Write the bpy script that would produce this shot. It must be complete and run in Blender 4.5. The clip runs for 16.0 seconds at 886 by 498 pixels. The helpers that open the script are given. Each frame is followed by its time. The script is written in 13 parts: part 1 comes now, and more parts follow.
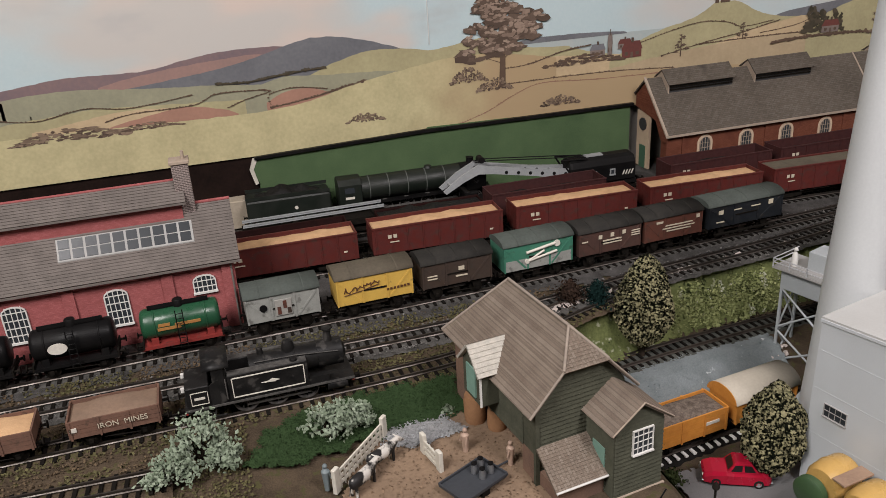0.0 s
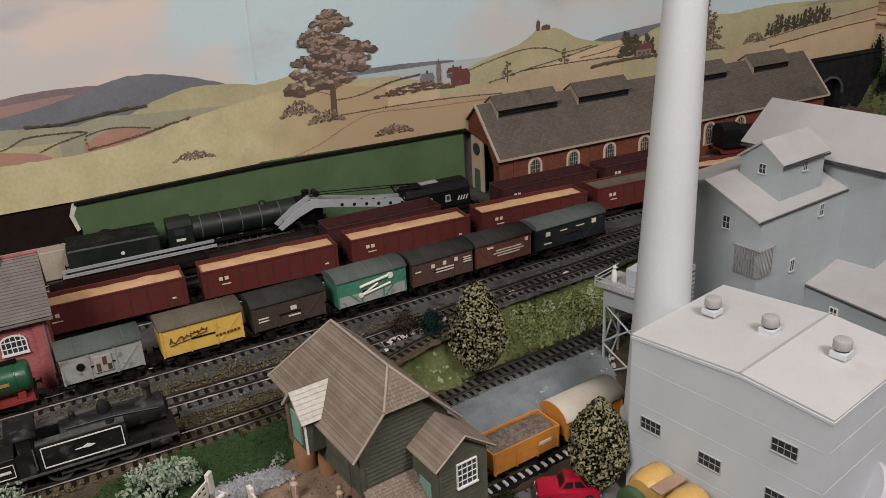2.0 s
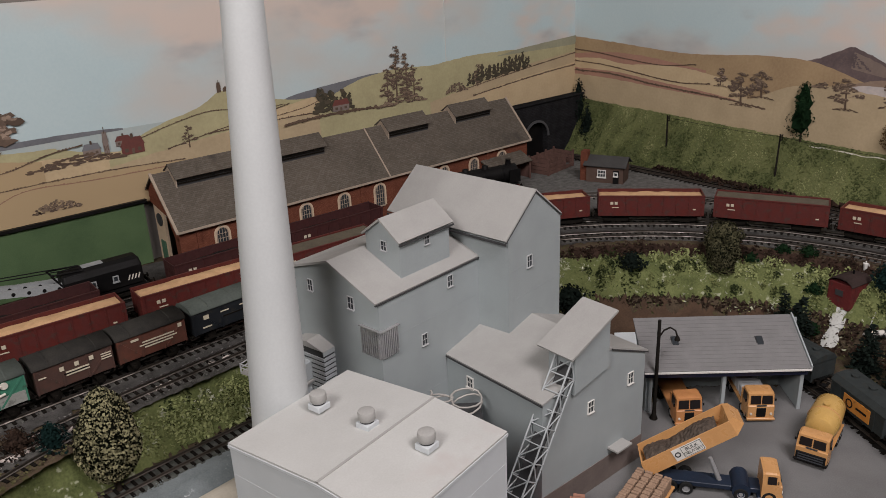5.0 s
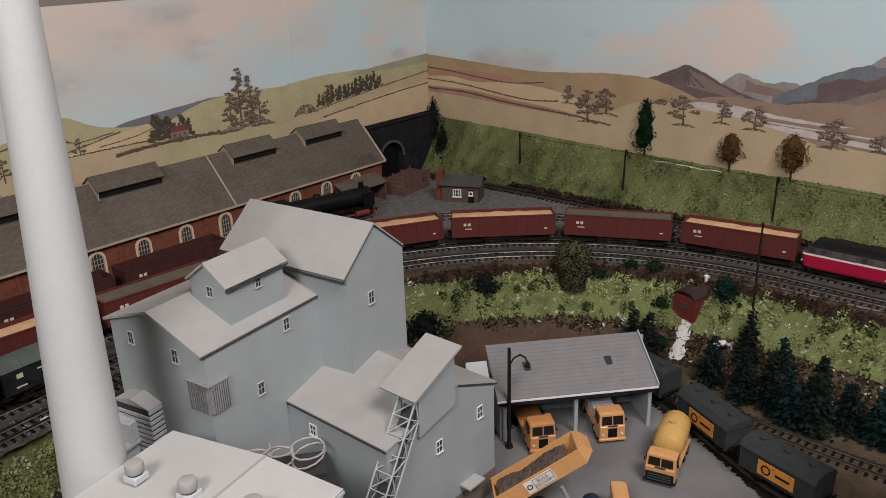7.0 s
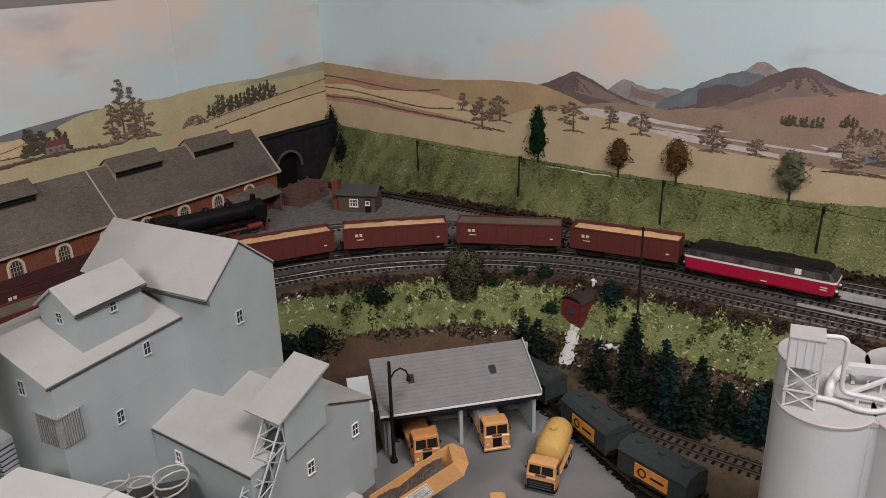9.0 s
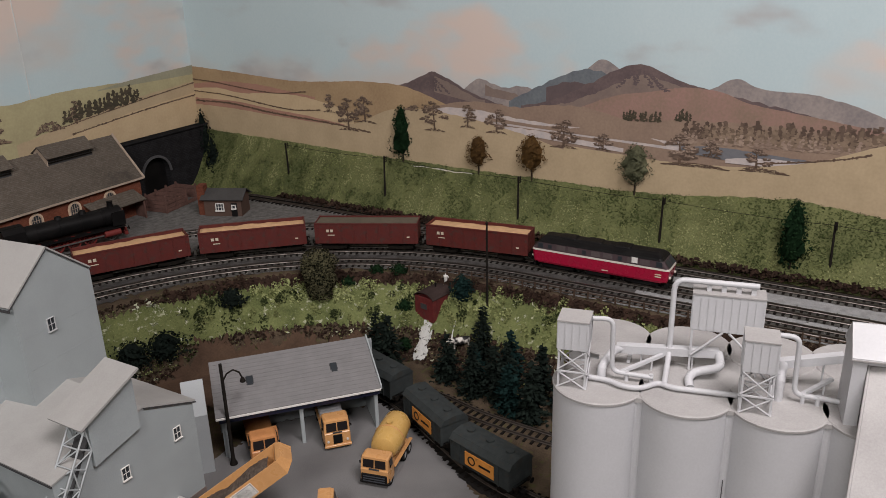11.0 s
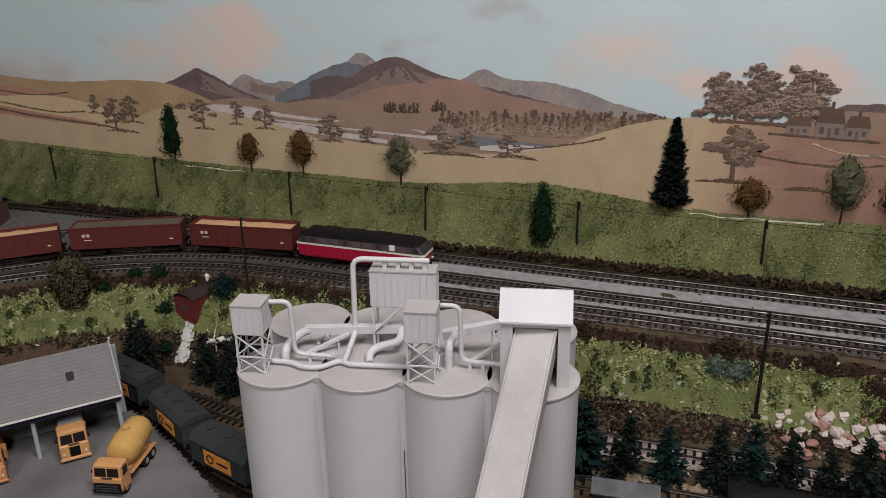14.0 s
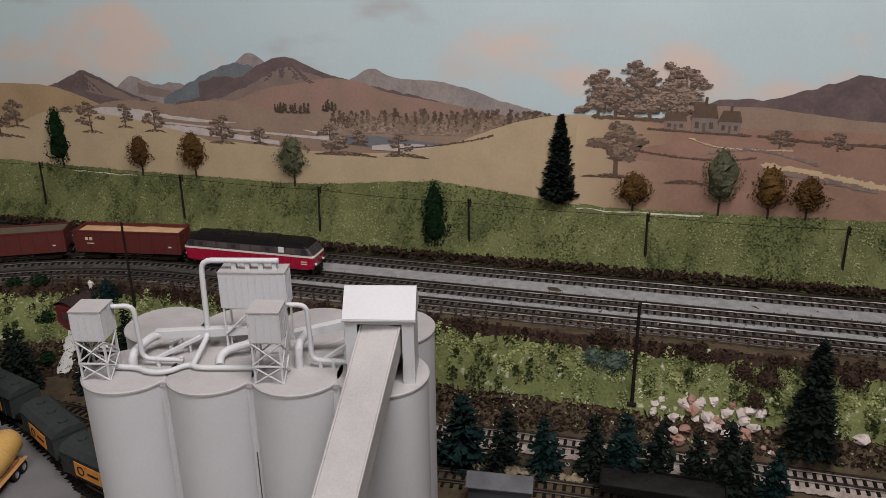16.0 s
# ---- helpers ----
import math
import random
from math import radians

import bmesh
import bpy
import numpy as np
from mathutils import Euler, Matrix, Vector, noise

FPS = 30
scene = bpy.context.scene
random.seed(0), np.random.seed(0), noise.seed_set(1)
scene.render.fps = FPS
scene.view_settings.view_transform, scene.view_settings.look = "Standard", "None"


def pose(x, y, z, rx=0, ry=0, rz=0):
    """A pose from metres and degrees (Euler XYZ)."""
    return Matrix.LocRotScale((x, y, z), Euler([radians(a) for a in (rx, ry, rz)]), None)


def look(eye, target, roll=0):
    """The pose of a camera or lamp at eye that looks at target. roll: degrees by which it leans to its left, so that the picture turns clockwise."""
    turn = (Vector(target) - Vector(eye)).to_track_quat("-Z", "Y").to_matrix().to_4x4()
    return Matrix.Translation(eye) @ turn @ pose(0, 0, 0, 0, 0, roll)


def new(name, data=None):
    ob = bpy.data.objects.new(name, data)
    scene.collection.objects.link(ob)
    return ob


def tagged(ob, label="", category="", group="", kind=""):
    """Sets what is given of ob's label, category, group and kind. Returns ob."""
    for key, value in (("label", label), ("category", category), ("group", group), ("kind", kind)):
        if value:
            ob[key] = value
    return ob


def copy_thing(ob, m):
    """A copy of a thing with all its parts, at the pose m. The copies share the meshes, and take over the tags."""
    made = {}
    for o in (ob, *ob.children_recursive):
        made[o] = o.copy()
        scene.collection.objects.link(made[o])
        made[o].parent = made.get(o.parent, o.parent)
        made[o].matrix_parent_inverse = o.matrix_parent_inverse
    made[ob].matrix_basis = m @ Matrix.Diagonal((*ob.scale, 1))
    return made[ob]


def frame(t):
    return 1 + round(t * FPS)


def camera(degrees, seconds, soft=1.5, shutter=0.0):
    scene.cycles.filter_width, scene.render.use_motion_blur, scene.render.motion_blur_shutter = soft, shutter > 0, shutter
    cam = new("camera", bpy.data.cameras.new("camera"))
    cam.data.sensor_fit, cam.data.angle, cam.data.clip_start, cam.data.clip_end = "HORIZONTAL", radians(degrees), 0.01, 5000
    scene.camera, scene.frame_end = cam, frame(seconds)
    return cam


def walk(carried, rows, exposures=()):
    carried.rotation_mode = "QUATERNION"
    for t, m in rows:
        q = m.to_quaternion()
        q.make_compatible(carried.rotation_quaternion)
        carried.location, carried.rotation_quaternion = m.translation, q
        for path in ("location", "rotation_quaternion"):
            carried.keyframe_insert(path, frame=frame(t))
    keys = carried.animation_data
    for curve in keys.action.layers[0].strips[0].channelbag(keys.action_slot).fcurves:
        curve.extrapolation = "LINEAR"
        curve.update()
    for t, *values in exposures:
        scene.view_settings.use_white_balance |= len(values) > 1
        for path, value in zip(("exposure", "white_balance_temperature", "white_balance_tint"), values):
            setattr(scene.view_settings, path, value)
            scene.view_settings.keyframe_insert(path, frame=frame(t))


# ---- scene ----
cam = camera(57.8, 16.0, 0.8)
PATH = [
    (0, (0.279, 0.23, 0.363), (0.792, 1.993, -0.43), -3.4),
    (0.5, (0.277, 0.235, 0.362), (0.909, 1.959, -0.432), -3.3),
    (1, (0.282, 0.234, 0.365), (1.004, 1.926, -0.421), -3.3),
    (1.5, (0.299, 0.231, 0.368), (1.074, 1.901, -0.411), -3.2),
    (2, (0.318, 0.221, 0.376), (1.135, 1.877, -0.393), -3.1),
    (2.5, (0.329, 0.216, 0.379), (1.176, 1.86, -0.382), -3.0),
    (3, (0.34, 0.195, 0.383), (1.227, 1.824, -0.364), -2.9),
    (3.5, (0.367, 0.183, 0.383), (1.307, 1.785, -0.359), -2.9),
    (4, (0.403, 0.188, 0.389), (1.411, 1.75, -0.347), -2.8),
    (4.5, (0.451, 0.18, 0.399), (1.54, 1.688, -0.336), -2.7),
    (5, (0.5, 0.165, 0.405), (1.688, 1.599, -0.324), -2.5),
    (5.2, (0.506, 0.166, 0.409), (1.734, 1.569, -0.316), -2.4),
    (7.5, (0.564, 0.166, 0.414), (1.999, 1.36, -0.303), -1.9),
    (8, (0.572, 0.157, 0.415), (2.04, 1.311, -0.301), -2.0),
    (8.5, (0.586, 0.146, 0.418), (2.081, 1.265, -0.297), -1.8),
    (10.8, (0.635, 0.047, 0.412), (2.229, 1.027, -0.296), -1.6),
    (11, (0.642, 0.039, 0.413), (2.252, 0.989, -0.297), -1.6),
    (11.5, (0.649, 0.026, 0.414), (2.3, 0.903, -0.299), -1.2),
    (12, (0.66, 0.004, 0.411), (2.341, 0.82, -0.3), -1.3),
    (12.5, (0.664, -0.012, 0.408), (2.368, 0.759, -0.302), -1.2),
    (12.6, (0.663, -0.027, 0.4), (2.375, 0.75, -0.283), -1.7),
    (13, (0.674, -0.038, 0.408), (2.398, 0.686, -0.303), -1.2),
    (13.5, (0.68, -0.059, 0.407), (2.421, 0.623, -0.304), -1.2),
    (14, (0.687, -0.079, 0.4), (2.445, 0.555, -0.313), -1.0),
    (14.5, (0.687, -0.092, 0.4), (2.46, 0.5, -0.312), -0.9),
    (15, (0.692, -0.102, 0.398), (2.48, 0.443, -0.315), -0.8),
    (15.5, (0.697, -0.117, 0.397), (2.493, 0.397, -0.317), -0.8),
    (16, (0.704, -0.139, 0.397), (2.507, 0.351, -0.316), -0.8),
]
walk(cam, [(t, look(eye, target, roll)) for t, eye, target, roll in PATH],
     exposures=[(0.0, 0.22), (2.5, 0.08), (5.0, -0.05), (8.0, 0.12), (11.5, -0.05), (14.0, -0.15), (16.0, -0.18)])

# ---- world and lamps ----
world = bpy.data.worlds.new("room_air")
scene.world = world
world.use_nodes = True
world.node_tree.nodes["Background"].inputs[0].default_value = (0.9, 0.92, 1.0, 1)
world.node_tree.nodes["Background"].inputs[1].default_value = 0.02


def ceiling_lamp(x, y, z, aim, sx, sy, watts, colour):
    data = bpy.data.lights.new("ceiling_lamp_light", "AREA")
    data.shape, data.size, data.size_y, data.energy, data.color = "RECTANGLE", sx, sy, watts, colour
    ob = new("ceiling_lamp_light", data)
    ob.matrix_world = look((x, y, z), aim)
    return ob


ceiling_lamp(-0.38, 0.08, 1.16, (0.15, 1.0, 0.0), 0.55, 0.45, 19.5, (1.0, 0.945, 0.93))
ceiling_lamp(0.82, -0.32, 1.28, (1.73, 0.32, 0.05), 0.6, 0.5, 24.0, (1.0, 0.925, 0.935))


# ---- materials ----
def material(name, base, other=None, rough=0.7, metal=0.0, grain=400.0, blotch=40.0, mix=0.5, bump=0.3, depth=0.0003,
             island=0.0, objects=0.0, brick=None, wear=None, spec=0.4, stretch=(1, 1, 1)):
    """Two colours mixed by noise at two scales, with fine relief; island and objects vary the tone piece by piece."""
    m = bpy.data.materials.new(name)
    m.use_nodes = True
    nt = m.node_tree
    bsdf = nt.nodes["Principled BSDF"]
    bsdf.inputs["Roughness"].default_value = rough
    bsdf.inputs["Metallic"].default_value = metal
    bsdf.inputs["Specular IOR Level"].default_value = spec if rough < 0.8 else 0.04
    add, link = nt.nodes.new, nt.links.new
    other = other or tuple(c * 0.72 for c in base)
    tc = add("ShaderNodeTexCoord")
    mp = add("ShaderNodeMapping")
    mp.inputs["Scale"].default_value = stretch
    link(tc.outputs["Object"], mp.inputs["Vector"])

    def noise_node(scale, detail):
        n = add("ShaderNodeTexNoise")
        n.inputs["Scale"].default_value, n.inputs["Detail"].default_value = scale, detail
        link(mp.outputs["Vector"], n.inputs["Vector"])
        return n

    def mixed(fac, a, b, blend="MIX"):
        n = add("ShaderNodeMix")
        n.data_type, n.blend_type = "RGBA", blend
        for sock, v in ((n.inputs["Factor"], fac), (n.inputs["A"], a), (n.inputs["B"], b)):
            if hasattr(v, "links"):
                link(v, sock)
            elif isinstance(v, tuple):
                sock.default_value = (*v[:3], 1)
            else:
                sock.default_value = v
        return n.outputs["Result"]

    def ramp(sock, lo, hi):
        n = add("ShaderNodeMapRange")
        n.inputs["From Min"].default_value, n.inputs["From Max"].default_value = lo, hi
        link(sock, n.inputs["Value"])
        return n.outputs["Result"]

    big, fine = noise_node(blotch, 3.0), noise_node(grain, 4.0)
    f1, f2 = ramp(big.outputs["Fac"], 0.35, 0.68), ramp(fine.outputs["Fac"], 0.3, 0.7)
    avg = add("ShaderNodeMath")
    avg.operation = "MULTIPLY_ADD"
    link(f1, avg.inputs[0])
    avg.inputs[1].default_value = 0.55
    half = add("ShaderNodeMath")
    half.operation = "MULTIPLY"
    link(f2, half.inputs[0])
    half.inputs[1].default_value = 0.45
    link(half.outputs[0], avg.inputs[2])
    scaled = add("ShaderNodeMath")
    scaled.operation = "MULTIPLY"
    link(avg.outputs[0], scaled.inputs[0])
    scaled.inputs[1].default_value = mix * 2 if mix <= 0.5 else 1.0
    colour = mixed(scaled.outputs[0], base, other)
    height = fine.outputs["Fac"]
    if brick:
        b = add("ShaderNodeTexBrick")
        b.inputs["Scale"].default_value = 1.0
        b.inputs["Brick Width"].default_value, b.inputs["Row Height"].default_value = brick[0], brick[1]
        b.inputs["Mortar Size"].default_value = brick[2]
        b.inputs["Color1"].default_value, b.inputs["Color2"].default_value = (1, 1, 1, 1), (0.78, 0.74, 0.72, 1)
        b.inputs["Mortar"].default_value = (*brick[3], 1)
        rot = add("ShaderNodeMapping")
        rot.inputs["Rotation"].default_value = (radians(90), 0, radians(brick[4]))
        link(tc.outputs["Object"], rot.inputs["Vector"])
        link(rot.outputs["Vector"], b.inputs["Vector"])
        colour = mixed(1.0, colour, b.outputs["Color"], "MULTIPLY")
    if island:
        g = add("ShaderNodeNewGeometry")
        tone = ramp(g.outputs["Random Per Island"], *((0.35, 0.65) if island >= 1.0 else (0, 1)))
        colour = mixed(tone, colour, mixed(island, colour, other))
    if objects:
        o = add("ShaderNodeObjectInfo")
        colour = mixed(o.outputs["Random"], colour, mixed(objects, colour, other))
    if wear:
        w = noise_node(wear[1], 6.0)
        colour = mixed(ramp(w.outputs["Fac"], wear[2], wear[2] + 0.08), colour, wear[0])
    link(colour, bsdf.inputs["Base Color"])
    rr = add("ShaderNodeMapRange")
    rr.inputs["To Min"].default_value, rr.inputs["To Max"].default_value = max(0.05, rough - 0.12), min(1.0, rough + 0.12)
    link(f1, rr.inputs["Value"])
    link(rr.outputs["Result"], bsdf.inputs["Roughness"])
    if bump:
        bn = add("ShaderNodeBump")
        bn.inputs["Strength"].default_value, bn.inputs["Distance"].default_value = bump, 0.0006
        link(height, bn.inputs["Height"])
        link(bn.outputs["Normal"], bsdf.inputs["Normal"])
    return m


def glass(name, tint=(0.03, 0.035, 0.04)):
    m = bpy.data.materials.new(name)
    m.use_nodes = True
    b = m.node_tree.nodes["Principled BSDF"]
    b.inputs["Base Color"].default_value = (*tint, 1)
    b.inputs["Roughness"].default_value = 0.28
    b.inputs["Specular IOR Level"].default_value = 0.3
    return m


# ---- mesh building ----
class Geo:
    """Collects faces of one mesh."""

    def __init__(self):
        self.v, self.f, self.s = [], [], []

    def face(self, pts, smooth=False):
        n = len(self.v)
        self.v.extend(tuple(p) for p in pts)
        self.f.append(tuple(range(n, n + len(pts))))
        self.s.append(smooth)
        return self

    def mesh(self, verts, faces, smooth=False):
        n = len(self.v)
        self.v.extend(tuple(p) for p in verts)
        for f in faces:
            self.f.append(tuple(i + n for i in f))
            self.s.append(smooth)
        return self

    def box(self, x0, y0, z0, x1, y1, z1, b=0.0):
        x0, x1, y0, y1, z0, z1 = min(x0, x1), max(x0, x1), min(y0, y1), max(y0, y1), min(z0, z1), max(z0, z1)
        if b <= 0:
            v = [(x, y, z) for z in (z0, z1) for x, y in ((x0, y0), (x1, y0), (x1, y1), (x0, y1))]
            return self.mesh(v, [(3, 2, 1, 0), (4, 5, 6, 7), (0, 1, 5, 4), (1, 2, 6, 5), (2, 3, 7, 6), (3, 0, 4, 7)])
        b = min(b, (x1 - x0) / 3, (y1 - y0) / 3, (z1 - z0) / 3)
        rings = []
        for z, i in ((z0, b), (z0 + b, 0), (z1 - b, 0), (z1, b)):
            c = b if i == 0 else b
            a0, a1, c0, c1 = x0 + i, x1 - i, y0 + i, y1 - i
            k = c * 0.7 if i == 0 else c * 0.5
            rings.append([(a0 + k, c0, z), (a1 - k, c0, z), (a1, c0 + k, z), (a1, c1 - k, z), (a1 - k, c1, z), (a0 + k, c1, z), (a0, c1 - k, z), (a0, c0 + k, z)])
        v = [p for r in rings for p in r]
        f = [tuple(range(7, -1, -1)), tuple(range(24, 32))]
        for r in range(3):
            for i in range(8):
                j = (i + 1) % 8
                f.append((r * 8 + i, r * 8 + j, r * 8 + 8 + j, r * 8 + 8 + i))
        return self.mesh(v, f)

    def prism(self, outline, axis, a, b, smooth=False):
        """An outline of 2D points pushed along an axis from a to b. x: points are (y, z); y: (x, z); z: (x, y)."""
        def put(p, t):
            return (t, p[0], p[1]) if axis == "x" else (p[0], t, p[1]) if axis == "y" else (p[0], p[1], t)
        n = len(outline)
        v = [put(p, a) for p in outline] + [put(p, b) for p in outline]
        self.mesh(v, [tuple(range(n - 1, -1, -1)), tuple(range(n, 2 * n))])
        base = len(self.v) - 2 * n
        for i in range(n):
            j = (i + 1) % n
            self.f.append((base + i, base + j, base + n + j, base + n + i))
            self.s.append(smooth)
        return self

    def cyl(self, p, q, r, r2=None, n=12, caps=True):
        p, q = Vector(p), Vector(q)
        r2 = r if r2 is None else r2
        d = (q - p).normalized()
        a = d.orthogonal().normalized()
        c = d.cross(a)
        ring = [(math.cos(2 * math.pi * i / n), math.sin(2 * math.pi * i / n)) for i in range(n)]
        v = [p + (a * x + c * y) * r for x, y in ring] + [q + (a * x + c * y) * r2 for x, y in ring]
        self.mesh(v, [(i, (i + 1) % n, n + (i + 1) % n, n + i) for i in range(n)], True)
        if caps:
            self.face(v[:n][::-1])
            self.face(v[n:])
        return self

    def tube(self, pts, r, n=8):
        for a, b in zip(pts, pts[1:]):
            self.cyl(a, b, r, n=n)
        for a in pts[1:-1]:
            self.ball(a, r, 4, n)
        return self

    def ball(self, c, r, rows=5, n=8, squash=1.0, jitter=0.0):
        v, f = [], []
        for i in range(rows + 1):
            t = math.pi * i / rows
            for k in range(n):
                u = 2 * math.pi * k / n
                rr = r * (1 + jitter * (random.random() - 0.5))
                v.append((c[0] + rr * math.sin(t) * math.cos(u), c[1] + rr * math.sin(t) * math.sin(u), c[2] + rr * squash * math.cos(t)))
        for i in range(rows):
            for k in range(n):
                f.append((i * n + k, (i + 1) * n + k, (i + 1) * n + (k + 1) % n, i * n + (k + 1) % n))
        return self.mesh(v, f, True)

    def lathe(self, profile, c=(0, 0), n=24):
        """profile: (r, z) pairs turned round the upright through c."""
        runs = [[profile[0]]]
        for i in range(1, len(profile)):
            runs[-1].append(profile[i])
            if i < len(profile) - 1:
                a, b = Vector(profile[i]) - Vector(profile[i - 1]), Vector(profile[i + 1]) - Vector(profile[i])
                if a.length and b.length and a.angle(b) > 0.7:
                    runs.append([profile[i]])
        if len(runs) > 1:
            for run in runs:
                self.lathe(run, c, n)
            return self
        m = len(profile)
        v = [(c[0] + r * math.cos(2 * math.pi * k / n), c[1] + r * math.sin(2 * math.pi * k / n), z) for k in range(n) for r, z in profile]
        f = [(k * m + i, ((k + 1) % n) * m + i, ((k + 1) % n) * m + i + 1, k * m + i + 1) for k in range(n) for i in range(m - 1)]
        return self.mesh(v, f, True)

    def weld(self):
        """Joins points that coincide."""
        seen, index, verts = {}, [], []
        for p in self.v:
            k = tuple(round(c, 6) for c in p)
            if k not in seen:
                seen[k] = len(verts)
                verts.append(p)
            index.append(seen[k])
        self.v, self.f = verts, [tuple(index[i] for i in f) for f in self.f]
        return self

    def moved(self, m):
        self.v = [tuple(m @ Vector(p)) for p in self.v]
        return self

    def data(self, name, mat):
        me = bpy.data.meshes.new(name)
        me.from_pydata(self.v, [], self.f)
        me.polygons.foreach_set("use_smooth", self.s)
        me.materials.append(mat)
        me.update()
        return me


def part(name, geo, mat, parent, label="", at=None):
    """Links geo as one mesh object under a thing or a part."""
    ob = new(name, geo.data(name, mat) if isinstance(geo, Geo) else geo)
    ob.parent = parent
    if at is not None:
        ob.matrix_basis = at
    return tagged(ob, label)


def thing(name, at, label, category, group="", kind=""):
    """An Empty at the base of a thing, which carries its tags."""
    ob = new(name)
    ob.empty_display_size = 0.01
    ob.matrix_basis = at
    return tagged(ob, label, category, group, kind)


def solid(name, geo, mat, label, category, group="", kind="", at=None):
    """A thing of one mesh."""
    ob = new(name, geo.data(name, mat))
    if at is not None:
        ob.matrix_basis = at
    return tagged(ob, label, category, group, kind)


def smooth_line(points, step):
    """Points along a smooth curve through the given ones."""
    out = []
    P = [Vector(p) for p in points]
    for i in range(len(P) - 1):
        a, b, c, d = P[max(i - 1, 0)], P[i], P[i + 1], P[min(i + 2, len(P) - 1)]
        n = max(2, int((c - b).length / step))
        for k in range(n):
            t = k / n
            out.append(0.5 * (2 * b + (c - a) * t + (2 * a - 5 * b + 4 * c - d) * t * t + (3 * b - a - 3 * c + d) * t ** 3))
    out.append(P[-1])
    return out


def at_value(pairs, s):
    """The value at s of a line through (s, value) pairs."""
    return float(np.interp(s, [p[0] for p in pairs], [p[1] for p in pairs]))


# the plastic, paint and scatter of the layout
GREY = material("grey_plastic_wall", (0.402, 0.430, 0.440), (0.325, 0.348, 0.356), rough=0.55, grain=900, blotch=25, mix=0.4, bump=0.08)
MILLGREY = material("blue_grey_plastic_wall", (0.340, 0.375, 0.382), (0.283, 0.312, 0.318), rough=0.55, grain=900, blotch=25, mix=0.45, bump=0.08)
WORKSGREY = material("pale_grey_plastic_wall", (0.575, 0.606, 0.625), (0.50, 0.527, 0.543), rough=0.5, grain=900, blotch=25, mix=0.4, bump=0.08)
GREYROOF = material("grey_plastic_roof", (0.376, 0.370, 0.356), (0.304, 0.299, 0.286), rough=0.6, grain=700, blotch=30, mix=0.45, bump=0.1)
WORKSROOF = material("pale_grey_flat_roof", (0.508, 0.509, 0.494), (0.432, 0.430, 0.414), rough=0.6, grain=700, blotch=22, mix=0.45, bump=0.1, wear=((0.46, 0.435, 0.42), 16, 0.60))
SILO = material("white_grey_plastic", (0.52, 0.525, 0.54), (0.44, 0.445, 0.455), rough=0.5, grain=600, blotch=18, mix=0.4, bump=0.06)
SILOROOF = material("pale_grey_deck", (0.40, 0.39, 0.38), (0.30, 0.29, 0.285), rough=0.65, grain=800, blotch=35, mix=0.5, bump=0.12)
WHITEP = material("white_paint", (0.72, 0.71, 0.68), (0.55, 0.54, 0.50), rough=0.6, mix=0.35)
# Dark trim colour, which also paints the shade under the mill's roof edges.
DARKLINE = material("dark_trim_and_eaves_shade", (0.05, 0.05, 0.052), rough=0.6)
PANE = glass("window_glass")
CHIMNEY = material("chimney_plastic", (0.542, 0.560, 0.560), (0.455, 0.470, 0.475), rough=0.45, grain=500, blotch=14, mix=0.35, bump=0.05)
BLACK = material("black_paint", (0.005, 0.005, 0.0055), (0.011, 0.010, 0.0095), spec=0.12, rough=0.5, mix=0.5, grain=900)
GRIME = material("grimy_underframe", (0.006, 0.0055, 0.005), (0.018, 0.015, 0.012), rough=0.85, mix=0.5, grain=800, blotch=200)
STEEL = material("bright_rail_steel", (0.215, 0.195, 0.178), (0.085, 0.07, 0.058), rough=0.54, metal=1.0, grain=900, blotch=60, mix=0.5)
RUSTRAIL = material("rusty_rail", (0.09, 0.075, 0.065), (0.05, 0.04, 0.03), rough=0.6, metal=0.5)
SLEEPER = material("dark_plastic_sleeper", (0.005, 0.0045, 0.004), (0.014, 0.012, 0.010), rough=0.85, objects=0.8)
BALLAST = material("grey_granite_ballast", (0.115, 0.11, 0.102), (0.038, 0.036, 0.033), rough=0.95, grain=900, blotch=120, mix=0.9, bump=1.0)
DARKBALLAST = material("sooty_ballast", (0.020, 0.0185, 0.017), (0.007, 0.0065, 0.006), rough=0.95, grain=900, blotch=90, mix=0.9, bump=1.0)
EARTH = material("brown_earth_scatter", (0.108, 0.080, 0.054), (0.042, 0.032, 0.023), rough=0.97, grain=700, blotch=45, mix=0.9, bump=1.0,
                 wear=((0.075, 0.070, 0.032), 140, 0.56))
YARD = material("grey_yard_concrete", (0.185, 0.183, 0.182), (0.135, 0.134, 0.133), rough=0.9, grain=900, blotch=22, mix=0.7, bump=0.4)
DIRT = material("farmyard_dirt", (0.27, 0.190, 0.128), (0.17, 0.120, 0.084), rough=0.95, grain=500, blotch=30, mix=0.8, bump=0.6)
GRAVEL = material("pale_grey_gravel", (0.36, 0.365, 0.365), (0.20, 0.202, 0.204), rough=0.95, grain=800, blotch=80, mix=0.8, bump=0.8)
LAWN = material("dark_green_flock_mat", (0.042, 0.074, 0.030), (0.028, 0.048, 0.021), rough=0.97, grain=900, blotch=30, mix=0.7, bump=0.8)
FLOCK = material("light_green_static_grass", (0.245, 0.262, 0.108), (0.130, 0.148, 0.058), rough=0.97, island=0.5, grain=300, blotch=25, mix=0.8, bump=0)
FLOCKDARK = material("dark_green_scatter", (0.052, 0.066, 0.026), (0.022, 0.030, 0.012), rough=0.97, island=0.9, grain=300, mix=0.8, bump=0)
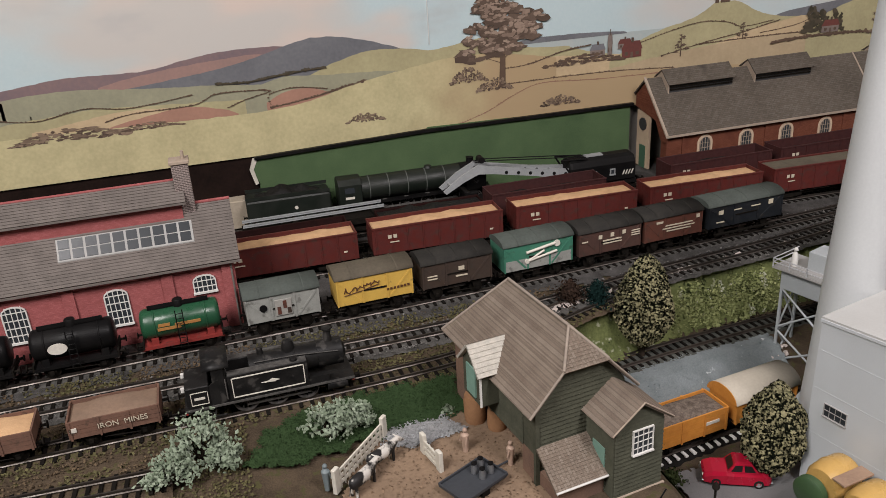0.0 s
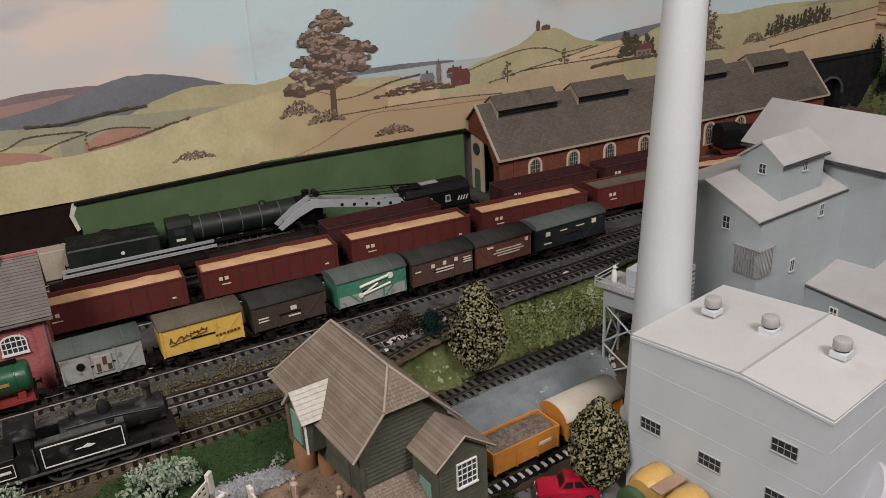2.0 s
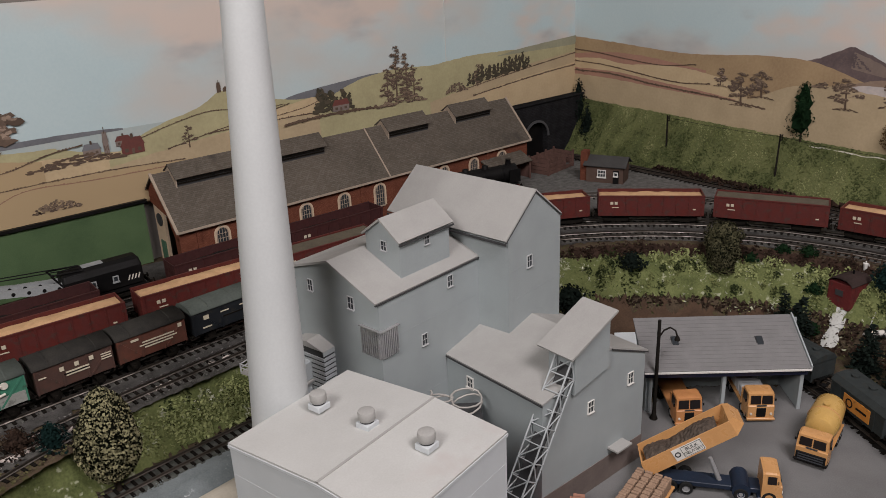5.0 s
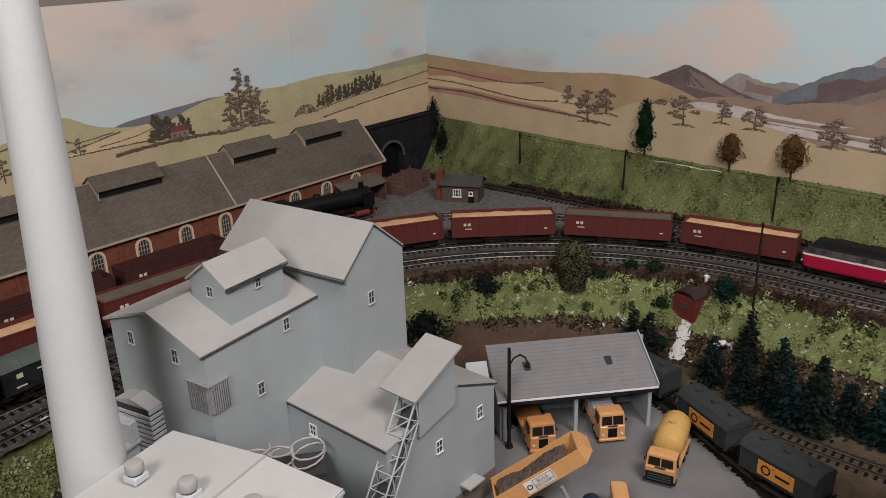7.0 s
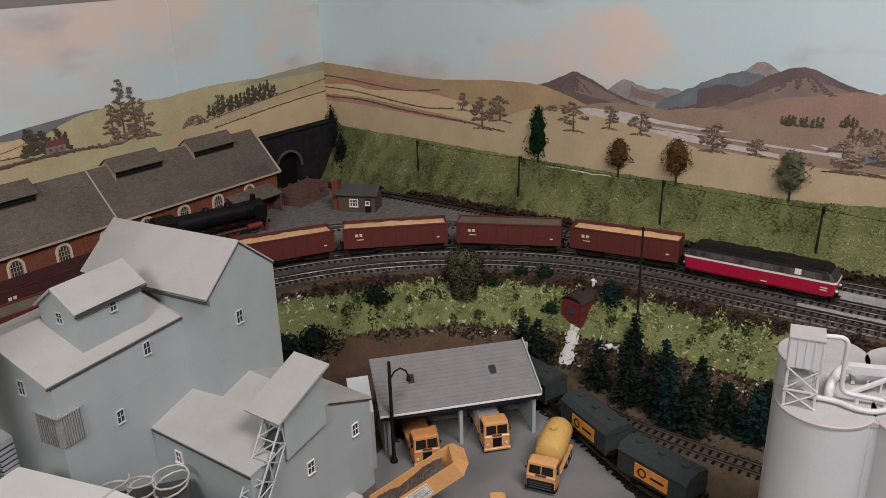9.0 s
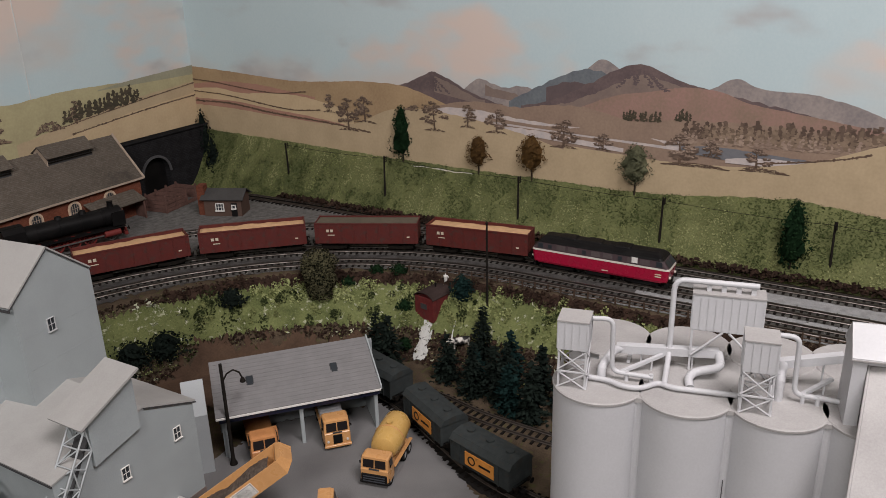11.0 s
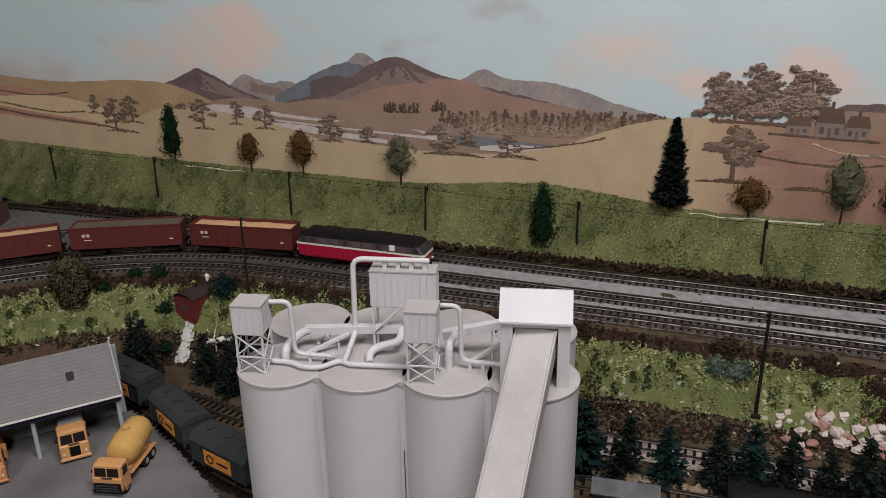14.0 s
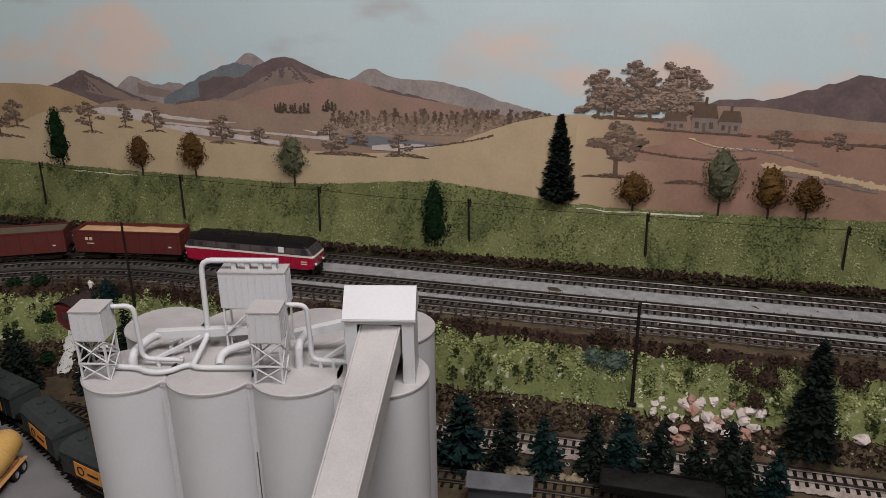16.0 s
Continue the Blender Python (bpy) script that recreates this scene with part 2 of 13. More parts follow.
FLOCKBROWN = material("brown_heather_scatter", (0.066, 0.040, 0.028), (0.022, 0.015, 0.012), rough=0.97, island=0.7, mix=0.8, bump=0)
FLOCKPALE = material("yellow_green_foam", (0.42, 0.44, 0.21), (0.21, 0.24, 0.095), rough=0.97, island=0.9, mix=0.8, bump=0)
FLOCKWHITE = material("bleached_lichen_scatter", (0.66, 0.66, 0.56), (0.36, 0.38, 0.25), rough=0.97, island=0.9, mix=0.8, bump=0)
BANK = material("grass_bank_mat", (0.165, 0.175, 0.075), (0.060, 0.074, 0.030), rough=0.97, grain=350, blotch=20, mix=0.95, bump=1.0)
SLOPEMAT = material("mottled_grass_mat", (0.180, 0.200, 0.080), (0.060, 0.075, 0.028), rough=0.97, grain=420, blotch=34, mix=0.95, bump=1.0,
                    wear=((0.36, 0.37, 0.26), 130, 0.61))
HEATHERMAT = material("dark_heather_mat", (0.060, 0.036, 0.026), (0.016, 0.011, 0.009), rough=0.97, grain=500, blotch=90, mix=0.9, bump=1.0)
SIDINGMAT = material("dark_siding_ballast", (0.105, 0.100, 0.096), (0.030, 0.028, 0.026), rough=0.96, grain=900, blotch=60, mix=0.9, bump=1.0)
PLOUGH = material("ploughed_brown_field", (0.095, 0.06, 0.040), (0.055, 0.036, 0.026), rough=0.97, mix=0.8, bump=0.8)
# ---- the room ----
ROOM = material("room_plaster", (0.22, 0.20, 0.18), (0.19, 0.175, 0.16), rough=0.9, grain=60, blotch=4, bump=0.1)
CARPET = material("room_carpet", (0.08, 0.065, 0.055), rough=0.98, grain=300, blotch=10, bump=0.5)


def room_wall(name, a, b, c, d, e, f):
    solid(name, Geo().box(a, b, c, d, e, f), ROOM, "plain cream plaster wall of the railway room", "wall", kind="structure")


room_wall("wall_north", -2.2, 1.232, -1.0, 1.85, 1.35, 1.4)
room_wall("wall_east", 1.742, -2.4, -1.0, 1.86, 1.232, 1.4)
room_wall("wall_west", -2.3, -2.4, -1.0, -2.2, 1.35, 1.4)
room_wall("wall_south", -2.2, -2.5, -1.0, 1.742, -2.4, 1.4)
solid("floor", Geo().box(-2.3, -2.5, -1.06, 1.86, 1.35, -1.0), CARPET, "dull brown carpet of the railway room", "floor", kind="structure")
solid("ceiling", Geo().box(-2.3, -2.5, 1.4, 1.86, 1.35, 1.45), ROOM, "plain white plaster ceiling", "ceiling", kind="structure")

# ---- the ground of the layout: main level at 0, the works yard lower ----
EDGE = [(0.50, 0.845), (0.60, 0.862), (0.75, 0.885), (1.00, 0.908), (1.12, 0.897), (1.25, 0.858), (1.36, 0.785), (1.44, 0.69),
        (1.485, 0.57), (1.500, 0.45), (1.503, 0.2), (1.492, -0.1), (1.488, -1.2)]
LOW = -0.090


def ground_height(x, y):
    """Heights of the ground for arrays x, y."""
    x, y = np.asarray(x, float), np.asarray(y, float)
    d = np.full(x.shape, 9.0)
    for (ax, ay), (bx, by) in zip(EDGE, EDGE[1:]):
        ux, uy = bx - ax, by - ay
        t = np.clip(((x - ax) * ux + (y - ay) * uy) / (ux * ux + uy * uy), 0, 1)
        d = np.minimum(d, np.hypot(x - ax - t * ux, y - ay - t * uy))
    ex = np.interp(y, [p[1] for p in EDGE[::-1][:10]], [p[0] for p in EDGE[::-1][:10]])
    ey = np.interp(x, [p[0] for p in EDGE[:10]], [p[1] for p in EDGE[:10]])
    inside = np.where(y > 0.908, False, np.where(x < 1.0, y < ey, x < np.where(y > 0.44, np.interp(y, [0.45, 0.57, 0.69, 0.785, 0.858, 0.897, 0.908], [1.5, 1.485, 1.44, 1.36, 1.25, 1.12, 1.0]), ex)))
    s = lambda a, b, v: (lambda t: t * t * (3 - 2 * t))(np.clip((v - a) / (b - a), 0, 1))
    north = -0.062 * s(0.0, 0.034, d) - 0.028 * s(0.075, 0.12, d)
    east = LOW * (0.25 * s(0.0, 0.02, d) + 0.75 * s(0.015, 0.086, d))
    w = s(1.0, 1.2, x)
    low = north * (1 - w) + east * w
    west = s(0.535, 0.60, x)
    flat = -0.004 - 0.006 * s(0.80, 0.72, y)
    return np.where(inside, low * west + flat * (1 - west), np.where((x < 0.6) & (y < 0.84), flat, 0.0) * 1.0)


def grid_mesh(x0, x1, y0, y1, step, height, rough=0.0):
    nx, ny = int((x1 - x0) / step) + 1, int((y1 - y0) / step) + 1
    X, Y = np.meshgrid(np.linspace(x0, x1, nx), np.linspace(y0, y1, ny), indexing="ij")
    Z = height(X, Y)
    rng = np.random.default_rng(5)
    if rough:
        bumps = rng.normal(0, 1, (nx, ny))
        bumps = (bumps + np.roll(bumps, 1, 0) + np.roll(bumps, 1, 1) + np.roll(bumps, (1, 1), (0, 1))) / 4
        Z = Z + bumps * rough
    g = Geo()
    g.v = list(zip(X.ravel().tolist(), Y.ravel().tolist(), Z.ravel().tolist()))
    g.f = [(i * ny + j, (i + 1) * ny + j, (i + 1) * ny + j + 1, i * ny + j + 1) for i in range(nx - 1) for j in range(ny - 1)]
    g.s = [True] * len(g.f)
    return g


solid("ground", grid_mesh(-0.6, 1.74, -1.2, 1.231, 0.008, lambda x, y: ground_height(x, y) - 0.0015, 0.0008), EARTH,
      "brown earth-textured baseboard of a model railway", "ground", kind="structure")


def h(x, y):
    return float(ground_height(np.array([x]), np.array([y]))[0])


# grassy bank that rises to the backdrop beside the running lines
BANK_TOP = [(-1.2, 0.08), (-0.42, 0.079), (-0.24, 0.076), (-0.10, 0.074), (0.0, 0.078), (0.07, 0.087), (0.15, 0.096), (0.22, 0.090), (0.29, 0.082), (0.37, 0.078), (0.44, 0.079),
            (0.61, 0.081), (0.80, 0.085), (0.98, 0.091), (1.231, 0.098)]


def bank_height(x, y):
    top = np.interp(y, [p[0] for p in BANK_TOP], [p[1] for p in BANK_TOP])
    foot = np.interp(y, [-1.2, 0.8, 1.0, 1.2], [1.680, 1.680, 1.672, 1.668])
    t = np.clip((x - foot) / (1.7325 - foot), 0, 1)
    lumps = 0.0030 * np.sin(71 * y + 2.1 * np.sin(29 * y)) * np.sin(110 * x + 2.4 * np.sin(37 * y)) + 0.0016 * np.sin(173 * y + 90 * x)
    return top * (0.5 * t + 0.5 * t ** 1.35) + lumps * np.clip(4 * t * (1 - t), 0, 1)


solid("grass_bank", grid_mesh(1.664, 1.737, -1.2, 1.231, 0.0045, bank_height, 0.0013), BANK,
      "grass-covered bank rising to the painted backdrop", "ground", kind="structure")


def sheet(name, outline, z, mat, label, thick=0.003):
    n = len(outline)
    g = Geo()
    g.prism(outline, "z", z - thick, z)
    solid(name, g, mat, label, "ground", kind="structure")


def draped(name, x0, x1, y0, y1, mat, label, lift=0.0025, keep=None, step=0.0035):
    """A thin covering that follows the ground, with a ragged edge. keep takes arrays of x, y and tells where it lies."""
    g = Geo()
    nx, ny = int((x1 - x0) / step), int((y1 - y0) / step)
    rng = np.random.default_rng(nx * 7 + ny)
    I, J = np.meshgrid(np.arange(nx), np.arange(ny), indexing="ij")
    cx = x0 + (I + 0.5 + rng.uniform(-0.6, 0.6, I.shape)) * step
    cy = y0 + (J + 0.5 + rng.uniform(-0.6, 0.6, I.shape)) * step
    on = keep(cx, cy) if keep else np.ones(I.shape, bool)
    for i, j in zip(I[on].tolist(), J[on].tolist()):
        g.f.append((i * (ny + 1) + j, (i + 1) * (ny + 1) + j, (i + 1) * (ny + 1) + j + 1, i * (ny + 1) + j + 1))
    g.s = [True] * len(g.f)
    X, Y = np.meshgrid(np.linspace(x0, x0 + nx * step, nx + 1), np.linspace(y0, y0 + ny * step, ny + 1), indexing="ij")
    X, Y = X + rng.uniform(-0.3, 0.3, X.shape) * step, Y + rng.uniform(-0.3, 0.3, X.shape) * step
    Z = ground_height(X, Y) + lift
    g.v = list(zip(X.ravel().tolist(), Y.ravel().tolist(), Z.ravel().tolist()))
    solid(name, g, mat, label, "ground", kind="structure")


def in_polygon(poly):
    def test(x, y):
        x, y = np.asarray(x, float), np.asarray(y, float)
        c = np.zeros(x.shape, bool)
        for (ax, ay), (bx, by) in zip(poly, poly[1:] + poly[:1]):
            if ay != by:
                c ^= ((ay > y) != (by > y)) & (x < (bx - ax) * (y - ay) / (by - ay) + ax)
        return c
    return test


def on_slope(x, y):
    z = ground_height(x, y)
    return np.where(x < 1.15, (z > -0.060) & (z < -0.004), (z > -0.057) & (z < -0.013))


def under_edge(x, y):
    z = ground_height(x, y)
    return (z > -0.0135) & (z < -0.0012)


draped("grass_slope", 0.56, 1.515, 0.50, 0.92, SLOPEMAT, "mottled grass mat on the slope below the running lines", 0.002, on_slope, 0.0028)
draped("grass_slope", 1.36, 1.515, -0.62, 0.50, SLOPEMAT, "mottled grass mat on the slope below the running lines", 0.002, on_slope, 0.0028)
draped("heather_band", 1.28, 1.515, -0.62, 0.86, HEATHERMAT, "dark brown heather mat along the top of the slope", 0.0018,
       under_edge, 0.0030)
def ragged(test, amount=0.005):
    """An uneven edge for scattered ground cover."""
    def keep(x, y):
        dx = np.sin(y * 190 + 1.3 * np.sin(x * 120)) + 0.6 * np.sin(y * 430 + x * 260)
        dy = np.sin(x * 170 + 1.7 * np.sin(y * 140)) + 0.6 * np.sin(x * 460 - y * 230)
        return test(x + amount * dx * 0.6, y + amount * dy * 0.6)
    return keep


draped("lawn", 0.24, 0.45, 0.715, 0.79, LAWN, "dark green flocked lawn beside the siding", 0.0035,
       ragged(in_polygon([(0.268, 0.733), (0.272, 0.748), (0.285, 0.762), (0.305, 0.774), (0.37, 0.784), (0.44, 0.782), (0.44, 0.735), (0.41, 0.727), (0.36, 0.729), (0.31, 0.722), (0.28, 0.724)])), 0.0018)
draped("farmyard", 0.24, 0.47, 0.52, 0.74, DIRT, "brown dirt farmyard", 0.0030,
       in_polygon([(0.30, 0.50), (0.305, 0.60), (0.318, 0.66), (0.335, 0.69), (0.362, 0.722), (0.40, 0.736), (0.48, 0.738), (0.48, 0.50)]), 0.0020)
draped("gravel_path", 0.36, 0.435, 0.70, 0.735, GRAVEL, "pale grey gravel path by the barn", 0.0042,
       ragged(in_polygon([(0.365, 0.715), (0.37, 0.733), (0.42, 0.735), (0.428, 0.716), (0.405, 0.708), (0.385, 0.709)]), 0.003), 0.0016)
draped("works_yard", 0.59, 1.34, -0.10, 0.71, YARD, "grey concrete works yard", 0.0025,
       in_polygon([(0.60, 0.30), (0.60, 0.700), (0.68, 0.690), (0.72, 0.68), (1.10, 0.62), (1.22, 0.60), (1.305, 0.52), (1.287, 0.47), (1.20, 0.33), (1.10, 0.25), (0.98, -0.10)]))
BLUEGRIT = material("blue_grey_roadway", (0.225, 0.252, 0.258), (0.130, 0.148, 0.152), rough=0.8, grain=700, blotch=45, mix=0.8, bump=0.6, wear=((0.50, 0.52, 0.52), 120, 0.66))
draped("grey_roadway", 0.56, 0.80, 0.70, 0.83, BLUEGRIT, "grey stony track between the lower lines", 0.003,
       in_polygon([(0.56, 0.752), (0.58, 0.80), (0.66, 0.812), (0.79, 0.822), (0.79, 0.768), (0.64, 0.755), (0.58, 0.748)]), 0.0022)
draped("ploughed_field", 1.17, 1.45, 0.54, 0.83, PLOUGH, "brown ploughed strip beside the garage", 0.003,
       ragged(in_polygon([(1.19, 0.70), (1.19, 0.79), (1.28, 0.775), (1.36, 0.70), (1.42, 0.585), (1.36, 0.58), (1.30, 0.62)]), 0.008))


SIDINGS = in_polygon([(-0.3, 0.885), (0.50, 0.885), (0.75, 0.90), (1.00, 0.92), (1.13, 0.91), (1.26, 0.87), (1.37, 0.80), (1.455, 0.70), (1.50, 0.575), (1.515, 0.45), (1.515, 0.30), (1.665, 0.30), (1.665, 1.21), (-0.3, 1.21)])
draped("siding_ballast", -0.3, 1.672, 0.30, 1.222, SIDINGMAT, "dark grey ballast spread between the sidings", -0.0004, SIDINGS, 0.008)


YARDGRAVEL = material("mid_grey_yard_gravel", (0.185, 0.180, 0.172), (0.075, 0.072, 0.068), rough=0.95, grain=900, blotch=110, mix=0.9, bump=1.0)
draped("corner_gravel", 1.12, 1.662, 0.46, 1.19, YARDGRAVEL, "mid grey gravel round the lineside hut", 0.0004,
       ragged(in_polygon([(1.14, 1.035), (1.30, 0.985), (1.45, 0.86), (1.545, 0.70), (1.585, 0.55), (1.60, 0.47), (1.655, 0.47), (1.648, 0.9), (1.63, 1.17), (1.30, 1.17), (1.14, 1.10)]), 0.006), 0.0045)


# ---- tracks ----
def chain(points, step=0.004):
    return smooth_line([(*p, 0) if len(p) == 2 else p for p in points], step)


def arc(cx, cy, r, a0, a1, n):
    return [(cx + r * math.cos(radians(a0 + (a1 - a0) * i / n)), cy + r * math.sin(radians(a0 + (a1 - a0) * i / n))) for i in range(n + 1)]


class Line:
    """A track's centre line, with places along it."""

    def __init__(self, pts, z):
        self.p, self.z = pts, z
        self.d = [0.0]
        for a, b in zip(pts, pts[1:]):
            self.d.append(self.d[-1] + (b - a).length)

    def at(self, s):
        s = min(max(s, 0.0), self.d[-1] - 1e-6)
        i = max(0, int(np.searchsorted(self.d, s, side="right")) - 1)
        i = min(i, len(self.p) - 2)
        t = (s - self.d[i]) / (self.d[i + 1] - self.d[i])
        q = self.p[i].lerp(self.p[i + 1], t)
        u = self.p[i + 1] - self.p[i]
        return q.x, q.y, math.degrees(math.atan2(u.y, u.x))

    def nearest(self, x, y):
        return self.d[min(range(len(self.p)), key=lambda i: (self.p[i].x - x) ** 2 + (self.p[i].y - y) ** 2)]

    def seat(self, s):
        """The pose of rolling stock that stands with its middle at s."""
        x, y, a = self.at(s)
        return pose(x, y, self.z + 0.0046, 0, 0, a)


GAUGE = 0.0165
SLEEPER_MESH = Geo().box(-0.0016, -0.0155, 0, 0.0016, 0.0155, 0.0016, 0.0004).data("sleeper", SLEEPER)


def railway(name, points, z, label, ballast=BALLAST, rail=STEEL, bed=0.0185, sleeper_step=0.0088, skip=()):
    line = Line(chain(points), z)
    th = thing(name, pose(0, 0, 0), label, "railway track", "model railway tracks")
    g = Geo()
    left, right, lo, ro = [], [], [], []
    for i, p in enumerate(line.p):
        u = (line.p[min(i + 1, len(line.p) - 1)] - line.p[max(i - 1, 0)]).normalized()
        n = Vector((-u.y, u.x, 0))
        w = bed + random.uniform(-0.0015, 0.0015)
        left.append(p + n * w * 0.8), right.append(p - n * w * 0.8), lo.append(p + n * w), ro.append(p - n * w)
    k = len(left)
    v = [(q.x, q.y, z + dz) for row, dz in ((lo, -0.004), (left, 0.0), (right, 0.0), (ro, -0.004)) for q in row]
    g.mesh(v, [(r * k + i, (r + 1) * k + i, (r + 1) * k + i + 1, r * k + i + 1)[::-1] for r in range(3) for i in range(k - 1)], True)
    part("ballast_bed", g, ballast, th)
    for side in (-1, 1):
        g = Geo()
        prof = [(-0.0010, 0.0016), (0.0010, 0.0016), (0.0004, 0.0024), (0.0007, 0.0040), (0.0007, 0.0046), (-0.0007, 0.0046), (-0.0007, 0.0040), (-0.0004, 0.0024)]
        v = []
        for i, p in enumerate(line.p):
            u = (line.p[min(i + 1, k - 1)] - line.p[max(i - 1, 0)]).normalized()
            n = Vector((-u.y, u.x, 0))
            for a, b in prof:
                q = p + n * (side * GAUGE / 2 + a)
                v.append((q.x, q.y, z + b))
        m = len(prof)
        g.mesh(v, [(i * m + j, (i + 1) * m + j, (i + 1) * m + (j + 1) % m, i * m + (j + 1) % m) for i in range(k - 1) for j in range(m)])
        part("rail", g, rail, th)
    s = 0.002
    while s < line.d[-1]:
        x, y, a = line.at(s)
        part("sleeper", SLEEPER_MESH, None, th, at=pose(x, y, z, 0, 0, a + random.uniform(-1, 1)))
        s += sleeper_step
    return line


VAN_LINE = railway("van_track", [(-0.25, 0.905), (0.2, 0.914), (0.5, 0.922), (0.8, 0.937), (0.95, 0.945), *arc(1.03, 0.45, 0.5, 91, 2, 14), (1.531, 0.42), (1.531, 0.1), (1.530, -0.2), (1.528, -0.6), (1.528, -1.1)],
                   0.0, "steel-railed model track on grey ballast under the vans")
TRAIN_LINE = railway("running_track", [(-0.25, 1.036), (0.3, 1.032), (0.6, 1.024), (0.85, 1.012), (0.98, 1.005), *arc(1.026, 0.45, 0.552, 90, 2, 14), (1.578, 0.40), (1.577, 0.1), (1.576, -0.2), (1.576, -0.6), (1.576, -1.1)],
                     0.0, "steel-railed running line on grey ballast")
BACK_LINE = railway("outer_track", [(1.20, 1.075), (1.36, 1.045), (1.50, 0.94), (1.585, 0.80), (1.618, 0.66), (1.636, 0.5), (1.641, 0.3), (1.640, 0.0), (1.639, -0.4), (1.639, -1.1)],
                    0.0, "outer steel-railed line beside the grass bank")
CURVE_SPUR = railway("wall_siding", [(1.640, 0.36), (1.648, 0.50), (1.655, 0.66), (1.656, 0.85), (1.650, 1.03), (1.64, 1.19)], 0.0002, "sooty siding at the foot of the bank", DARKBALLAST, RUSTRAIL)
FRONT_LINE = railway("front_loop_track", [(-0.25, 0.857), (0.2, 0.857), (0.46, 0.857), (0.58, 0.866), (0.70, 0.882), (0.85, 0.896), (1.0, 0.918), (1.1, 0.932)],
                     0.0001, "empty loop track on grey ballast in front of the vans")
LOCO_LINE = railway("siding_track", [(-0.25, 0.800), (0.2, 0.802), (0.42, 0.805), (0.50, 0.820), (0.58, 0.848), (0.64, 0.866)], -0.0042,
                    "weedy siding track holding the tank engine", EARTH, STEEL)
NEAR_LINE = railway("overgrown_siding", [(-0.25, 0.745), (0.0, 0.748), (0.215, 0.738)], -0.0062, "overgrown siding ending in bushes", EARTH, STEEL)
COAL_LINE = railway("coal_siding", [(-0.25, 1.084), (0.4, 1.082), (0.8, 1.078), (1.15, 1.074)], 0.0, "sooty siding full of coal wagons", DARKBALLAST, RUSTRAIL)
CRANE_LINE = railway("crane_siding", [(0.25, 1.128), (0.5, 1.127), (0.84, 1.122)], 0.0, "sooty siding holding the breakdown crane", DARKBALLAST, RUSTRAIL)
TENDER_LINE = railway("back_siding", [(-0.25, 1.186), (0.2, 1.182), (0.45, 1.174), (0.72, 1.166)], 0.0, "back siding on pale ballast", BALLAST, STEEL)
LOWERCHIPS = material("dull_green_grey_ballast", (0.115, 0.118, 0.105), (0.045, 0.047, 0.042), rough=0.95, grain=900, blotch=90, mix=0.9, bump=1.0)
LOWER_LINE = railway("lower_track", [(0.545, 0.815), (0.64, 0.830), (0.80, 0.842), (1.0, 0.846)], -0.0615, "black track on the lower level", LOWERCHIPS, RUSTRAIL)
WORKS_LINE = railway("works_siding", [(0.545, 0.721), (0.64, 0.7305), (0.74, 0.7415), (0.80, 0.748)], -0.0888, "works siding with white-tipped sleepers", DARKBALLAST, RUSTRAIL)
GARAGE_LINE = railway("van_siding", [(1.335, 0.66), (1.335, 0.585), (1.312, 0.50), (1.269, 0.415), (1.2365, 0.345), (1.219, 0.25), (1.219, 0.15)], -0.0885,
                      "works siding with grey vans", DARKBALLAST, RUSTRAIL)
LOW_LOOP = railway("lower_loop", [(1.335, 0.56), (1.345, 0.48), (1.330, 0.39), (1.325, 0.25), (1.330, 0.05), (1.338, -0.08), (1.340, -0.28), (1.342, -0.5), (1.342, -1.0)], -0.0882,
                   "lower loop track behind the silos", EARTH, RUSTRAIL)
FOOTCHIPS = material("pale_pinkish_chippings", (0.42, 0.36, 0.32), (0.17, 0.14, 0.12), rough=0.95, grain=900, blotch=130, mix=0.8, bump=1.0)
FOOT_LINE = railway("bank_foot_track", [(1.392, 0.20), (1.402, 0.08), (1.408, -0.06), (1.409, -0.30), (1.409, -1.0)], -0.0852,
                    "lower track on pale chippings at the foot of the slope", FOOTCHIPS, STEEL)
# pale grey ballast between the straight lines
sheet("ballast", [(1.512, -1.1), (1.66, -1.1), (1.66, 0.33), (1.60, 0.50), (1.512, 0.50)], -0.0007, GRAVEL, "pale grey ballast between the running lines", 0.002)
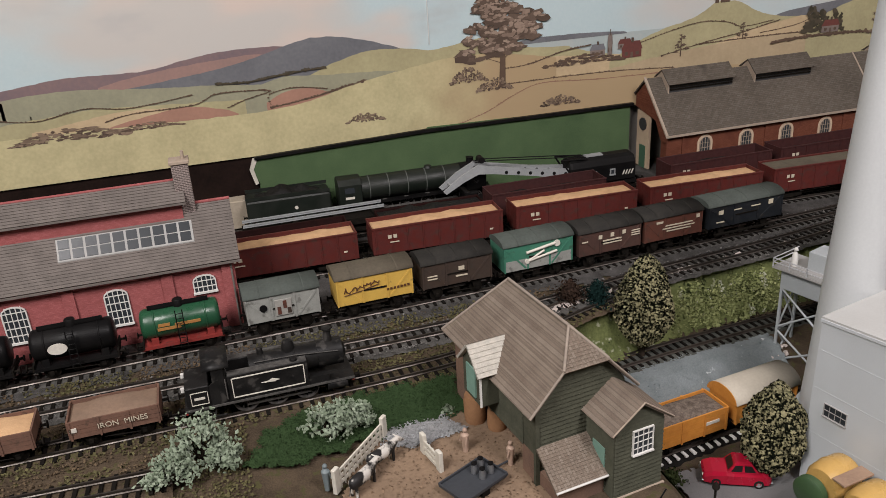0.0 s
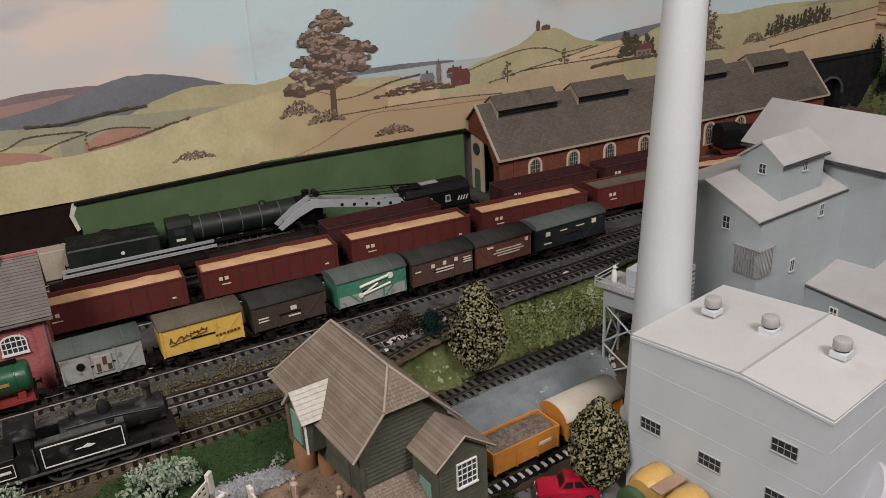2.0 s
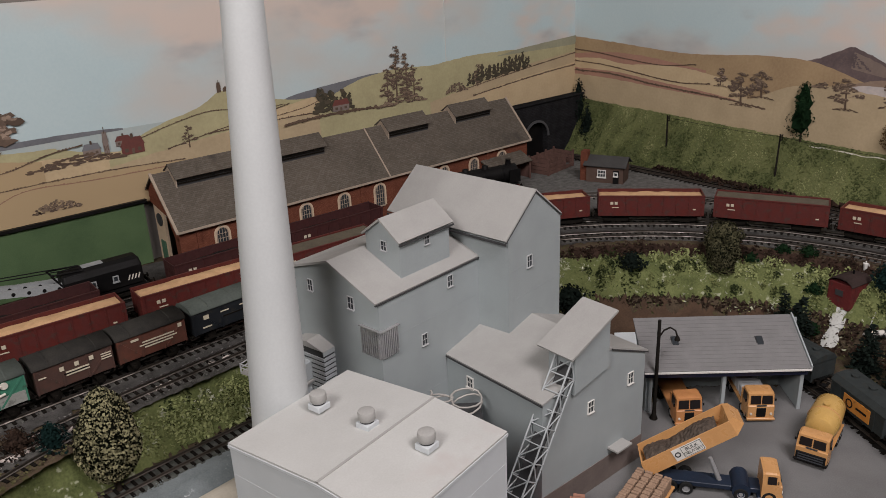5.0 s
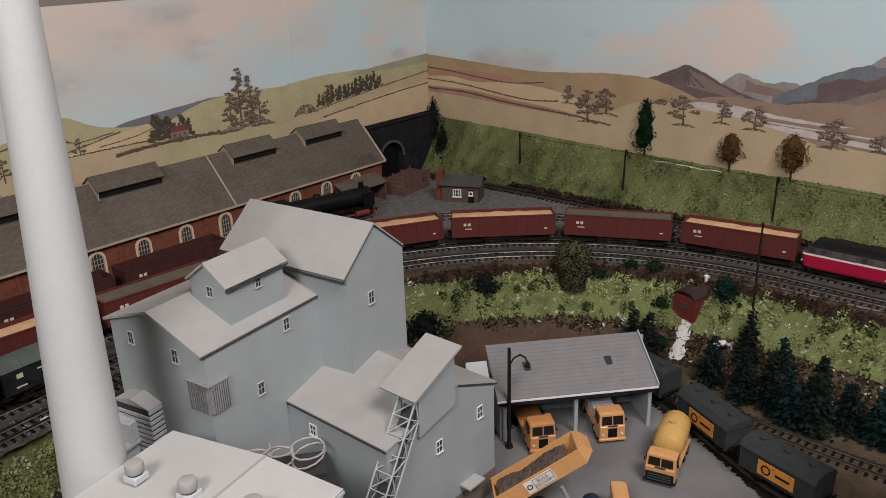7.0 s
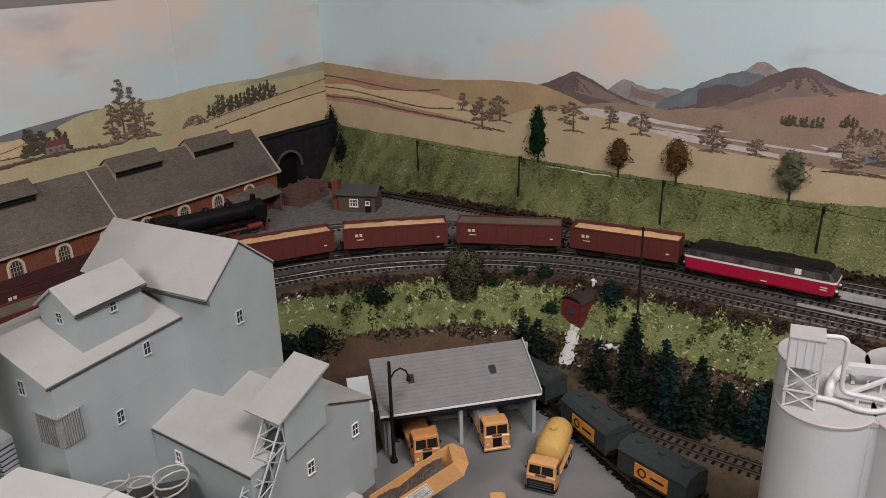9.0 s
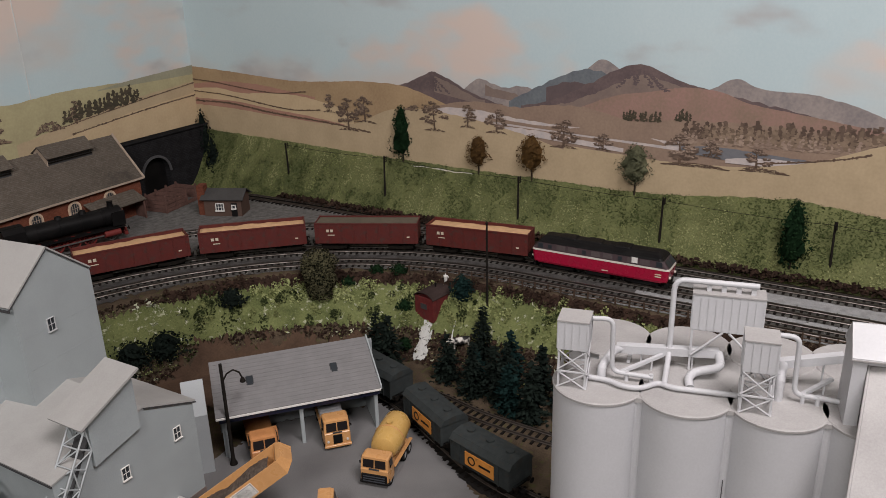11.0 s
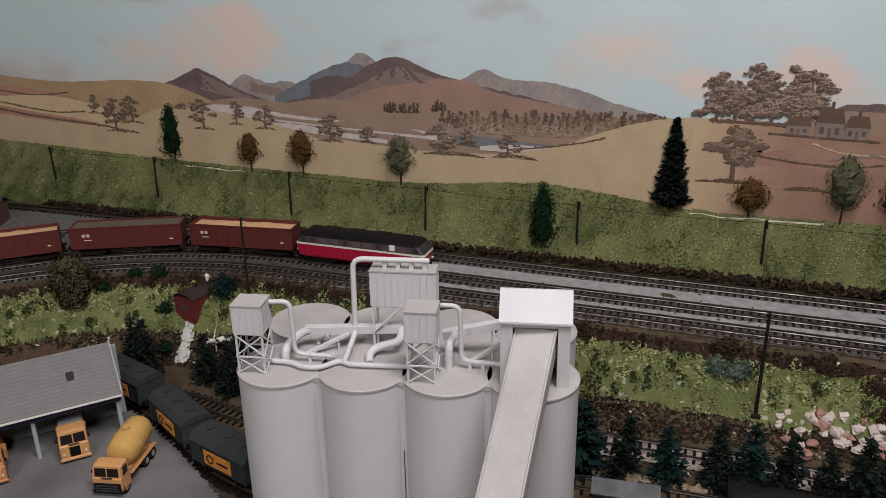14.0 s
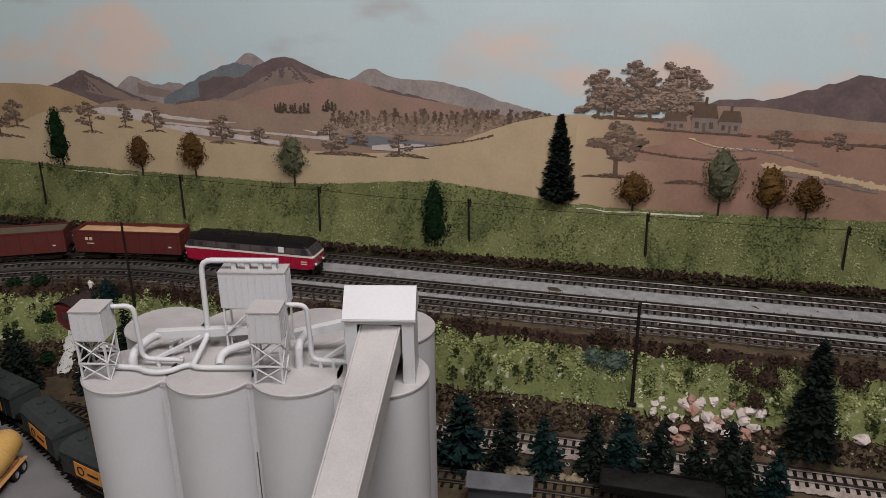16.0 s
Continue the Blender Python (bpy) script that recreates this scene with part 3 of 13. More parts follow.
# ---- the painted scenic boards on the two walls ----
def sky_material(name, clouds):
    m = material(name, (0.50, 0.60, 0.615), (0.44, 0.555, 0.58), rough=0.75, grain=300, blotch=6, mix=0.5, bump=0.03)
    nt = m.node_tree
    add, link = nt.nodes.new, nt.links.new
    bsdf = nt.nodes["Principled BSDF"]
    colour = bsdf.inputs["Base Color"].links[0].from_socket
    tc = add("ShaderNodeTexCoord")

    def cloud_layer(colour, tint, scale, offset, lo, hi, stretch):
        mp = add("ShaderNodeMapping")
        mp.inputs["Scale"].default_value, mp.inputs["Location"].default_value = stretch, offset
        n = add("ShaderNodeTexNoise")
        n.inputs["Scale"].default_value, n.inputs["Detail"].default_value, n.inputs["Roughness"].default_value = scale, 4.0, 0.5
        r = add("ShaderNodeMapRange")
        r.interpolation_type = "SMOOTHSTEP"
        r.inputs["From Min"].default_value, r.inputs["From Max"].default_value = lo, hi
        mx = add("ShaderNodeMix")
        mx.data_type = "RGBA"
        link(tc.outputs["Object"], mp.inputs["Vector"])
        link(mp.outputs["Vector"], n.inputs["Vector"])
        link(n.outputs["Fac"], r.inputs["Value"])
        link(r.outputs["Result"], mx.inputs["Factor"])
        link(colour, mx.inputs["A"])
        mx.inputs["B"].default_value = (*tint, 1)
        return mx.outputs["Result"]

    for layer in clouds:
        colour = cloud_layer(colour, *layer)
    link(colour, bsdf.inputs["Base Color"])
    return m


PINK, MAUVE, HAZE = (0.62, 0.525, 0.465), (0.40, 0.40, 0.40), (0.54, 0.515, 0.48)
SKY_N = sky_material("painted_sky_north", [(HAZE, 2.6, (0.3, 0, 0.25), 0.47, 0.64, (1, 1, 2.0)), (PINK, 3.4, (0.3, 0, 0.9), 0.50, 0.62, (1, 1, 2.0)), (MAUVE, 5.0, (2.3, 0, 0.4), 0.56, 0.74, (1, 1, 2.4))])
SKY_E = sky_material("painted_sky_east", [(HAZE, 2.6, (0, 1.1, 0.5), 0.48, 0.64, (1, 1, 2.0)), (PINK, 3.2, (0, 1.7, 1.3), 0.51, 0.62, (1, 1, 2.0)), (MAUVE, 5.0, (0, 0.6, 2.4), 0.58, 0.76, (1, 1, 2.4))])


def paint(name, a, b=None, grain=260, blotch=22, island=0.0):
    return material(name, a, b, rough=0.8, grain=grain, blotch=blotch, mix=0.55, bump=0.04, island=island)


P_PURPLE = paint("paint_purple_hill", (0.24, 0.165, 0.16), (0.17, 0.135, 0.15))
P_ROSE = paint("paint_rose_hill", (0.35, 0.22, 0.19), (0.27, 0.185, 0.165))
P_SLATE = paint("paint_slate_hill", (0.185, 0.188, 0.20), (0.135, 0.138, 0.15))
P_SAGE = paint("paint_sage_hill", (0.335, 0.325, 0.225), (0.255, 0.25, 0.18))
P_OLIVE = paint("paint_olive_field", (0.44, 0.40, 0.235), (0.34, 0.305, 0.18))
P_STRAW = paint("paint_straw_field", (0.47, 0.37, 0.24), (0.38, 0.30, 0.19))
P_CREAM = paint("paint_cream_field", (0.55, 0.43, 0.27), (0.45, 0.34, 0.21))
P_TERRA = paint("paint_terracotta_field", (0.40, 0.225, 0.165), (0.31, 0.18, 0.135))
P_TAN = paint("paint_tan_field", (0.40, 0.29, 0.17), (0.30, 0.21, 0.125))
P_HEDGE = paint("paint_brown_hedge", (0.170, 0.115, 0.080), (0.095, 0.066, 0.050), island=0.8)
P_LEAF = paint("paint_brown_leaves", (0.29, 0.215, 0.155), (0.17, 0.125, 0.09), island=1.0)
P_LEAFDARK = paint("paint_dark_leaves", (0.165, 0.118, 0.090), (0.095, 0.068, 0.053), island=1.0)
P_LEAFPALE = paint("paint_pale_leaves", (0.38, 0.29, 0.225), (0.22, 0.16, 0.125), island=1.0)
P_DARKTREE = paint("paint_dark_trees", (0.045, 0.043, 0.030), (0.085, 0.07, 0.05), island=1.0)
P_SEA = paint("paint_pale_sea", (0.36, 0.43, 0.43), (0.44, 0.47, 0.45))
P_WATER = paint("paint_lake", (0.56, 0.49, 0.45), (0.40, 0.37, 0.37), blotch=70)
P_MOUNT = paint("paint_brown_mountain", (0.165, 0.122, 0.115), (0.10, 0.077, 0.08), blotch=40)
P_MOUNTPALE = paint("paint_pale_mountain", (0.33, 0.285, 0.26), (0.20, 0.18, 0.18), blotch=50)
P_MOUNTBLUE = paint("paint_blue_mountain", (0.17, 0.19, 0.20), (0.11, 0.12, 0.135), blotch=40)
P_MOUNTSHADE = paint("paint_mountain_shade", (0.132, 0.101, 0.099), (0.105, 0.082, 0.084), blotch=40)
P_MOUNTMID = paint("paint_mountain_flank", (0.235, 0.180, 0.150), (0.175, 0.135, 0.120), blotch=30)
P_PINKHILL = paint("paint_pink_moor", (0.33, 0.20, 0.17), (0.22, 0.165, 0.12))
P_MOOR = paint("paint_brown_moor", (0.305, 0.225, 0.165), (0.225, 0.160, 0.125))
P_RED = paint("paint_red_roofs", (0.22, 0.075, 0.06), (0.12, 0.05, 0.045), island=0.9)
P_STONE = paint("paint_stone", (0.30, 0.24, 0.20), (0.16, 0.13, 0.12), island=0.8)
P_RUSSET = paint("paint_russet_ground", (0.31, 0.185, 0.130), (0.24, 0.14, 0.10))
P_RUSSETFIELD = paint("paint_pink_russet_field", (0.32, 0.20, 0.15), (0.25, 0.15, 0.115))


def slope_paint(name, a, b, s0, s1, axis="X"):
    """Paint that passes softly from one tint to another along the board."""
    m = paint(name, a)
    nt = m.node_tree
    bsdf = nt.nodes["Principled BSDF"]
    first = bsdf.inputs["Base Color"].links[0].from_socket
    tc, sep, nz = nt.nodes.new("ShaderNodeTexCoord"), nt.nodes.new("ShaderNodeSeparateXYZ"), nt.nodes.new("ShaderNodeTexNoise")
    nz.inputs["Scale"].default_value = 22.0
    add, rng, mx = nt.nodes.new("ShaderNodeMath"), nt.nodes.new("ShaderNodeMapRange"), nt.nodes.new("ShaderNodeMix")
    add.operation = "MULTIPLY_ADD"
    add.inputs[1].default_value = 0.10
    nt.links.new(tc.outputs["Object"], sep.inputs[0])
    nt.links.new(tc.outputs["Object"], nz.inputs["Vector"])
    nt.links.new(nz.outputs["Fac"], add.inputs[0])
    nt.links.new(sep.outputs[axis], add.inputs[2])
    rng.inputs["From Min"].default_value, rng.inputs["From Max"].default_value = s0 + 0.05, s1 + 0.05
    nt.links.new(add.outputs[0], rng.inputs["Value"])
    mx.data_type = "RGBA"
    nt.links.new(rng.outputs["Result"], mx.inputs["Factor"])
    nt.links.new(first, mx.inputs["A"])
    mx.inputs["B"].default_value = (*b, 1)
    nt.links.new(mx.outputs["Result"], bsdf.inputs["Base Color"])
    return m


P_SLOPE = slope_paint("paint_near_slope", (0.56, 0.50, 0.29), (0.41, 0.305, 0.18), 0.53, 0.66)


P_EASTSLOPE = slope_paint("paint_russet_slope", (0.315, 0.195, 0.143), (0.48, 0.375, 0.24), -0.16, -0.02, "Y")


class Board:
    """A painted board: along is the wall's direction, depth counts the coats of paint towards the room."""

    def __init__(self, owner, wall):
        self.owner, self.wall, self.count = owner, wall, 0

    def put(self, s, z, coat):
        off = 0.0002 * coat
        return (s, 1.2225 - off, z) if self.wall == "north" else (1.7325 - off, s, z)

    def hill(self, name, crest, foot, coat, mat, rough=0.0012, step=0.006):
        line = smooth_line([(s, z, 0) for s, z in crest], step)
        g = Geo()
        self.count += 1
        coat = coat + 0.011 * self.count
        for a, b in zip(line, line[1:]):
            za = a.y + rough * noise.noise((a.x * 90, coat, 0))
            zb = b.y + rough * noise.noise((b.x * 90, coat, 0))
            fa = foot if not isinstance(foot, list) else at_value(foot, a.x)
            fb = foot if not isinstance(foot, list) else at_value(foot, b.x)
            g.face([self.put(a.x, min(fa, za), coat), self.put(b.x, min(fb, zb), coat), self.put(b.x, zb, coat), self.put(a.x, za, coat)])
        return part(name, g, mat, self.owner)

    def blot(self, g, s, z, rs, rz, coat, n=9, wild=0.45):
        ring = []
        for i in range(n):
            k = 1 + wild * random.uniform(-1, 1)
            ring.append(self.put(s + rs * k * math.cos(2 * math.pi * i / n), z + rz * k * math.sin(2 * math.pi * i / n), coat))
        g.face(ring)

    def hedge(self, pts, coat, width=0.0022, mat=None, dense=1.0):
        g = Geo()
        line = smooth_line([(s, z, 0) for s, z in pts], 0.004)
        for a, b in zip(line, line[1:]):
            wa, wb = width * (0.35 + 0.25 * noise.noise((a.x * 120, a.y * 90, 1))), width * (0.35 + 0.25 * noise.noise((b.x * 120, b.y * 90, 1)))
            g.face([self.put(a.x, a.y - wa, coat + 0.1), self.put(b.x, b.y - wb, coat + 0.1), self.put(b.x, b.y + wb, coat + 0.1), self.put(a.x, a.y + wa, coat + 0.1)])
        for p in smooth_line([(s, z, 0) for s, z in pts], 0.0035 / dense):
            self.blot(g, p.x, p.y + random.uniform(0, width * 0.5), width * random.uniform(0.8, 1.7), width * random.uniform(0.4, 1.0), coat + random.random() * 0.8, 7)
        part("painted_hedge", g, mat or P_HEDGE, self.owner)

    def tree(self, s, z, tall, wide, coat, mat=None, clumps=36, trunk=0.35):
        """A painted tree: trunk, limbs and pads of leaves, dark below and pale above."""
        g = Geo()
        w = wide * 0.045
        lean = random.uniform(-0.3, 0.3) * wide * 0.2
        g.face([self.put(s - w, z, coat + 0.15), self.put(s + w, z, coat + 0.15), self.put(s + lean + w * 0.4, z + tall * 0.8, coat + 0.15), self.put(s + lean - w * 0.4, z + tall * 0.8, coat + 0.15)])
        pads = []
        for i in range(max(9, clumps // 2)):
            t = (i + random.random()) / max(9, clumps // 2)
            reach = wide * 0.46 * math.sin(math.pi * min(1, 0.22 + t * 0.76)) ** 0.8 * (1.1 - 0.42 * t)
            pads.append((s + lean * t + random.uniform(-1, 1) * reach, z + tall * (trunk + (0.96 - trunk) * t), wide * (0.30 - 0.10 * t) * random.uniform(0.7, 1.3)))
        for ps, pz, pw in pads[::2]:
            g.face([self.put(s + lean * 0.5 - w * 0.3, pz - tall * 0.10, coat + 0.25), self.put(s + lean * 0.5 + w * 0.3, pz - tall * 0.10, coat + 0.25), self.put(ps, pz, coat + 0.25)])
        part("painted_trunk", g, P_HEDGE, self.owner)
        dark, pale = Geo(), Geo()
        for ps, pz, pw in pads:
            ph = pw * 0.42
            for k in range(9):
                u = random.uniform(-1, 1)
                self.blot(dark, ps + u * pw * 0.55, pz + ph * random.uniform(-0.5, 0.55) * (1 - u * u * 0.6), pw * random.uniform(0.16, 0.30), ph * random.uniform(0.20, 0.40), coat + 0.4 + random.random() * 0.5, 7, 0.5)
            for k in range(8):
                u = random.uniform(-1, 1)
                self.blot(pale, ps + u * pw * 0.5, pz + ph * (0.15 + random.uniform(0, 0.6) * (1 - u * u)), pw * random.uniform(0.07, 0.17), ph * random.uniform(0.10, 0.20), coat + 1.0 + random.random() * 0.5, 6, 0.5)
        part("painted_shade", dark, P_LEAFDARK, self.owner)
        part("painted_tree", pale, mat or P_LEAF, self.owner)

    def crags(self, peaks, coat, mats):
        """Streaks of light and dark that run down from the summits."""
        for mat in mats:
            g = Geo()
            for s, z, drop in peaks:
                for k in range(7):
                    d = random.uniform(-1, 1)
                    x, y = s + d * 0.010, z - abs(d) * 0.008 - 0.002
                    for i in range(9):
                        x += (d * 0.0035 + random.uniform(-0.002, 0.002)) * drop / 0.03
                        y -= drop / 12
                        self.blot(g, x, y, random.uniform(0.0012, 0.0036), random.uniform(0.0008, 0.0020), coat + random.random() * 0.8, 6, 0.6)
            part("painted_crag", g, mat, self.owner)

    def wood(self, a, b, tall, coat, mat, n):
        """A row of small painted trees between two (s, z) points."""
        g = Geo()
        for i in range(n):
            t = (i + random.random()) / n
            s, z = a[0] + (b[0] - a[0]) * t, a[1] + (b[1] - a[1]) * t
            hh = tall * random.uniform(0.6, 1.2)
            for k in range(7):
                q = k / 6
                self.blot(g, s + random.uniform(-1, 1) * hh * 0.22 * (1.1 - q), z + hh * q, hh * (0.26 - 0.12 * q), hh * 0.13, coat + random.random(), 7, 0.5)
        part("painted_wood", g, mat, self.owner)

    def bush(self, s, z, wide, tall, coat, mat=None, n=26):
        for m, c, lift, k in ((P_LEAFDARK, 0.0, 0.0, 3), (mat or P_LEAF, 0.9, 0.12, 2)):
            g = Geo()
            for i in range(n * k):
                t = random.uniform(-1, 1)
                self.blot(g, s + t * wide / 2, z + tall * (random.random() * 0.85 + lift) * (1 - t * t), wide * random.uniform(0.02, 0.05), tall * random.uniform(0.05, 0.12), coat + c + random.random() * 0.8, 7, 0.5)
            part("painted_bush", g, m, self.owner)

    def house(self, s, z, w, tall, coat, wall=P_STONE, roof=P_RED):
        g = Geo()
        c = coat + 0.27
        g.face([self.put(s, z, c), self.put(s + w, z, c), self.put(s + w, z + tall * 0.55, c), self.put(s, z + tall * 0.55, c)][::1 if w > 0 else -1])
        part("painted_house", g, wall, self.owner)
        g = Geo()
        g.face([self.put(s - w * 0.05, z + tall * 0.5, coat + 0.5), self.put(s + w * 1.05, z + tall * 0.5, coat + 0.5), self.put(s + w * 0.9, z + tall, coat + 0.5), self.put(s + w * 0.15, z + tall, coat + 0.5)])
        part("painted_roof", g, roof, self.owner)
        g = Geo()
        for a, b, lo, hi in ((0.14, 0.30, 0.14, 0.36), (0.44, 0.56, 0.0, 0.34), (0.70, 0.86, 0.14, 0.36), (0.46, 0.58, 0.92, 1.22)):
            g.face([self.put(s + w * a, z + tall * lo, coat + 0.8), self.put(s + w * b, z + tall * lo, coat + 0.8), self.put(s + w * b, z + tall * hi, coat + 0.8), self.put(s + w * a, z + tall * hi, coat + 0.8)])
        part("painted_window", g, P_LEAFDARK, self.owner)


north = thing("backdrop_north", pose(0, 0, 0), "painted board of green hills, sea and trees", "backdrop", kind="structure")
part("sky_board", Geo().box(-0.9, 1.2225, 0.086, 1.7325, 1.229, 0.352), SKY_N, north)
CREASE = paint('pale_panel_crease', (0.62, 0.64, 0.62), (0.5, 0.52, 0.52))
for cx, z0 in ((0.5655, 0.199), (1.4005, 0.205)):
    part('panel_crease', Geo().box(cx - 0.0006, 1.2216, z0, cx + 0.0006, 1.2225, 0.352), CREASE, north)
N = Board(north, "north")
# far left hills
N.hill("painted_hill", [(-0.6, 0.16), (-0.2, 0.185), (0.0, 0.190), (0.07, 0.197), (0.136, 0.204), (0.22, 0.203), (0.27, 0.211), (0.323, 0.2165), (0.40, 0.213), (0.48, 0.19)], 0.09, 1, P_PURPLE)
N.hill("painted_hill", [(0.17, 0.190), (0.22, 0.199), (0.29, 0.206), (0.36, 0.208), (0.42, 0.19)], 0.14, 2, P_ROSE)
N.hill("painted_hill", [(0.17, 0.182), (0.25, 0.190), (0.32, 0.199), (0.37, 0.211), (0.40, 0.219), (0.43, 0.2215), (0.465, 0.217), (0.52, 0.201), (0.60, 0.17)], 0.12, 3, P_SLATE)
N.hill("painted_hill", [(-0.6, 0.15), (0.0, 0.176), (0.07, 0.187), (0.14, 0.190), (0.22, 0.183), (0.30, 0.178), (0.36, 0.172), (0.44, 0.165)], 0.10, 4, P_SAGE)
N.hill("painted_hill", [(0.40, 0.172), (0.43, 0.185), (0.46, 0.194), (0.49, 0.1995), (0.535, 0.197), (0.57, 0.192), (0.61, 0.197), (0.65, 0.200), (0.70, 0.182), (0.76, 0.178)], 0.09, 5, P_OLIVE)
N.hill("painted_field", [(-0.6, 0.13), (0.02, 0.160), (0.10, 0.168), (0.18, 0.170), (0.26, 0.169), (0.30, 0.172), (0.34, 0.171), (0.38, 0.179), (0.43, 0.176), (0.52, 0.171), (0.55, 0.16)], 0.10, 6, P_SAGE)
N.hill("painted_field", [(0.0, 0.155), (0.10, 0.162), (0.16, 0.166), (0.22, 0.163), (0.28, 0.160), (0.33, 0.157)], 0.12, 7, P_OLIVE)
N.hill("painted_field", [(0.09, 0.147), (0.14, 0.154), (0.19, 0.160), (0.24, 0.158), (0.28, 0.149)], 0.12, 8, P_CREAM)
N.hill("painted_field", [(0.17, 0.143), (0.22, 0.152), (0.26, 0.1565), (0.30, 0.150), (0.32, 0.142)], 0.12, 9, P_TERRA)
N.hill("painted_field", [(0.355, 0.150), (0.375, 0.160), (0.40, 0.163), (0.425, 0.158), (0.44, 0.149)], 0.13, 9, P_TERRA)
N.hill("painted_field", [(-0.6, 0.12), (-0.1, 0.138), (0.057, 0.143), (0.177, 0.142), (0.305, 0.140), (0.373, 0.142), (0.42, 0.149), (0.46, 0.160), (0.518, 0.1695), (0.56, 0.176), (0.60, 0.180), (0.66, 0.178), (0.74, 0.165)], 0.086, 10, P_SLOPE)
N.hedge([(0.06, 0.165), (0.10, 0.160), (0.15, 0.168), (0.20, 0.163), (0.27, 0.170)], 11, 0.0011)
N.hedge([(0.17, 0.150), (0.20, 0.156), (0.27, 0.158), (0.30, 0.168), (0.36, 0.165), (0.33, 0.157), (0.31, 0.150)], 11, 0.0012)
N.hedge([(0.36, 0.148), (0.36, 0.160), (0.39, 0.165), (0.43, 0.159)], 11, 0.0011)
N.hedge([(0.36, 0.144), (0.41, 0.150), (0.45, 0.158), (0.48, 0.164)], 11, 0.0019)
N.hedge([(0.30, 0.179), (0.34, 0.178), (0.39, 0.183), (0.43, 0.185)], 11, 0.0022, P_DARKTREE)
N.bush(0.13, 0.134, 0.13, 0.016, 11)
N.bush(0.215, 0.137, 0.08, 0.008, 11)
N.bush(0.475, 0.112, 0.05, 0.012, 11)
# sea, headland and coast in the middle
N.hill("painted_sea", [(0.62, 0.189), (0.70, 0.189), (0.90, 0.187), (1.25, 0.183)], 0.10, 2, P_SEA, 0.0002)
N.hill("painted_headland", [(0.67, 0.186), (0.70, 0.192), (0.75, 0.193), (0.80, 0.1915), (0.84, 0.189), (0.845, 0.187)], 0.186, 3, P_SLATE, 0.0006)
N.hill("painted_hill", [(0.63, 0.190), (0.68, 0.184), (0.72, 0.180), (0.76, 0.176), (0.80, 0.165), (0.86, 0.155)], 0.09, 4, P_OLIVE)
N.hill("painted_field", [(0.70, 0.160), (0.74, 0.166), (0.80, 0.160), (0.86, 0.158), (0.90, 0.150)], 0.09, 5, P_CREAM)
N.hill("painted_hill", [(0.82, 0.150), (0.86, 0.172), (0.90, 0.186), (0.94, 0.195), (0.965, 0.204), (0.98, 0.2135), (1.00, 0.2155), (1.02, 0.213), (1.05, 0.198), (1.08, 0.189), (1.12, 0.184), (1.18, 0.180)], 0.09, 5, P_OLIVE)
N.hill("painted_field", [(0.85, 0.152), (0.90, 0.172), (0.95, 0.181), (1.00, 0.184), (1.04, 0.180), (1.07, 0.172)], 0.09, 6, P_OLIVE)
N.hill("painted_field", [(0.96, 0.150), (1.02, 0.166), (1.08, 0.178), (1.14, 0.184), (1.20, 0.178)], 0.09, 7, P_CREAM)
N.hill("painted_field", [(0.80, 0.138), (0.90, 0.150), (1.00, 0.158), (1.10, 0.160), (1.20, 0.152), (1.28, 0.145)], 0.09, 8, P_STRAW)
N.hedge([(0.86, 0.170), (0.91, 0.182), (0.96, 0.190), (1.00, 0.187), (1.03, 0.178), (1.08, 0.182)], 9, 0.0011)
N.hedge([(0.90, 0.150), (0.97, 0.162), (1.03, 0.170), (1.09, 0.181)], 9, 0.0014)
N.hedge([(0.96, 0.160), (1.05, 0.161), (1.14, 0.160), (1.20, 0.155)], 9, 0.0014)
N.hedge([(1.06, 0.166), (1.12, 0.172), (1.16, 0.184)], 9, 0.0011)
N.house(0.79, 0.160, 0.022, 0.016, 9, P_STONE, P_SLATE)
N.house(0.816, 0.160, 0.007, 0.028, 10, P_STONE, P_STONE)
N.house(0.838, 0.153, 0.030, 0.022, 10, P_RED, P_RED)
N.house(0.832, 0.166, 0.020, 0.013, 9, P_STONE, P_RED)
N.bush(0.78, 0.152, 0.12, 0.014, 9, P_HEDGE)
N.house(0.981, 0.2135, 0.006, 0.014, 6, P_HEDGE, P_HEDGE)
N.house(0.990, 0.2135, 0.015, 0.007, 6, P_HEDGE, P_HEDGE)
N.tree(0.93, 0.146, 0.032, 0.024, 10, P_LEAF, 18, 0.15)
N.tree(1.03, 0.160, 0.024, 0.020, 10, P_LEAF, 14, 0.15)
# near slope with the large tree
N.hill("painted_field", [(0.50, 0.120), (0.58, 0.174), (0.64, 0.176), (0.70, 0.146), (0.75, 0.139), (0.84, 0.136), (0.95, 0.130), (1.10, 0.120)], 0.086, 11, P_SLOPE)
N.hedge([(0.60, 0.092), (0.64, 0.104), (0.68, 0.122), (0.72, 0.133), (0.80, 0.129), (0.90, 0.127)], 12, 0.0012, P_RUSSET)
N.hedge([(0.66, 0.137), (0.74, 0.138), (0.83, 0.137), (0.92, 0.132)], 12, 0.0013)
N.hedge([(0.66, 0.158), (0.70, 0.160), (0.75, 0.172), (0.79, 0.176)], 12, 0.0014)
N.tree(0.662, 0.134, 0.140, 0.105, 13, P_LEAFPALE, 70, 0.32)
N.bush(0.650, 0.132, 0.05, 0.018, 14)
N.bush(0.615, 0.146, 0.050, 0.020, 14)
N.bush(0.745, 0.101, 0.06, 0.014, 14)
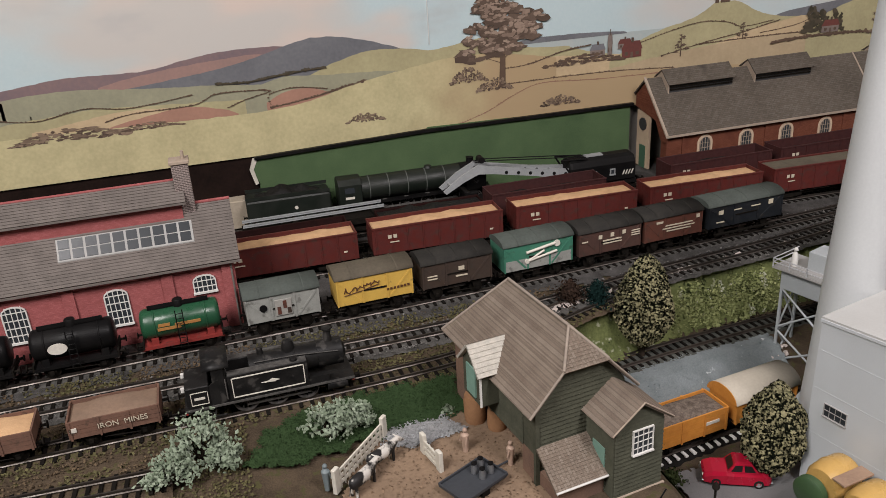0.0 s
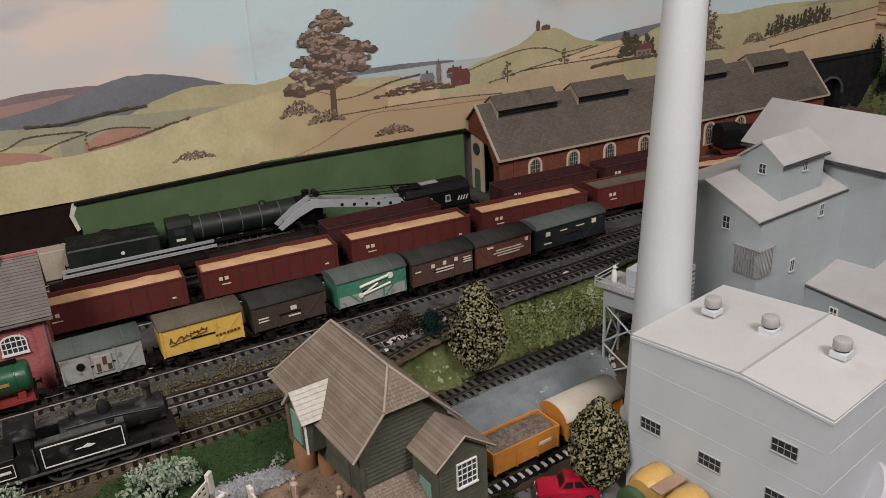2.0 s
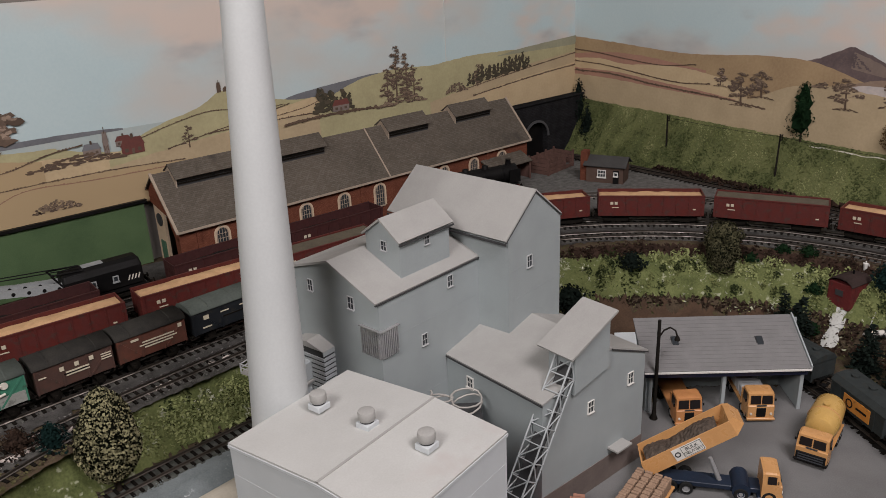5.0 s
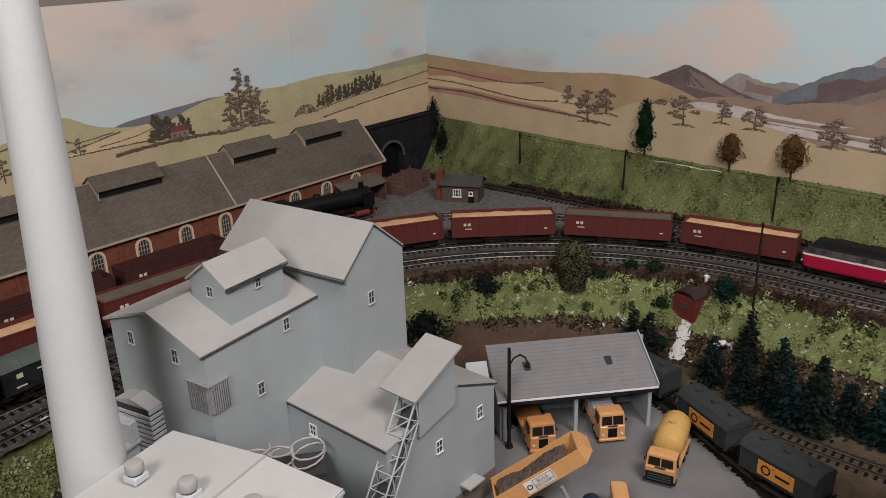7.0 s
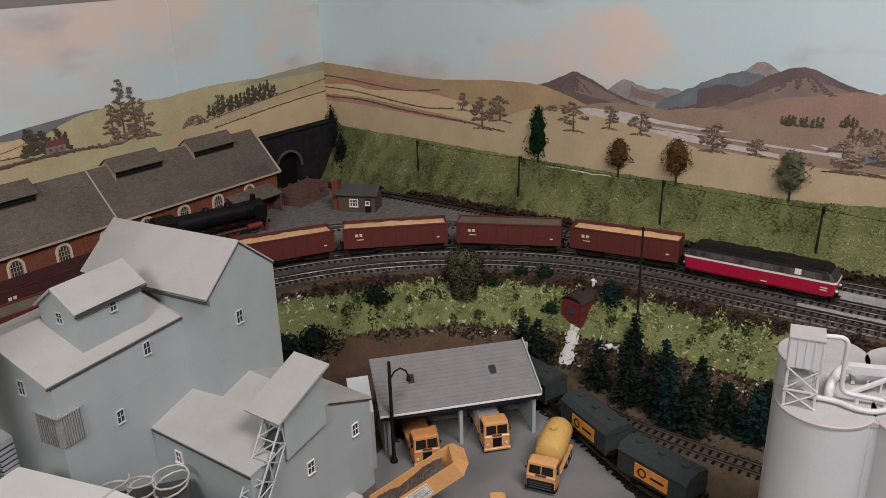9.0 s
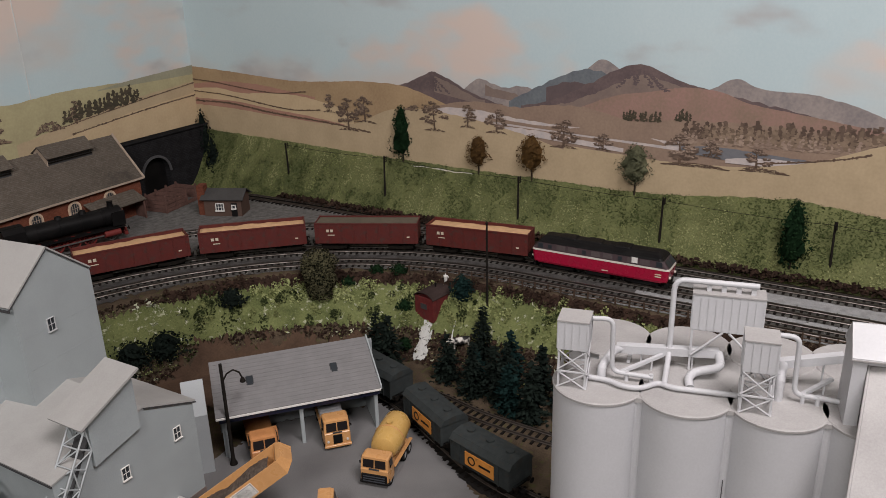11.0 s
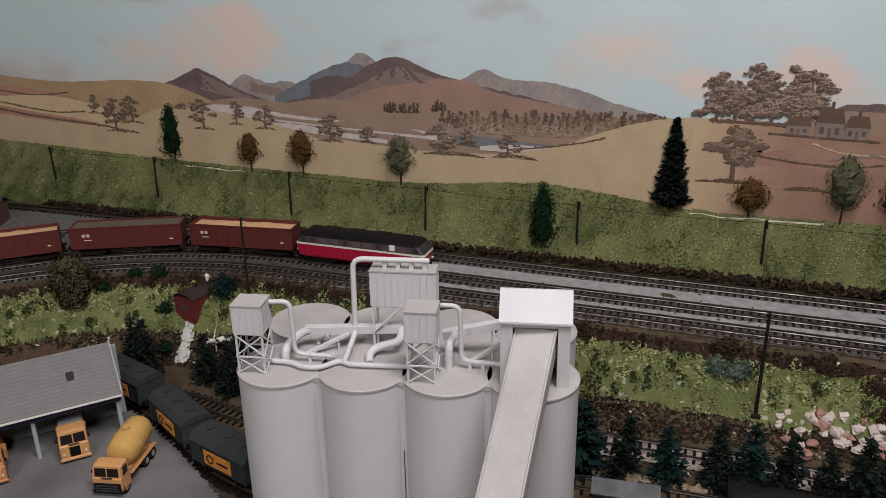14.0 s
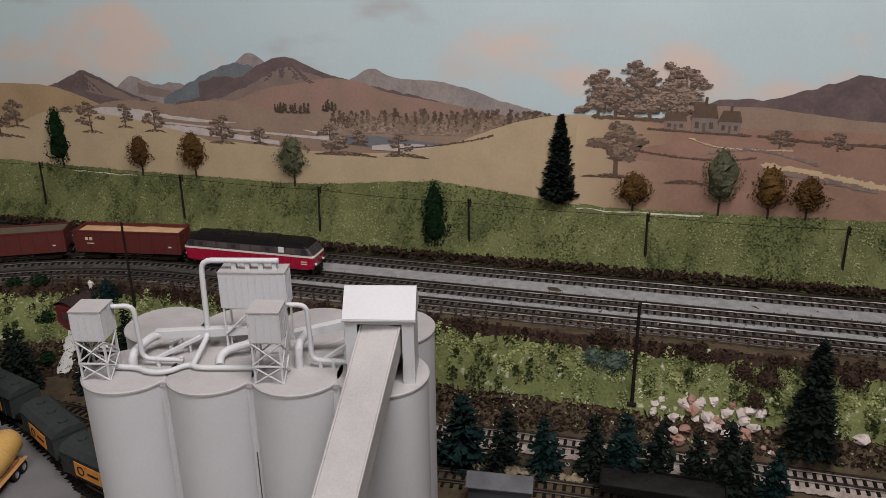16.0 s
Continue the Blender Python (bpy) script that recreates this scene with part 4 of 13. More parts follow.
# right-hand hills towards the corner
N.hill("painted_headland", [(1.07, 0.184), (1.10, 0.192), (1.15, 0.197), (1.20, 0.201), (1.25, 0.204), (1.30, 0.20)], 0.183, 3, P_SLATE, 0.0006)
N.hill("painted_hill", [(1.14, 0.170), (1.18, 0.187), (1.222, 0.199), (1.29, 0.206), (1.34, 0.203), (1.373, 0.202), (1.45, 0.207), (1.53, 0.206), (1.62, 0.202), (1.735, 0.204)], 0.09, 12, P_OLIVE)
N.hill("painted_hill", [(1.52, 0.199), (1.58, 0.205), (1.65, 0.209), (1.735, 0.213)], [(1.5, 0.198), (1.735, 0.196)], 13, P_SAGE, 0.0008)
N.hill("painted_field", [(1.36, 0.140), (1.44, 0.152), (1.52, 0.163), (1.60, 0.174), (1.68, 0.180), (1.735, 0.183)], 0.09, 14, P_STRAW)
N.hill("painted_field", [(1.40, 0.125), (1.52, 0.145), (1.62, 0.155), (1.735, 0.162)], 0.09, 15, P_CREAM)
N.hedge([(1.42, 0.149), (1.52, 0.160), (1.62, 0.170), (1.73, 0.180)], 16, 0.0014)
N.hedge([(1.46, 0.137), (1.56, 0.146), (1.65, 0.153), (1.73, 0.157)], 16, 0.0018)
N.wood((1.45, 0.158), (1.60, 0.172), 0.022, 17, P_DARKTREE, 22)
N.tree(1.47, 0.152, 0.040, 0.030, 17, P_LEAF, 20, 0.1)
N.bush(1.42, 0.150, 0.05, 0.018, 17, P_LEAF)
for dx, dz, tall in ((0, 0, 0.088), (0.022, -0.004, 0.078), (-0.018, -0.004, 0.055), (0.036, -0.006, 0.058)):
    N.tree(1.29 + dx, 0.158 + dz, tall, 0.038, 17, P_LEAF, 40, 0.08)
N.bush(1.30, 0.148, 0.10, 0.016, 18, P_LEAF)
N.wood((1.14, 0.162), (1.20, 0.158), 0.026, 17, P_DARKTREE, 9)
N.house(1.165, 0.156, 0.030, 0.018, 18, P_STONE, P_RED)
N.hedge([(1.08, 0.150), (1.14, 0.153), (1.22, 0.152), (1.28, 0.148)], 18, 0.003, P_HEDGE)

east = thing("backdrop_east", pose(0, 0, 0), "painted board of brown mountains, lakes and fields", "backdrop", kind="structure")
part("sky_board", Geo().box(1.7325, -1.3, 0.02, 1.739, 1.2225, 0.372), SKY_E, east)
E_ = Board(east, "east")
E_.hill("painted_hill", [(1.222, 0.211), (1.113, 0.205), (1.04, 0.200), (0.973, 0.197), (0.90, 0.200), (0.84, 0.204), (0.79, 0.204), (0.745, 0.200), (0.70, 0.185)], 0.03, 2, P_TAN)
E_.hill("painted_hill", [(1.222, 0.200), (1.12, 0.196), (1.02, 0.190), (0.95, 0.188), (0.88, 0.192), (0.80, 0.2035), (0.76, 0.203), (0.72, 0.195), (0.66, 0.175)], 0.03, 7, P_TAN)
E_.hill("painted_field", [(1.222, 0.178), (1.14, 0.187), (1.06, 0.186), (1.00, 0.180), (0.93, 0.172)], 0.03, 8, P_TERRA)
E_.hill("painted_field", [(1.222, 0.170), (1.16, 0.174), (1.10, 0.168), (1.04, 0.172), (0.97, 0.172), (0.90, 0.162), (0.85, 0.150)], 0.03, 9, P_CREAM)
E_.hill("painted_field", [(1.222, 0.152), (1.12, 0.152), (1.03, 0.144), (0.95, 0.138), (0.86, 0.128)], 0.03, 10, P_TERRA)
E_.hill("painted_field", [(1.222, 0.140), (1.12, 0.138), (1.02, 0.132), (0.92, 0.128), (0.85, 0.132), (0.78, 0.160), (0.72, 0.167), (0.66, 0.163), (0.60, 0.155), (0.53, 0.141), (0.469, 0.125), (0.382, 0.110), (0.30, 0.108), (0.226, 0.110)], 0.03, 11, P_STRAW)
E_.hedge([(1.22, 0.187), (1.16, 0.184), (1.10, 0.178), (1.02, 0.173), (0.95, 0.180)], 12, 0.0013)
E_.hedge([(1.22, 0.165), (1.14, 0.162), (1.05, 0.152), (0.98, 0.146), (0.92, 0.150)], 12, 0.0016)
E_.hedge([(1.22, 0.147), (1.13, 0.147), (1.04, 0.138), (0.95, 0.132), (0.88, 0.127), (0.82, 0.120)], 12, 0.0022)
# mountains
E_.hill("painted_mountain", [(0.80, 0.19), (0.752, 0.204), (0.72, 0.216), (0.695, 0.2275), (0.68, 0.224), (0.65, 0.211), (0.62, 0.197), (0.57, 0.183)], 0.10, 4, P_MOUNT, 0.003)
E_.hill("painted_mountain", [(0.66, 0.19), (0.638, 0.203), (0.61, 0.2215), (0.585, 0.213), (0.56, 0.210), (0.535, 0.214), (0.50, 0.20)], 0.10, 2, P_MOUNTPALE, 0.003)
E_.hill("painted_mountain", [(0.46, 0.23), (0.44, 0.243), (0.418, 0.2585), (0.40, 0.251), (0.38, 0.240)], 0.10, 2, P_MOUNTPALE, 0.002)
E_.hill("painted_mountain", [(0.56, 0.19), (0.53, 0.206), (0.49, 0.226), (0.46, 0.239), (0.435, 0.244), (0.41, 0.238), (0.36, 0.22)], 0.10, 3, P_MOUNTBLUE, 0.003)
E_.hill("painted_mountain", [(0.54, 0.185), (0.49, 0.197), (0.44, 0.221), (0.39, 0.247), (0.362, 0.254), (0.335, 0.246), (0.30, 0.232), (0.22, 0.215), (0.14, 0.20)], 0.10, 5, P_MOUNT, 0.003)
E_.hill("painted_mountain", [(0.31, 0.21), (0.265, 0.227), (0.236, 0.2415), (0.205, 0.230), (0.143, 0.226), (0.10, 0.217), (0.061, 0.204), (0.0, 0.190), (-0.03, 0.182)], 0.10, 3, P_MOUNTPALE, 0.002)
E_.hill("painted_moor", [(0.53, 0.160), (0.47, 0.180), (0.40, 0.208), (0.345, 0.218), (0.296, 0.2265), (0.25, 0.222), (0.215, 0.210), (0.12, 0.196), (0.02, 0.18)], 0.10, 6, P_PINKHILL, 0.001)
E_.hill("painted_moor", [(0.70, 0.172), (0.62, 0.186), (0.55, 0.182), (0.50, 0.188), (0.44, 0.190), (0.37, 0.176), (0.30, 0.182), (0.20, 0.184), (0.06, 0.178)], 0.10, 7, P_MOOR, 0.002)
E_.hill("painted_lake", [(0.70, 0.166), (0.66, 0.174), (0.60, 0.172), (0.54, 0.165), (0.46, 0.160), (0.38, 0.155), (0.30, 0.152)], [(0.3, 0.140), (0.7, 0.160)], 8, P_WATER, 0.002)
E_.hill("painted_bank", [(0.60, 0.163), (0.50, 0.158), (0.42, 0.160), (0.36, 0.156), (0.32, 0.148)], [(0.32, 0.145), (0.45, 0.150), (0.6, 0.158)], 9, P_MOOR, 0.002)
E_.hill("painted_lake", [(0.60, 0.152), (0.52, 0.150), (0.44, 0.142), (0.38, 0.136)], [(0.38, 0.13), (0.6, 0.145)], 10, P_WATER, 0.002)
E_.hill("painted_flank", [(0.52, 0.182), (0.47, 0.194), (0.42, 0.212), (0.385, 0.231), (0.362, 0.240), (0.335, 0.236), (0.30, 0.226), (0.25, 0.214)], 0.10, 5.4, P_MOUNTMID, 0.004)
E_.hill("painted_flank", [(0.690, 0.222), (0.665, 0.212), (0.64, 0.200), (0.60, 0.188)], [(0.60, 0.180), (0.69, 0.196)], 4.5, P_MOUNTMID, 0.004)
E_.hill("painted_flank", [(0.60, 0.214), (0.585, 0.208), (0.565, 0.204), (0.545, 0.200)], [(0.545, 0.19), (0.60, 0.196)], 2.6, P_MOUNTMID, 0.004)
E_.hill("painted_flank", [(0.50, 0.214), (0.47, 0.224), (0.45, 0.226), (0.42, 0.214)], 0.19, 3.6, P_MOUNTSHADE, 0.005)
E_.crags([(0.695, 0.226, 0.03), (0.362, 0.252, 0.03)], 6.1, (P_MOUNTSHADE,))
E_.crags([(-0.366, 0.246, 0.03), (-0.30, 0.226, 0.02)], 4.1, (P_MOUNTSHADE,))
E_.wood((0.30, 0.160), (-0.01, 0.170), 0.020, 9, P_LEAFDARK, 60)
E_.wood((0.27, 0.158), (0.0, 0.166), 0.017, 10, P_LEAF, 46)
E_.wood((0.30, 0.153), (0.04, 0.158), 0.012, 10.5, P_LEAFPALE, 40)
E_.hill("painted_lake", [(0.30, 0.147), (0.25, 0.150), (0.18, 0.146), (0.12, 0.142)], [(0.12, 0.136), (0.2, 0.130), (0.3, 0.139)], 10, P_SLATE, 0.001)
E_.hill("painted_lake", [(0.24, 0.136), (0.18, 0.141), (0.10, 0.138), (0.05, 0.14)], [(0.05, 0.13), (0.24, 0.13)], 11, P_WATER, 0.001)
E_.wood((0.385, 0.177), (0.33, 0.178), 0.011, 9, P_DARKTREE, 12)
E_.wood((0.31, 0.182), (0.29, 0.183), 0.012, 9, P_DARKTREE, 5)
E_.hill("painted_field", [(0.47, 0.132), (0.40, 0.128), (0.32, 0.124), (0.226, 0.126), (0.17, 0.134), (0.125, 0.144), (0.09, 0.158), (0.053, 0.172), (0.02, 0.182), (-0.024, 0.189), (-0.088, 0.191), (-0.14, 0.185)], 0.03, 12, P_STRAW, 0.0008)
E_.hedge([(0.20, 0.133), (0.15, 0.140), (0.11, 0.147), (0.07, 0.157)], 13, 0.0018)
for s, z, tall, wide in ((0.86, 0.122, 0.055, 0.045), (0.825, 0.138, 0.042, 0.050), (0.90, 0.150, 0.03, 0.026), (0.69, 0.136, 0.045, 0.040), (0.63, 0.146, 0.036, 0.03),
                         (0.58, 0.142, 0.036, 0.038), (0.47, 0.130, 0.040, 0.046), (0.41, 0.132, 0.024, 0.026), (0.30, 0.122, 0.042, 0.046), (0.20, 0.127, 0.026, 0.036), (0.26, 0.138, 0.02, 0.03)):
    E_.tree(s, z, tall, wide, 14, P_LEAFPALE if random.random() < 0.6 else P_LEAF, 26, 0.2)
    E_.bush(s, z - 0.002, wide * 0.9, 0.005, 14, P_HEDGE, 14)
E_.bush(0.71, 0.164, 0.07, 0.012, 13, P_LEAF)
E_.bush(0.28, 0.120, 0.09, 0.006, 14, P_HEDGE)
E_.bush(0.19, 0.122, 0.06, 0.006, 14, P_HEDGE)
# the russet country at the right, with a farm, trees, a bridge and a river
E_.hill("painted_mountain", [(-0.16, 0.19), (-0.21, 0.214), (-0.26, 0.216), (-0.30, 0.226), (-0.335, 0.238), (-0.366, 0.2475), (-0.39, 0.244), (-0.42, 0.232), (-0.55, 0.21), (-1.2, 0.2)], 0.03, 3, P_MOUNT, 0.003)
E_.hill("painted_moor", [(-0.12, 0.18), (-0.17, 0.199), (-0.22, 0.207), (-0.28, 0.205), (-0.33, 0.199), (-0.40, 0.194), (-0.6, 0.19), (-1.2, 0.19)], 0.03, 5, P_MOOR)
E_.hill("painted_moor", [(-0.04, 0.180), (-0.08, 0.191), (-0.13, 0.190), (-0.19, 0.186), (-0.26, 0.180), (-0.34, 0.182), (-0.6, 0.175), (-1.2, 0.17)], 0.03, 13, P_EASTSLOPE)
E_.hill("painted_field", [(-0.072, 0.10), (-0.10, 0.140), (-0.16, 0.160), (-0.22, 0.166), (-0.30, 0.160), (-0.40, 0.156), (-0.6, 0.15), (-1.2, 0.15)], 0.03, 14, P_RUSSETFIELD)
E_.hill("painted_field", [(-0.030, 0.05), (-0.045, 0.10), (-0.070, 0.135), (-0.085, 0.146), (-0.12, 0.136), (-0.20, 0.130), (-0.28, 0.134), (-0.36, 0.128), (-0.6, 0.12), (-1.2, 0.12)], 0.03, 15, P_EASTSLOPE)
for s, tall in ((-0.066, 0.060), (-0.088, 0.050), (-0.108, 0.074), (-0.130, 0.062), (-0.150, 0.072), (-0.168, 0.066), (-0.182, 0.058)):
    E_.tree(s, 0.188, tall, 0.050, 16, P_LEAFPALE, 44, 0.15)
E_.hedge([(-0.06, 0.188), (-0.12, 0.187), (-0.17, 0.186)], 16, 0.003)
E_.house(-0.180, 0.174, -0.030, 0.036, 17, P_STONE, P_HEDGE)
E_.house(-0.212, 0.174, -0.026, 0.028, 17, P_STONE, P_HEDGE)
E_.house(-0.148, 0.176, -0.026, 0.022, 17, P_STONE, P_HEDGE)
E_.hedge([(-0.13, 0.176), (-0.18, 0.174), (-0.25, 0.172)], 17, 0.002)
E_.hedge([(-0.10, 0.150), (-0.16, 0.142), (-0.22, 0.140), (-0.26, 0.145)], 17, 0.0018)
E_.hedge([(-0.18, 0.166), (-0.22, 0.156), (-0.30, 0.156)], 17, 0.0014, P_CREAM)
E_.hedge([(-0.20, 0.148), (-0.25, 0.155), (-0.29, 0.150), (-0.33, 0.140)], 17, 0.0022, P_STONE)
E_.hedge([(-0.27, 0.136), (-0.32, 0.130), (-0.37, 0.122), (-0.42, 0.112)], 17, 0.004, P_CREAM)
E_.hedge([(-0.28, 0.128), (-0.34, 0.120), (-0.40, 0.110)], 18, 0.003, P_STONE)
E_.hedge([(-0.26, 0.172), (-0.32, 0.168), (-0.40, 0.166)], 17, 0.0022)
E_.tree(-0.092, 0.112, 0.072, 0.075, 18, P_LEAF, 46, 0.35)
E_.bush(-0.09, 0.110, 0.08, 0.006, 18, P_HEDGE)
E_.tree(-0.285, 0.158, 0.024, 0.034, 18, P_LEAF, 20, 0.2)
E_.tree(-0.35, 0.158, 0.024, 0.034, 18, P_LEAF, 20, 0.2)
E_.bush(-0.18, 0.107, 0.05, 0.006, 18, P_HEDGE)

BAREEDGE = paint("bare_white_board_edge", (0.70, 0.67, 0.60), (0.58, 0.55, 0.48))
for s0, s1 in ((-0.205, -0.045), (0.62, 0.735)):
    line = [s0 + (s1 - s0) * k / 12 for k in range(13)]
    E_.hill("bare_edge", [(v, float(bank_height(np.array([1.7262]), np.array([v]))[0]) + 0.0022 + 0.0006 * math.sin(v * 160)) for v in line], 0.05, 30, BAREEDGE, 0.0006)

# green board behind the sidings, and painted shade under the painted board
GREENBOARD = material("green_painted_board", (0.094, 0.145, 0.070), (0.062, 0.102, 0.050), rough=0.9, grain=900, blotch=24, mix=0.7, bump=0.5, wear=((0.5, 0.5, 0.45), 500, 0.80))
TORN = material("torn_card_edge", (0.62, 0.58, 0.50), rough=0.9)
g = Geo()
g.prism([(0.328, 0.0), (0.333, 0.052), (0.324, 0.070), (0.329, 0.083), (0.55, 0.0885), (0.556, 0.094), (0.852, 0.088), (0.852, 0.0)], "y", 1.2175, 1.2205)
back_board = solid("green_backboard", g, GREENBOARD, "green flock-painted board behind the sidings", "board", kind="structure")
g = Geo()
g.prism([(0.3275, 0.050), (0.3315, 0.052), (0.3275, 0.070), (0.3225, 0.070)], "y", 1.2168, 1.221)
g.prism([(0.3225, 0.070), (0.3275, 0.070), (0.334, 0.084), (0.328, 0.084)], "y", 1.2168, 1.221)
part("torn_edge", g, TORN, back_board)
solid("black_batten", Geo().prism([(0.33, 0.083), (0.553, 0.0885), (0.856, 0.0865), (0.856, 0.0905), (0.553, 0.0925), (0.33, 0.0865)], "y", 1.2135, 1.219), BLACK,
      "black strip along the top of the green board", "batten", kind="structure")
# A flat dark strip paints the shade of the open gap below the board.
GAPSHADE = material("gap_shade_brown", (0.020, 0.012, 0.010), (0.010, 0.007, 0.006), rough=0.95)
solid("dark_recess", Geo().box(-0.6, 1.224, -0.0, 0.335, 1.230, 0.087), GAPSHADE, "flat dark brown strip painted as the shade of the gap under the painted board", "recess", kind="structure")
solid("card_platform", Geo().box(0.19, 1.200, 0.002, 0.312, 1.2225, 0.038, 0.001), material("beige_card", (0.42, 0.36, 0.28), rough=0.9), "beige card block beside the tender", "card block")
# ---- building kit ----
def window(parent, at, w, tall, cols=2, rows=2, frame_mat=None, arch=0.0, deep=0.0012, bar=0.0007):
    """A framed window with panes, its outer face at y = 0 looking towards -y, its foot in the middle at the origin of at."""
    frame_mat = frame_mat or WHITEP
    g = Geo()
    b = bar * 1.6
    g.box(-w / 2, -deep, 0, -w / 2 + b, 0.0006, tall if arch else tall - b)
    g.box(w / 2 - b, -deep, 0, w / 2, 0.0006, tall if arch else tall - b)
    if arch:
        pts = [(w / 2 * math.cos(a), tall + arch * math.sin(a)) for a in [math.pi * i / 8 for i in range(9)]]
        inn = [((w / 2 - b) * math.cos(a), tall + (arch - b) * math.sin(a)) for a in [math.pi * i / 8 for i in range(9)]]
        for i in range(8):
            g.prism([pts[i], pts[i + 1], inn[i + 1], inn[i]], "y", -deep, 0.0006)
    else:
        g.prism([(-w / 2, tall - b), (-w / 2 + b, tall - b), (w / 2 - b, tall - b), (w / 2, tall - b), (w / 2, tall), (-w / 2, tall)], "y", -deep, 0.0006)
    fr = part("window", g.weld(), frame_mat, parent, at=at)
    part("sill", Geo().box(-w / 2 - b * 0.5, -deep * 1.7, -b * 0.6, w / 2 + b * 0.5, 0.0006, b), frame_mat, fr)
    for i in range(1, cols):
        x = -w / 2 + w * i / cols
        part("glazing_bar", Geo().box(x - bar / 2, -deep * 0.8, b, x + bar / 2, 0.0004, tall + (arch * 0.9 if arch else -b)), frame_mat, fr)
    for j in range(1, rows + (1 if arch else 0)):
        z = tall * j / rows
        part("glazing_bar", Geo().box(-w / 2 + b, -deep * 0.75, z - bar / 2, w / 2 - b, 0.0004, z + bar / 2), frame_mat, fr)
    top = tall + arch if arch else tall
    for i in range(cols):
        x0, x1 = -w / 2 + w * i / cols + bar / 2, -w / 2 + w * (i + 1) / cols - bar / 2
        for j in range(rows):
            z0, z1 = tall * j / rows + bar / 2, tall * (j + 1) / rows - bar / 2
            part("pane", Geo().box(x0, -0.0003, z0, x1, 0.0003, z1), PANE, fr)
        if arch:
            mid = abs((x0 + x1) / w)
            part("pane", Geo().box(x0, -0.0003, tall, x1, 0.0003, tall + arch * math.sqrt(max(0.08, 1 - mid * mid)) - 0.001), PANE, fr)
    return fr


def facing(x, y, z, deg):
    """A pose on a wall at (x, y, z); deg 0 looks to -y, 90 to +x, -90 to -x, 180 to +y."""
    return pose(x, y, z, 0, 0, deg)


def slab_roof(g, a, b, c, d, thick):
    """A roof plane through four corners, with thickness downwards."""
    top = [Vector(p) for p in (a, b, c, d)]
    n = (top[1] - top[0]).cross(top[3] - top[0]).normalized()
    if n.z < 0:
        n = -n
    low = [p - n * thick for p in top]
    v = top + low
    g.mesh(v, [(0, 1, 2, 3), (7, 6, 5, 4), (0, 4, 5, 1), (1, 5, 6, 2), (2, 6, 7, 3), (3, 7, 4, 0)])


def tiled_slope(owner, name, mat, a, b, c, d, rows, t=0.0011, label=""):
    """A roof slope between eave a-b and ridge d-c, with its courses of tiles as pieces."""
    A, B, C, D = (Vector(p) for p in (a, b, c, d))
    n = (B - A).cross(D - A).normalized()
    if n.z < 0:
        n = -n
    bed = Geo()
    low = [p - n * 0.0012 for p in (A, B, C, D)]
    bed.mesh([A, B, C, D] + low, [(0, 1, 2, 3), (0, 4, 5, 1), (1, 5, 6, 2), (2, 6, 7, 3), (3, 7, 4, 0), (7, 6, 5, 4)])
    slope = part(name, bed, mat, owner, label)
    for i in range(rows):
        p0, p1 = i / rows, (i + 1.25) / rows if i < rows - 1 else 1.0
        q = [A.lerp(D, p0) + n * t, B.lerp(C, p0) + n * t, B.lerp(C, p1) + n * t * 0.25, A.lerp(D, p1) + n * t * 0.25]
        lower = [p - n * t * 0.9 for p in q]
        g = Geo().mesh(q + lower, [(0, 1, 2, 3), (0, 4, 5, 1), (1, 5, 6, 2), (3, 7, 4, 0), (7, 6, 5, 4)])
        part("tile_course", g, mat, slope)
    return slope


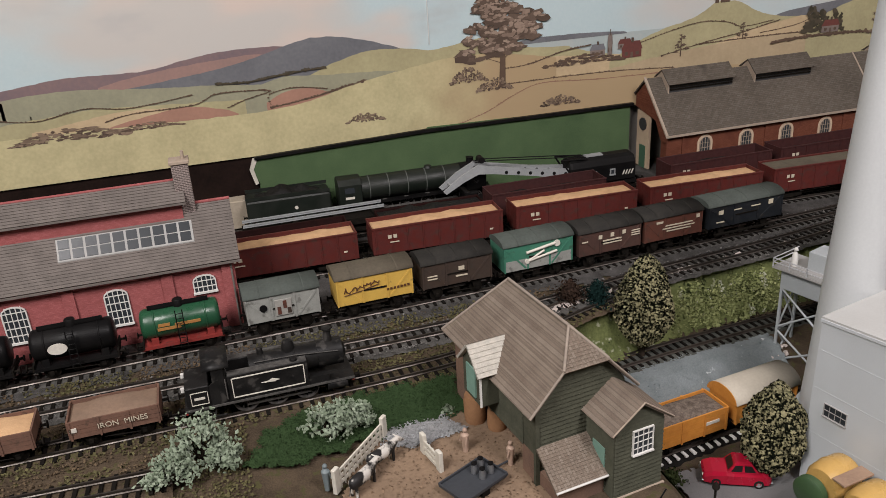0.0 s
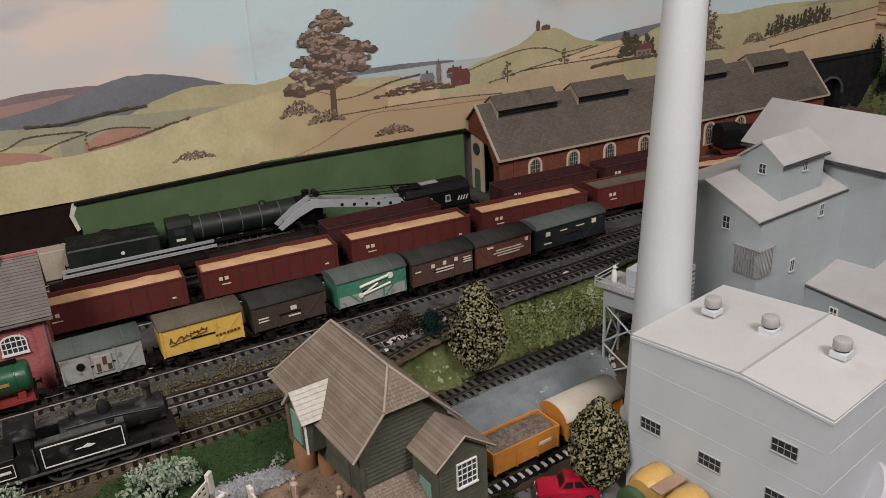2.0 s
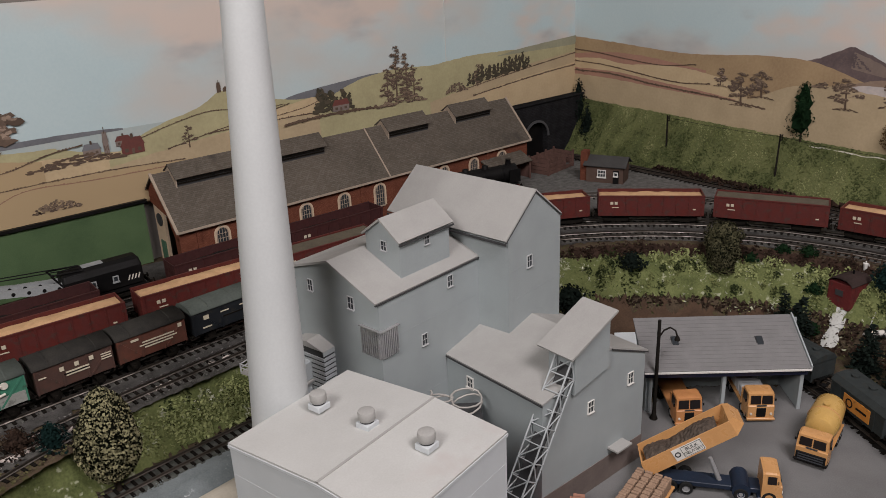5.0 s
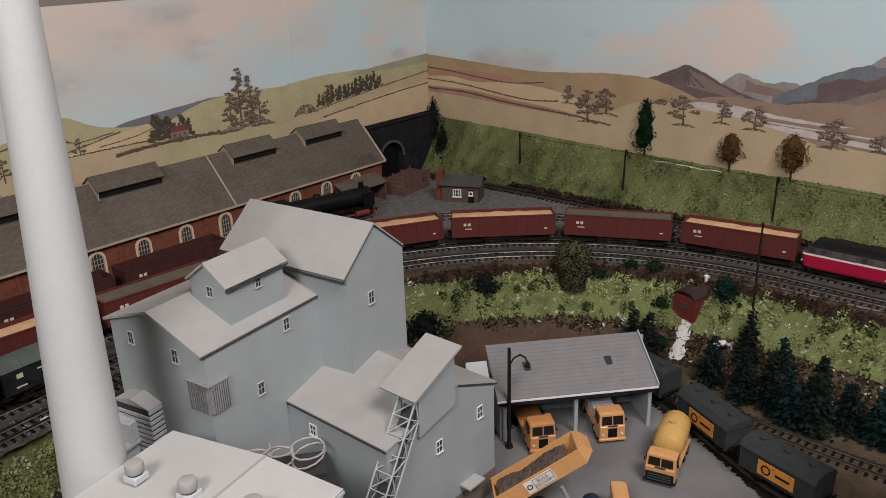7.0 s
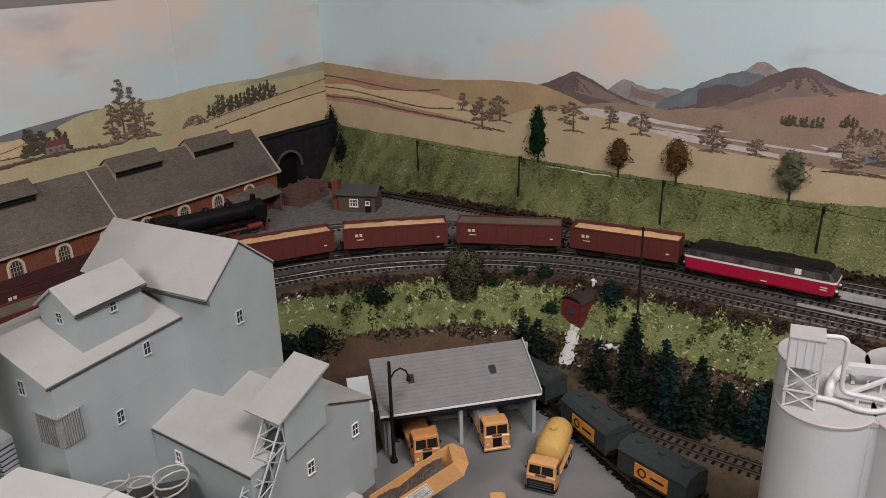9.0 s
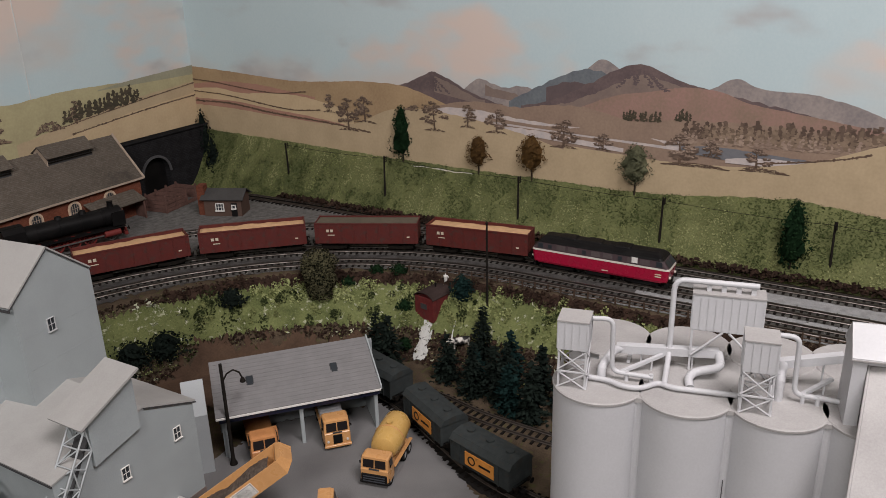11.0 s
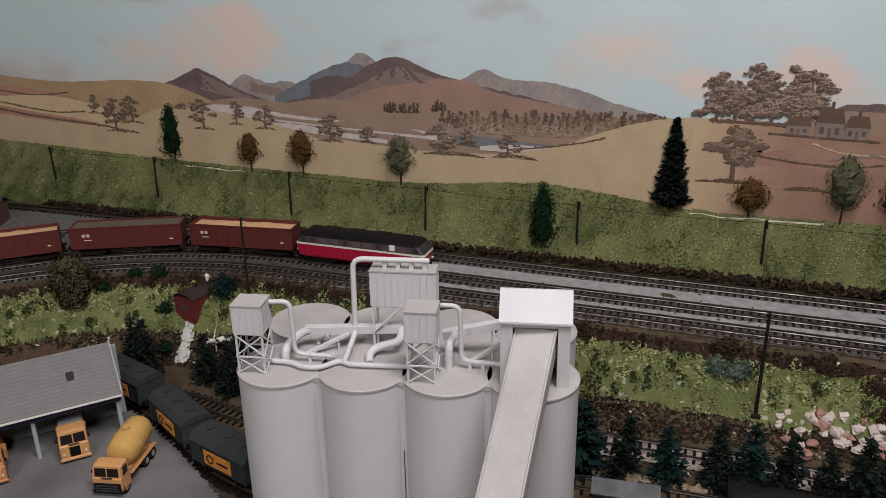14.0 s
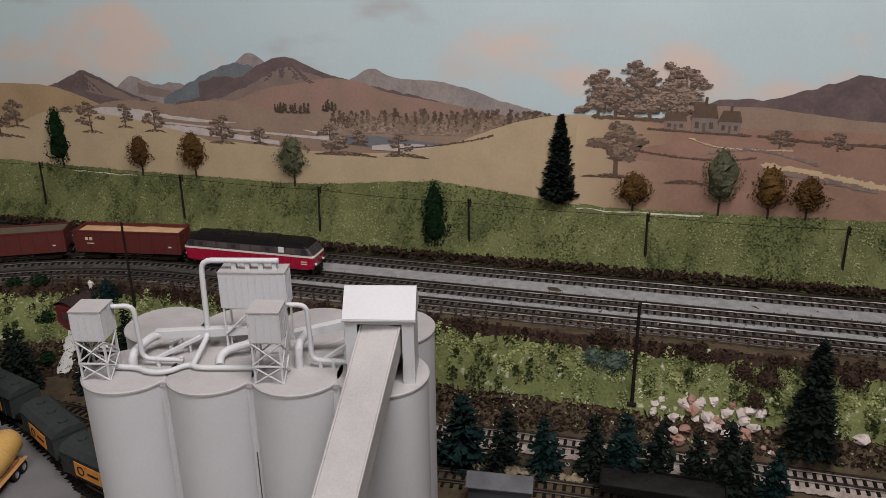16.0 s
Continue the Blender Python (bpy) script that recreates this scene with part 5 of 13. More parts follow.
# ---- the flat-roofed grey works building with three roof vents ----
def works_building():
    a = 12.0
    th = thing("works_building", pose(0.7255, 0.4955, LOW, 0, 0, a), "grey plastic flat-roofed works building with three vents", "building", "cement works")
    w, d, top = 0.125, 0.160, 0.1585
    g = Geo()
    g.prism([(0, 0), (0.0, top - 0.004), (d * 0.42, top + 0.001), (d, top - 0.004), (d, 0)], "x", 0, w)
    part("wall_shell", g, WORKSGREY, th)
    g = Geo()
    e = 0.0006
    slab_roof(g, (-e, -e, top - 0.003), (w + e, -e, top - 0.003), (w + e, d * 0.42, top + 0.0028), (-e, d * 0.42, top + 0.0028), 0.0022)
    slab_roof(g, (-e, d * 0.42, top + 0.0028), (w + e, d * 0.42, top + 0.0028), (w + e, d + e, top - 0.003), (-e, d + e, top - 0.003), 0.0022)
    part("roof", g, WORKSROOF, th)
    ym = d * 0.42
    part("eaves_trim", Geo().box(-e - 0.0004, -e - 0.0004, top - 0.0072, w + e + 0.0004, -e + 0.0006, top - 0.0048), WORKSGREY, th, "pale grey eaves strip with a dark groove")
    for x in (-e - 0.0006, w + e - 0.0004):
        prof = [(-e, top - 0.0072), (ym, top - 0.0014), (d + e, top - 0.0072), (d + e, top - 0.0048), (ym, top + 0.0009), (-e, top - 0.0048)]
        part("eaves_trim", Geo().prism(prof, "x", x, x + 0.0010), WORKSGREY, th)
        part("eaves_groove", Geo().prism([(p, z - 0.0004 if i < 3 else z - 0.0020) for i, (p, z) in enumerate(prof)], "x", x + 0.0002, x + 0.0008), GREYROOF, th)
    part("roof_joint", Geo().box(-e, ym - 0.0011, top + 0.0020, w + e, ym + 0.0011, top + 0.0031), GREYROOF, th)
    for z in (0.055, 0.095, 0.128):
        part("panel_seam", Geo().box(-0.00015, 0.001, z, 0.001, d - 0.001, z + 0.0004), WORKSGREY, th)
        part("panel_seam", Geo().box(0.001, -0.00015, z, w - 0.001, 0.001, z + 0.0004), WORKSGREY, th)
    for i, (x, y) in enumerate(((0.0725, 0.032), (0.0685, 0.085), (0.066, 0.133))):
        v = Geo().box(-0.0062, -0.0062, -0.001, 0.0062, 0.0062, 0.0045, 0.0006)
        base = part("roof_vent", v, WORKSGREY, th, at=pose(x, y, top + 0.0015))
        part("vent_neck", Geo().cyl((0, 0, 0.003), (0, 0, 0.0068), 0.0054, n=20), DARKLINE, base)
        cap = Geo().lathe([(0.0, 0.0138), (0.0046, 0.0138), (0.0062, 0.0131), (0.0066, 0.012), (0.0066, 0.0068), (0.0060, 0.0060), (0.0, 0.0060)], n=24)
        part("vent_cap", cap, GREYROOF, base)
    for y, z in ((0.029, 0.112), (0.084, 0.070), (0.138, 0.075), (0.029, 0.069), (0.084, 0.031)):
        window(th, facing(0.0, y, z, -90), 0.0195, 0.0115, 4, 2, GREYROOF, bar=0.00030)
    g = Geo()
    g.cyl((0.082, 0.003, 0.056), (0.146, -0.060, 0.020), 0.0185, n=32)
    part("duct", g, SILO, th, "fat white duct running down to the yard")
    g = Geo()
    g.cyl((0.0815, 0.0034, 0.0563), (0.0845, 0.0004, 0.0546), 0.0208, n=32)
    part("duct_collar", g, SILO, th)
    return th


works_building()

# ---- the tall chimney ----
chim = thing("works_chimney", pose(0.7476, 0.6847, LOW, -1.8, 2.9, 0), "tall smooth pale grey tapering chimney", "chimney", "cement works")
part("shaft", Geo().lathe([(0.0, 0.001), (0.0275, 0.001), (0.0214, 0.225), (0.0153, 0.45), (0.0130, 0.545), (0.0, 0.545)], n=44), CHIMNEY, chim)
part("base", Geo().cyl((0, 0, 0), (0, 0, 0.04), 0.0295, n=36), GREY, chim)


# ---- raised loading platform on trestles beside the chimney ----
def platform_tower():
    th = thing("loading_tower", pose(0.809, 0.783, LOW, 0, 0, 17), "grey trestle loading tower with a railed deck", "tower", "cement works")
    t, dk = 0.0024, 0.114
    for x in (-0.014, 0.012):
        for y in (-0.030, 0.028):
            part("leg", Geo().box(x - t / 2, y - t / 2, 0, x + t / 2, y + t / 2, dk - 0.022), GREY, th)
    for y in (-0.030, 0.028):
        g = Geo()
        for z0, z1 in ((0.010, 0.044), (0.048, 0.090)):
            g.cyl((-0.014, y, z0), (0.012, y, z1), 0.0011, n=6)
            g.cyl((-0.014, y, z1), (0.012, y, z0), 0.0011, n=6)
            g.box(-0.014, y - 0.0008, z1, 0.012, y + 0.0008, z1 + 0.002)
        part("cross_brace", g, GREY, th)
    g = Geo()
    for z0, z1 in ((0.010, 0.044), (0.048, 0.090)):
        g.cyl((-0.014, -0.030, z0), (-0.014, 0.028, z1), 0.0011, n=6)
        g.cyl((-0.014, -0.030, z1), (-0.014, 0.028, z0), 0.0011, n=6)
    part("cross_brace", g, GREY, th)
    part("side_panel", Geo().box(-0.015, -0.032, dk - 0.024, 0.013, 0.030, dk - 0.002, 0.0006), GREY, th)
    part("deck", Geo().box(-0.022, -0.036, dk - 0.002, 0.020, 0.036, dk), GREYROOF, th)
    for z in (0.004, 0.008):
        g = Geo()
        g.box(-0.022, -0.036, dk + z, -0.0212, 0.036, dk + z + 0.0008)
        g.box(-0.022, 0.0352, dk + z, 0.019, 0.036, dk + z + 0.0008)
        part("hand_rail", g, SILO, th)
    for y in (-0.036, -0.018, 0.0, 0.018, 0.035):
        part("rail_post", Geo().box(-0.022, y, dk, -0.021, y + 0.001, dk + 0.009), SILO, th)
    part("cabin", Geo().box(-0.006, -0.034, dk, 0.018, 0.010, dk + 0.019, 0.0008), GREY, th)
    g = Geo()
    for k in range(5):
        g.box(0.0182, -0.033, dk + 0.002 + k * 0.0036, 0.0190, 0.009, dk + 0.0036 + k * 0.0036)
    part("louvre", g, GREYROOF, th)
    return th


platform_tower()


def louvred_hut():
    """A tall grey hut with pale louvre boards between the chimney and the mill."""
    th = thing("louvred_hut", pose(0.835, 0.757, LOW, 0, 0, 12), "tall grey hut with pale louvre boards by the chimney", "hut", "cement works")
    w, d, top = 0.014, 0.020, 0.147
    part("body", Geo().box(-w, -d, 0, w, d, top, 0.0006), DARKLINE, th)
    part("roof", Geo().prism([(-d - 0.0015, top), (0.0, top + 0.006), (d + 0.0015, top)], "x", -w - 0.0015, w + 0.0015), GREYROOF, th)
    for k in range(12):
        z = top - 0.010 - 0.0048 * k
        part("louvre_board", Geo().box(-w - 0.0012, -d - 0.0012, z, w + 0.0008, -d, z + 0.0027), GREY, th)
        part("louvre_board", Geo().box(-w - 0.0012, -d, z, -w, d, z + 0.0027), GREY, th)
    part("upper_panel", Geo().box(-w - 0.0010, -d - 0.0010, top - 0.0050, w + 0.0006, -d, top), GREY, th)
    return th


louvred_hut()
fig = Geo()
fig.lathe([(0.0, 0.0), (0.0028, 0.0), (0.0032, 0.006), (0.0026, 0.012), (0.0012, 0.0145), (0.0, 0.0145)], n=10)
fig.ball((0, 0, 0.0168), 0.0022, 5, 8)
solid("white_figurine", fig, WHITEP, "small white model figurine standing on the tower deck", "figurine", at=pose(0.796, 0.803, LOW + 0.114))


# ---- the grey mill: tall block, long block with cupola, and the low house ----
PALEFRAME = material("pale_grey_window_frame", (0.47, 0.48, 0.485), (0.40, 0.41, 0.415), rough=0.6)


def mill():
    th = thing("grey_mill", pose(0.847, 0.6725, LOW, 0, 0, 7.4), "grey plastic cement mill with stepped gabled blocks", "building", "cement works")
    top = 0.211
    # long block: ridge along x, gable towards -x
    L, D, rise = 0.134, 0.116, 0.0235
    g = Geo()
    g.prism([(0, 0), (0, top - 0.003), (D * 0.51, top - 0.003 + rise), (D, top + 0.004), (D, 0)], "x", 0, L)
    part("long_block", g, MILLGREY, th)
    g = Geo()
    e = 0.004
    slab_roof(g, (-e, -0.0008, top - 0.0015), (L, -0.0008, top - 0.0015), (L, D * 0.51, top + rise), (-e, D * 0.51, top + rise), 0.0016)
    slab_roof(g, (-e, D * 0.51, top + rise), (L, D * 0.51, top + rise), (L, D + e, top + 0.004), (-e, D + e, top + 0.004), 0.0022)
    part("long_roof", g, GREYROOF, th)
    # Dark strip painting the shade under the long roof's eaves.
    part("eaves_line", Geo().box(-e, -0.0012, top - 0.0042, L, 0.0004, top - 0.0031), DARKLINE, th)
    # lean-to wing on the far corner
    # tall block: ridge along y
    X0, X1, Y0, Y1, te, tr = 0.1315, 0.2150, -0.0365, 0.112, 0.1475 - LOW, 0.1815 - LOW
    xm = (X0 + X1) / 2
    g = Geo()
    g.prism([(X0, 0), (X0, te), (xm, tr - 0.003), (X1, te), (X1, 0)], "y", Y0, Y1)
    part("tall_block", g, MILLGREY, th)
    g = Geo()
    e = 0.005
    k = (tr - te) / (xm - X0)
    f = 0.0010
    slab_roof(g, (X0 - e, Y0 - f, te - e * k), (xm, Y0 - f, tr), (xm, Y1 + e, tr), (X0 - e, Y1 + e, te - e * k), 0.0016)
    slab_roof(g, (xm, Y0 - f, tr), (X1 + f, Y0 - f, te - f * k), (X1 + f, Y1 + e, te - f * k), (xm, Y1 + e, tr), 0.0016)
    part("tall_roof", g, GREYROOF, th)
    # Shade under the tall roof's edges, drawn as dark strips.
    g = Geo()
    for a, b in (((X0 - e, te - e * k), (xm, tr)), ((xm, tr), (X1 + f, te - f * k))):
        g.prism([(a[0], a[1] - 0.0030), (b[0], b[1] - 0.0030), (b[0], b[1] - 0.0018), (a[0], a[1] - 0.0018)], "y", Y0 - f - 0.0004, Y0 - f + 0.0008)
    g.box(X0 - e - 0.0004, Y0 - f, te - e * k - 0.0045, X0 - e + 0.001, Y1 + e, te - e * k - 0.0026)
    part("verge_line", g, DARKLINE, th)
    # cupola on the long roof
    cx0, cx1, cy0, cy1, cz0, ce, cr = 0.0400, 0.1040, 0.0115, 0.0545, top + 0.001, top + 0.0395, top + 0.0560
    ym = (cy0 + cy1) / 2
    g = Geo()
    g.prism([(cy0, cz0), (cy0, ce), (ym, cr - 0.002), (cy1, ce), (cy1, cz0)], "x", cx0, cx1)
    cup = part("cupola", g, MILLGREY, th)
    g = Geo()
    e = 0.003
    slab_roof(g, (cx0 - e, cy0 - e, ce - 0.0015), (cx1 + 0.004, cy0 - e, ce - 0.0015), (cx1 + 0.004, ym, cr), (cx0 - e, ym, cr), 0.0018)
    slab_roof(g, (cx0 - e, ym, cr), (cx1 + 0.004, ym, cr), (cx1 + 0.004, cy1 + e, ce - 0.0015), (cx0 - e, cy1 + e, ce - 0.0015), 0.0018)
    part("cupola_roof", g, GREYROOF, cup)
    # The cupola eaves' shade, put in as a dark strip.
    part("cupola_trim", Geo().box(cx0 - e, cy0 - e - 0.0004, ce - 0.005, cx1 + 0.004, cy0 - e + 0.0008, ce - 0.0034), DARKLINE, cup)
    window(th, facing(cx0, ym - 0.002, cz0 + 0.0245, -90), 0.0075, 0.0095, 2, 2, PALEFRAME, bar=0.00030)
    window(th, facing(cx0 + 0.034, cy0, cz0 + 0.0245, 0), 0.0068, 0.0095, 2, 2, PALEFRAME, bar=0.00030)
    window(th, facing(0, 0.035, 0.193, -90), 0.0082, 0.0125, 2, 2, PALEFRAME, bar=0.00032)
    window(th, facing(0.090, 0, 0.192, 0), 0.0074, 0.0118, 2, 2, PALEFRAME, bar=0.00030)
    window(th, facing(0.053, 0, 0.147, 0), 0.0074, 0.0118, 2, 2, PALEFRAME, bar=0.00030)
    window(th, facing(0, 0.090, 0.196, -90), 0.0074, 0.0118, 2, 2, PALEFRAME, bar=0.00030)
    window(th, facing(X0 + 0.032, Y0, 0.196, 0), 0.0082, 0.0125, 2, 2, PALEFRAME, bar=0.00032)
    window(th, facing(X0 + 0.060, Y0, 0.110, 0), 0.0082, 0.0125, 2, 2, PALEFRAME, bar=0.00032)
    # corner bay of ribbed glass
    RIB = material("ribbed_clear_plastic", (0.50, 0.50, 0.50), (0.30, 0.30, 0.31), rough=0.25, metal=0.55, spec=0.6)
    for wall in (0, 1):
        side = 0.0195 if wall == 0 else 0.0235
        box = Geo().box(-0.0002, -0.0012, 0.1556, side, -0.0002, 0.1815) if wall == 0 else Geo().box(-0.0012, -0.0002, 0.1556, -0.0002, side, 0.1815)
        bay = part("corner_glazing", box, RIB, th, "ribbed clear glazing round the corner")
        for i in range(9):
            a = 0.0012 + (side - 0.0024) * i / 8
            g = Geo()
            if wall:
                g.box(-0.0024, a - 0.0006, 0.1556, -0.0012, a + 0.0006, 0.1815)
            else:
                g.box(a - 0.0006, -0.0024, 0.1556, a + 0.0006, -0.0012, 0.1815)
            part("rib", g, RIB, bay)
        part("glazing_head", Geo().box(-0.0030, -0.0030, 0.1815, 0.0205, -0.0002, 0.1826) if wall == 0 else Geo().box(-0.0030, -0.0002, 0.1815, -0.0002, 0.0245, 0.1826), RIB, bay)
    for z in (0.098, 0.170, 0.200):
        part("panel_seam", Geo().box(X0 + 0.001, Y0 - 0.00015, z, X1 - 0.001, Y0 + 0.001, z + 0.0004), MILLGREY, th)
        part("panel_seam", Geo().box(0.001, -0.00015, z, X0, 0.001, z + 0.0004), MILLGREY, th)
    return th


mill()


def low_house():
    """The low conveyor house in front of the mill, with its lifted head and the sloping truss."""
    th = thing("conveyor_house", pose(0.928, 0.560, LOW), "low grey conveyor house with a broad gabled roof", "building", "cement works")
    W, D, xr = 0.142, 0.150, 0.090
    g = Geo()
    g.prism([(0, 0), (0, 0.124), (xr, 0.143), (W, 0.1215), (W, 0)], "y", 0, D)
    part("wall_shell", g, MILLGREY, th)
    g = Geo()
    slab_roof(g, (-0.0012, -0.0010, 0.1258), (xr, -0.0010, 0.1455), (xr, D, 0.1455), (-0.0012, D, 0.1258), 0.0016)
    part("roof_slope", g, GREYROOF, th)
    g = Geo()
    slab_roof(g, (xr, -0.0010, 0.1455), (W + 0.003, -0.0010, 0.1223), (W + 0.003, D, 0.1223), (xr, D, 0.1455), 0.0016)
    part("roof_slope", g, GREYROOF, th)
    # Two dark strips paint the shade below this roof's eave and verge.
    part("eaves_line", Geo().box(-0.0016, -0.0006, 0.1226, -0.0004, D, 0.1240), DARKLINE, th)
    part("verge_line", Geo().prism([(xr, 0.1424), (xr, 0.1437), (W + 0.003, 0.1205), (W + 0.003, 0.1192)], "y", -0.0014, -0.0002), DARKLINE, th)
    # Dull brown band over the lowest 29 mm of the front wall.
    part("plinth", Geo().box(-0.0006, -0.0006, 0.0, W + 0.0006, 0.002, 0.029), material("dull_brown_wall_foot", (0.17, 0.135, 0.12), (0.125, 0.10, 0.09), rough=0.7, mix=0.5), th, "dull brown band along the foot of the wall")
    window(th, facing(0.063, 0, 0.089, 0), 0.0082, 0.0125, 2, 2, bar=0.00032)
    window(th, facing(0.120, 0, 0.095, 0), 0.0082, 0.0125, 2, 2, bar=0.00032)
    window(th, facing(0.0, 0.090, 0.102, -90), 0.009, 0.012, 2, 2)
    part("canopy", Geo().box(0.090, -0.012, 0.037, 0.112, 0.0, 0.0388), GREYROOF, th)
    head = part("conveyor_head", Geo().prism([(0.036, 0.120), (0.036, 0.158), (0.082, 0.178), (0.082, 0.130)], "y", -0.004, 0.026), MILLGREY, th)
    g = Geo()
    slab_roof(g, (0.026, -0.009, 0.1605), (0.086, -0.009, 0.1865), (0.086, 0.031, 0.1865), (0.026, 0.031, 0.1605), 0.002)
    part("head_roof", g, GREYROOF, head)
    return th


low_house()


def truss_conveyor(a, b, w=0.017, deep=0.014):
    """An open lattice conveyor from a down to b."""
    th = thing("truss_conveyor", pose(*b), "grey lattice conveyor sloping down from the house", "conveyor", "cement works")
    A, B = Vector(a) - Vector(b), Vector((0, 0, 0))
    u = (A - B).normalized()
    side = u.cross(Vector((0, 0, 1))).normalized()
    up = side.cross(u).normalized()
    for s in (-1, 1):
        for v in (-1, 1):
            off = side * (s * w / 2) + up * (v * deep / 2)
            part("chord", Geo().cyl(B + off, A + off, 0.0009, n=6), GREY, th)
    n = 11
    for s in (-1, 1):
        g = Geo()
        for i in range(n):
            p, q = B.lerp(A, i / n) + side * (s * w / 2), B.lerp(A, (i + 1) / n) + side * (s * w / 2)
            k = 1 if i % 2 else -1
            g.cyl(p + up * deep / 2 * k, q - up * deep / 2 * k, 0.0007, n=5)
            g.cyl(p - up * deep / 2, p + up * deep / 2, 0.0007, n=5)
        part("lattice", g, GREY, th)
    g = Geo()
    for i in range(n):
        p, q = B.lerp(A, i / n), B.lerp(A, (i + 1) / n)
        g.cyl(p - side * w / 2 + up * deep / 2, q + side * w / 2 + up * deep / 2, 0.0007, n=5)
        g.cyl(p - side * w / 2 + up * deep / 2, p + side * w / 2 + up * deep / 2, 0.0007, n=5)
    part("top_lattice", g, GREY, th)
    mid = up * (deep * 0.1)
    g = Geo()
    g.mesh([B - side * w * 0.4 - mid, B + side * w * 0.4 - mid, A + side * w * 0.4 - mid, A - side * w * 0.4 - mid, B - side * w * 0.4 - mid - up * 0.001, B + side * w * 0.4 - mid - up * 0.001, A + side * w * 0.4 - mid - up * 0.001, A - side * w * 0.4 - mid - up * 0.001],
           [(0, 1, 2, 3), (7, 6, 5, 4), (0, 4, 5, 1), (1, 5, 6, 2), (2, 6, 7, 3), (3, 7, 4, 0)])
    part("belt", g, DARKLINE, th)
    return th


truss_conveyor((0.966, 0.566, 0.062), (0.870, 0.556, -0.078))


# ---- the garage with its tiled lean-to roof ----
def garage():
    th = thing("lorry_garage", pose(1.2603, 0.4815, LOW, 0, 0, 138.2), "open-fronted lorry garage with a grey tiled roof", "garage")
    # local x runs along the front towards the far end, local -y looks into the building
    L, D, ze, zb = 0.1745, 0.067, 0.0580, 0.0875
    g = Geo()
    g.box(-0.002, -D, 0, L, -D + 0.003, zb - 0.003)
    part("back_wall", g, MILLGREY, th)
    part("end_wall", Geo().prism([(-D + 0.003, 0), (-D + 0.003, zb - 0.004), (-0.012, ze + 0.003), (-0.012, 0)], "x", 0.0065, 0.0095), MILLGREY, th)
    part("end_wall", Geo().prism([(-D + 0.003, 0), (-D + 0.003, zb - 0.004), (-0.012, ze + 0.003), (-0.012, 0)], "x", L - 0.005, L - 0.002), MILLGREY, th)
    GTILE = material("grey_tile_courses", (0.20, 0.196, 0.196), (0.16, 0.157, 0.157), rough=0.7, grain=900, blotch=60, mix=0.6, bump=0.2)
    tiled_slope(th, "tiled_roof", GTILE, (0.0045, 0.0005, ze), (L + 0.003, 0.0005, ze), (L + 0.003, -D - 0.001, zb), (0.0045, -D - 0.001, zb), 14, 0.0005, "pale grey roof of stepped tile courses")
    part("barge_board", Geo().prism([(0.0, ze - 0.002), (0.0, ze + 0.003), (-D, zb + 0.003), (-D, zb - 0.002)], "x", 0.0030, 0.0045), MILLGREY, th)
    part("gutter", Geo().box(0.0045, -0.001, ze - 0.0022, L + 0.003, 0.0018, ze - 0.0005), WHITEP, th)
    BLUE = material("navy_fascia", (0.030, 0.036, 0.085), (0.02, 0.025, 0.06), rough=0.5)
    part("fascia_beam", Geo().box(0.005, -0.014, ze - 0.011, L, -0.006, ze - 0.001), BLUE, th, "navy blue fascia beam over the bays")
    for x in (0.0085, 0.090, 0.168):
        part("post", Geo().box(x - 0.002, -0.014, 0, x + 0.002, -0.009, ze - 0.010, 0.0005), MILLGREY, th)
    for x, y in ((0.048, -0.034), (0.138, -0.036)):
        zz = ze + (zb - ze) * (-y) / D
        sl = part("skylight", Geo().prism([(y - 0.0055, 0.0036), (y - 0.0055, 0.0020), (y + 0.0055, -0.0042), (y + 0.0055, -0.0025)], "x", x - 0.004, x + 0.004), DARKLINE, th, at=pose(0, 0, zz))
        part("pane", Geo().prism([(y - 0.0045, 0.0044), (y - 0.0045, 0.0034), (y + 0.0045, -0.0022), (y + 0.0045, -0.0012)], "x", x - 0.0032, x + 0.0032), PANE, sl)
    return th


garage()
solid("grey_lean_to", Geo().prism([(0, 0), (0, 0.07), (0.03, 0.095), (0.03, 0)], "x", 0, 0.022), GREY, "small grey lean-to shed beside the garage", "shed", at=pose(1.100, 0.612, LOW, 0, 0, -41))

# ---- the silos ----
CAPS = (1.1159, 0.1963)
SU, PITCH, ROWGAP = Vector((0.2117, -0.9773, 0)), 0.058, 0.070


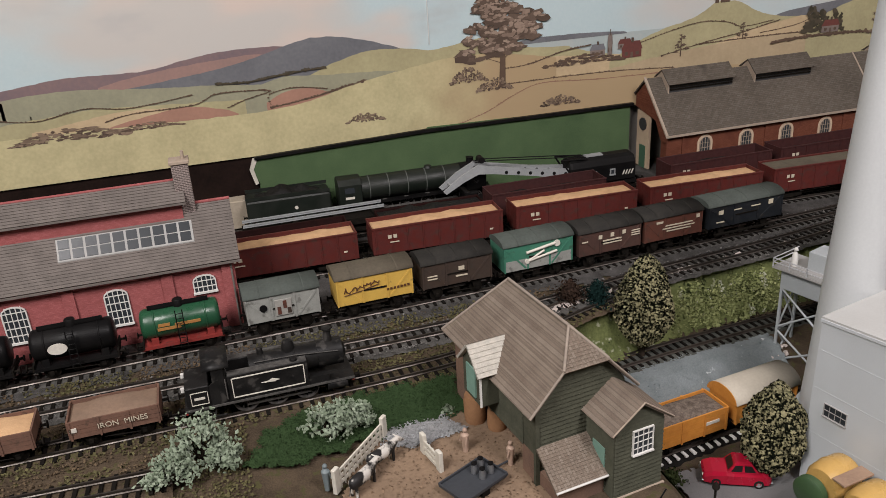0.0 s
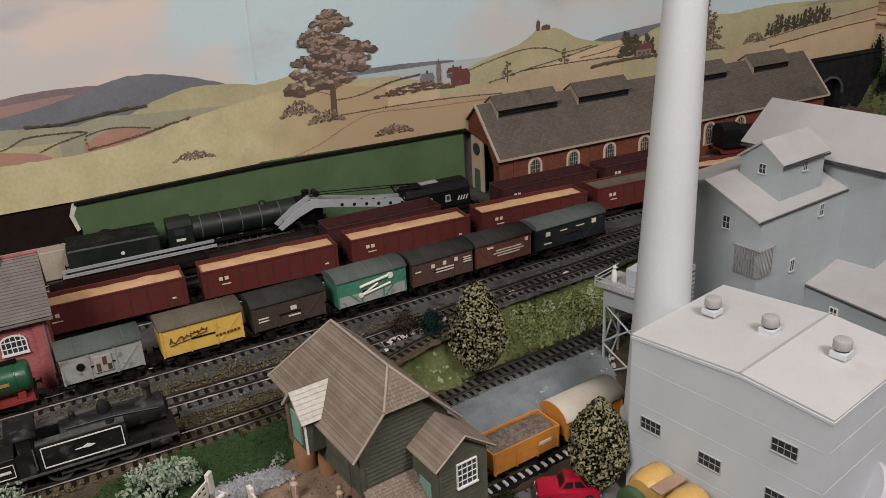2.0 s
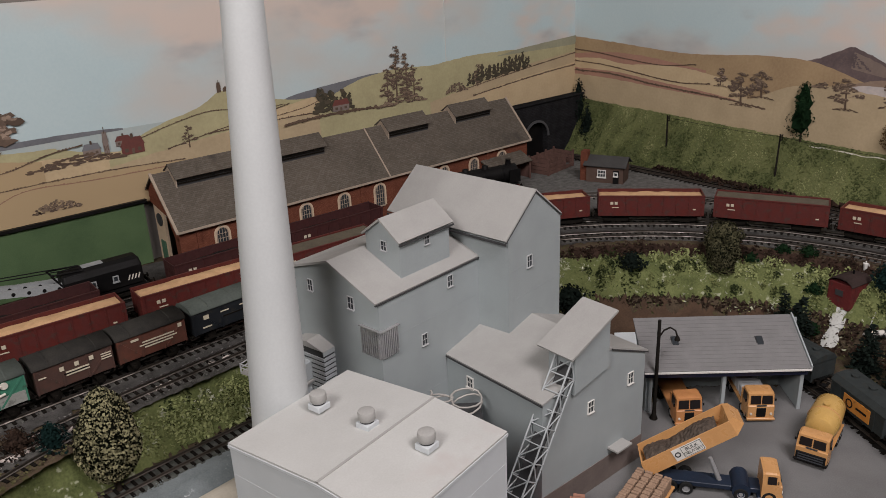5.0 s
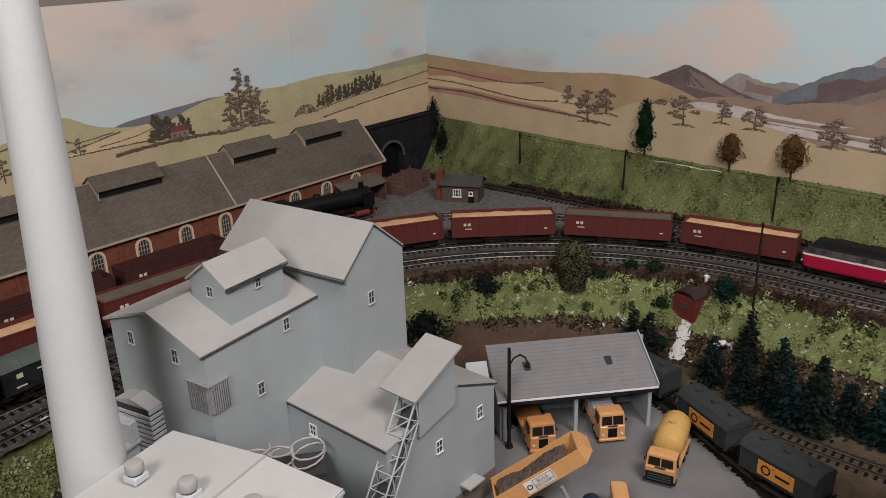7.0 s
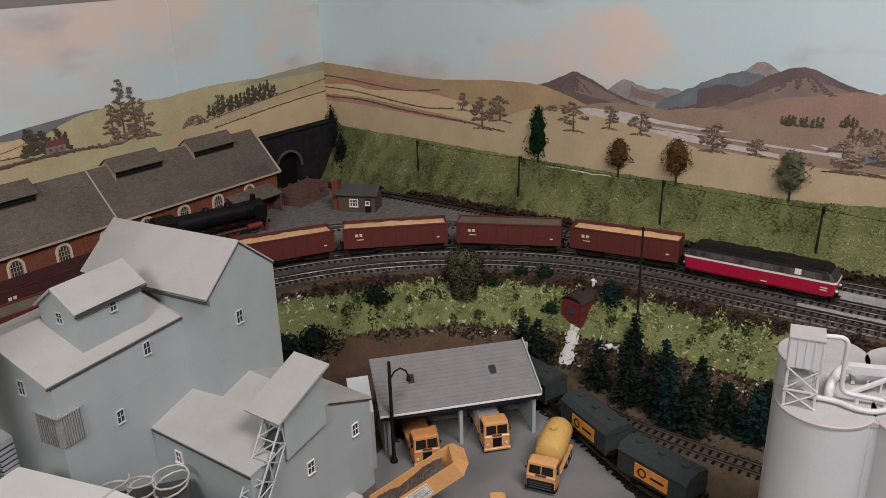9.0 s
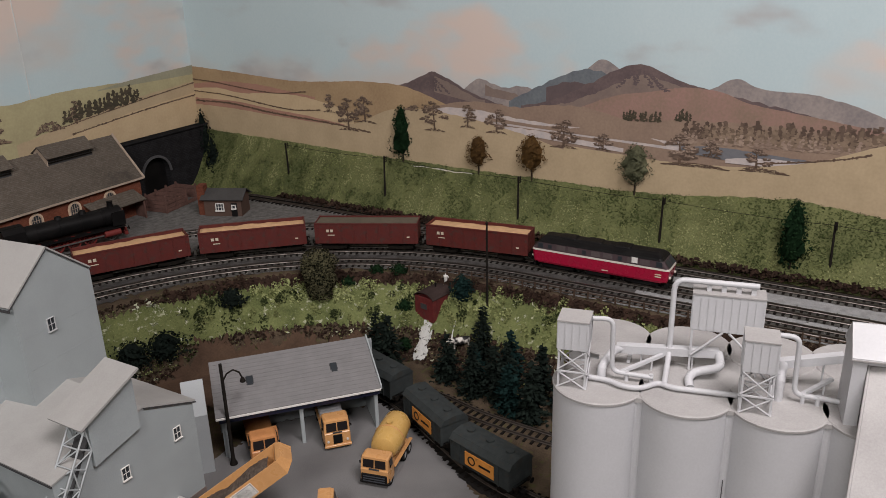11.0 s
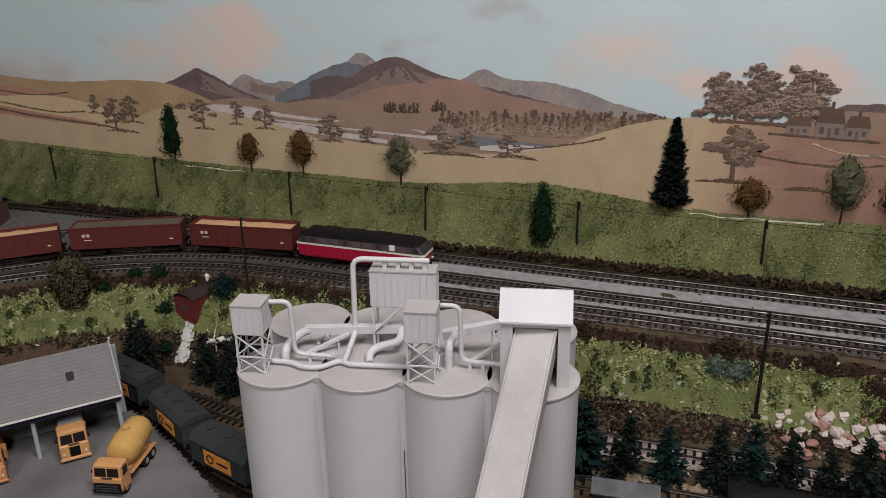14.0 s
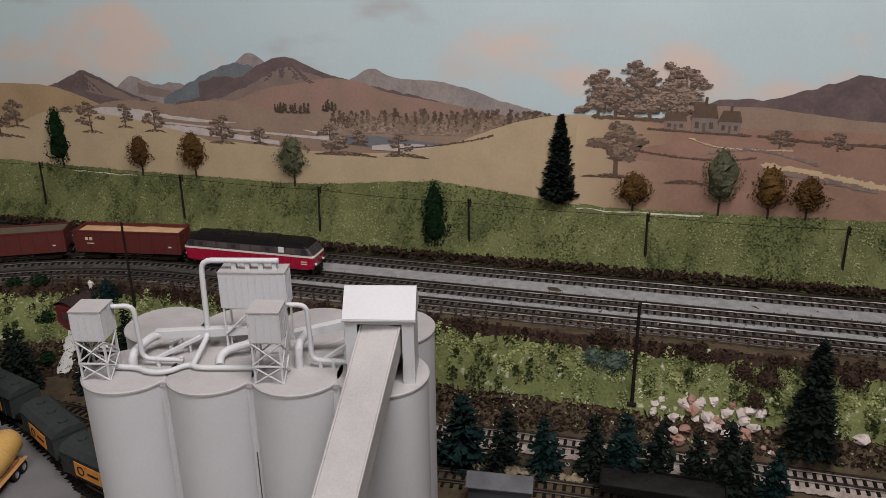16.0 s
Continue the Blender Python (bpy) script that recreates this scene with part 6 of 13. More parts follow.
def silos():
    ang = math.degrees(math.atan2(SU.y, SU.x))
    th = thing("silo_group", pose(CAPS[0], CAPS[1], LOW, 0, 0, ang), "group of tall pale grey plastic cement silos", "silos", "cement works")
    R, top = 0.0311, 0.127 - LOW
    for j in range(2):
        for i in range(4):
            g = Geo().lathe([(R, 0.0), (R - 0.0001, top * 0.5), (R - 0.0002, top - 0.0012)], n=44)
            s = part("silo", g, SILO, th, at=pose(i * PITCH, j * ROWGAP, 0))
            cap = Geo().lathe([(0.0, top), (R - 0.0003, top), (R + 0.0006, top - 0.0007), (R + 0.0005, top - 0.0022), (0.0, top - 0.0022)], n=44)
            cap.s = [False] * len(cap.f)
            part("silo_cap", cap.weld(), SILOROOF, s)
    g = Geo().box(-0.004, 0.002, top - 0.004, 3 * PITCH + 0.004, ROWGAP + 0.008, top - 0.0008)
    for i in range(3):
        g.prism([(i * PITCH + 0.0240, -0.0163), (i * PITCH + 0.0340, -0.0163), (i * PITCH + 0.036, 0.01), (i * PITCH + 0.022, 0.01)], "z", top - 0.004, top - 0.0006)
    part("deck_infill", g, SILOROOF, th)
    # the moulded web that joins each silo to the next
    x = math.sqrt(R * R - 0.0158 ** 2)
    for i in range(3):
        g = Geo()
        g.prism([(i * PITCH + x - 0.004, -0.010), (i * PITCH + x, -0.0158), (i * PITCH + x + 0.0012, -0.0151), (i * PITCH + PITCH - x - 0.0012, -0.0151), (i * PITCH + PITCH - x, -0.0158), (i * PITCH + PITCH - x + 0.004, -0.010)], "z", 0.0, top - 0.003)
        part("web", g, SILO, th)
    part("joint_line", Geo().box(PITCH * 1.5 - 0.0003, -0.0156, 0.0, PITCH * 1.5 + 0.0003, -0.0148, top - 0.055), DARKLINE, th, "dark open joint between two mouldings")

    def hopper(name, x, y, w, d, foot, tall, label, legs=4):
        hp = thing(name, th.matrix_basis @ pose(x, y, top), label, "hopper", "silo top machinery")
        t = 0.0014
        for sx in (-1, 1):
            for sy in (-1, 1):
                part("leg", Geo().box(sx * (w / 2 - t / 2) - t / 2, sy * (d / 2 - t / 2) - t / 2, 0, sx * (w / 2 - t / 2) + t / 2, sy * (d / 2 - t / 2) + t / 2, foot), SILO, hp)
        if legs == 4:
            for sy in (-1, 1):
                g = Geo()
                for z0, z1 in ((0, foot * 0.42), (foot * 0.46, foot)):
                    g.cyl((-w / 2, sy * d / 2, z0), (w / 2, sy * d / 2, z1), 0.0006, n=5)
                    g.cyl((-w / 2, sy * d / 2, z1), (w / 2, sy * d / 2, z0), 0.0006, n=5)
                g.box(-w / 2, sy * d / 2 - 0.0006, foot * 0.43 - 0.0005, w / 2, sy * d / 2 + 0.0006, foot * 0.43 + 0.0005)
                part("cross_brace", g, SILO, hp)
            for sx in (-1, 1):
                g = Geo()
                for z0, z1 in ((0, foot * 0.42), (foot * 0.46, foot)):
                    g.cyl((sx * w / 2, -d / 2, z0), (sx * w / 2, d / 2, z1), 0.0006, n=5)
                    g.cyl((sx * w / 2, -d / 2, z1), (sx * w / 2, d / 2, z0), 0.0006, n=5)
                part("cross_brace", g, SILO, hp)
        else:
            for sx in (-1, 1):
                part("strut", Geo().cyl((sx * w / 2 - sx * 0.001, -d / 2, 0.012), (sx * 0.002, -d / 2, foot), 0.0009, n=6), SILO, hp)
        part("box", Geo().box(-w / 2 - 0.0004, -d / 2 - 0.0004, foot, w / 2 + 0.0004, d / 2 + 0.0004, foot + tall, 0.0005), SILO, hp)
        m = max(3, round(w / 0.0052))
        for k in range(m + 1):
            x0 = -w / 2 + w * k / m
            for y0 in (-d / 2 - 0.0009, d / 2):
                part("rib", Geo().box(x0 - 0.0003, y0, foot + 0.001, x0 + 0.0003, y0 + 0.0009, foot + tall - 0.001), SILO, hp)
        m = max(3, round(d / 0.0042))
        for k in range(m + 1):
            y0 = -d / 2 + d * k / m
            for x0 in (-w / 2 - 0.0009, w / 2):
                part("rib", Geo().box(x0, y0 - 0.0003, foot + 0.001, x0 + 0.0009, y0 + 0.0003, foot + tall - 0.001), SILO, hp)
        part("lid", Geo().box(-w / 2 - 0.0009, -d / 2 - 0.0009, foot + tall, w / 2 + 0.0009, d / 2 + 0.0009, foot + tall + 0.0010), SILOROOF, hp)
        return hp

    hopper("dust_hopper", -0.0165, -0.0060, 0.0195, 0.0185, 0.0285, 0.0210, "small square white hopper on braced legs")
    hopper("dust_hopper", 0.1010, -0.0080, 0.0195, 0.0185, 0.0295, 0.0215, "small square white hopper on braced legs")
    house = hopper("filter_house", 0.0812, 0.0385, 0.0455, 0.0150, 0.0315, 0.0270, "ribbed white filter house on braced legs", 2)
    for k in range(4):
        part("pipe_saddle", Geo().box(-0.0148 + k * 0.0095, -0.0030, 0.0590, -0.0116 + k * 0.0095, 0.0010, 0.0650), SILO, house)

    def pipe(pts, r, label, flanges=True, bend=0.006):
        p = thing("deck_pipe", th.matrix_basis @ pose(0, 0, top), label, "pipe", "silo top machinery")
        line = []
        for i, q in enumerate(pts):
            q = Vector(q)
            if 0 < i < len(pts) - 1:
                a, b = Vector(pts[i - 1]), Vector(pts[i + 1])
                da, db = (a - q).normalized() * min(bend, (a - q).length / 2), (b - q).normalized() * min(bend, (b - q).length / 2)
                for k in range(5):
                    t = k / 4
                    line.append((q + da) * (1 - t) ** 2 + q * 2 * t * (1 - t) + (q + db) * t ** 2)
            else:
                line.append(q)
        part("tube", Geo().tube(line, r, 12), SILO, p)
        if flanges:
            for q in (pts[0], pts[-1]):
                part("flange", Geo().cyl(Vector(q) - Vector((0, 0, 0.0008)), Vector(q) + Vector((0, 0, 0.0008)), r * 1.35, n=12), SILO, p)
        return p

    one = pipe([(-0.0060, 0.001, 0.0465), (0.0078, 0.003, 0.0465), (0.0085, 0.004, 0.0062), (0.0365, 0.0045, 0.0048)], 0.0017, "white pipe curling down from the hopper", False)
    two = pipe([(0.1110, 0.0052, 0.0470), (0.1245, 0.005, 0.0470), (0.1253, 0.0052, 0.0058), (0.1535, 0.0040, 0.0050)], 0.0017, "white pipe curling down from the hopper", False)
    for owner, spots in ((one, ((0.0186, 0.0043), (0.0350, 0.0046))), (two, ((0.1310, 0.0048), (0.1400, 0.0044)))):
        for x, y in spots:
            part("stand", Geo().cyl((x, y, -0.0005), (x, y, 0.0072), 0.0015, n=10), SILO, owner)
    pipe([(0.0998, 0.0362, 0.0660), (0.0450, 0.0362, 0.0660), (0.0450, 0.0330, 0.0100), (0.0440, 0.0000, 0.0030)], 0.0020, "tall white pipe looped over the filter house", False, 0.008)
    pipe([(-0.0100, -0.0018, 0.0028), (0.0077, -0.0030, 0.0028), (0.0160, -0.0088, 0.0028), (0.0290, -0.0090, 0.0028), (0.0405, 0.0030, 0.0028), (0.0480, -0.0022, 0.0028), (0.0930, -0.0010, 0.0028)], 0.0019, "white pipe snaking along the silo edge", False)
    pipe([(0.0608, 0.0053, 0.0005), (0.0590, 0.0130, 0.0040), (0.0640, 0.0190, 0.0060), (0.0800, 0.0205, 0.0100), (0.0785, 0.0370, 0.0120)], 0.0030, "fat white elbowed duct on the deck", False)
    pipe([(0.0015, 0.0020, -0.0005), (0.0015, 0.0040, 0.0105), (0.0085, 0.0275, 0.0125), (0.0200, 0.0300, 0.0125)], 0.0031, "fat white duct bending down to the deck", False, 0.008)
    pipe([(0.1161, 0.0056, -0.0005), (0.1161, 0.0060, 0.0175), (0.1190, 0.0220, 0.0170)], 0.0031, "fat white duct bending down to the deck", False, 0.008)

    def beam(a, b, w, d, name, label):
        p = thing(name, th.matrix_basis @ pose(0, 0, top), label, "conveyor", "silo top machinery")
        A, B = Vector(a), Vector(b)
        u = (B - A).normalized()
        s = u.cross(Vector((0, 0, 1))).normalized() * w / 2
        n = s.cross(u).normalized() * d / 2
        c = [A + s + n, A - s + n, A - s - n, A + s - n, B + s + n, B - s + n, B - s - n, B + s - n]
        part("casing", Geo().mesh(c, [(0, 1, 2, 3), (7, 6, 5, 4), (0, 4, 5, 1), (1, 5, 6, 2), (2, 6, 7, 3), (3, 7, 4, 0)]), SILO, p)
        for t in (0.25, 0.75):
            q = A.lerp(B, t)
            if q.z > 0.006:
                part("prop", Geo().box(q.x - 0.0006, q.y - 0.0006, -0.0008, q.x + 0.0006, q.y + 0.0006, q.z), SILO, p)
        return p

    beam((0.0090, 0.0280, 0.0125), (0.0785, 0.0375, 0.0125), 0.0062, 0.0058, "deck_conveyor", "white boxed conveyor along the silo tops")
    beam((0.1100, 0.0250, 0.0150), (0.1560, 0.0300, 0.0240), 0.0062, 0.0058, "deck_conveyor", "white boxed conveyor rising to the head house")
    beam((0.0133, 0.0126, 0.0012), (0.0410, 0.0290, 0.0105), 0.0026, 0.0022, "deck_conveyor", "thin white sloping chute on the deck")
    beam((0.1312, 0.0136, 0.0012), (0.1500, 0.0235, 0.0105), 0.0026, 0.0022, "deck_conveyor", "thin white sloping chute on the deck")
    beam((0.0175, 0.0300, 0.0010), (0.0180, 0.0470, 0.0010), 0.0024, 0.0022, "deck_conveyor", "short white stub rail on the deck")

    hh = thing("head_house", th.matrix_basis @ pose(0.1750, 0.0, top), "pale grey conveyor head house over the silos", "building", "silo top machinery")
    w, y0, y1, ze, zr = 0.0445, -0.0150, 0.0140, 0.0460, 0.0635
    for x in (-w / 2, w / 2 - 0.0078):
        part("side_wall", Geo().box(x, y0, 0, x + 0.0078, y1, ze), SILO, hh)
    part("back_wall", Geo().box(-w / 2 + 0.0078, y1 - 0.002, 0, w / 2 - 0.0078, y1, ze - 0.0032), SILO, hh)
    part("lintel", Geo().box(-w / 2 + 0.0078, y0 + 0.0003, ze - 0.0032, w / 2 - 0.0078, y1, ze), SILO, hh)
    part("gable_roof", Geo().prism([(y0 - 0.0014, ze), (y0 - 0.0014, ze + 0.0012), (-0.0008, zr), (0.0008, zr), (y1 + 0.0014, ze + 0.0012), (y1 + 0.0014, ze)], "x", -w / 2 - 0.0012, w / 2 + 0.0012), SILO, hh)
    part("eaves_line", Geo().box(-w / 2 - 0.0014, y0 - 0.0019, ze - 0.0005, w / 2 + 0.0014, y0 - 0.0014, ze + 0.0004), SILOROOF, hh)
    return th


silos()


def belt_gallery(a, b, w, deep):
    th = thing("belt_gallery", pose(*b), "enclosed pale grey conveyor gallery sloping to the yard", "conveyor", "cement works")
    A, B = Vector(a) - Vector(b), Vector((0, 0, 0))
    u = (A - B).normalized()
    s = u.cross(Vector((0, 0, 1))).normalized()
    n = s.cross(u).normalized()
    v = [P + s * (i * w / 2) + n * (k * deep / 2) for P in (B, A) for k in (-1, 1) for i in (-1, 1)]
    g = Geo().mesh(v, [(0, 1, 3, 2), (4, 6, 7, 5), (0, 4, 5, 1), (2, 3, 7, 6), (0, 2, 6, 4), (1, 5, 7, 3)])
    part("casing", g, SILOROOF, th)
    for i in (-1, 1):
        part("edge_strip", Geo().cyl(B + s * (i * w / 2) + n * deep / 2, A + s * (i * w / 2) + n * deep / 2, 0.0009, n=6), SILOROOF, th)
    for t in (0.2, 0.5):
        q = B.lerp(A, t)
        part("trestle_leg", Geo().box(q.x - 0.002, q.y - w / 2, 0, q.x + 0.002, q.y - w / 2 + 0.003, q.z - 0.008), SILO, th)
        part("trestle_leg", Geo().box(q.x - 0.002, q.y + w / 2 - 0.003, 0, q.x + 0.002, q.y + w / 2, q.z - 0.008), SILO, th)
    return th


belt_gallery((1.1470, 0.0224, 0.1614), (0.806, 0.0190, LOW + 0.006), 0.0257, 0.016)

# ---- the long brick engine shed against the painted board ----
BRICK = material("red_brick_paper", (0.215, 0.082, 0.052), (0.145, 0.055, 0.038), rough=0.85, grain=700, blotch=60, mix=0.7, bump=0.2, brick=(0.0030, 0.0011, 0.00016, (0.62, 0.55, 0.48), 0))
COAL = material("coal_load", (0.006, 0.0057, 0.006), (0.018, 0.017, 0.016), spec=0.14, rough=0.6, grain=900, blotch=300, mix=0.8, bump=1.0)
SLATE = material("grey_slate_paper", (0.150, 0.130, 0.108), (0.100, 0.087, 0.072), rough=0.85, grain=500, blotch=18, mix=0.8, bump=0.4, wear=((0.055, 0.048, 0.042), 11, 0.64), brick=(0.0052, 0.0021, 0.00022, (0.66, 0.66, 0.66), 0))
STONEC = material("pale_stone_coping", (0.42, 0.34, 0.27), (0.30, 0.24, 0.19), rough=0.85)
CREAMW = material("cream_inner_wall", (0.60, 0.46, 0.33), (0.48, 0.36, 0.26), rough=0.85)
GREEND = material("green_door_paint", (0.07, 0.15, 0.095), rough=0.6)


def engine_shed():
    x0, x1, yf, yb, ze, zr = 0.862, 1.508, 1.136, 1.2185, 0.066, 0.128
    yr = 1.192
    th = thing("engine_shed", pose(0, 0, 0), "long red brick engine shed with grey slate roof", "engine shed")
    part("front_wall", Geo().box(x0, yf, 0, x1, yf + 0.004, ze), BRICK, th)
    part("east_gable", Geo().prism([(yf + 0.004, 0), (yf + 0.004, ze), (yr, zr - 0.003), (yb, zr - 0.022), (yb, 0)], "x", x1 - 0.004, x1), BRICK, th)
    part("west_gable", Geo().prism([(yf + 0.004, 0.046), (yf + 0.004, ze), (yr, zr - 0.003), (yb, zr - 0.022), (yb, 0.085), (yr + 0.012, 0.082), (yf + 0.03, 0.075), (yf + 0.016, 0.052)], "x", x0, x0 + 0.004), BRICK, th)
    part("west_pier", Geo().box(x0, yf + 0.004, 0, x0 + 0.004, yf + 0.014, 0.05), BRICK, th)
    part("inner_wall", Geo().box(x0 + 0.003, yf + 0.05, 0, x0 + 0.006, yb, 0.080), CREAMW, th)
    part("door", Geo().box(x0 + 0.0015, yf + 0.058, 0, x0 + 0.003, yf + 0.072, 0.032), GREEND, th)
    part("round_opening", Geo().cyl((x0 + 0.0015, yf + 0.066, 0.062), (x0 + 0.003, yf + 0.066, 0.062), 0.009, n=16), DARKLINE, th)
    g = Geo()
    slab_roof(g, (x0 - 0.004, yf - 0.006, ze - 0.004), (x1 + 0.004, yf - 0.006, ze - 0.004), (x1 + 0.004, yr, zr), (x0 - 0.004, yr, zr), 0.002)
    slab_roof(g, (x0 - 0.004, yr, zr), (x1 + 0.004, yr, zr), (x1 + 0.004, yb, zr - 0.024), (x0 - 0.004, yb, zr - 0.024), 0.002)
    part("slate_roof", g, SLATE, th)
    part("gutter", Geo().box(x0 - 0.004, yf - 0.0075, ze - 0.0062, x1 + 0.004, yf - 0.0045, ze - 0.0035), STONEC, th)
    for x in (x0 - 0.0055, x1 + 0.002):
        part("verge", Geo().prism([(yf - 0.007, ze - 0.006), (yf - 0.007, ze - 0.003), (yr, zr + 0.002), (yr, zr - 0.002)], "x", x, x + 0.0035), STONEC, th)
    part("roof_joint", Geo().prism([(yf - 0.0062, ze - 0.004), (yf - 0.0062, ze - 0.0026), (yr, zr + 0.0012), (yr, zr)], "x", 1.200, 1.2022), STONEC, th)
    for a, b in ((0.885, 0.985), (1.022, 1.115), (1.235, 1.315), (1.375, 1.455)):
        lv = part("roof_lantern", Geo().prism([(yr - 0.018, zr - 0.020), (yr - 0.018, zr - 0.006), (yr - 0.002, zr + 0.008), (yr + 0.014, zr - 0.002), (yr + 0.014, zr - 0.016)], "x", a, b), DARKLINE, th, "dark louvred lantern with a slate top")
        g = Geo()
        slab_roof(g, (a - 0.003, yr - 0.023, zr - 0.0075), (b + 0.003, yr - 0.023, zr - 0.0075), (b + 0.003, yr - 0.002, zr + 0.0100), (a - 0.003, yr - 0.002, zr + 0.0100), 0.0014)
        slab_roof(g, (a - 0.003, yr - 0.002, zr + 0.0100), (b + 0.003, yr - 0.002, zr + 0.0100), (b + 0.003, yr + 0.016, zr - 0.002), (a - 0.003, yr + 0.016, zr - 0.002), 0.0014)
        part("lantern_roof", g, SLATE, lv)
        for k in range(3):
            part("louvre", Geo().box(a + 0.001, yr - 0.0195, zr - 0.016 + k * 0.0032, b - 0.001, yr - 0.018, zr - 0.0142 + k * 0.0032), GRIME, lv)
        part("lantern_end", Geo().prism([(yr - 0.019, zr - 0.020), (yr - 0.019, zr - 0.006), (yr - 0.002, zr + 0.0085), (yr + 0.012, zr - 0.002)], "x", a - 0.0015, a), STONEC, lv)
    x = 0.921
    while x < x1 - 0.02:
        window(th, facing(x, yf - 0.0002, 0.018, 0), 0.0165, 0.026, 4, 4, STONEC, 0.009, 0.0014, 0.0005)
        g = Geo()
        ro, ri = 0.0118, 0.0088
        arcp = [math.pi * i / 10 for i in range(11)]
        for p, q in zip(arcp, arcp[1:]):
            g.prism([(x + ro * math.cos(p), 0.044 + ro * math.sin(p)), (x + ro * math.cos(q), 0.044 + ro * math.sin(q)), (x + ri * math.cos(q), 0.044 + ri * math.sin(q)), (x + ri * math.cos(p), 0.044 + ri * math.sin(p))], "y", yf - 0.001, yf)
        g.box(x - ro, yf - 0.001, 0.018, x - ri, yf, 0.044)
        g.box(x + ri, yf - 0.001, 0.018, x + ro, yf, 0.044)
        part("window_arch", g, CREAMW, th)
        x += 0.0655
    x = 0.888
    while x < x1:
        part("pilaster", Geo().box(x - 0.003, yf - 0.0018, 0, x + 0.003, yf, ze - 0.004), BRICK, th)
        x += 0.131
    return th


engine_shed()

# ---- the pink goods shed ----
PINKB = material("pink_red_brick", (0.41, 0.135, 0.135), (0.32, 0.105, 0.105), rough=0.8, grain=700, blotch=50, mix=0.5, bump=0.2, brick=(0.0032, 0.0012, 0.00014, (0.8, 0.7, 0.68), 0))
TILEGREY = material("grey_brown_tiles", (0.19, 0.165, 0.15), (0.125, 0.11, 0.10), rough=0.85, grain=900, blotch=70, mix=0.7, bump=0.3)


def goods_shed():
    x0, x1, yf, ze = -0.16, 0.283, 0.946, 0.076
    yr, zr, yb = 0.976, 0.118, 1.006
    th = thing("goods_shed", pose(0, 0, 0), "pink brick goods shed with grey tiled roof", "goods shed")
    part("front_wall", Geo().box(x0, yf, 0, x1, yf + 0.004, ze), PINKB, th)
    part("back_wall", Geo().box(x0, yb - 0.004, 0, x1, yb, ze), PINKB, th)
    part("gable_wall", Geo().prism([(yf + 0.004, 0), (yf + 0.004, ze), (yr, zr - 0.002), (yb - 0.004, ze), (yb - 0.004, 0)], "x", x1 - 0.004, x1), PINKB, th)
    g = Geo()
    tiled_slope(th, "tiled_roof", TILEGREY, (x0, yf - 0.006, ze - 0.006), (x1 + 0.006, yf - 0.006, ze - 0.006), (x1 + 0.006, yr, zr), (x0, yr, zr), 20, label="grey-brown roof of stepped tiles")
    tiled_slope(th, "tiled_roof", TILEGREY, (x1 + 0.006, yb + 0.004, ze - 0.004), (x0, yb + 0.004, ze - 0.004), (x0, yr, zr), (x1 + 0.006, yr, zr), 16, label="grey-brown roof of stepped tiles")
    part("ridge_tiles", Geo().cyl((x0, yr, zr + 0.0004), (x1 + 0.006, yr, zr + 0.0004), 0.0016, n=8), PINKB, th)
    part("gutter", Geo().box(x0, yf - 0.0080, ze - 0.0082, x1 + 0.006, yf - 0.0058, ze - 0.0066), TILEGREY, th)
    part("downpipe", Geo().cyl((x1 - 0.003, yf - 0.002, 0), (x1 - 0.003, yf - 0.002, ze - 0.006), 0.001, n=8), TILEGREY, th)
    # raised clerestory roof along the ridge
    c0, c1 = x0, 0.250
    cl = part("clerestory", Geo().box(c0, yr - 0.0085, zr - 0.014, c1 - 0.004, yr + 0.012, zr + 0.010), PINKB, th)
    g = Geo()
    tiled_slope(th, "clerestory_roof", TILEGREY, (c0, yr - 0.0140, zr + 0.0065), (c1, yr - 0.0140, zr + 0.0065), (c1, yr + 0.004, zr + 0.0235), (c0, yr + 0.004, zr + 0.0235), 8)
    tiled_slope(th, "clerestory_roof", TILEGREY, (c1, yr + 0.022, zr + 0.006), (c0, yr + 0.022, zr + 0.006), (c0, yr + 0.004, zr + 0.0235), (c1, yr + 0.004, zr + 0.0235), 8)
    part("clerestory_ridge", Geo().cyl((c0, yr + 0.004, zr + 0.0238), (c1, yr + 0.004, zr + 0.0238), 0.0013, n=8), PINKB, cl)
    part("clerestory_fascia", Geo().box(c0, yr - 0.0152, zr + 0.0048, c1, yr - 0.0140, zr + 0.0064), TILEGREY, cl)
    # skylight strip
    def on_slope(t):
        return yf - 0.006 + (yr - yf + 0.006) * t, ze - 0.006 + (zr - ze + 0.006) * t
    (ya, za), (yc, zc) = on_slope(0.36), on_slope(0.70)
    sky = part("skylight", Geo().prism([(ya, za + 0.0014), (yc, zc + 0.0014), (yc, zc + 0.0024), (ya, za + 0.0024)], "x", 0.135, 0.252), GREYROOF, th)
    for i in range(10):
        a = 0.1365 + i * 0.01155
        for u0, u1 in ((0.06, 0.47), (0.53, 0.94)):
            y0_, y1_ = ya + (yc - ya) * u0, ya + (yc - ya) * u1
            z0_, z1_ = za + (zc - za) * u0 + 0.0022, za + (zc - za) * u1 + 0.0022
            part("pane", Geo().prism([(y0_, z0_), (y1_, z1_), (y1_, z1_ + 0.0006), (y0_, z0_ + 0.0006)], "x", a, a + 0.0095), PANE, sky)
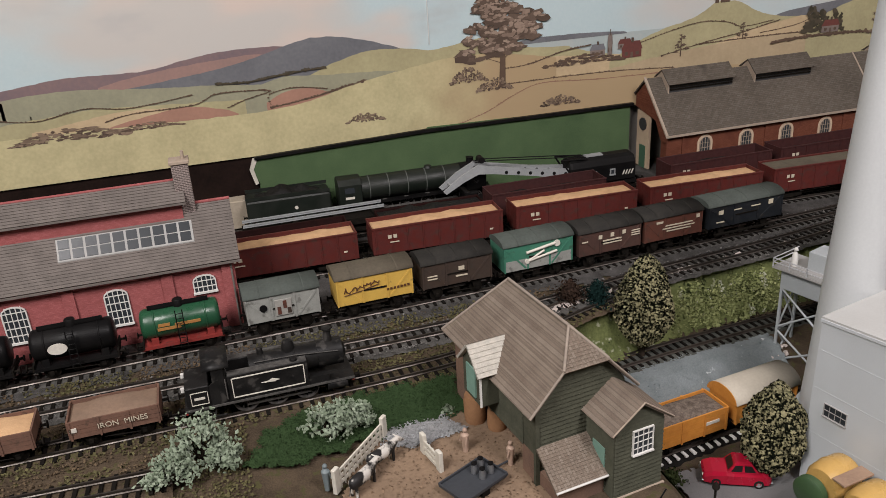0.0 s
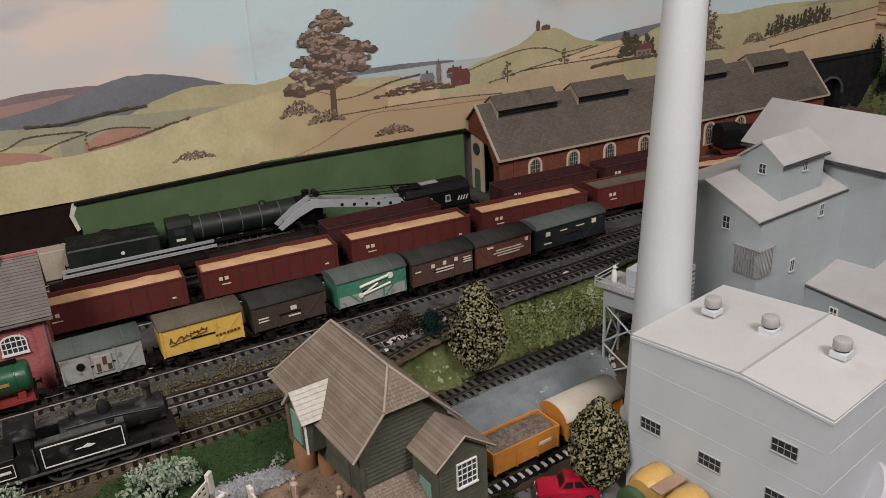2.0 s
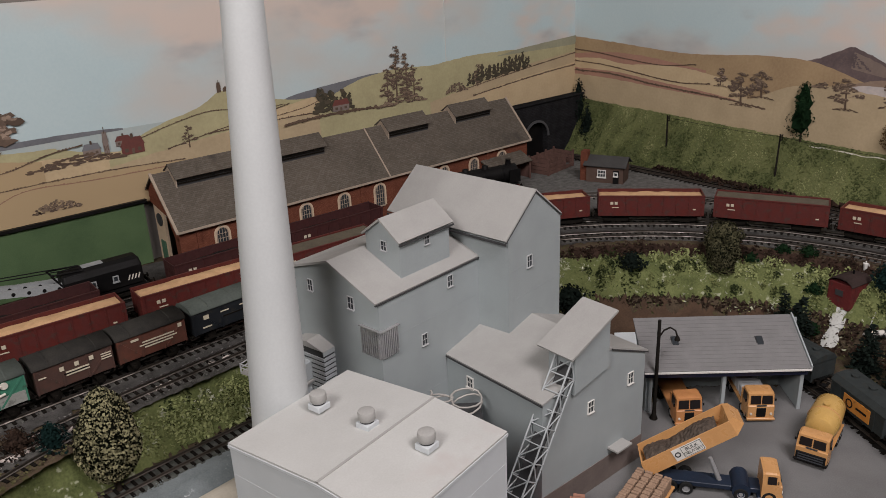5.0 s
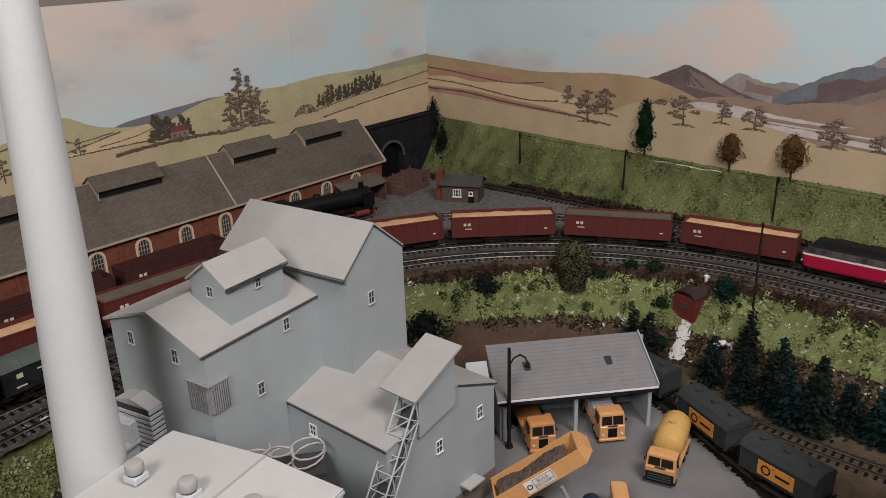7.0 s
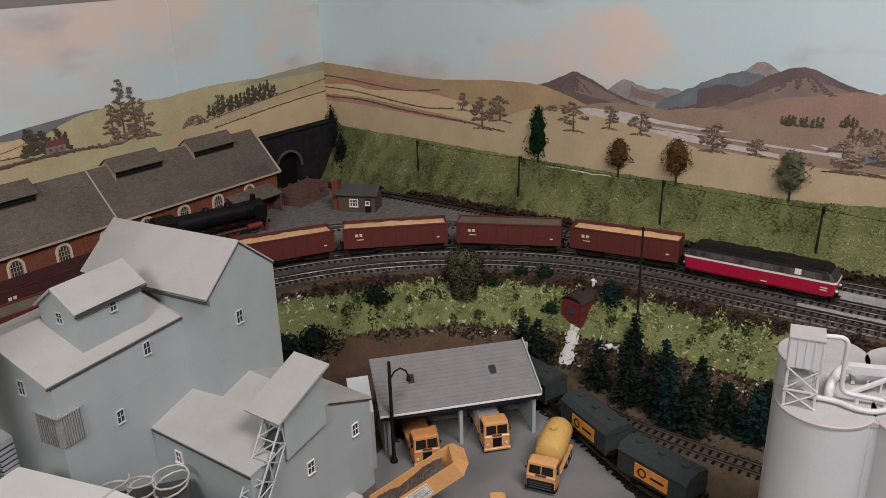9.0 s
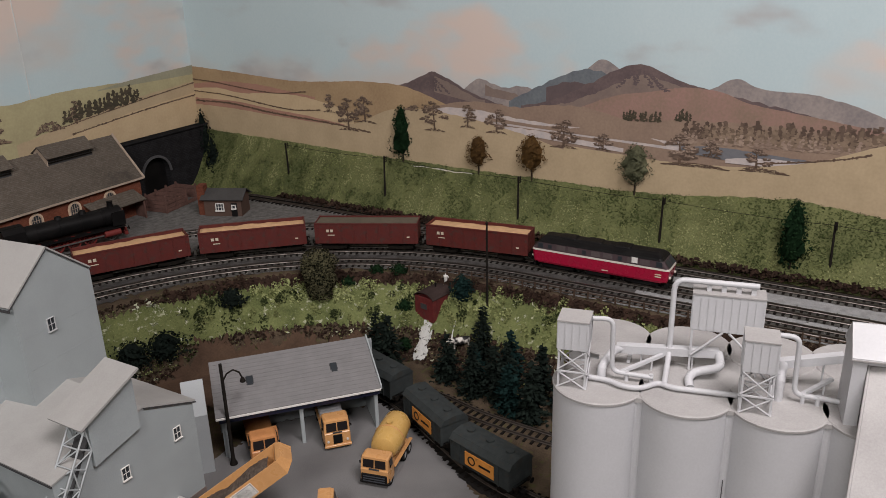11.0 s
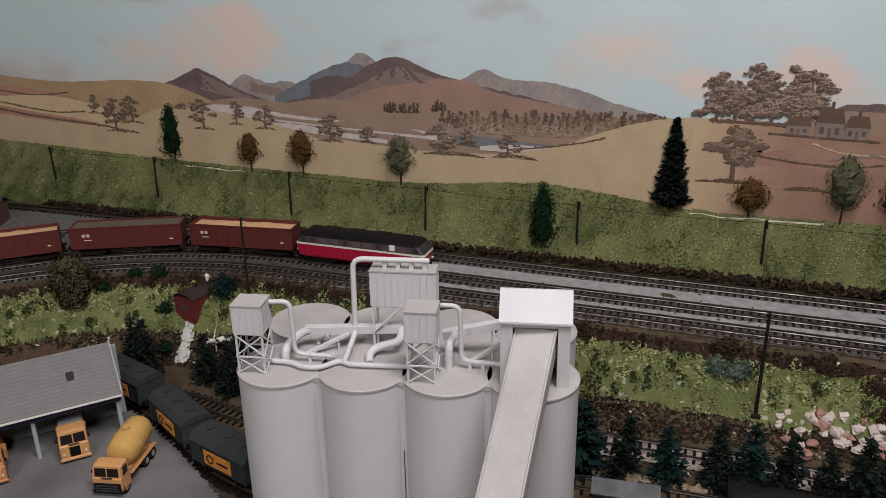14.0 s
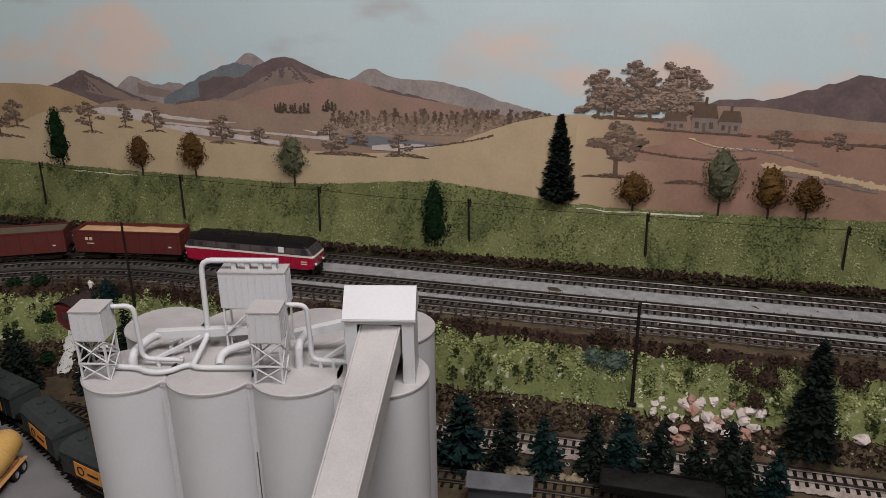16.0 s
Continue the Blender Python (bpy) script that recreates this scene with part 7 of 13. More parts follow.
    # chimney
    ch = part("chimney", Geo().box(0.243, yr - 0.006, zr - 0.02, 0.258, yr + 0.009, zr + 0.040), material("grey_brick_stack", (0.16, 0.13, 0.12), (0.10, 0.085, 0.08), rough=0.9, brick=(0.0042, 0.0016, 0.0003, (2.4, 2.4, 2.4), 0)), th, "grey brick stack with pale joints")
    part("chimney_cap", Geo().box(0.2415, yr - 0.0075, zr + 0.040, 0.2595, yr + 0.0105, zr + 0.0435, 0.0006), STONEC, ch)
    part("chimney_pot", Geo().cyl((0.2545, yr, zr + 0.043), (0.2545, yr, zr + 0.051), 0.0015, n=10), STONEC, ch)
    for x in (0.0, 0.085, 0.170, 0.248):
        window(th, facing(x + 0.006, yf - 0.0004, 0.022 if x < 0.2 else 0.040, 0), 0.021, 0.030 if x < 0.2 else 0.012, 5, 4 if x < 0.2 else 2, WHITEP, 0.006, 0.0014, 0.0007)
    for x in (-0.04, 0.048, 0.137, 0.222, 0.276):
        part("pilaster", Geo().box(x - 0.005, yf - 0.0022, 0, x + 0.005, yf, ze - 0.008), PINKB, th)
    return th


goods_shed()

# ---- the weatherboarded oast barn ----
BOARDG = material("green_weatherboard", (0.092, 0.094, 0.068), (0.060, 0.062, 0.046), rough=0.8, grain=700, blotch=90, mix=0.7, bump=0.3)
TILEBR = material("weathered_brown_tiles", (0.255, 0.212, 0.172), (0.175, 0.143, 0.117), rough=0.92, grain=900, blotch=60, mix=0.8, bump=0.4, brick=(0.0034, 0.0024, 0.00028, (0.70, 0.68, 0.66), 90))
PALESLATE = material("pale_dormer_tiles", (0.52, 0.49, 0.43), (0.36, 0.34, 0.30), rough=0.9, grain=900, blotch=200, mix=0.7, bump=0.3)
STUCCO = material("brown_brick_base", (0.23, 0.145, 0.105), (0.14, 0.095, 0.075), rough=0.92, grain=700, blotch=60, mix=0.7, bump=0.4)
TEAL = material("pale_green_door", (0.22, 0.37, 0.30), (0.16, 0.28, 0.23), rough=0.7)


def boarded(parent, at, outline, pitch=0.0034):
    """Overlapping boards filling an outline of (x, z) points on a wall that looks to -y."""
    zs = [p[1] for p in outline]
    z = min(zs)
    while z < max(zs) - 1e-6:
        z1 = min(z + pitch, max(zs))
        def span(zz):
            xs = []
            for (ax, az), (bx, bz) in zip(outline, outline[1:] + outline[:1]):
                if (az <= zz) != (bz <= zz):
                    xs.append(ax + (bx - ax) * (zz - az) / (bz - az))
            return (min(xs), max(xs)) if len(xs) > 1 else None
        lo, hi = span(z + 1e-5), span(z1 - 1e-5)
        if lo and hi:
            a, b, c, d = lo[0], lo[1], hi[1], hi[0]
            v = [(a, -0.0010, z), (b, -0.0010, z), (c, -0.0002, z1), (d, -0.0002, z1), (a, 0.001, z), (b, 0.001, z), (c, 0.001, z1), (d, 0.001, z1)]
            part("board", Geo().mesh(v, [(0, 1, 2, 3), (0, 4, 5, 1), (1, 5, 6, 2), (3, 7, 4, 0), (3, 2, 6, 7)]), BOARDG, parent, at=at)
        z = z1


def oast_barn():
    th = thing("oast_barn", pose(0.4824, 0.6983, -0.0, 0, 0, 6.9), "green weatherboarded barn with brown tiled hipped roof", "barn")
    # local: ridge along y, front gable at -y
    hw, yf, yb, ze, zr = 0.038, -0.058, 0.070, 0.0575, 0.099
    g = Geo()
    g.prism([(-hw + 0.003, -0.014), (-hw + 0.003, ze), (-0.0140, 0.0815), (0.0140, 0.0815), (hw - 0.003, ze), (hw - 0.003, -0.10)], "y", yf + 0.0012, yf + 0.004)
    part("front_wall", g, BOARDG, th)
    part("right_wall", Geo().box(hw - 0.006, yf + 0.004, -0.10, hw - 0.003, yb - 0.004, ze), BOARDG, th)
    part("left_wall", Geo().box(-hw + 0.003, yf + 0.004, 0.016, -hw + 0.006, yb - 0.03, ze), BOARDG, th)
    part("back_pier", Geo().box(-hw + 0.0015, yb - 0.030, -0.014, -hw + 0.008, yb - 0.004, ze - 0.012), STUCCO, th)
    part("front_pier", Geo().box(-hw + 0.003, yf + 0.004, -0.014, -hw + 0.010, yf + 0.020, 0.016), STUCCO, th)
    part("rear_wall", Geo().box(-hw + 0.003, yb - 0.006, -0.06, hw - 0.003, yb - 0.003, ze), STUCCO, th)
    part("cross_wall", Geo().box(-hw + 0.016, yf + 0.01, -0.014, -hw + 0.019, yb - 0.01, ze), STUCCO, th)
    boarded(th, facing(0, yf + 0.0012, 0, 0), [(-hw + 0.003, 0.012), (-hw + 0.003, ze - 0.001), (-0.0145, 0.081), (0.0145, 0.081), (hw - 0.003, ze - 0.001), (hw - 0.003, 0.012)])
    boarded(th, facing(-hw + 0.003, 0.0, 0, -90), [(yf + 0.004, 0.016), (yf + 0.004, ze), (yb - 0.03, ze), (yb - 0.03, 0.016)])
    boarded(th, facing(hw - 0.003, 0.0, 0, 90), [(yf + 0.004, 0.0), (yf + 0.004, ze), (yb - 0.006, ze), (yb - 0.006, 0.0)])
    part("corner_board", Geo().box(-hw + 0.0016, yf - 0.0006, -0.010, -hw + 0.0046, yf + 0.0024, ze), BOARDG, th)
    # roof: half hip at the front, full hip at the back
    e = 0.005
    eh, er = hw + e, ze - e * (zr - ze) / hw
    zh = 0.080
    xh = eh * (zr - zh) / (zr - er)
    yh = -0.041
    yr = 0.0425
    for s in (-1, 1):
        g = Geo()
        tiled_slope(th, "roof_slope", TILEBR, (s * eh, yf - e, er), (s * eh, yb + e, er), (s * xh, yr + 0.012, zh), (s * xh, yf - e, zh), 21, 0.0007)
        tiled_slope(th, "roof_slope", TILEBR, (s * xh, yf - e, zh), (s * xh, yr + 0.012, zh), (0, yr, zr), (0, yh, zr), 11, 0.0007)
    g = Geo()
    tiled_slope(th, "half_hip", TILEBR, (-xh, yf - e - 0.001, zh), (xh, yf - e - 0.001, zh), (0.0004, yh, zr), (-0.0004, yh, zr), 11, 0.0007)
    g = Geo()
    tiled_slope(th, "rear_hip", TILEBR, (eh, yb + e, er), (-eh, yb + e, er), (-0.001, yr, zr), (0.001, yr, zr), 24, 0.0007)
    g = Geo()
    g.tube([(0, yr, zr + 0.001), (0, yh, zr + 0.001)], 0.0012, 6)
    for s in (-1, 1):
        g.cyl((0, yh, zr + 0.001), (s * xh, yf - e, zh + 0.001), 0.0011, n=6)
        g.cyl((0, yr, zr + 0.001), (s * eh, yb + e, er + 0.001), 0.0011, n=6)
        g.cyl((s * xh, yf - e, zh + 0.0004), (s * eh, yf - e, er + 0.0004), 0.0009, n=6)
    part("hip_tiles", g, material("pale_mortar_ridge", (0.33, 0.28, 0.23), (0.24, 0.20, 0.17), rough=0.9), th)
    # lucam dormer over the yard
    dm = part("hoist_dormer", Geo().prism([(-0.006, 0.030), (-0.006, 0.0585), (0.008, 0.0730), (0.022, 0.0585), (0.022, 0.030)], "x", -0.0500, -0.0340), BOARDG, th)
    tiled_slope(th, "dormer_roof", PALESLATE, (-0.0535, -0.0095, 0.0565), (-0.0385, -0.0095, 0.0565), (-0.0215, 0.008, 0.0750), (-0.0535, 0.008, 0.0750), 7, label="pale mismatched tiles on the dormer")
    tiled_slope(th, "dormer_roof", PALESLATE, (-0.0385, 0.0255, 0.0565), (-0.0535, 0.0255, 0.0565), (-0.0535, 0.0082, 0.0750), (-0.0215, 0.0082, 0.0750), 7, label="pale mismatched tiles on the dormer")
    part("dormer_door", Geo().box(-0.0512, 0.001, 0.034, -0.0500, 0.015, 0.0575), TEAL, dm)
    part("corner_board", Geo().box(-0.0508, -0.0066, 0.030, -0.0494, -0.0052, 0.0575), WHITEP, dm)
    # boarded annex with its own gable
    an = part("annex", Geo().prism([(0.005, -0.10), (0.005, 0.0445), (0.0245, 0.0590), (0.044, 0.0445), (0.044, -0.10)], "y", -0.089, -0.052), BOARDG, th, "small gabled annex on a stone base")
    boarded(an, facing(0, -0.089, 0, 0), [(0.005, -0.012), (0.005, 0.0440), (0.0245, 0.0585), (0.044, 0.0440), (0.044, -0.012)], 0.0032)
    boarded(an, facing(0.005, 0, 0, -90), [(0.052, -0.012), (0.052, 0.044), (0.089, 0.044), (0.089, -0.012)], 0.0032)
    g = Geo()
    for s in (-1, 1):
        tiled_slope(th, "annex_roof", TILEBR, (0.0245 + s * 0.0245, -0.093, 0.0425), (0.0245 + s * 0.0245, -0.052, 0.0425), (0.0245, -0.052, 0.0610), (0.0245, -0.093, 0.0610), 15, 0.0007)
    for s in (-1, 1):
        part("verge_board", Geo().cyl((0.0245, -0.0935, 0.0617), (0.0245 + s * 0.0245, -0.0935, 0.0432), 0.0006, n=6), STONEC, an)
    window(an, facing(0.0265, -0.0902, 0.020, 0), 0.0165, 0.0195, 4, 4, WHITEP, 0, 0.0012, 0.00042)
    part("base_course", Geo().box(0.0035, -0.0905, -0.10, 0.0455, -0.050, -0.012, 0.0005), STUCCO, an)
    part("base_sill", Geo().box(0.0030, -0.0912, -0.0125, 0.0462, -0.0895, -0.0112), STONEC, an)
    part("annex_door", Geo().box(0.0038, -0.080, -0.012, 0.005, -0.066, 0.024), TEAL, an)
    # lean-to porch
    po = part("porch", Geo().box(-0.033, -0.080, -0.016, 0.004, -0.058, 0.004), STUCCO, th, "low tiled porch under the gable")
    tiled_slope(th, "porch_roof", TILEBR, (-0.036, -0.084, 0.005), (0.0045, -0.084, 0.005), (0.0045, -0.058, 0.024), (-0.036, -0.058, 0.024), 14, 0.0007)
    part("porch_verge", Geo().cyl((-0.036, -0.0845, 0.0052), (0.0045, -0.0845, 0.0052), 0.0009, n=6), WHITEP, po)
    # roundel of the kiln in the open bay
    part("kiln_drum", Geo().cyl((-hw + 0.022, 0.030, -0.014), (-hw + 0.022, 0.030, 0.030), 0.012, n=20), STUCCO, th, "orange-brown round kiln wall")
    g = Geo()
    for k in range(6):
        g.box(0.006 + k * 0.004, -0.112 + k * 0.0, -0.045 + k * 0.006, 0.010 + k * 0.004, -0.100, -0.0445 + k * 0.006)
    g.cyl((0.004, -0.112, -0.034), (0.030, -0.112, 0.004), 0.0006, n=5)
    part("stair", g, BLACK, th, "black outside stair by the annex")
    return th


oast_barn()

# ---- corner by the tunnel: portal, bunkers, hut ----
TUNNEL = material("dark_stone_portal", (0.028, 0.028, 0.030), (0.014, 0.014, 0.015), rough=0.9, grain=500, blotch=60, bump=0.5, brick=(0.006, 0.003, 0.0004, (0.6, 0.6, 0.6), 0))
tp = thing("tunnel_portal", pose(1.610, 1.190, 0), "dark grey stone tunnel portal in the corner", "tunnel portal")
g = Geo()
outer = [(-0.085, 0), (-0.085, 0.104), (0.110, 0.104), (0.110, 0)]
arch_pts = [(-0.02 + 0.030 * math.cos(math.pi * i / 12), 0.040 + 0.030 * math.sin(math.pi * i / 12)) for i in range(13)]
g.prism([outer[0], outer[1], (-0.02, 0.104), arch_pts[6], *arch_pts[7:], (-0.05, 0)], "y", 0.0, 0.012)
g.prism([(-0.02, 0.104), outer[2], outer[3], (0.01, 0), *arch_pts[:7]], "y", 0.0, 0.012)
part("face_wall", g, TUNNEL, tp)
ARCHSTONE = material("arch_stone", (0.085, 0.085, 0.088), (0.06, 0.06, 0.063), rough=0.9)
ac = Vector((-0.02, 0.040))
for p, q in zip(arch_pts, arch_pts[1:]):
    po, qo = ac + (Vector(p) - ac) * 1.14, ac + (Vector(q) - ac) * 1.14
    part("arch_stone", Geo().prism([p, q, tuple(qo), tuple(po)], "y", -0.0022, 0.0), ARCHSTONE, tp)
part("bore", Geo().box(-0.055, 0.012, 0, 0.015, 0.026, 0.075), BLACK, tp)
part("coping", Geo().box(-0.088, -0.003, 0.104, 0.113, 0.014, 0.108, 0.0006), TUNNEL, tp)
bun = thing("coal_bunker", pose(1.556, 1.122, 0, 0, 0, 8), "open brown coal bunkers with upright posts", "bunker")
BUNK = material("brown_plank_bunker", (0.150, 0.085, 0.070), (0.085, 0.050, 0.042), rough=0.9, grain=500, blotch=90, mix=0.8)
ASH = material("grey_ash_heap", (0.16, 0.145, 0.135), (0.07, 0.064, 0.06), rough=0.97, mix=0.9, bump=0.8)
for x in (-0.040, -0.014, 0.012, 0.038):
    for y in (-0.022, 0.020):
        part("post", Geo().box(x - 0.0014, y - 0.0014, 0, x + 0.0014, y + 0.0014, 0.031), BUNK, bun)
    for k in range(4):
        part("bay_plank", Geo().box(x - 0.0007, -0.0205, 0.001 + k * 0.0068, x + 0.0007, 0.0185, 0.0072 + k * 0.0068), BUNK, bun)
for x0_ in (-0.040, -0.014, 0.012):
    for k in range(4):
        part("back_plank", Geo().box(x0_ + 0.0015, 0.0193, 0.001 + k * 0.0068, x0_ + 0.0245, 0.0207, 0.0072 + k * 0.0068), BUNK, bun)
    for k in range(3 if x0_ < 0 else 1):
        part("front_plank", Geo().box(x0_ + 0.0015, -0.0227, 0.001 + k * 0.0068, x0_ + 0.0245, -0.0213, 0.0072 + k * 0.0068), BUNK, bun)
for x, mat, rise in ((-0.027, ASH, 0.016), (-0.001, COAL, 0.012), (0.025, ASH, 0.010)):
    heap = part("heap_floor", Geo().box(x - 0.0115, -0.0205, 0, x + 0.0115, 0.0190, 0.004), mat, bun)
    g = Geo()
    n = 8
    v = [(x - 0.0115 + 0.023 * i / n, -0.0205 + 0.0395 * k / n, 0.004 + rise * math.sin(math.pi * (0.1 + 0.8 * i / n)) * (0.35 + 0.65 * k / n) * random.uniform(0.8, 1.1)) for i in range(n + 1) for k in range(n + 1)]
    part("heap", g.mesh(v, [(i * (n + 1) + k, (i + 1) * (n + 1) + k, (i + 1) * (n + 1) + k + 1, i * (n + 1) + k + 1) for i in range(n) for k in range(n)], True), mat, heap)
# lean-to awning on the engine shed
aw = thing("shed_awning", pose(1.395, 1.1355, 0), "small grey lean-to awning on the engine shed wall", "awning")
g = Geo()
slab_roof(g, (0.0, -0.030, 0.033), (0.096, -0.030, 0.033), (0.096, 0.0, 0.046), (0.0, 0.0, 0.046), 0.0014)
part("awning_roof", g, SLATE, aw)
for x in (0.004, 0.048, 0.092):
    part("post", Geo().box(x - 0.001, -0.028, 0, x + 0.001, -0.026, 0.0335), BUNK, aw)
part("end_board", Geo().prism([(-0.026, 0.0), (-0.026, 0.0330), (-0.001, 0.0435), (-0.001, 0.0)], "x", 0.094, 0.0955), BUNK, aw)


def lineside_hut():
    th = thing("lineside_hut", pose(1.568, 1.003, 0, 0, 0, -66) @ Matrix.Scale(1.22, 4), "small dark lineside hut with a red brick chimney", "hut")
    HUTW = material("dark_brick_hut", (0.115, 0.075, 0.06), (0.08, 0.055, 0.045), rough=0.9)
    part("wall_shell", Geo().prism([(-0.016, 0), (-0.016, 0.026), (0, 0.033), (0.016, 0.026), (0.016, 0)], "x", -0.026, 0.026), HUTW, th)
    g = Geo()
    for s in (-1, 1):
        slab_roof(g, (-0.030, s * 0.020, 0.0245), (0.030, s * 0.020, 0.0245), (0.030, 0, 0.0355), (-0.030, 0, 0.0355), 0.0012)
    part("roof", g, material("dark_felt_roof", (0.07, 0.068, 0.066), rough=0.9), th)
    window(th, facing(-0.004, -0.016, 0.008, 0), 0.012, 0.011, 3, 2, WHITEP)
    part("door", Geo().box(0.012, -0.0168, 0, 0.020, -0.016, 0.019), BLACK, th)
    window(th, facing(0.016, -0.0172, 0.011, 0), 0.006, 0.006, 1, 1, WHITEP)
    part("chimney", Geo().box(-0.036, -0.012, 0, -0.026, 0.002, 0.042, 0.0006), BRICK, th, "red brick chimney stack")
    return th


lineside_hut()
# ---- rolling stock ----
def paintwork(name, a, b=None, rough=0.55, dirt=0.58):
    return material(name, a, b, rough=rough, grain=800, blotch=120, mix=0.45, bump=0.12, wear=((a[0] * 0.45 + 0.02, a[1] * 0.45 + 0.018, a[2] * 0.45 + 0.015), 140, dirt))


MAROON = paintwork("maroon_hopper_paint", (0.105, 0.018, 0.014), (0.07, 0.014, 0.012), 0.6)
COALMAROON = paintwork("sooty_maroon_paint", (0.050, 0.012, 0.011), (0.034, 0.010, 0.010), 0.7, 0.68)
SOOTMAROON = paintwork("black_maroon_paint", (0.026, 0.010, 0.009), (0.016, 0.008, 0.008), 0.8, 0.7)
YELLOWP = paintwork("yellow_van_paint", (0.62, 0.40, 0.085), (0.52, 0.33, 0.07), 0.55, 0.66)
DARKBROWN = paintwork("chocolate_van_paint", (0.060, 0.041, 0.031), (0.040, 0.028, 0.023))
RUSTBROWN = paintwork("dull_red_brown_van_paint", (0.088, 0.046, 0.036), (0.058, 0.032, 0.027))
GREENV = paintwork("green_van_paint", (0.055, 0.20, 0.13), (0.04, 0.15, 0.10), 0.55, 0.62)
GREYV = paintwork("grey_van_paint", (0.31, 0.315, 0.29), (0.23, 0.235, 0.215), 0.65)
REDBROWN = paintwork("red_brown_van_paint", (0.125, 0.045, 0.030), (0.08, 0.034, 0.025))
NAVYV = paintwork("blue_black_van_paint", (0.009, 0.011, 0.0145), (0.014, 0.0165, 0.020))
GREYGREENV = paintwork("dark_grey_van_paint", (0.040, 0.046, 0.046), (0.028, 0.032, 0.032), 0.8)
ROOFDK = material("sooty_van_roof", (0.024, 0.023, 0.022), (0.046, 0.043, 0.038), rough=0.8, grain=700, blotch=90, mix=0.7)
ROOFGR = material("grey_green_roof", (0.105, 0.12, 0.108), (0.07, 0.08, 0.072), rough=0.8, mix=0.6)
ROOFBR = material("brown_grey_roof", (0.135, 0.115, 0.085), (0.09, 0.078, 0.06), rough=0.8, mix=0.6)
TANKGREEN = paintwork("green_tank_gloss", (0.020, 0.085, 0.040), (0.015, 0.06, 0.03), 0.35, 0.70)
TANKRED = paintwork("red_tank_frame", (0.24, 0.035, 0.03), rough=0.5)
LOCORED = paintwork("crimson_loco_gloss", (0.34, 0.010, 0.040), (0.27, 0.010, 0.032), 0.28, 0.85)
LOCOGREY = paintwork("grey_maroon_band", (0.075, 0.052, 0.056), (0.055, 0.040, 0.044), 0.4, 0.8)
CREAMSTRIPE = material("cream_stripe", (0.72, 0.68, 0.60), rough=0.4)
LETTER = material("cream_lettering", (0.62, 0.55, 0.42), (0.45, 0.40, 0.31), rough=0.7)
SAND = material("sand_load", (0.62, 0.40, 0.225), (0.48, 0.30, 0.165), rough=0.97, grain=900, blotch=120, mix=0.8, bump=0.8)
GRITLOAD = material("grey_brown_rubble", (0.23, 0.185, 0.15), (0.07, 0.054, 0.045), rough=0.97, grain=900, blotch=250, mix=0.9, bump=1.0)
ORANGEW = paintwork("orange_wagon_paint", (0.60, 0.25, 0.045), (0.48, 0.19, 0.035), 0.6, 0.66)
CREAMROOF = material("cream_wagon_roof", (0.58, 0.53, 0.44), (0.46, 0.41, 0.34), rough=0.7, mix=0.5)
WEATHERED = paintwork("weathered_pink_brown", (0.19, 0.105, 0.075), (0.12, 0.072, 0.056), 0.8)
LOCOBLACK = material("loco_black", (0.006, 0.006, 0.0065), (0.017, 0.016, 0.015), rough=0.5, grain=700, blotch=110, mix=0.8, bump=0.15, wear=((0.045, 0.042, 0.039), 120, 0.58), spec=0.2)
LOCODKGREEN = material("dark_green_boiler", (0.007, 0.011, 0.008), (0.014, 0.016, 0.012), rough=0.5, grain=700, mix=0.6)
PINKBAR = material("red_buffer_beam", (0.40, 0.04, 0.035), rough=0.5)
JIBGREY = material("pale_grey_jib", (0.36, 0.375, 0.38), (0.25, 0.26, 0.265), rough=0.5, mix=0.5)

WHEEL_MESH = Geo().lathe([(0.0, -0.0014), (0.0050, -0.0014), (0.0062, -0.0014), (0.0062, 0.0008), (0.0070, 0.0008), (0.0070, 0.0014), (0.0, 0.0014)], n=18)
WHEEL_MESH.cyl((0, 0, -0.0020), (0, 0, 0.0020), 0.0012, n=8)
WHEEL_MESH = WHEEL_MESH.moved(pose(0, 0, 0, 90, 0, 0)).data("wheel", GRIME)


def loft(rings, corner):
    """A body of rounded oblong rings: (z, half length, half width[, shift])."""
    g = Geo()
    n = 4
    loops = []
    for ring in rings:
        z, hl, hw = ring[:3]
        sh = ring[3] if len(ring) > 3 else 0.0
        c = min(corner, hl * 0.9, hw * 0.9)
        pts = []
        for qx, qy, a0 in ((1, 1, 0), (-1, 1, 90), (-1, -1, 180), (1, -1, 270)):
            for k in range(n):
                a = radians(a0 + 90 * k / (n - 1))
                pts.append((sh + qx * (hl - c) + c * math.cos(a), qy * (hw - c) + c * math.sin(a), z))
        loops.append(pts)
    m = len(loops[0])
    v = [p for lp in loops for p in lp]
    f = [tuple(range(m - 1, -1, -1)), tuple(range((len(loops) - 1) * m, len(loops) * m))]
    for r in range(len(loops) - 1):
        f += [(r * m + i, r * m + (i + 1) % m, (r + 1) * m + (i + 1) % m, (r + 1) * m + i) for i in range(m)]
    return g.mesh(v, f)


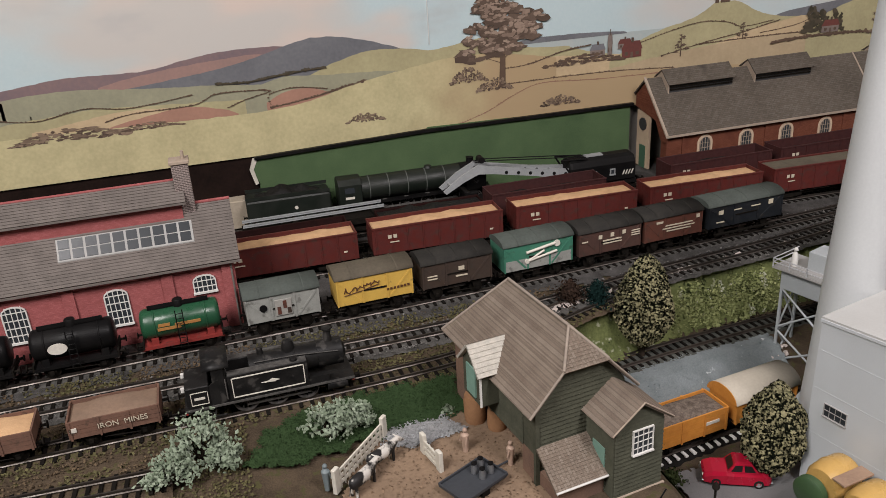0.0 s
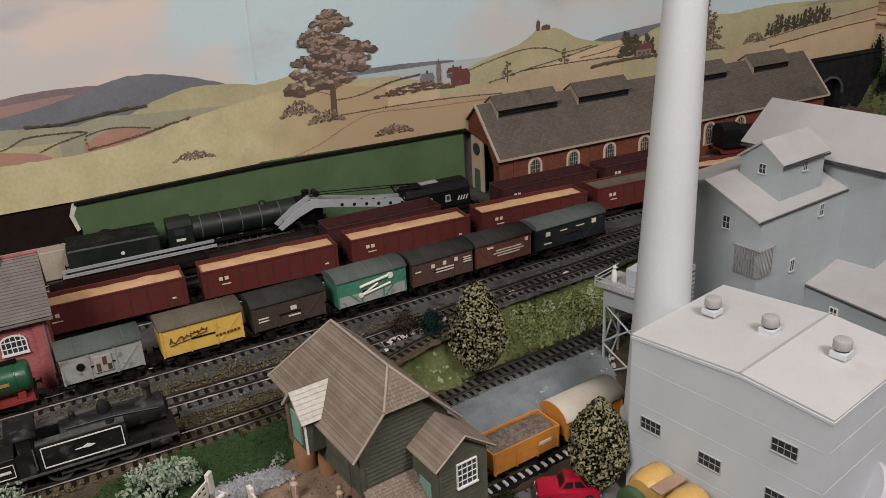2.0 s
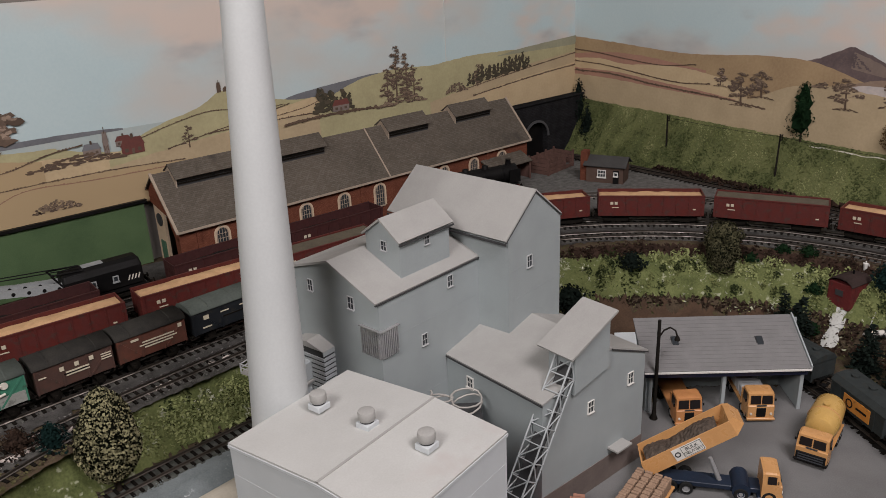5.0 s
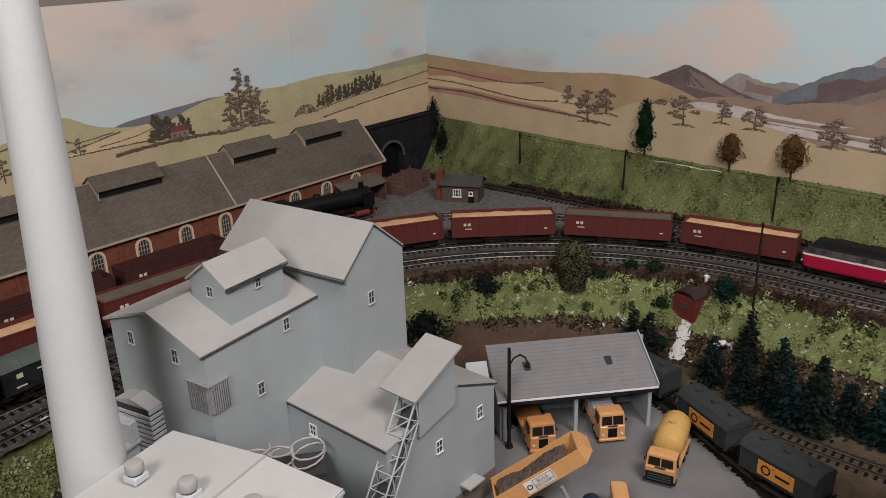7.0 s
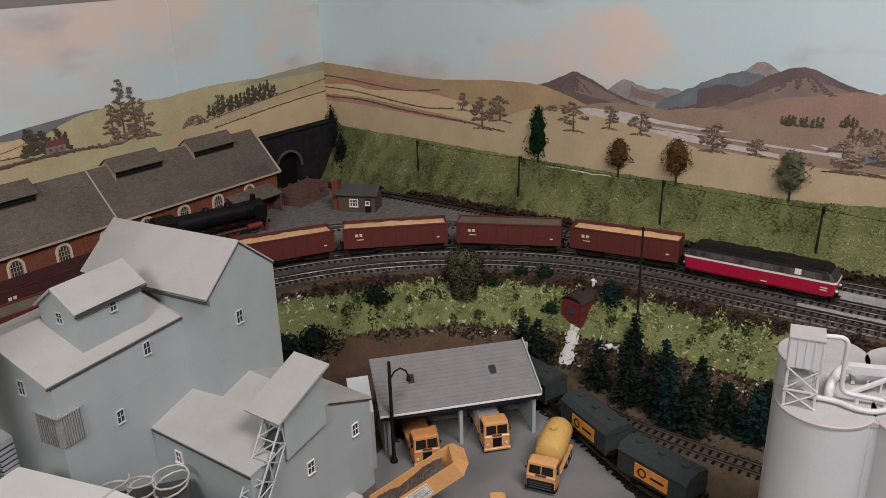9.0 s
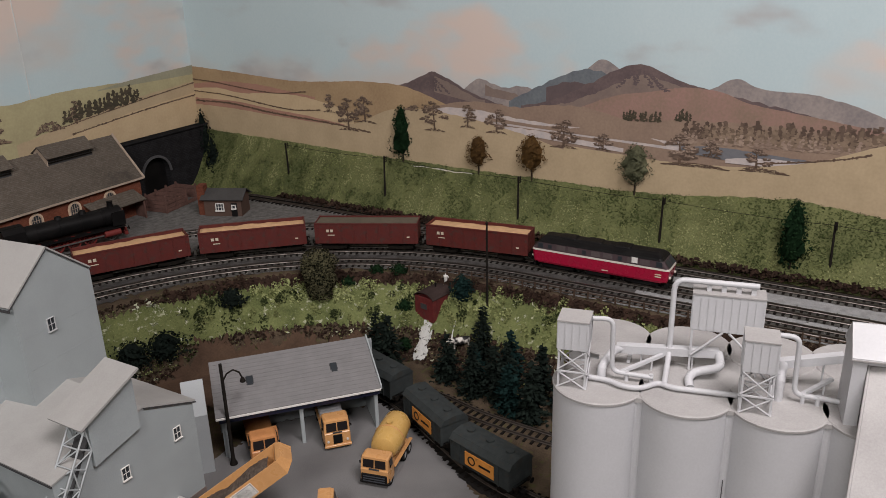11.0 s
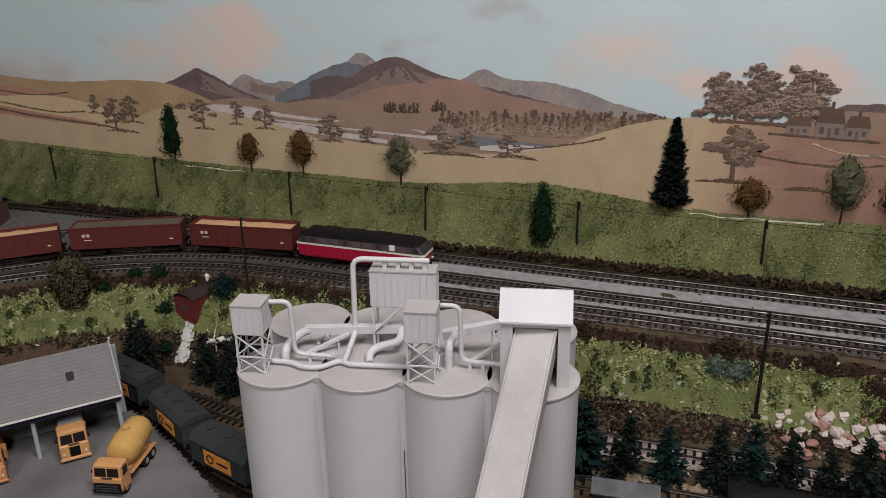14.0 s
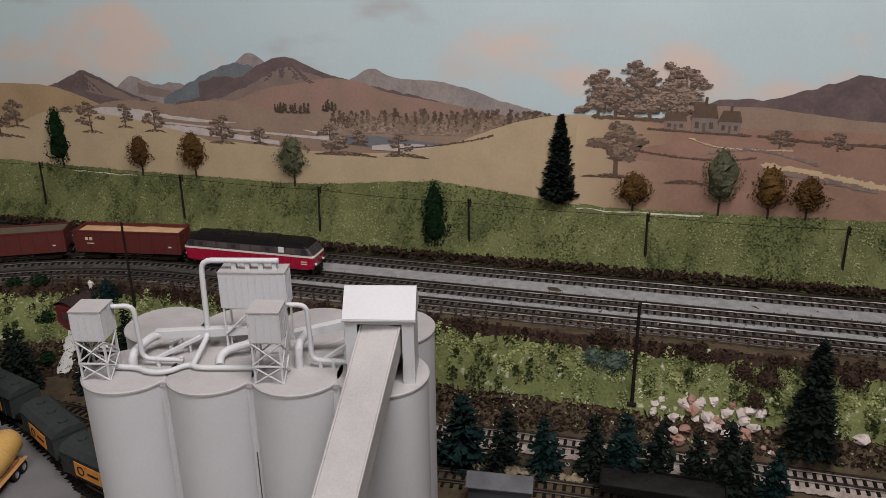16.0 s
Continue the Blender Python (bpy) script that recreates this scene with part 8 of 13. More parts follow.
def buffers(th, L, z=0.0135, beam=None):
    for s in (-1, 1):
        part("headstock", Geo().box(s * L / 2 - s * 0.0016, -0.0150, z - 0.0026, s * L / 2, 0.0150, z + 0.0022), beam or GRIME, th)
        for y in (-0.0112, 0.0112):
            g = Geo().cyl((s * L / 2, y, z), (s * (L / 2 + 0.0042), y, z), 0.0012, n=8)
            g.cyl((s * (L / 2 + 0.0042), y, z), (s * (L / 2 + 0.0050), y, z), 0.0030, n=10)
            part("buffer", g, GRIME, th)
        part("coupling", Geo().box(s * L / 2, -0.0030, 0.0052, s * (L / 2 + 0.0062), 0.0030, 0.0066), BLACK, th)


def four_wheels(th, L, wb, deck=0.0124):
    part("underframe", Geo().box(-L / 2 + 0.002, -0.0100, deck - 0.0034, L / 2 - 0.002, 0.0100, deck - 0.0002), GRIME, th)
    for y in (-1, 1):
        part("solebar", Geo().box(-L / 2, y * 0.0118, deck - 0.0030, L / 2, y * 0.0134, deck), GRIME, th)
        part("brake_lever", Geo().cyl((-wb * 0.25, y * 0.0136, 0.0075), (wb * 0.42, y * 0.0140, 0.0058), 0.0005, n=5), GRIME, th)
        for x in (-1, 1):
            part("wheel", WHEEL_MESH, None, th, at=pose(x * wb / 2, y * 0.0083, 0.0062, 0, 0, 0 if y < 0 else 180))
            g = Geo().prism([(x * wb / 2 - 0.0055, deck - 0.0024), (x * wb / 2 + 0.0055, deck - 0.0024), (x * wb / 2 + 0.0018, 0.0040), (x * wb / 2 - 0.0018, 0.0040)], "y", y * 0.0114, y * 0.0126)
            g.box(x * wb / 2 - 0.0017, y * 0.0126, 0.0045, x * wb / 2 + 0.0017, y * 0.0146, 0.0080)
            part("axle_box", g, GRIME, th)
        part("brake_shoe", Geo().box(-0.004, y * 0.0095, 0.0030, 0.004, y * 0.0105, 0.0085), GRIME, th)
    part("axle", Geo().cyl((-wb / 2, -0.0083, 0.0062), (-wb / 2, 0.0083, 0.0062), 0.0011, n=6), GRIME, th)
    part("axle", Geo().cyl((wb / 2, -0.0083, 0.0062), (wb / 2, 0.0083, 0.0062), 0.0011, n=6), GRIME, th)


def bar_lettering(th, rows, y=-0.0171, mat=None, name="lettering_bar"):
    """Plain bars for writing on a van's side: (x, z, length, height)."""
    for x, z, ln, tall in rows:
        part(name, Geo().box(x - ln / 2, y - 0.0003, z, x + ln / 2, y + 0.0003, z + tall), mat or LETTER, th)


def box_van(seat, label, body, roof, L=0.072, rows=(), planks=6, lower=None, tall=0.0292, name="goods_van", group="goods vans"):
    th = thing(name, seat, label, "railway van", group)
    z0, hw, z1 = 0.0156, 0.0163, 0.0120 + tall
    tall = z1 - z0
    part("body", Geo().box(-L / 2, -hw, z0, L / 2, hw, z1, 0.0004), body, th)
    if lower:
        for y in (-1, 1):
            part("lower_panel", Geo().box(-L / 2 + 0.0004, y * (hw - 0.0004), z0 + 0.0004, L / 2 - 0.0004, y * (hw + 0.0004), z0 + tall * 0.42), lower, th)
    for y in (-1, 1):
        for x in (-L / 2, -L * 0.16, L * 0.16, L / 2):
            part("upright", Geo().box(x - 0.0009 if abs(x) < L / 2 - 0.001 else x - (0.0016 if x > 0 else 0), y * hw, z0, x + 0.0009 if abs(x) < L / 2 - 0.001 else x + (0 if x > 0 else 0.0016), y * (hw + 0.0008), z1), body, th)
        for s in (-1, 1):
            g = Geo().prism([(s * L * 0.18, z0 + 0.002), (s * L * 0.20, z0 + 0.001), (s * L * 0.48, z1 - 0.003), (s * L * 0.46, z1 - 0.002)], "y", y * hw, y * (hw + 0.0006))
            part("brace", g, body, th)
        part("door_bar", Geo().box(-L * 0.15, y * hw, z0 + tall * 0.45, L * 0.15, y * (hw + 0.0010), z0 + tall * 0.49), GRIME, th)
    arcs = [(-hw - 0.0012, z1 - 0.0006)] + [((hw + 0.0012) * -math.cos(math.pi * i / 10), z1 + 0.0068 * math.sin(math.pi * i / 10)) for i in range(11)] + [(hw + 0.0012, z1 - 0.0006)]
    part("roof", Geo().prism(arcs, "x", -L / 2 - 0.0014, L / 2 + 0.0014, True), roof, th)
    for x in (-L * 0.3, 0, L * 0.3):
        part("roof_rib", Geo().prism([(p[0] * 1.004, p[1] + 0.0004) for p in arcs], "x", x - 0.0005, x + 0.0005), roof, th)
    four_wheels(th, L, L * 0.58, 0.0157)
    buffers(th, L)
    bar_lettering(th, rows)
    return th


def van_at(x, *args, **kw):
    return box_van(VAN_LINE.seat(VAN_LINE.nearest(x, 0.93)), *args, **kw)


v = van_at(0.3185, "weathered grey goods van with a dark green-grey roof", GREYV, ROOFGR, 0.067)
part("round_mark", Geo().cyl((-0.018, -0.0177, 0.0300), (-0.018, -0.0168, 0.0300), 0.0034, n=18), BLACK, v)
part("door_panel", Geo().box(-0.0075, -0.0176, 0.0200, 0.0075, -0.0168, 0.0360, 0.0003), material("pale_door_paint", (0.34, 0.33, 0.30), (0.25, 0.24, 0.22), rough=0.7), v)
for x, z0, z1, mat in ((-0.004, 0.0215, 0.0290, REDBROWN), (0.0015, 0.0270, 0.0345, REDBROWN), (0.005, 0.0215, 0.0270, DARKBROWN)):
    part("painted_panel", Geo().box(x - 0.0016, -0.0181, z0, x + 0.0016, -0.0175, z1), mat, v)
v = van_at(0.404, "yellow goods van with faded brown lettering bars", YELLOWP, ROOFBR, 0.074, tall=0.0310)
SCRIPT = material("brown_script", (0.12, 0.05, 0.02), rough=0.7)
g = Geo()
stroke = [(-0.030 + 0.00105 * k + 0.0010 * math.sin(k * 1.9), -0.0171, 0.0285 + 0.00022 * k + 0.0020 * math.sin(k * 0.95) + (0.0030 if k in (1, 2, 10, 11, 19, 24) else 0.0)) for k in range(34)]
part("script_stroke", g.tube(stroke, 0.00055, 5), SCRIPT, v, "brown curling script stroke")
part("script_stroke", Geo().tube([(-0.030, -0.0171, 0.0262), (-0.014, -0.0171, 0.0285), (0.004, -0.0171, 0.0325)], 0.00045, 5), SCRIPT, v)
bar_lettering(v, [(0.012 + 0.0034 * k, 0.0238 + 0.0002 * k, 0.0022, 0.0022) for k in range(7)], mat=SCRIPT)
van_at(0.488, "chocolate brown goods van with small cream marks", DARKBROWN, ROOFDK, 0.072, [(0.004, 0.030, 0.006, 0.004), (0.004, 0.0235, 0.012, 0.0014), (-0.026, 0.028, 0.010, 0.0012), (-0.026, 0.025, 0.010, 0.0012)])
v = van_at(0.575, "green and stone container van with a pale spanner-like emblem", GREENV, ROOFGR, 0.076, lower=GREYV, tall=0.0310)
g = Geo()
for a, b, r in (((-0.014, 0.0335), (0.018, 0.0385), 0.0016), ((-0.012, 0.0245), (0.020, 0.0300), 0.0014), ((-0.012, 0.0245), (0.006, 0.0330), 0.0012)):
    g.cyl((a[0], -0.0172, a[1]), (b[0], -0.0172, b[1]), r, n=6)
g.cyl((0.020, -0.0180, 0.0380), (0.020, -0.0166, 0.0380), 0.0034, n=14)
g.cyl((-0.013, -0.0180, 0.0245), (-0.013, -0.0166, 0.0245), 0.0026, n=12)
part("pale_emblem", g, CREAMSTRIPE, v)
van_at(0.657, "reddish brown goods van with cream lettering bars", RUSTBROWN, ROOFDK, 0.073, [(-0.012, 0.032, 0.004, 0.0042), (0.002, 0.0325, 0.004, 0.0042), (0.016, 0.033, 0.004, 0.0042), (0.002, 0.0285, 0.022, 0.0014), (0.002, 0.0255, 0.022, 0.0012), (0.030, 0.034, 0.010, 0.0010), (0.030, 0.0315, 0.010, 0.0010), (0.030, 0.029, 0.010, 0.0010), (-0.030, 0.031, 0.007, 0.0012)])
van_at(0.735, "red-brown goods van with faded arched lettering bars", REDBROWN, ROOFDK, 0.072, [(-0.018, 0.035, 0.008, 0.0022), (0.006, 0.0305, 0.034, 0.0013), (0.006, 0.0275, 0.040, 0.0012), (0.006, 0.0245, 0.030, 0.0012), (0.030, 0.034, 0.004, 0.0040)])
v = van_at(0.8275, "long blue-black brake van with pale lettering marks", NAVYV, ROOFGR, 0.098, [(-0.034, 0.031, 0.006, 0.0046), (-0.012, 0.033, 0.010, 0.0012), (0.012, 0.0335, 0.012, 0.0012), (0.032, 0.0325, 0.006, 0.0052), (-0.034, 0.0215, 0.010, 0.0014)], name="brake_van")
part("footboard", Geo().box(-0.040, -0.0185, 0.0075, 0.040, -0.0150, 0.0085), GRIME, v)


def tank_wagon(seat, label, tank, frame_mat, oval):
    th = thing("tank_wagon", seat, label, "tank wagon", "goods vans")
    L = 0.070
    g = Geo()
    prof = [(-0.034, 0.0), (-0.034, 0.0095), (-0.0325, 0.0128), (-0.030, 0.0138), (0.030, 0.0138), (0.0325, 0.0128), (0.034, 0.0095), (0.034, 0.0)]
    n = 26
    v = [(x, r * math.cos(2 * math.pi * k / n), 0.0285 + r * math.sin(2 * math.pi * k / n)) for k in range(n) for x, r in prof]
    m = len(prof)
    g.mesh(v, [(k * m + i, k * m + i + 1, ((k + 1) % n) * m + i + 1, ((k + 1) % n) * m + i) for k in range(n) for i in range(m - 1)], True)
    part("barrel", g, tank, th)
    for x in (-0.022, 0.022):
        g = Geo()
        ring = [(0.0143 * math.cos(2 * math.pi * i / 24), 0.0285 + 0.0143 * math.sin(2 * math.pi * i / 24)) for i in range(24)]
        g.prism(ring, "x", x - 0.0007, x + 0.0007, True)
        part("tank_strap", g, tank, th)
    part("filler_dome", Geo().lathe([(0.0, 0.0485), (0.0040, 0.0480), (0.0046, 0.0470), (0.0046, 0.040), (0.0, 0.040)], n=18), BLACK, th)
    g = Geo()
    g.box(-0.026, -0.0030, 0.0428, 0.026, 0.0030, 0.0438)
    g.box(-0.026, -0.0032, 0.0438, 0.026, -0.0026, 0.0470)
    part("walkway", g, BLACK, th)
    g = Geo()
    for x in (-0.003, 0.003):
        g.cyl((x, -0.0185, 0.010), (x, -0.0160, 0.0440), 0.0005, n=5)
    for k in range(7):
        g.cyl((-0.003, -0.0183 + k * 0.0003, 0.013 + k * 0.0046), (0.003, -0.0183 + k * 0.0003, 0.013 + k * 0.0046), 0.0004, n=5)
    part("ladder", g, BLACK, th)
    for x in (-0.024, 0.024):
        part("saddle", Geo().box(x - 0.003, -0.0125, 0.0118, x + 0.003, 0.0125, 0.0185), frame_mat, th)
    part("frame", Geo().box(-L / 2, -0.0148, 0.0100, L / 2, 0.0148, 0.0128), frame_mat, th)
    g = Geo()
    if oval:
        ring = [(-0.012 + 0.008 * math.cos(2 * math.pi * i / 20), 0.028 + 0.005 * math.sin(2 * math.pi * i / 20)) for i in range(20)]
        g.prism(ring, "y", -0.0146, -0.0134)
        part("oval_badge", g, CREAMSTRIPE, th)
    else:
        for k, (x, z, ln) in enumerate(((-0.010, 0.0262, 0.020), (0.006, 0.0285, 0.022), (-0.014, 0.0300, 0.010))):
            part("lettering_bar", Geo().box(x - ln / 2, -0.0144, z, x + ln / 2, -0.0134, z + 0.0026), material("gold_red_script", (0.42, 0.20, 0.06), rough=0.6), th)
    four_wheels(th, L, 0.042)
    buffers(th, L)
    return th


tank_wagon(VAN_LINE.seat(VAN_LINE.nearest(0.2305, 0.91)), "glossy green tank wagon on a red frame", TANKGREEN, TANKRED, False)
tank_wagon(VAN_LINE.seat(VAN_LINE.nearest(0.140, 0.91)), "black tank wagon with an oval cream badge", BLACK, BLACK, True)
tank_wagon(VAN_LINE.seat(VAN_LINE.nearest(0.055, 0.91)), "black tank wagon with an oval cream badge", BLACK, BLACK, True)


def heaped(L, W, z, rise, mat, th, name="load", n=26, seed=1):
    """An uneven heap of loose load in a wagon."""
    g = Geo()
    m = max(6, int(n * W / L) + 3)
    v = []
    for i in range(n + 1):
        for j in range(m + 1):
            x, y = -L / 2 + L * i / n, -W / 2 + W * j / m
            e = min(1, 4 * min(i, n - i) / n) * math.sin(math.pi * j / m) ** 0.5
            v.append((x, y, z + rise * e * (0.6 + 0.6 * noise.noise((x * 60 + seed * 7, y * 60, seed)))))
    g.mesh(v, [(i * (m + 1) + j, (i + 1) * (m + 1) + j, (i + 1) * (m + 1) + j + 1, i * (m + 1) + j + 1) for i in range(n) for j in range(m)], True)
    part(name, g, mat, th)


def bogie(th, x, wb=0.024, frame_mat=None):
    b = part("bogie", Geo().box(-wb / 2 - 0.007, -0.0060, 0.0055, wb / 2 + 0.007, 0.0060, 0.0088), frame_mat or GRIME, th, at=pose(x, 0, 0))
    for y in (-1, 1):
        g = Geo().prism([(-wb / 2 - 0.006, 0.0075), (-wb / 2 - 0.006, 0.0045), (-0.005, 0.0030), (0.005, 0.0030), (wb / 2 + 0.006, 0.0045), (wb / 2 + 0.006, 0.0075)], "y", y * 0.0118, y * 0.0140)
        part("side_frame", g, frame_mat or GRIME, b)
        for s in (-1, 1):
            part("wheel", WHEEL_MESH, None, b, at=pose(s * wb / 2, y * 0.0083, 0.0062, 0, 0, 0 if y < 0 else 180))


def hopper_wagon(seat, label, load, seed, body=MAROON, L=0.148, group="sand train", z1=0.0425):
    th = thing("hopper_wagon", seat, label, "hopper wagon", group)
    hw, z0 = 0.0172, 0.0125
    for y in (-1, 1):
        part("side_wall", Geo().box(-L / 2, y * (hw - 0.0012), z0, L / 2, y * hw, z1, 0.0003), body, th)
        part("top_rail", Geo().box(-L / 2, y * (hw - 0.0014), z1 - 0.0010, L / 2, y * (hw + 0.0008), z1 + 0.0006), body, th)
        for k in range(9):
            x = -L / 2 + 0.004 + (L - 0.008) * k / 8
            part("side_rib", Geo().box(x - 0.0007, y * hw, z0, x + 0.0007, y * (hw + 0.0007), z1 - 0.001), body, th)
    for x in (-1, 1):
        part("end_wall", Geo().box(x * (L / 2 - 0.0014), -hw + 0.0012, z0, x * L / 2, hw - 0.0012, z1), body, th)
        part("end_platform", Geo().box(x * L / 2, -0.013, 0.0105, x * (L / 2 + 0.003), 0.013, 0.0118), GRIME, th)
    part("floor_pan", Geo().box(-L / 2 + 0.0014, -hw + 0.0012, z0, L / 2 - 0.0014, hw - 0.0012, z0 + 0.0015), body, th)
    part("underframe", Geo().box(-L / 2 + 0.004, -0.012, 0.0092, L / 2 - 0.004, 0.012, 0.0125), GRIME, th)
    if load == "sand":
        heaped(L - 0.003, 2 * hw - 0.0026, z1 - 0.0040, 0.0050, SAND, th, "sand_load", seed=seed)
    elif load == "coal":
        heaped(L - 0.003, 2 * hw - 0.0026, z1 - 0.012, 0.0070, COAL, th, "coal_load", seed=seed)
    elif load == "full":
        heaped(L - 0.003, 2 * hw - 0.0026, z1 - 0.002, 0.0085, COAL, th, "coal_load", seed=seed)
    else:
        part("cover", Geo().box(-L / 2 + 0.0014, -hw + 0.0012, z1 - 0.003, L / 2 - 0.0014, hw - 0.0012, z1 - 0.0014), ROOFBR, th)
    for x in (-1, 1):
        bogie(th, x * (L / 2 - 0.026))
    buffers(th, L)
    if z1 < 0.04:
        return th
    for y in (-1, 1):
        for x, z, ln, tall in ((-0.055, 0.030, 0.004, 0.004), (-0.049, 0.030, 0.004, 0.004), (-0.050, 0.025, 0.010, 0.0012), (0.060, 0.022, 0.004, 0.0018)):
            part("lettering_bar", Geo().box(x - ln / 2, y * (hw + 0.0006), z, x + ln / 2, y * (hw + 0.0010), z + tall), LETTER, th)
    return th


# ---- the red diesel and its sand train ----
LOCOGRILLE = material("dusty_grey_grille", (0.105, 0.085, 0.085), (0.065, 0.05, 0.05), rough=0.6)


def diesel(seat):
    th = thing("diesel_locomotive", seat, "crimson diesel locomotive with cream stripe and dark roof", "diesel locomotive", "sand train")
    hl, hw = 0.0905, 0.0175
    part("lower_body", loft([(0.0095, hl - 0.006, hw - 0.001), (0.0120, hl - 0.001, hw), (0.0265, hl + 0.001, hw)], 0.004), LOCORED, th, "crimson lower body")
    part("stripe", loft([(0.0265, hl + 0.0012, hw + 0.0003), (0.0290, hl + 0.0004, hw + 0.0003)], 0.004), CREAMSTRIPE, th, "cream waist stripe")
    part("upper_body", loft([(0.0290, hl, hw), (0.0385, hl - 0.0075, hw - 0.0006)], 0.004), LOCOGREY, th, "grey-maroon upper body band")
    part("roof", loft([(0.0385, hl - 0.0070, hw), (0.0410, hl - 0.0090, hw - 0.0012), (0.0440, hl - 0.0120, hw - 0.0055), (0.0456, hl - 0.016, hw - 0.011)], 0.004), BLACK, th, "sooty black curved roof")
    for x in (-0.045, -0.010, 0.028):
        part("roof_hatch", loft([(0.0450, 0.011, 0.009), (0.0466, 0.010, 0.008)], 0.002), BLACK, th, at=pose(x, 0, 0))
    for y in (-1, 1):
        for k in range(9):
            x = -0.066 + k * 0.0158
            part("vent_grille" if k % 3 else "side_window", Geo().prism([(x - 0.0062, 0.0306), (x + 0.0062, 0.0306), (x + 0.0062, 0.0372), (x - 0.0062, 0.0372)] if k % 3 else [(x - 0.0026, 0.0312), (x + 0.0026, 0.0312), (x + 0.0026, 0.0364), (x - 0.0026, 0.0364)], "y", y * (hw - 0.0006), y * (hw + 0.0003)), LOCOGRILLE if k % 3 else PANE, th)
        for x in (-0.079, 0.079):
            part("cab_window", Geo().prism([(x - 0.004, 0.0306), (x + 0.004, 0.0306), (x + 0.003, 0.0372), (x - 0.004, 0.0372)], "y", y * (hw - 0.0006), y * (hw + 0.0003)), PANE, th)
            part("cab_step", Geo().box(x - 0.003, y * 0.014, 0.003, x + 0.003, y * 0.0165, 0.0042), BLACK, th)
        part("number_panel", Geo().box(0.044, y * (hw - 0.0004), 0.0312, 0.0515, y * (hw + 0.0006), 0.0385), WHITEP, th, "white square panel on the side")
        for x, z, ln in ((0.078, 0.0200, 0.008), (0.078, 0.0170, 0.008), (0.010, 0.0135, 0.008)):
            part("lettering_bar", Geo().box(x - ln / 2, y * hw, z, x + ln / 2, y * (hw + 0.0004), z + 0.0014), LETTER, th)
        part("fuel_tank", Geo().box(-0.016, y * 0.004, 0.0035, 0.016, y * 0.0155, 0.0100, 0.0008), BLACK, th)
    for s in (-1, 1):
        g = Geo()
        for y in (-0.0075, 0.0075):
            g.mesh([(s * (hl + 0.0006), y - 0.0062, 0.0300), (s * (hl + 0.0006), y + 0.0062, 0.0300), (s * (hl - 0.0058), y + 0.0056, 0.0374), (s * (hl - 0.0058), y - 0.0056, 0.0374)], [(0, 1, 2, 3) if s > 0 else (3, 2, 1, 0)])
        part("windscreen", g, PANE, th)
        for y in (-0.0115, 0.0115):
            part("headlight", Geo().cyl((s * hl, y, 0.0165), (s * (hl + 0.0022), y, 0.0165), 0.0017, n=12), CREAMSTRIPE, th)
        part("cowcatcher", Geo().box(s * (hl - 0.004), -0.0145, 0.0035, s * (hl - 0.001), 0.0145, 0.0095), BLACK, th)
        bogie(th, s * 0.056, 0.032, BLACK)
    buffers(th, 2 * hl - 0.004, 0.0130, PINKBAR)
    return th


NOSE = TRAIN_LINE.nearest(1.577, 0.256)
diesel(TRAIN_LINE.seat(NOSE - 0.0945))
back = NOSE - 0.0945 - 0.0945 - 0.0815
for k, load in enumerate(("sand", "cover", "sand", "sand", "sand", "cover", "sand", "sand", "sand", "sand")):
    words = "maroon bogie hopper wagon heaped with pale sand" if load == "sand" else "maroon bogie hopper wagon with a dull brown cover"
    hopper_wagon(TRAIN_LINE.seat(back - k * 0.164), words, load, k + 1)
# coal wagons on the siding behind
for k, (x, load, L, top) in enumerate(((0.352, "coal", 0.128, 0.0310), (0.5135, "full", 0.128, 0.0310), (0.659, "coal", 0.148, 0.0400), (0.897, "coal", 0.148, 0.0425), (1.059, "coal", 0.148, 0.0425))):
    words = "low black-maroon bogie wagon filled with coal" if top < 0.04 else "maroon bogie hopper wagon with dark coal inside"
    hopper_wagon(COAL_LINE.seat(COAL_LINE.nearest(x, 1.08)), words, load, k + 20, SOOTMAROON if top < 0.04 else COALMAROON, L, "coal wagons", top)
# added flat wagon that stands in for an empty track's two bright rails
fw = thing("flat_wagon", CRANE_LINE.seat(CRANE_LINE.nearest(0.385, 1.128)), "added black flat wagon holding up the two pale rails of an empty track", "flat wagon")
part("deck", Geo().box(-0.085, -0.0150, 0.0125, 0.085, 0.0195, 0.0205), GRIME, fw)
for x in (-0.070, -0.024, 0.024, 0.070):
    part("bolster", Geo().box(x - 0.003, -0.0140, 0.0205, x + 0.003, 0.0190, 0.0240), GRIME, fw)
for y in (0.0005, 0.0170):
    part("steel_rail", Geo().box(-0.084, y - 0.0012, 0.0240, 0.084, y + 0.0012, 0.0246).box(-0.084, y - 0.0005, 0.0246, 0.084, y + 0.0005, 0.0258).box(-0.084, y - 0.0010, 0.0258, 0.084, y + 0.0010, 0.0272), JIBGREY, fw, "long pale steel rail")
for x in (-1, 1):
    bogie(fw, x * 0.058)
buffers(fw, 0.170)


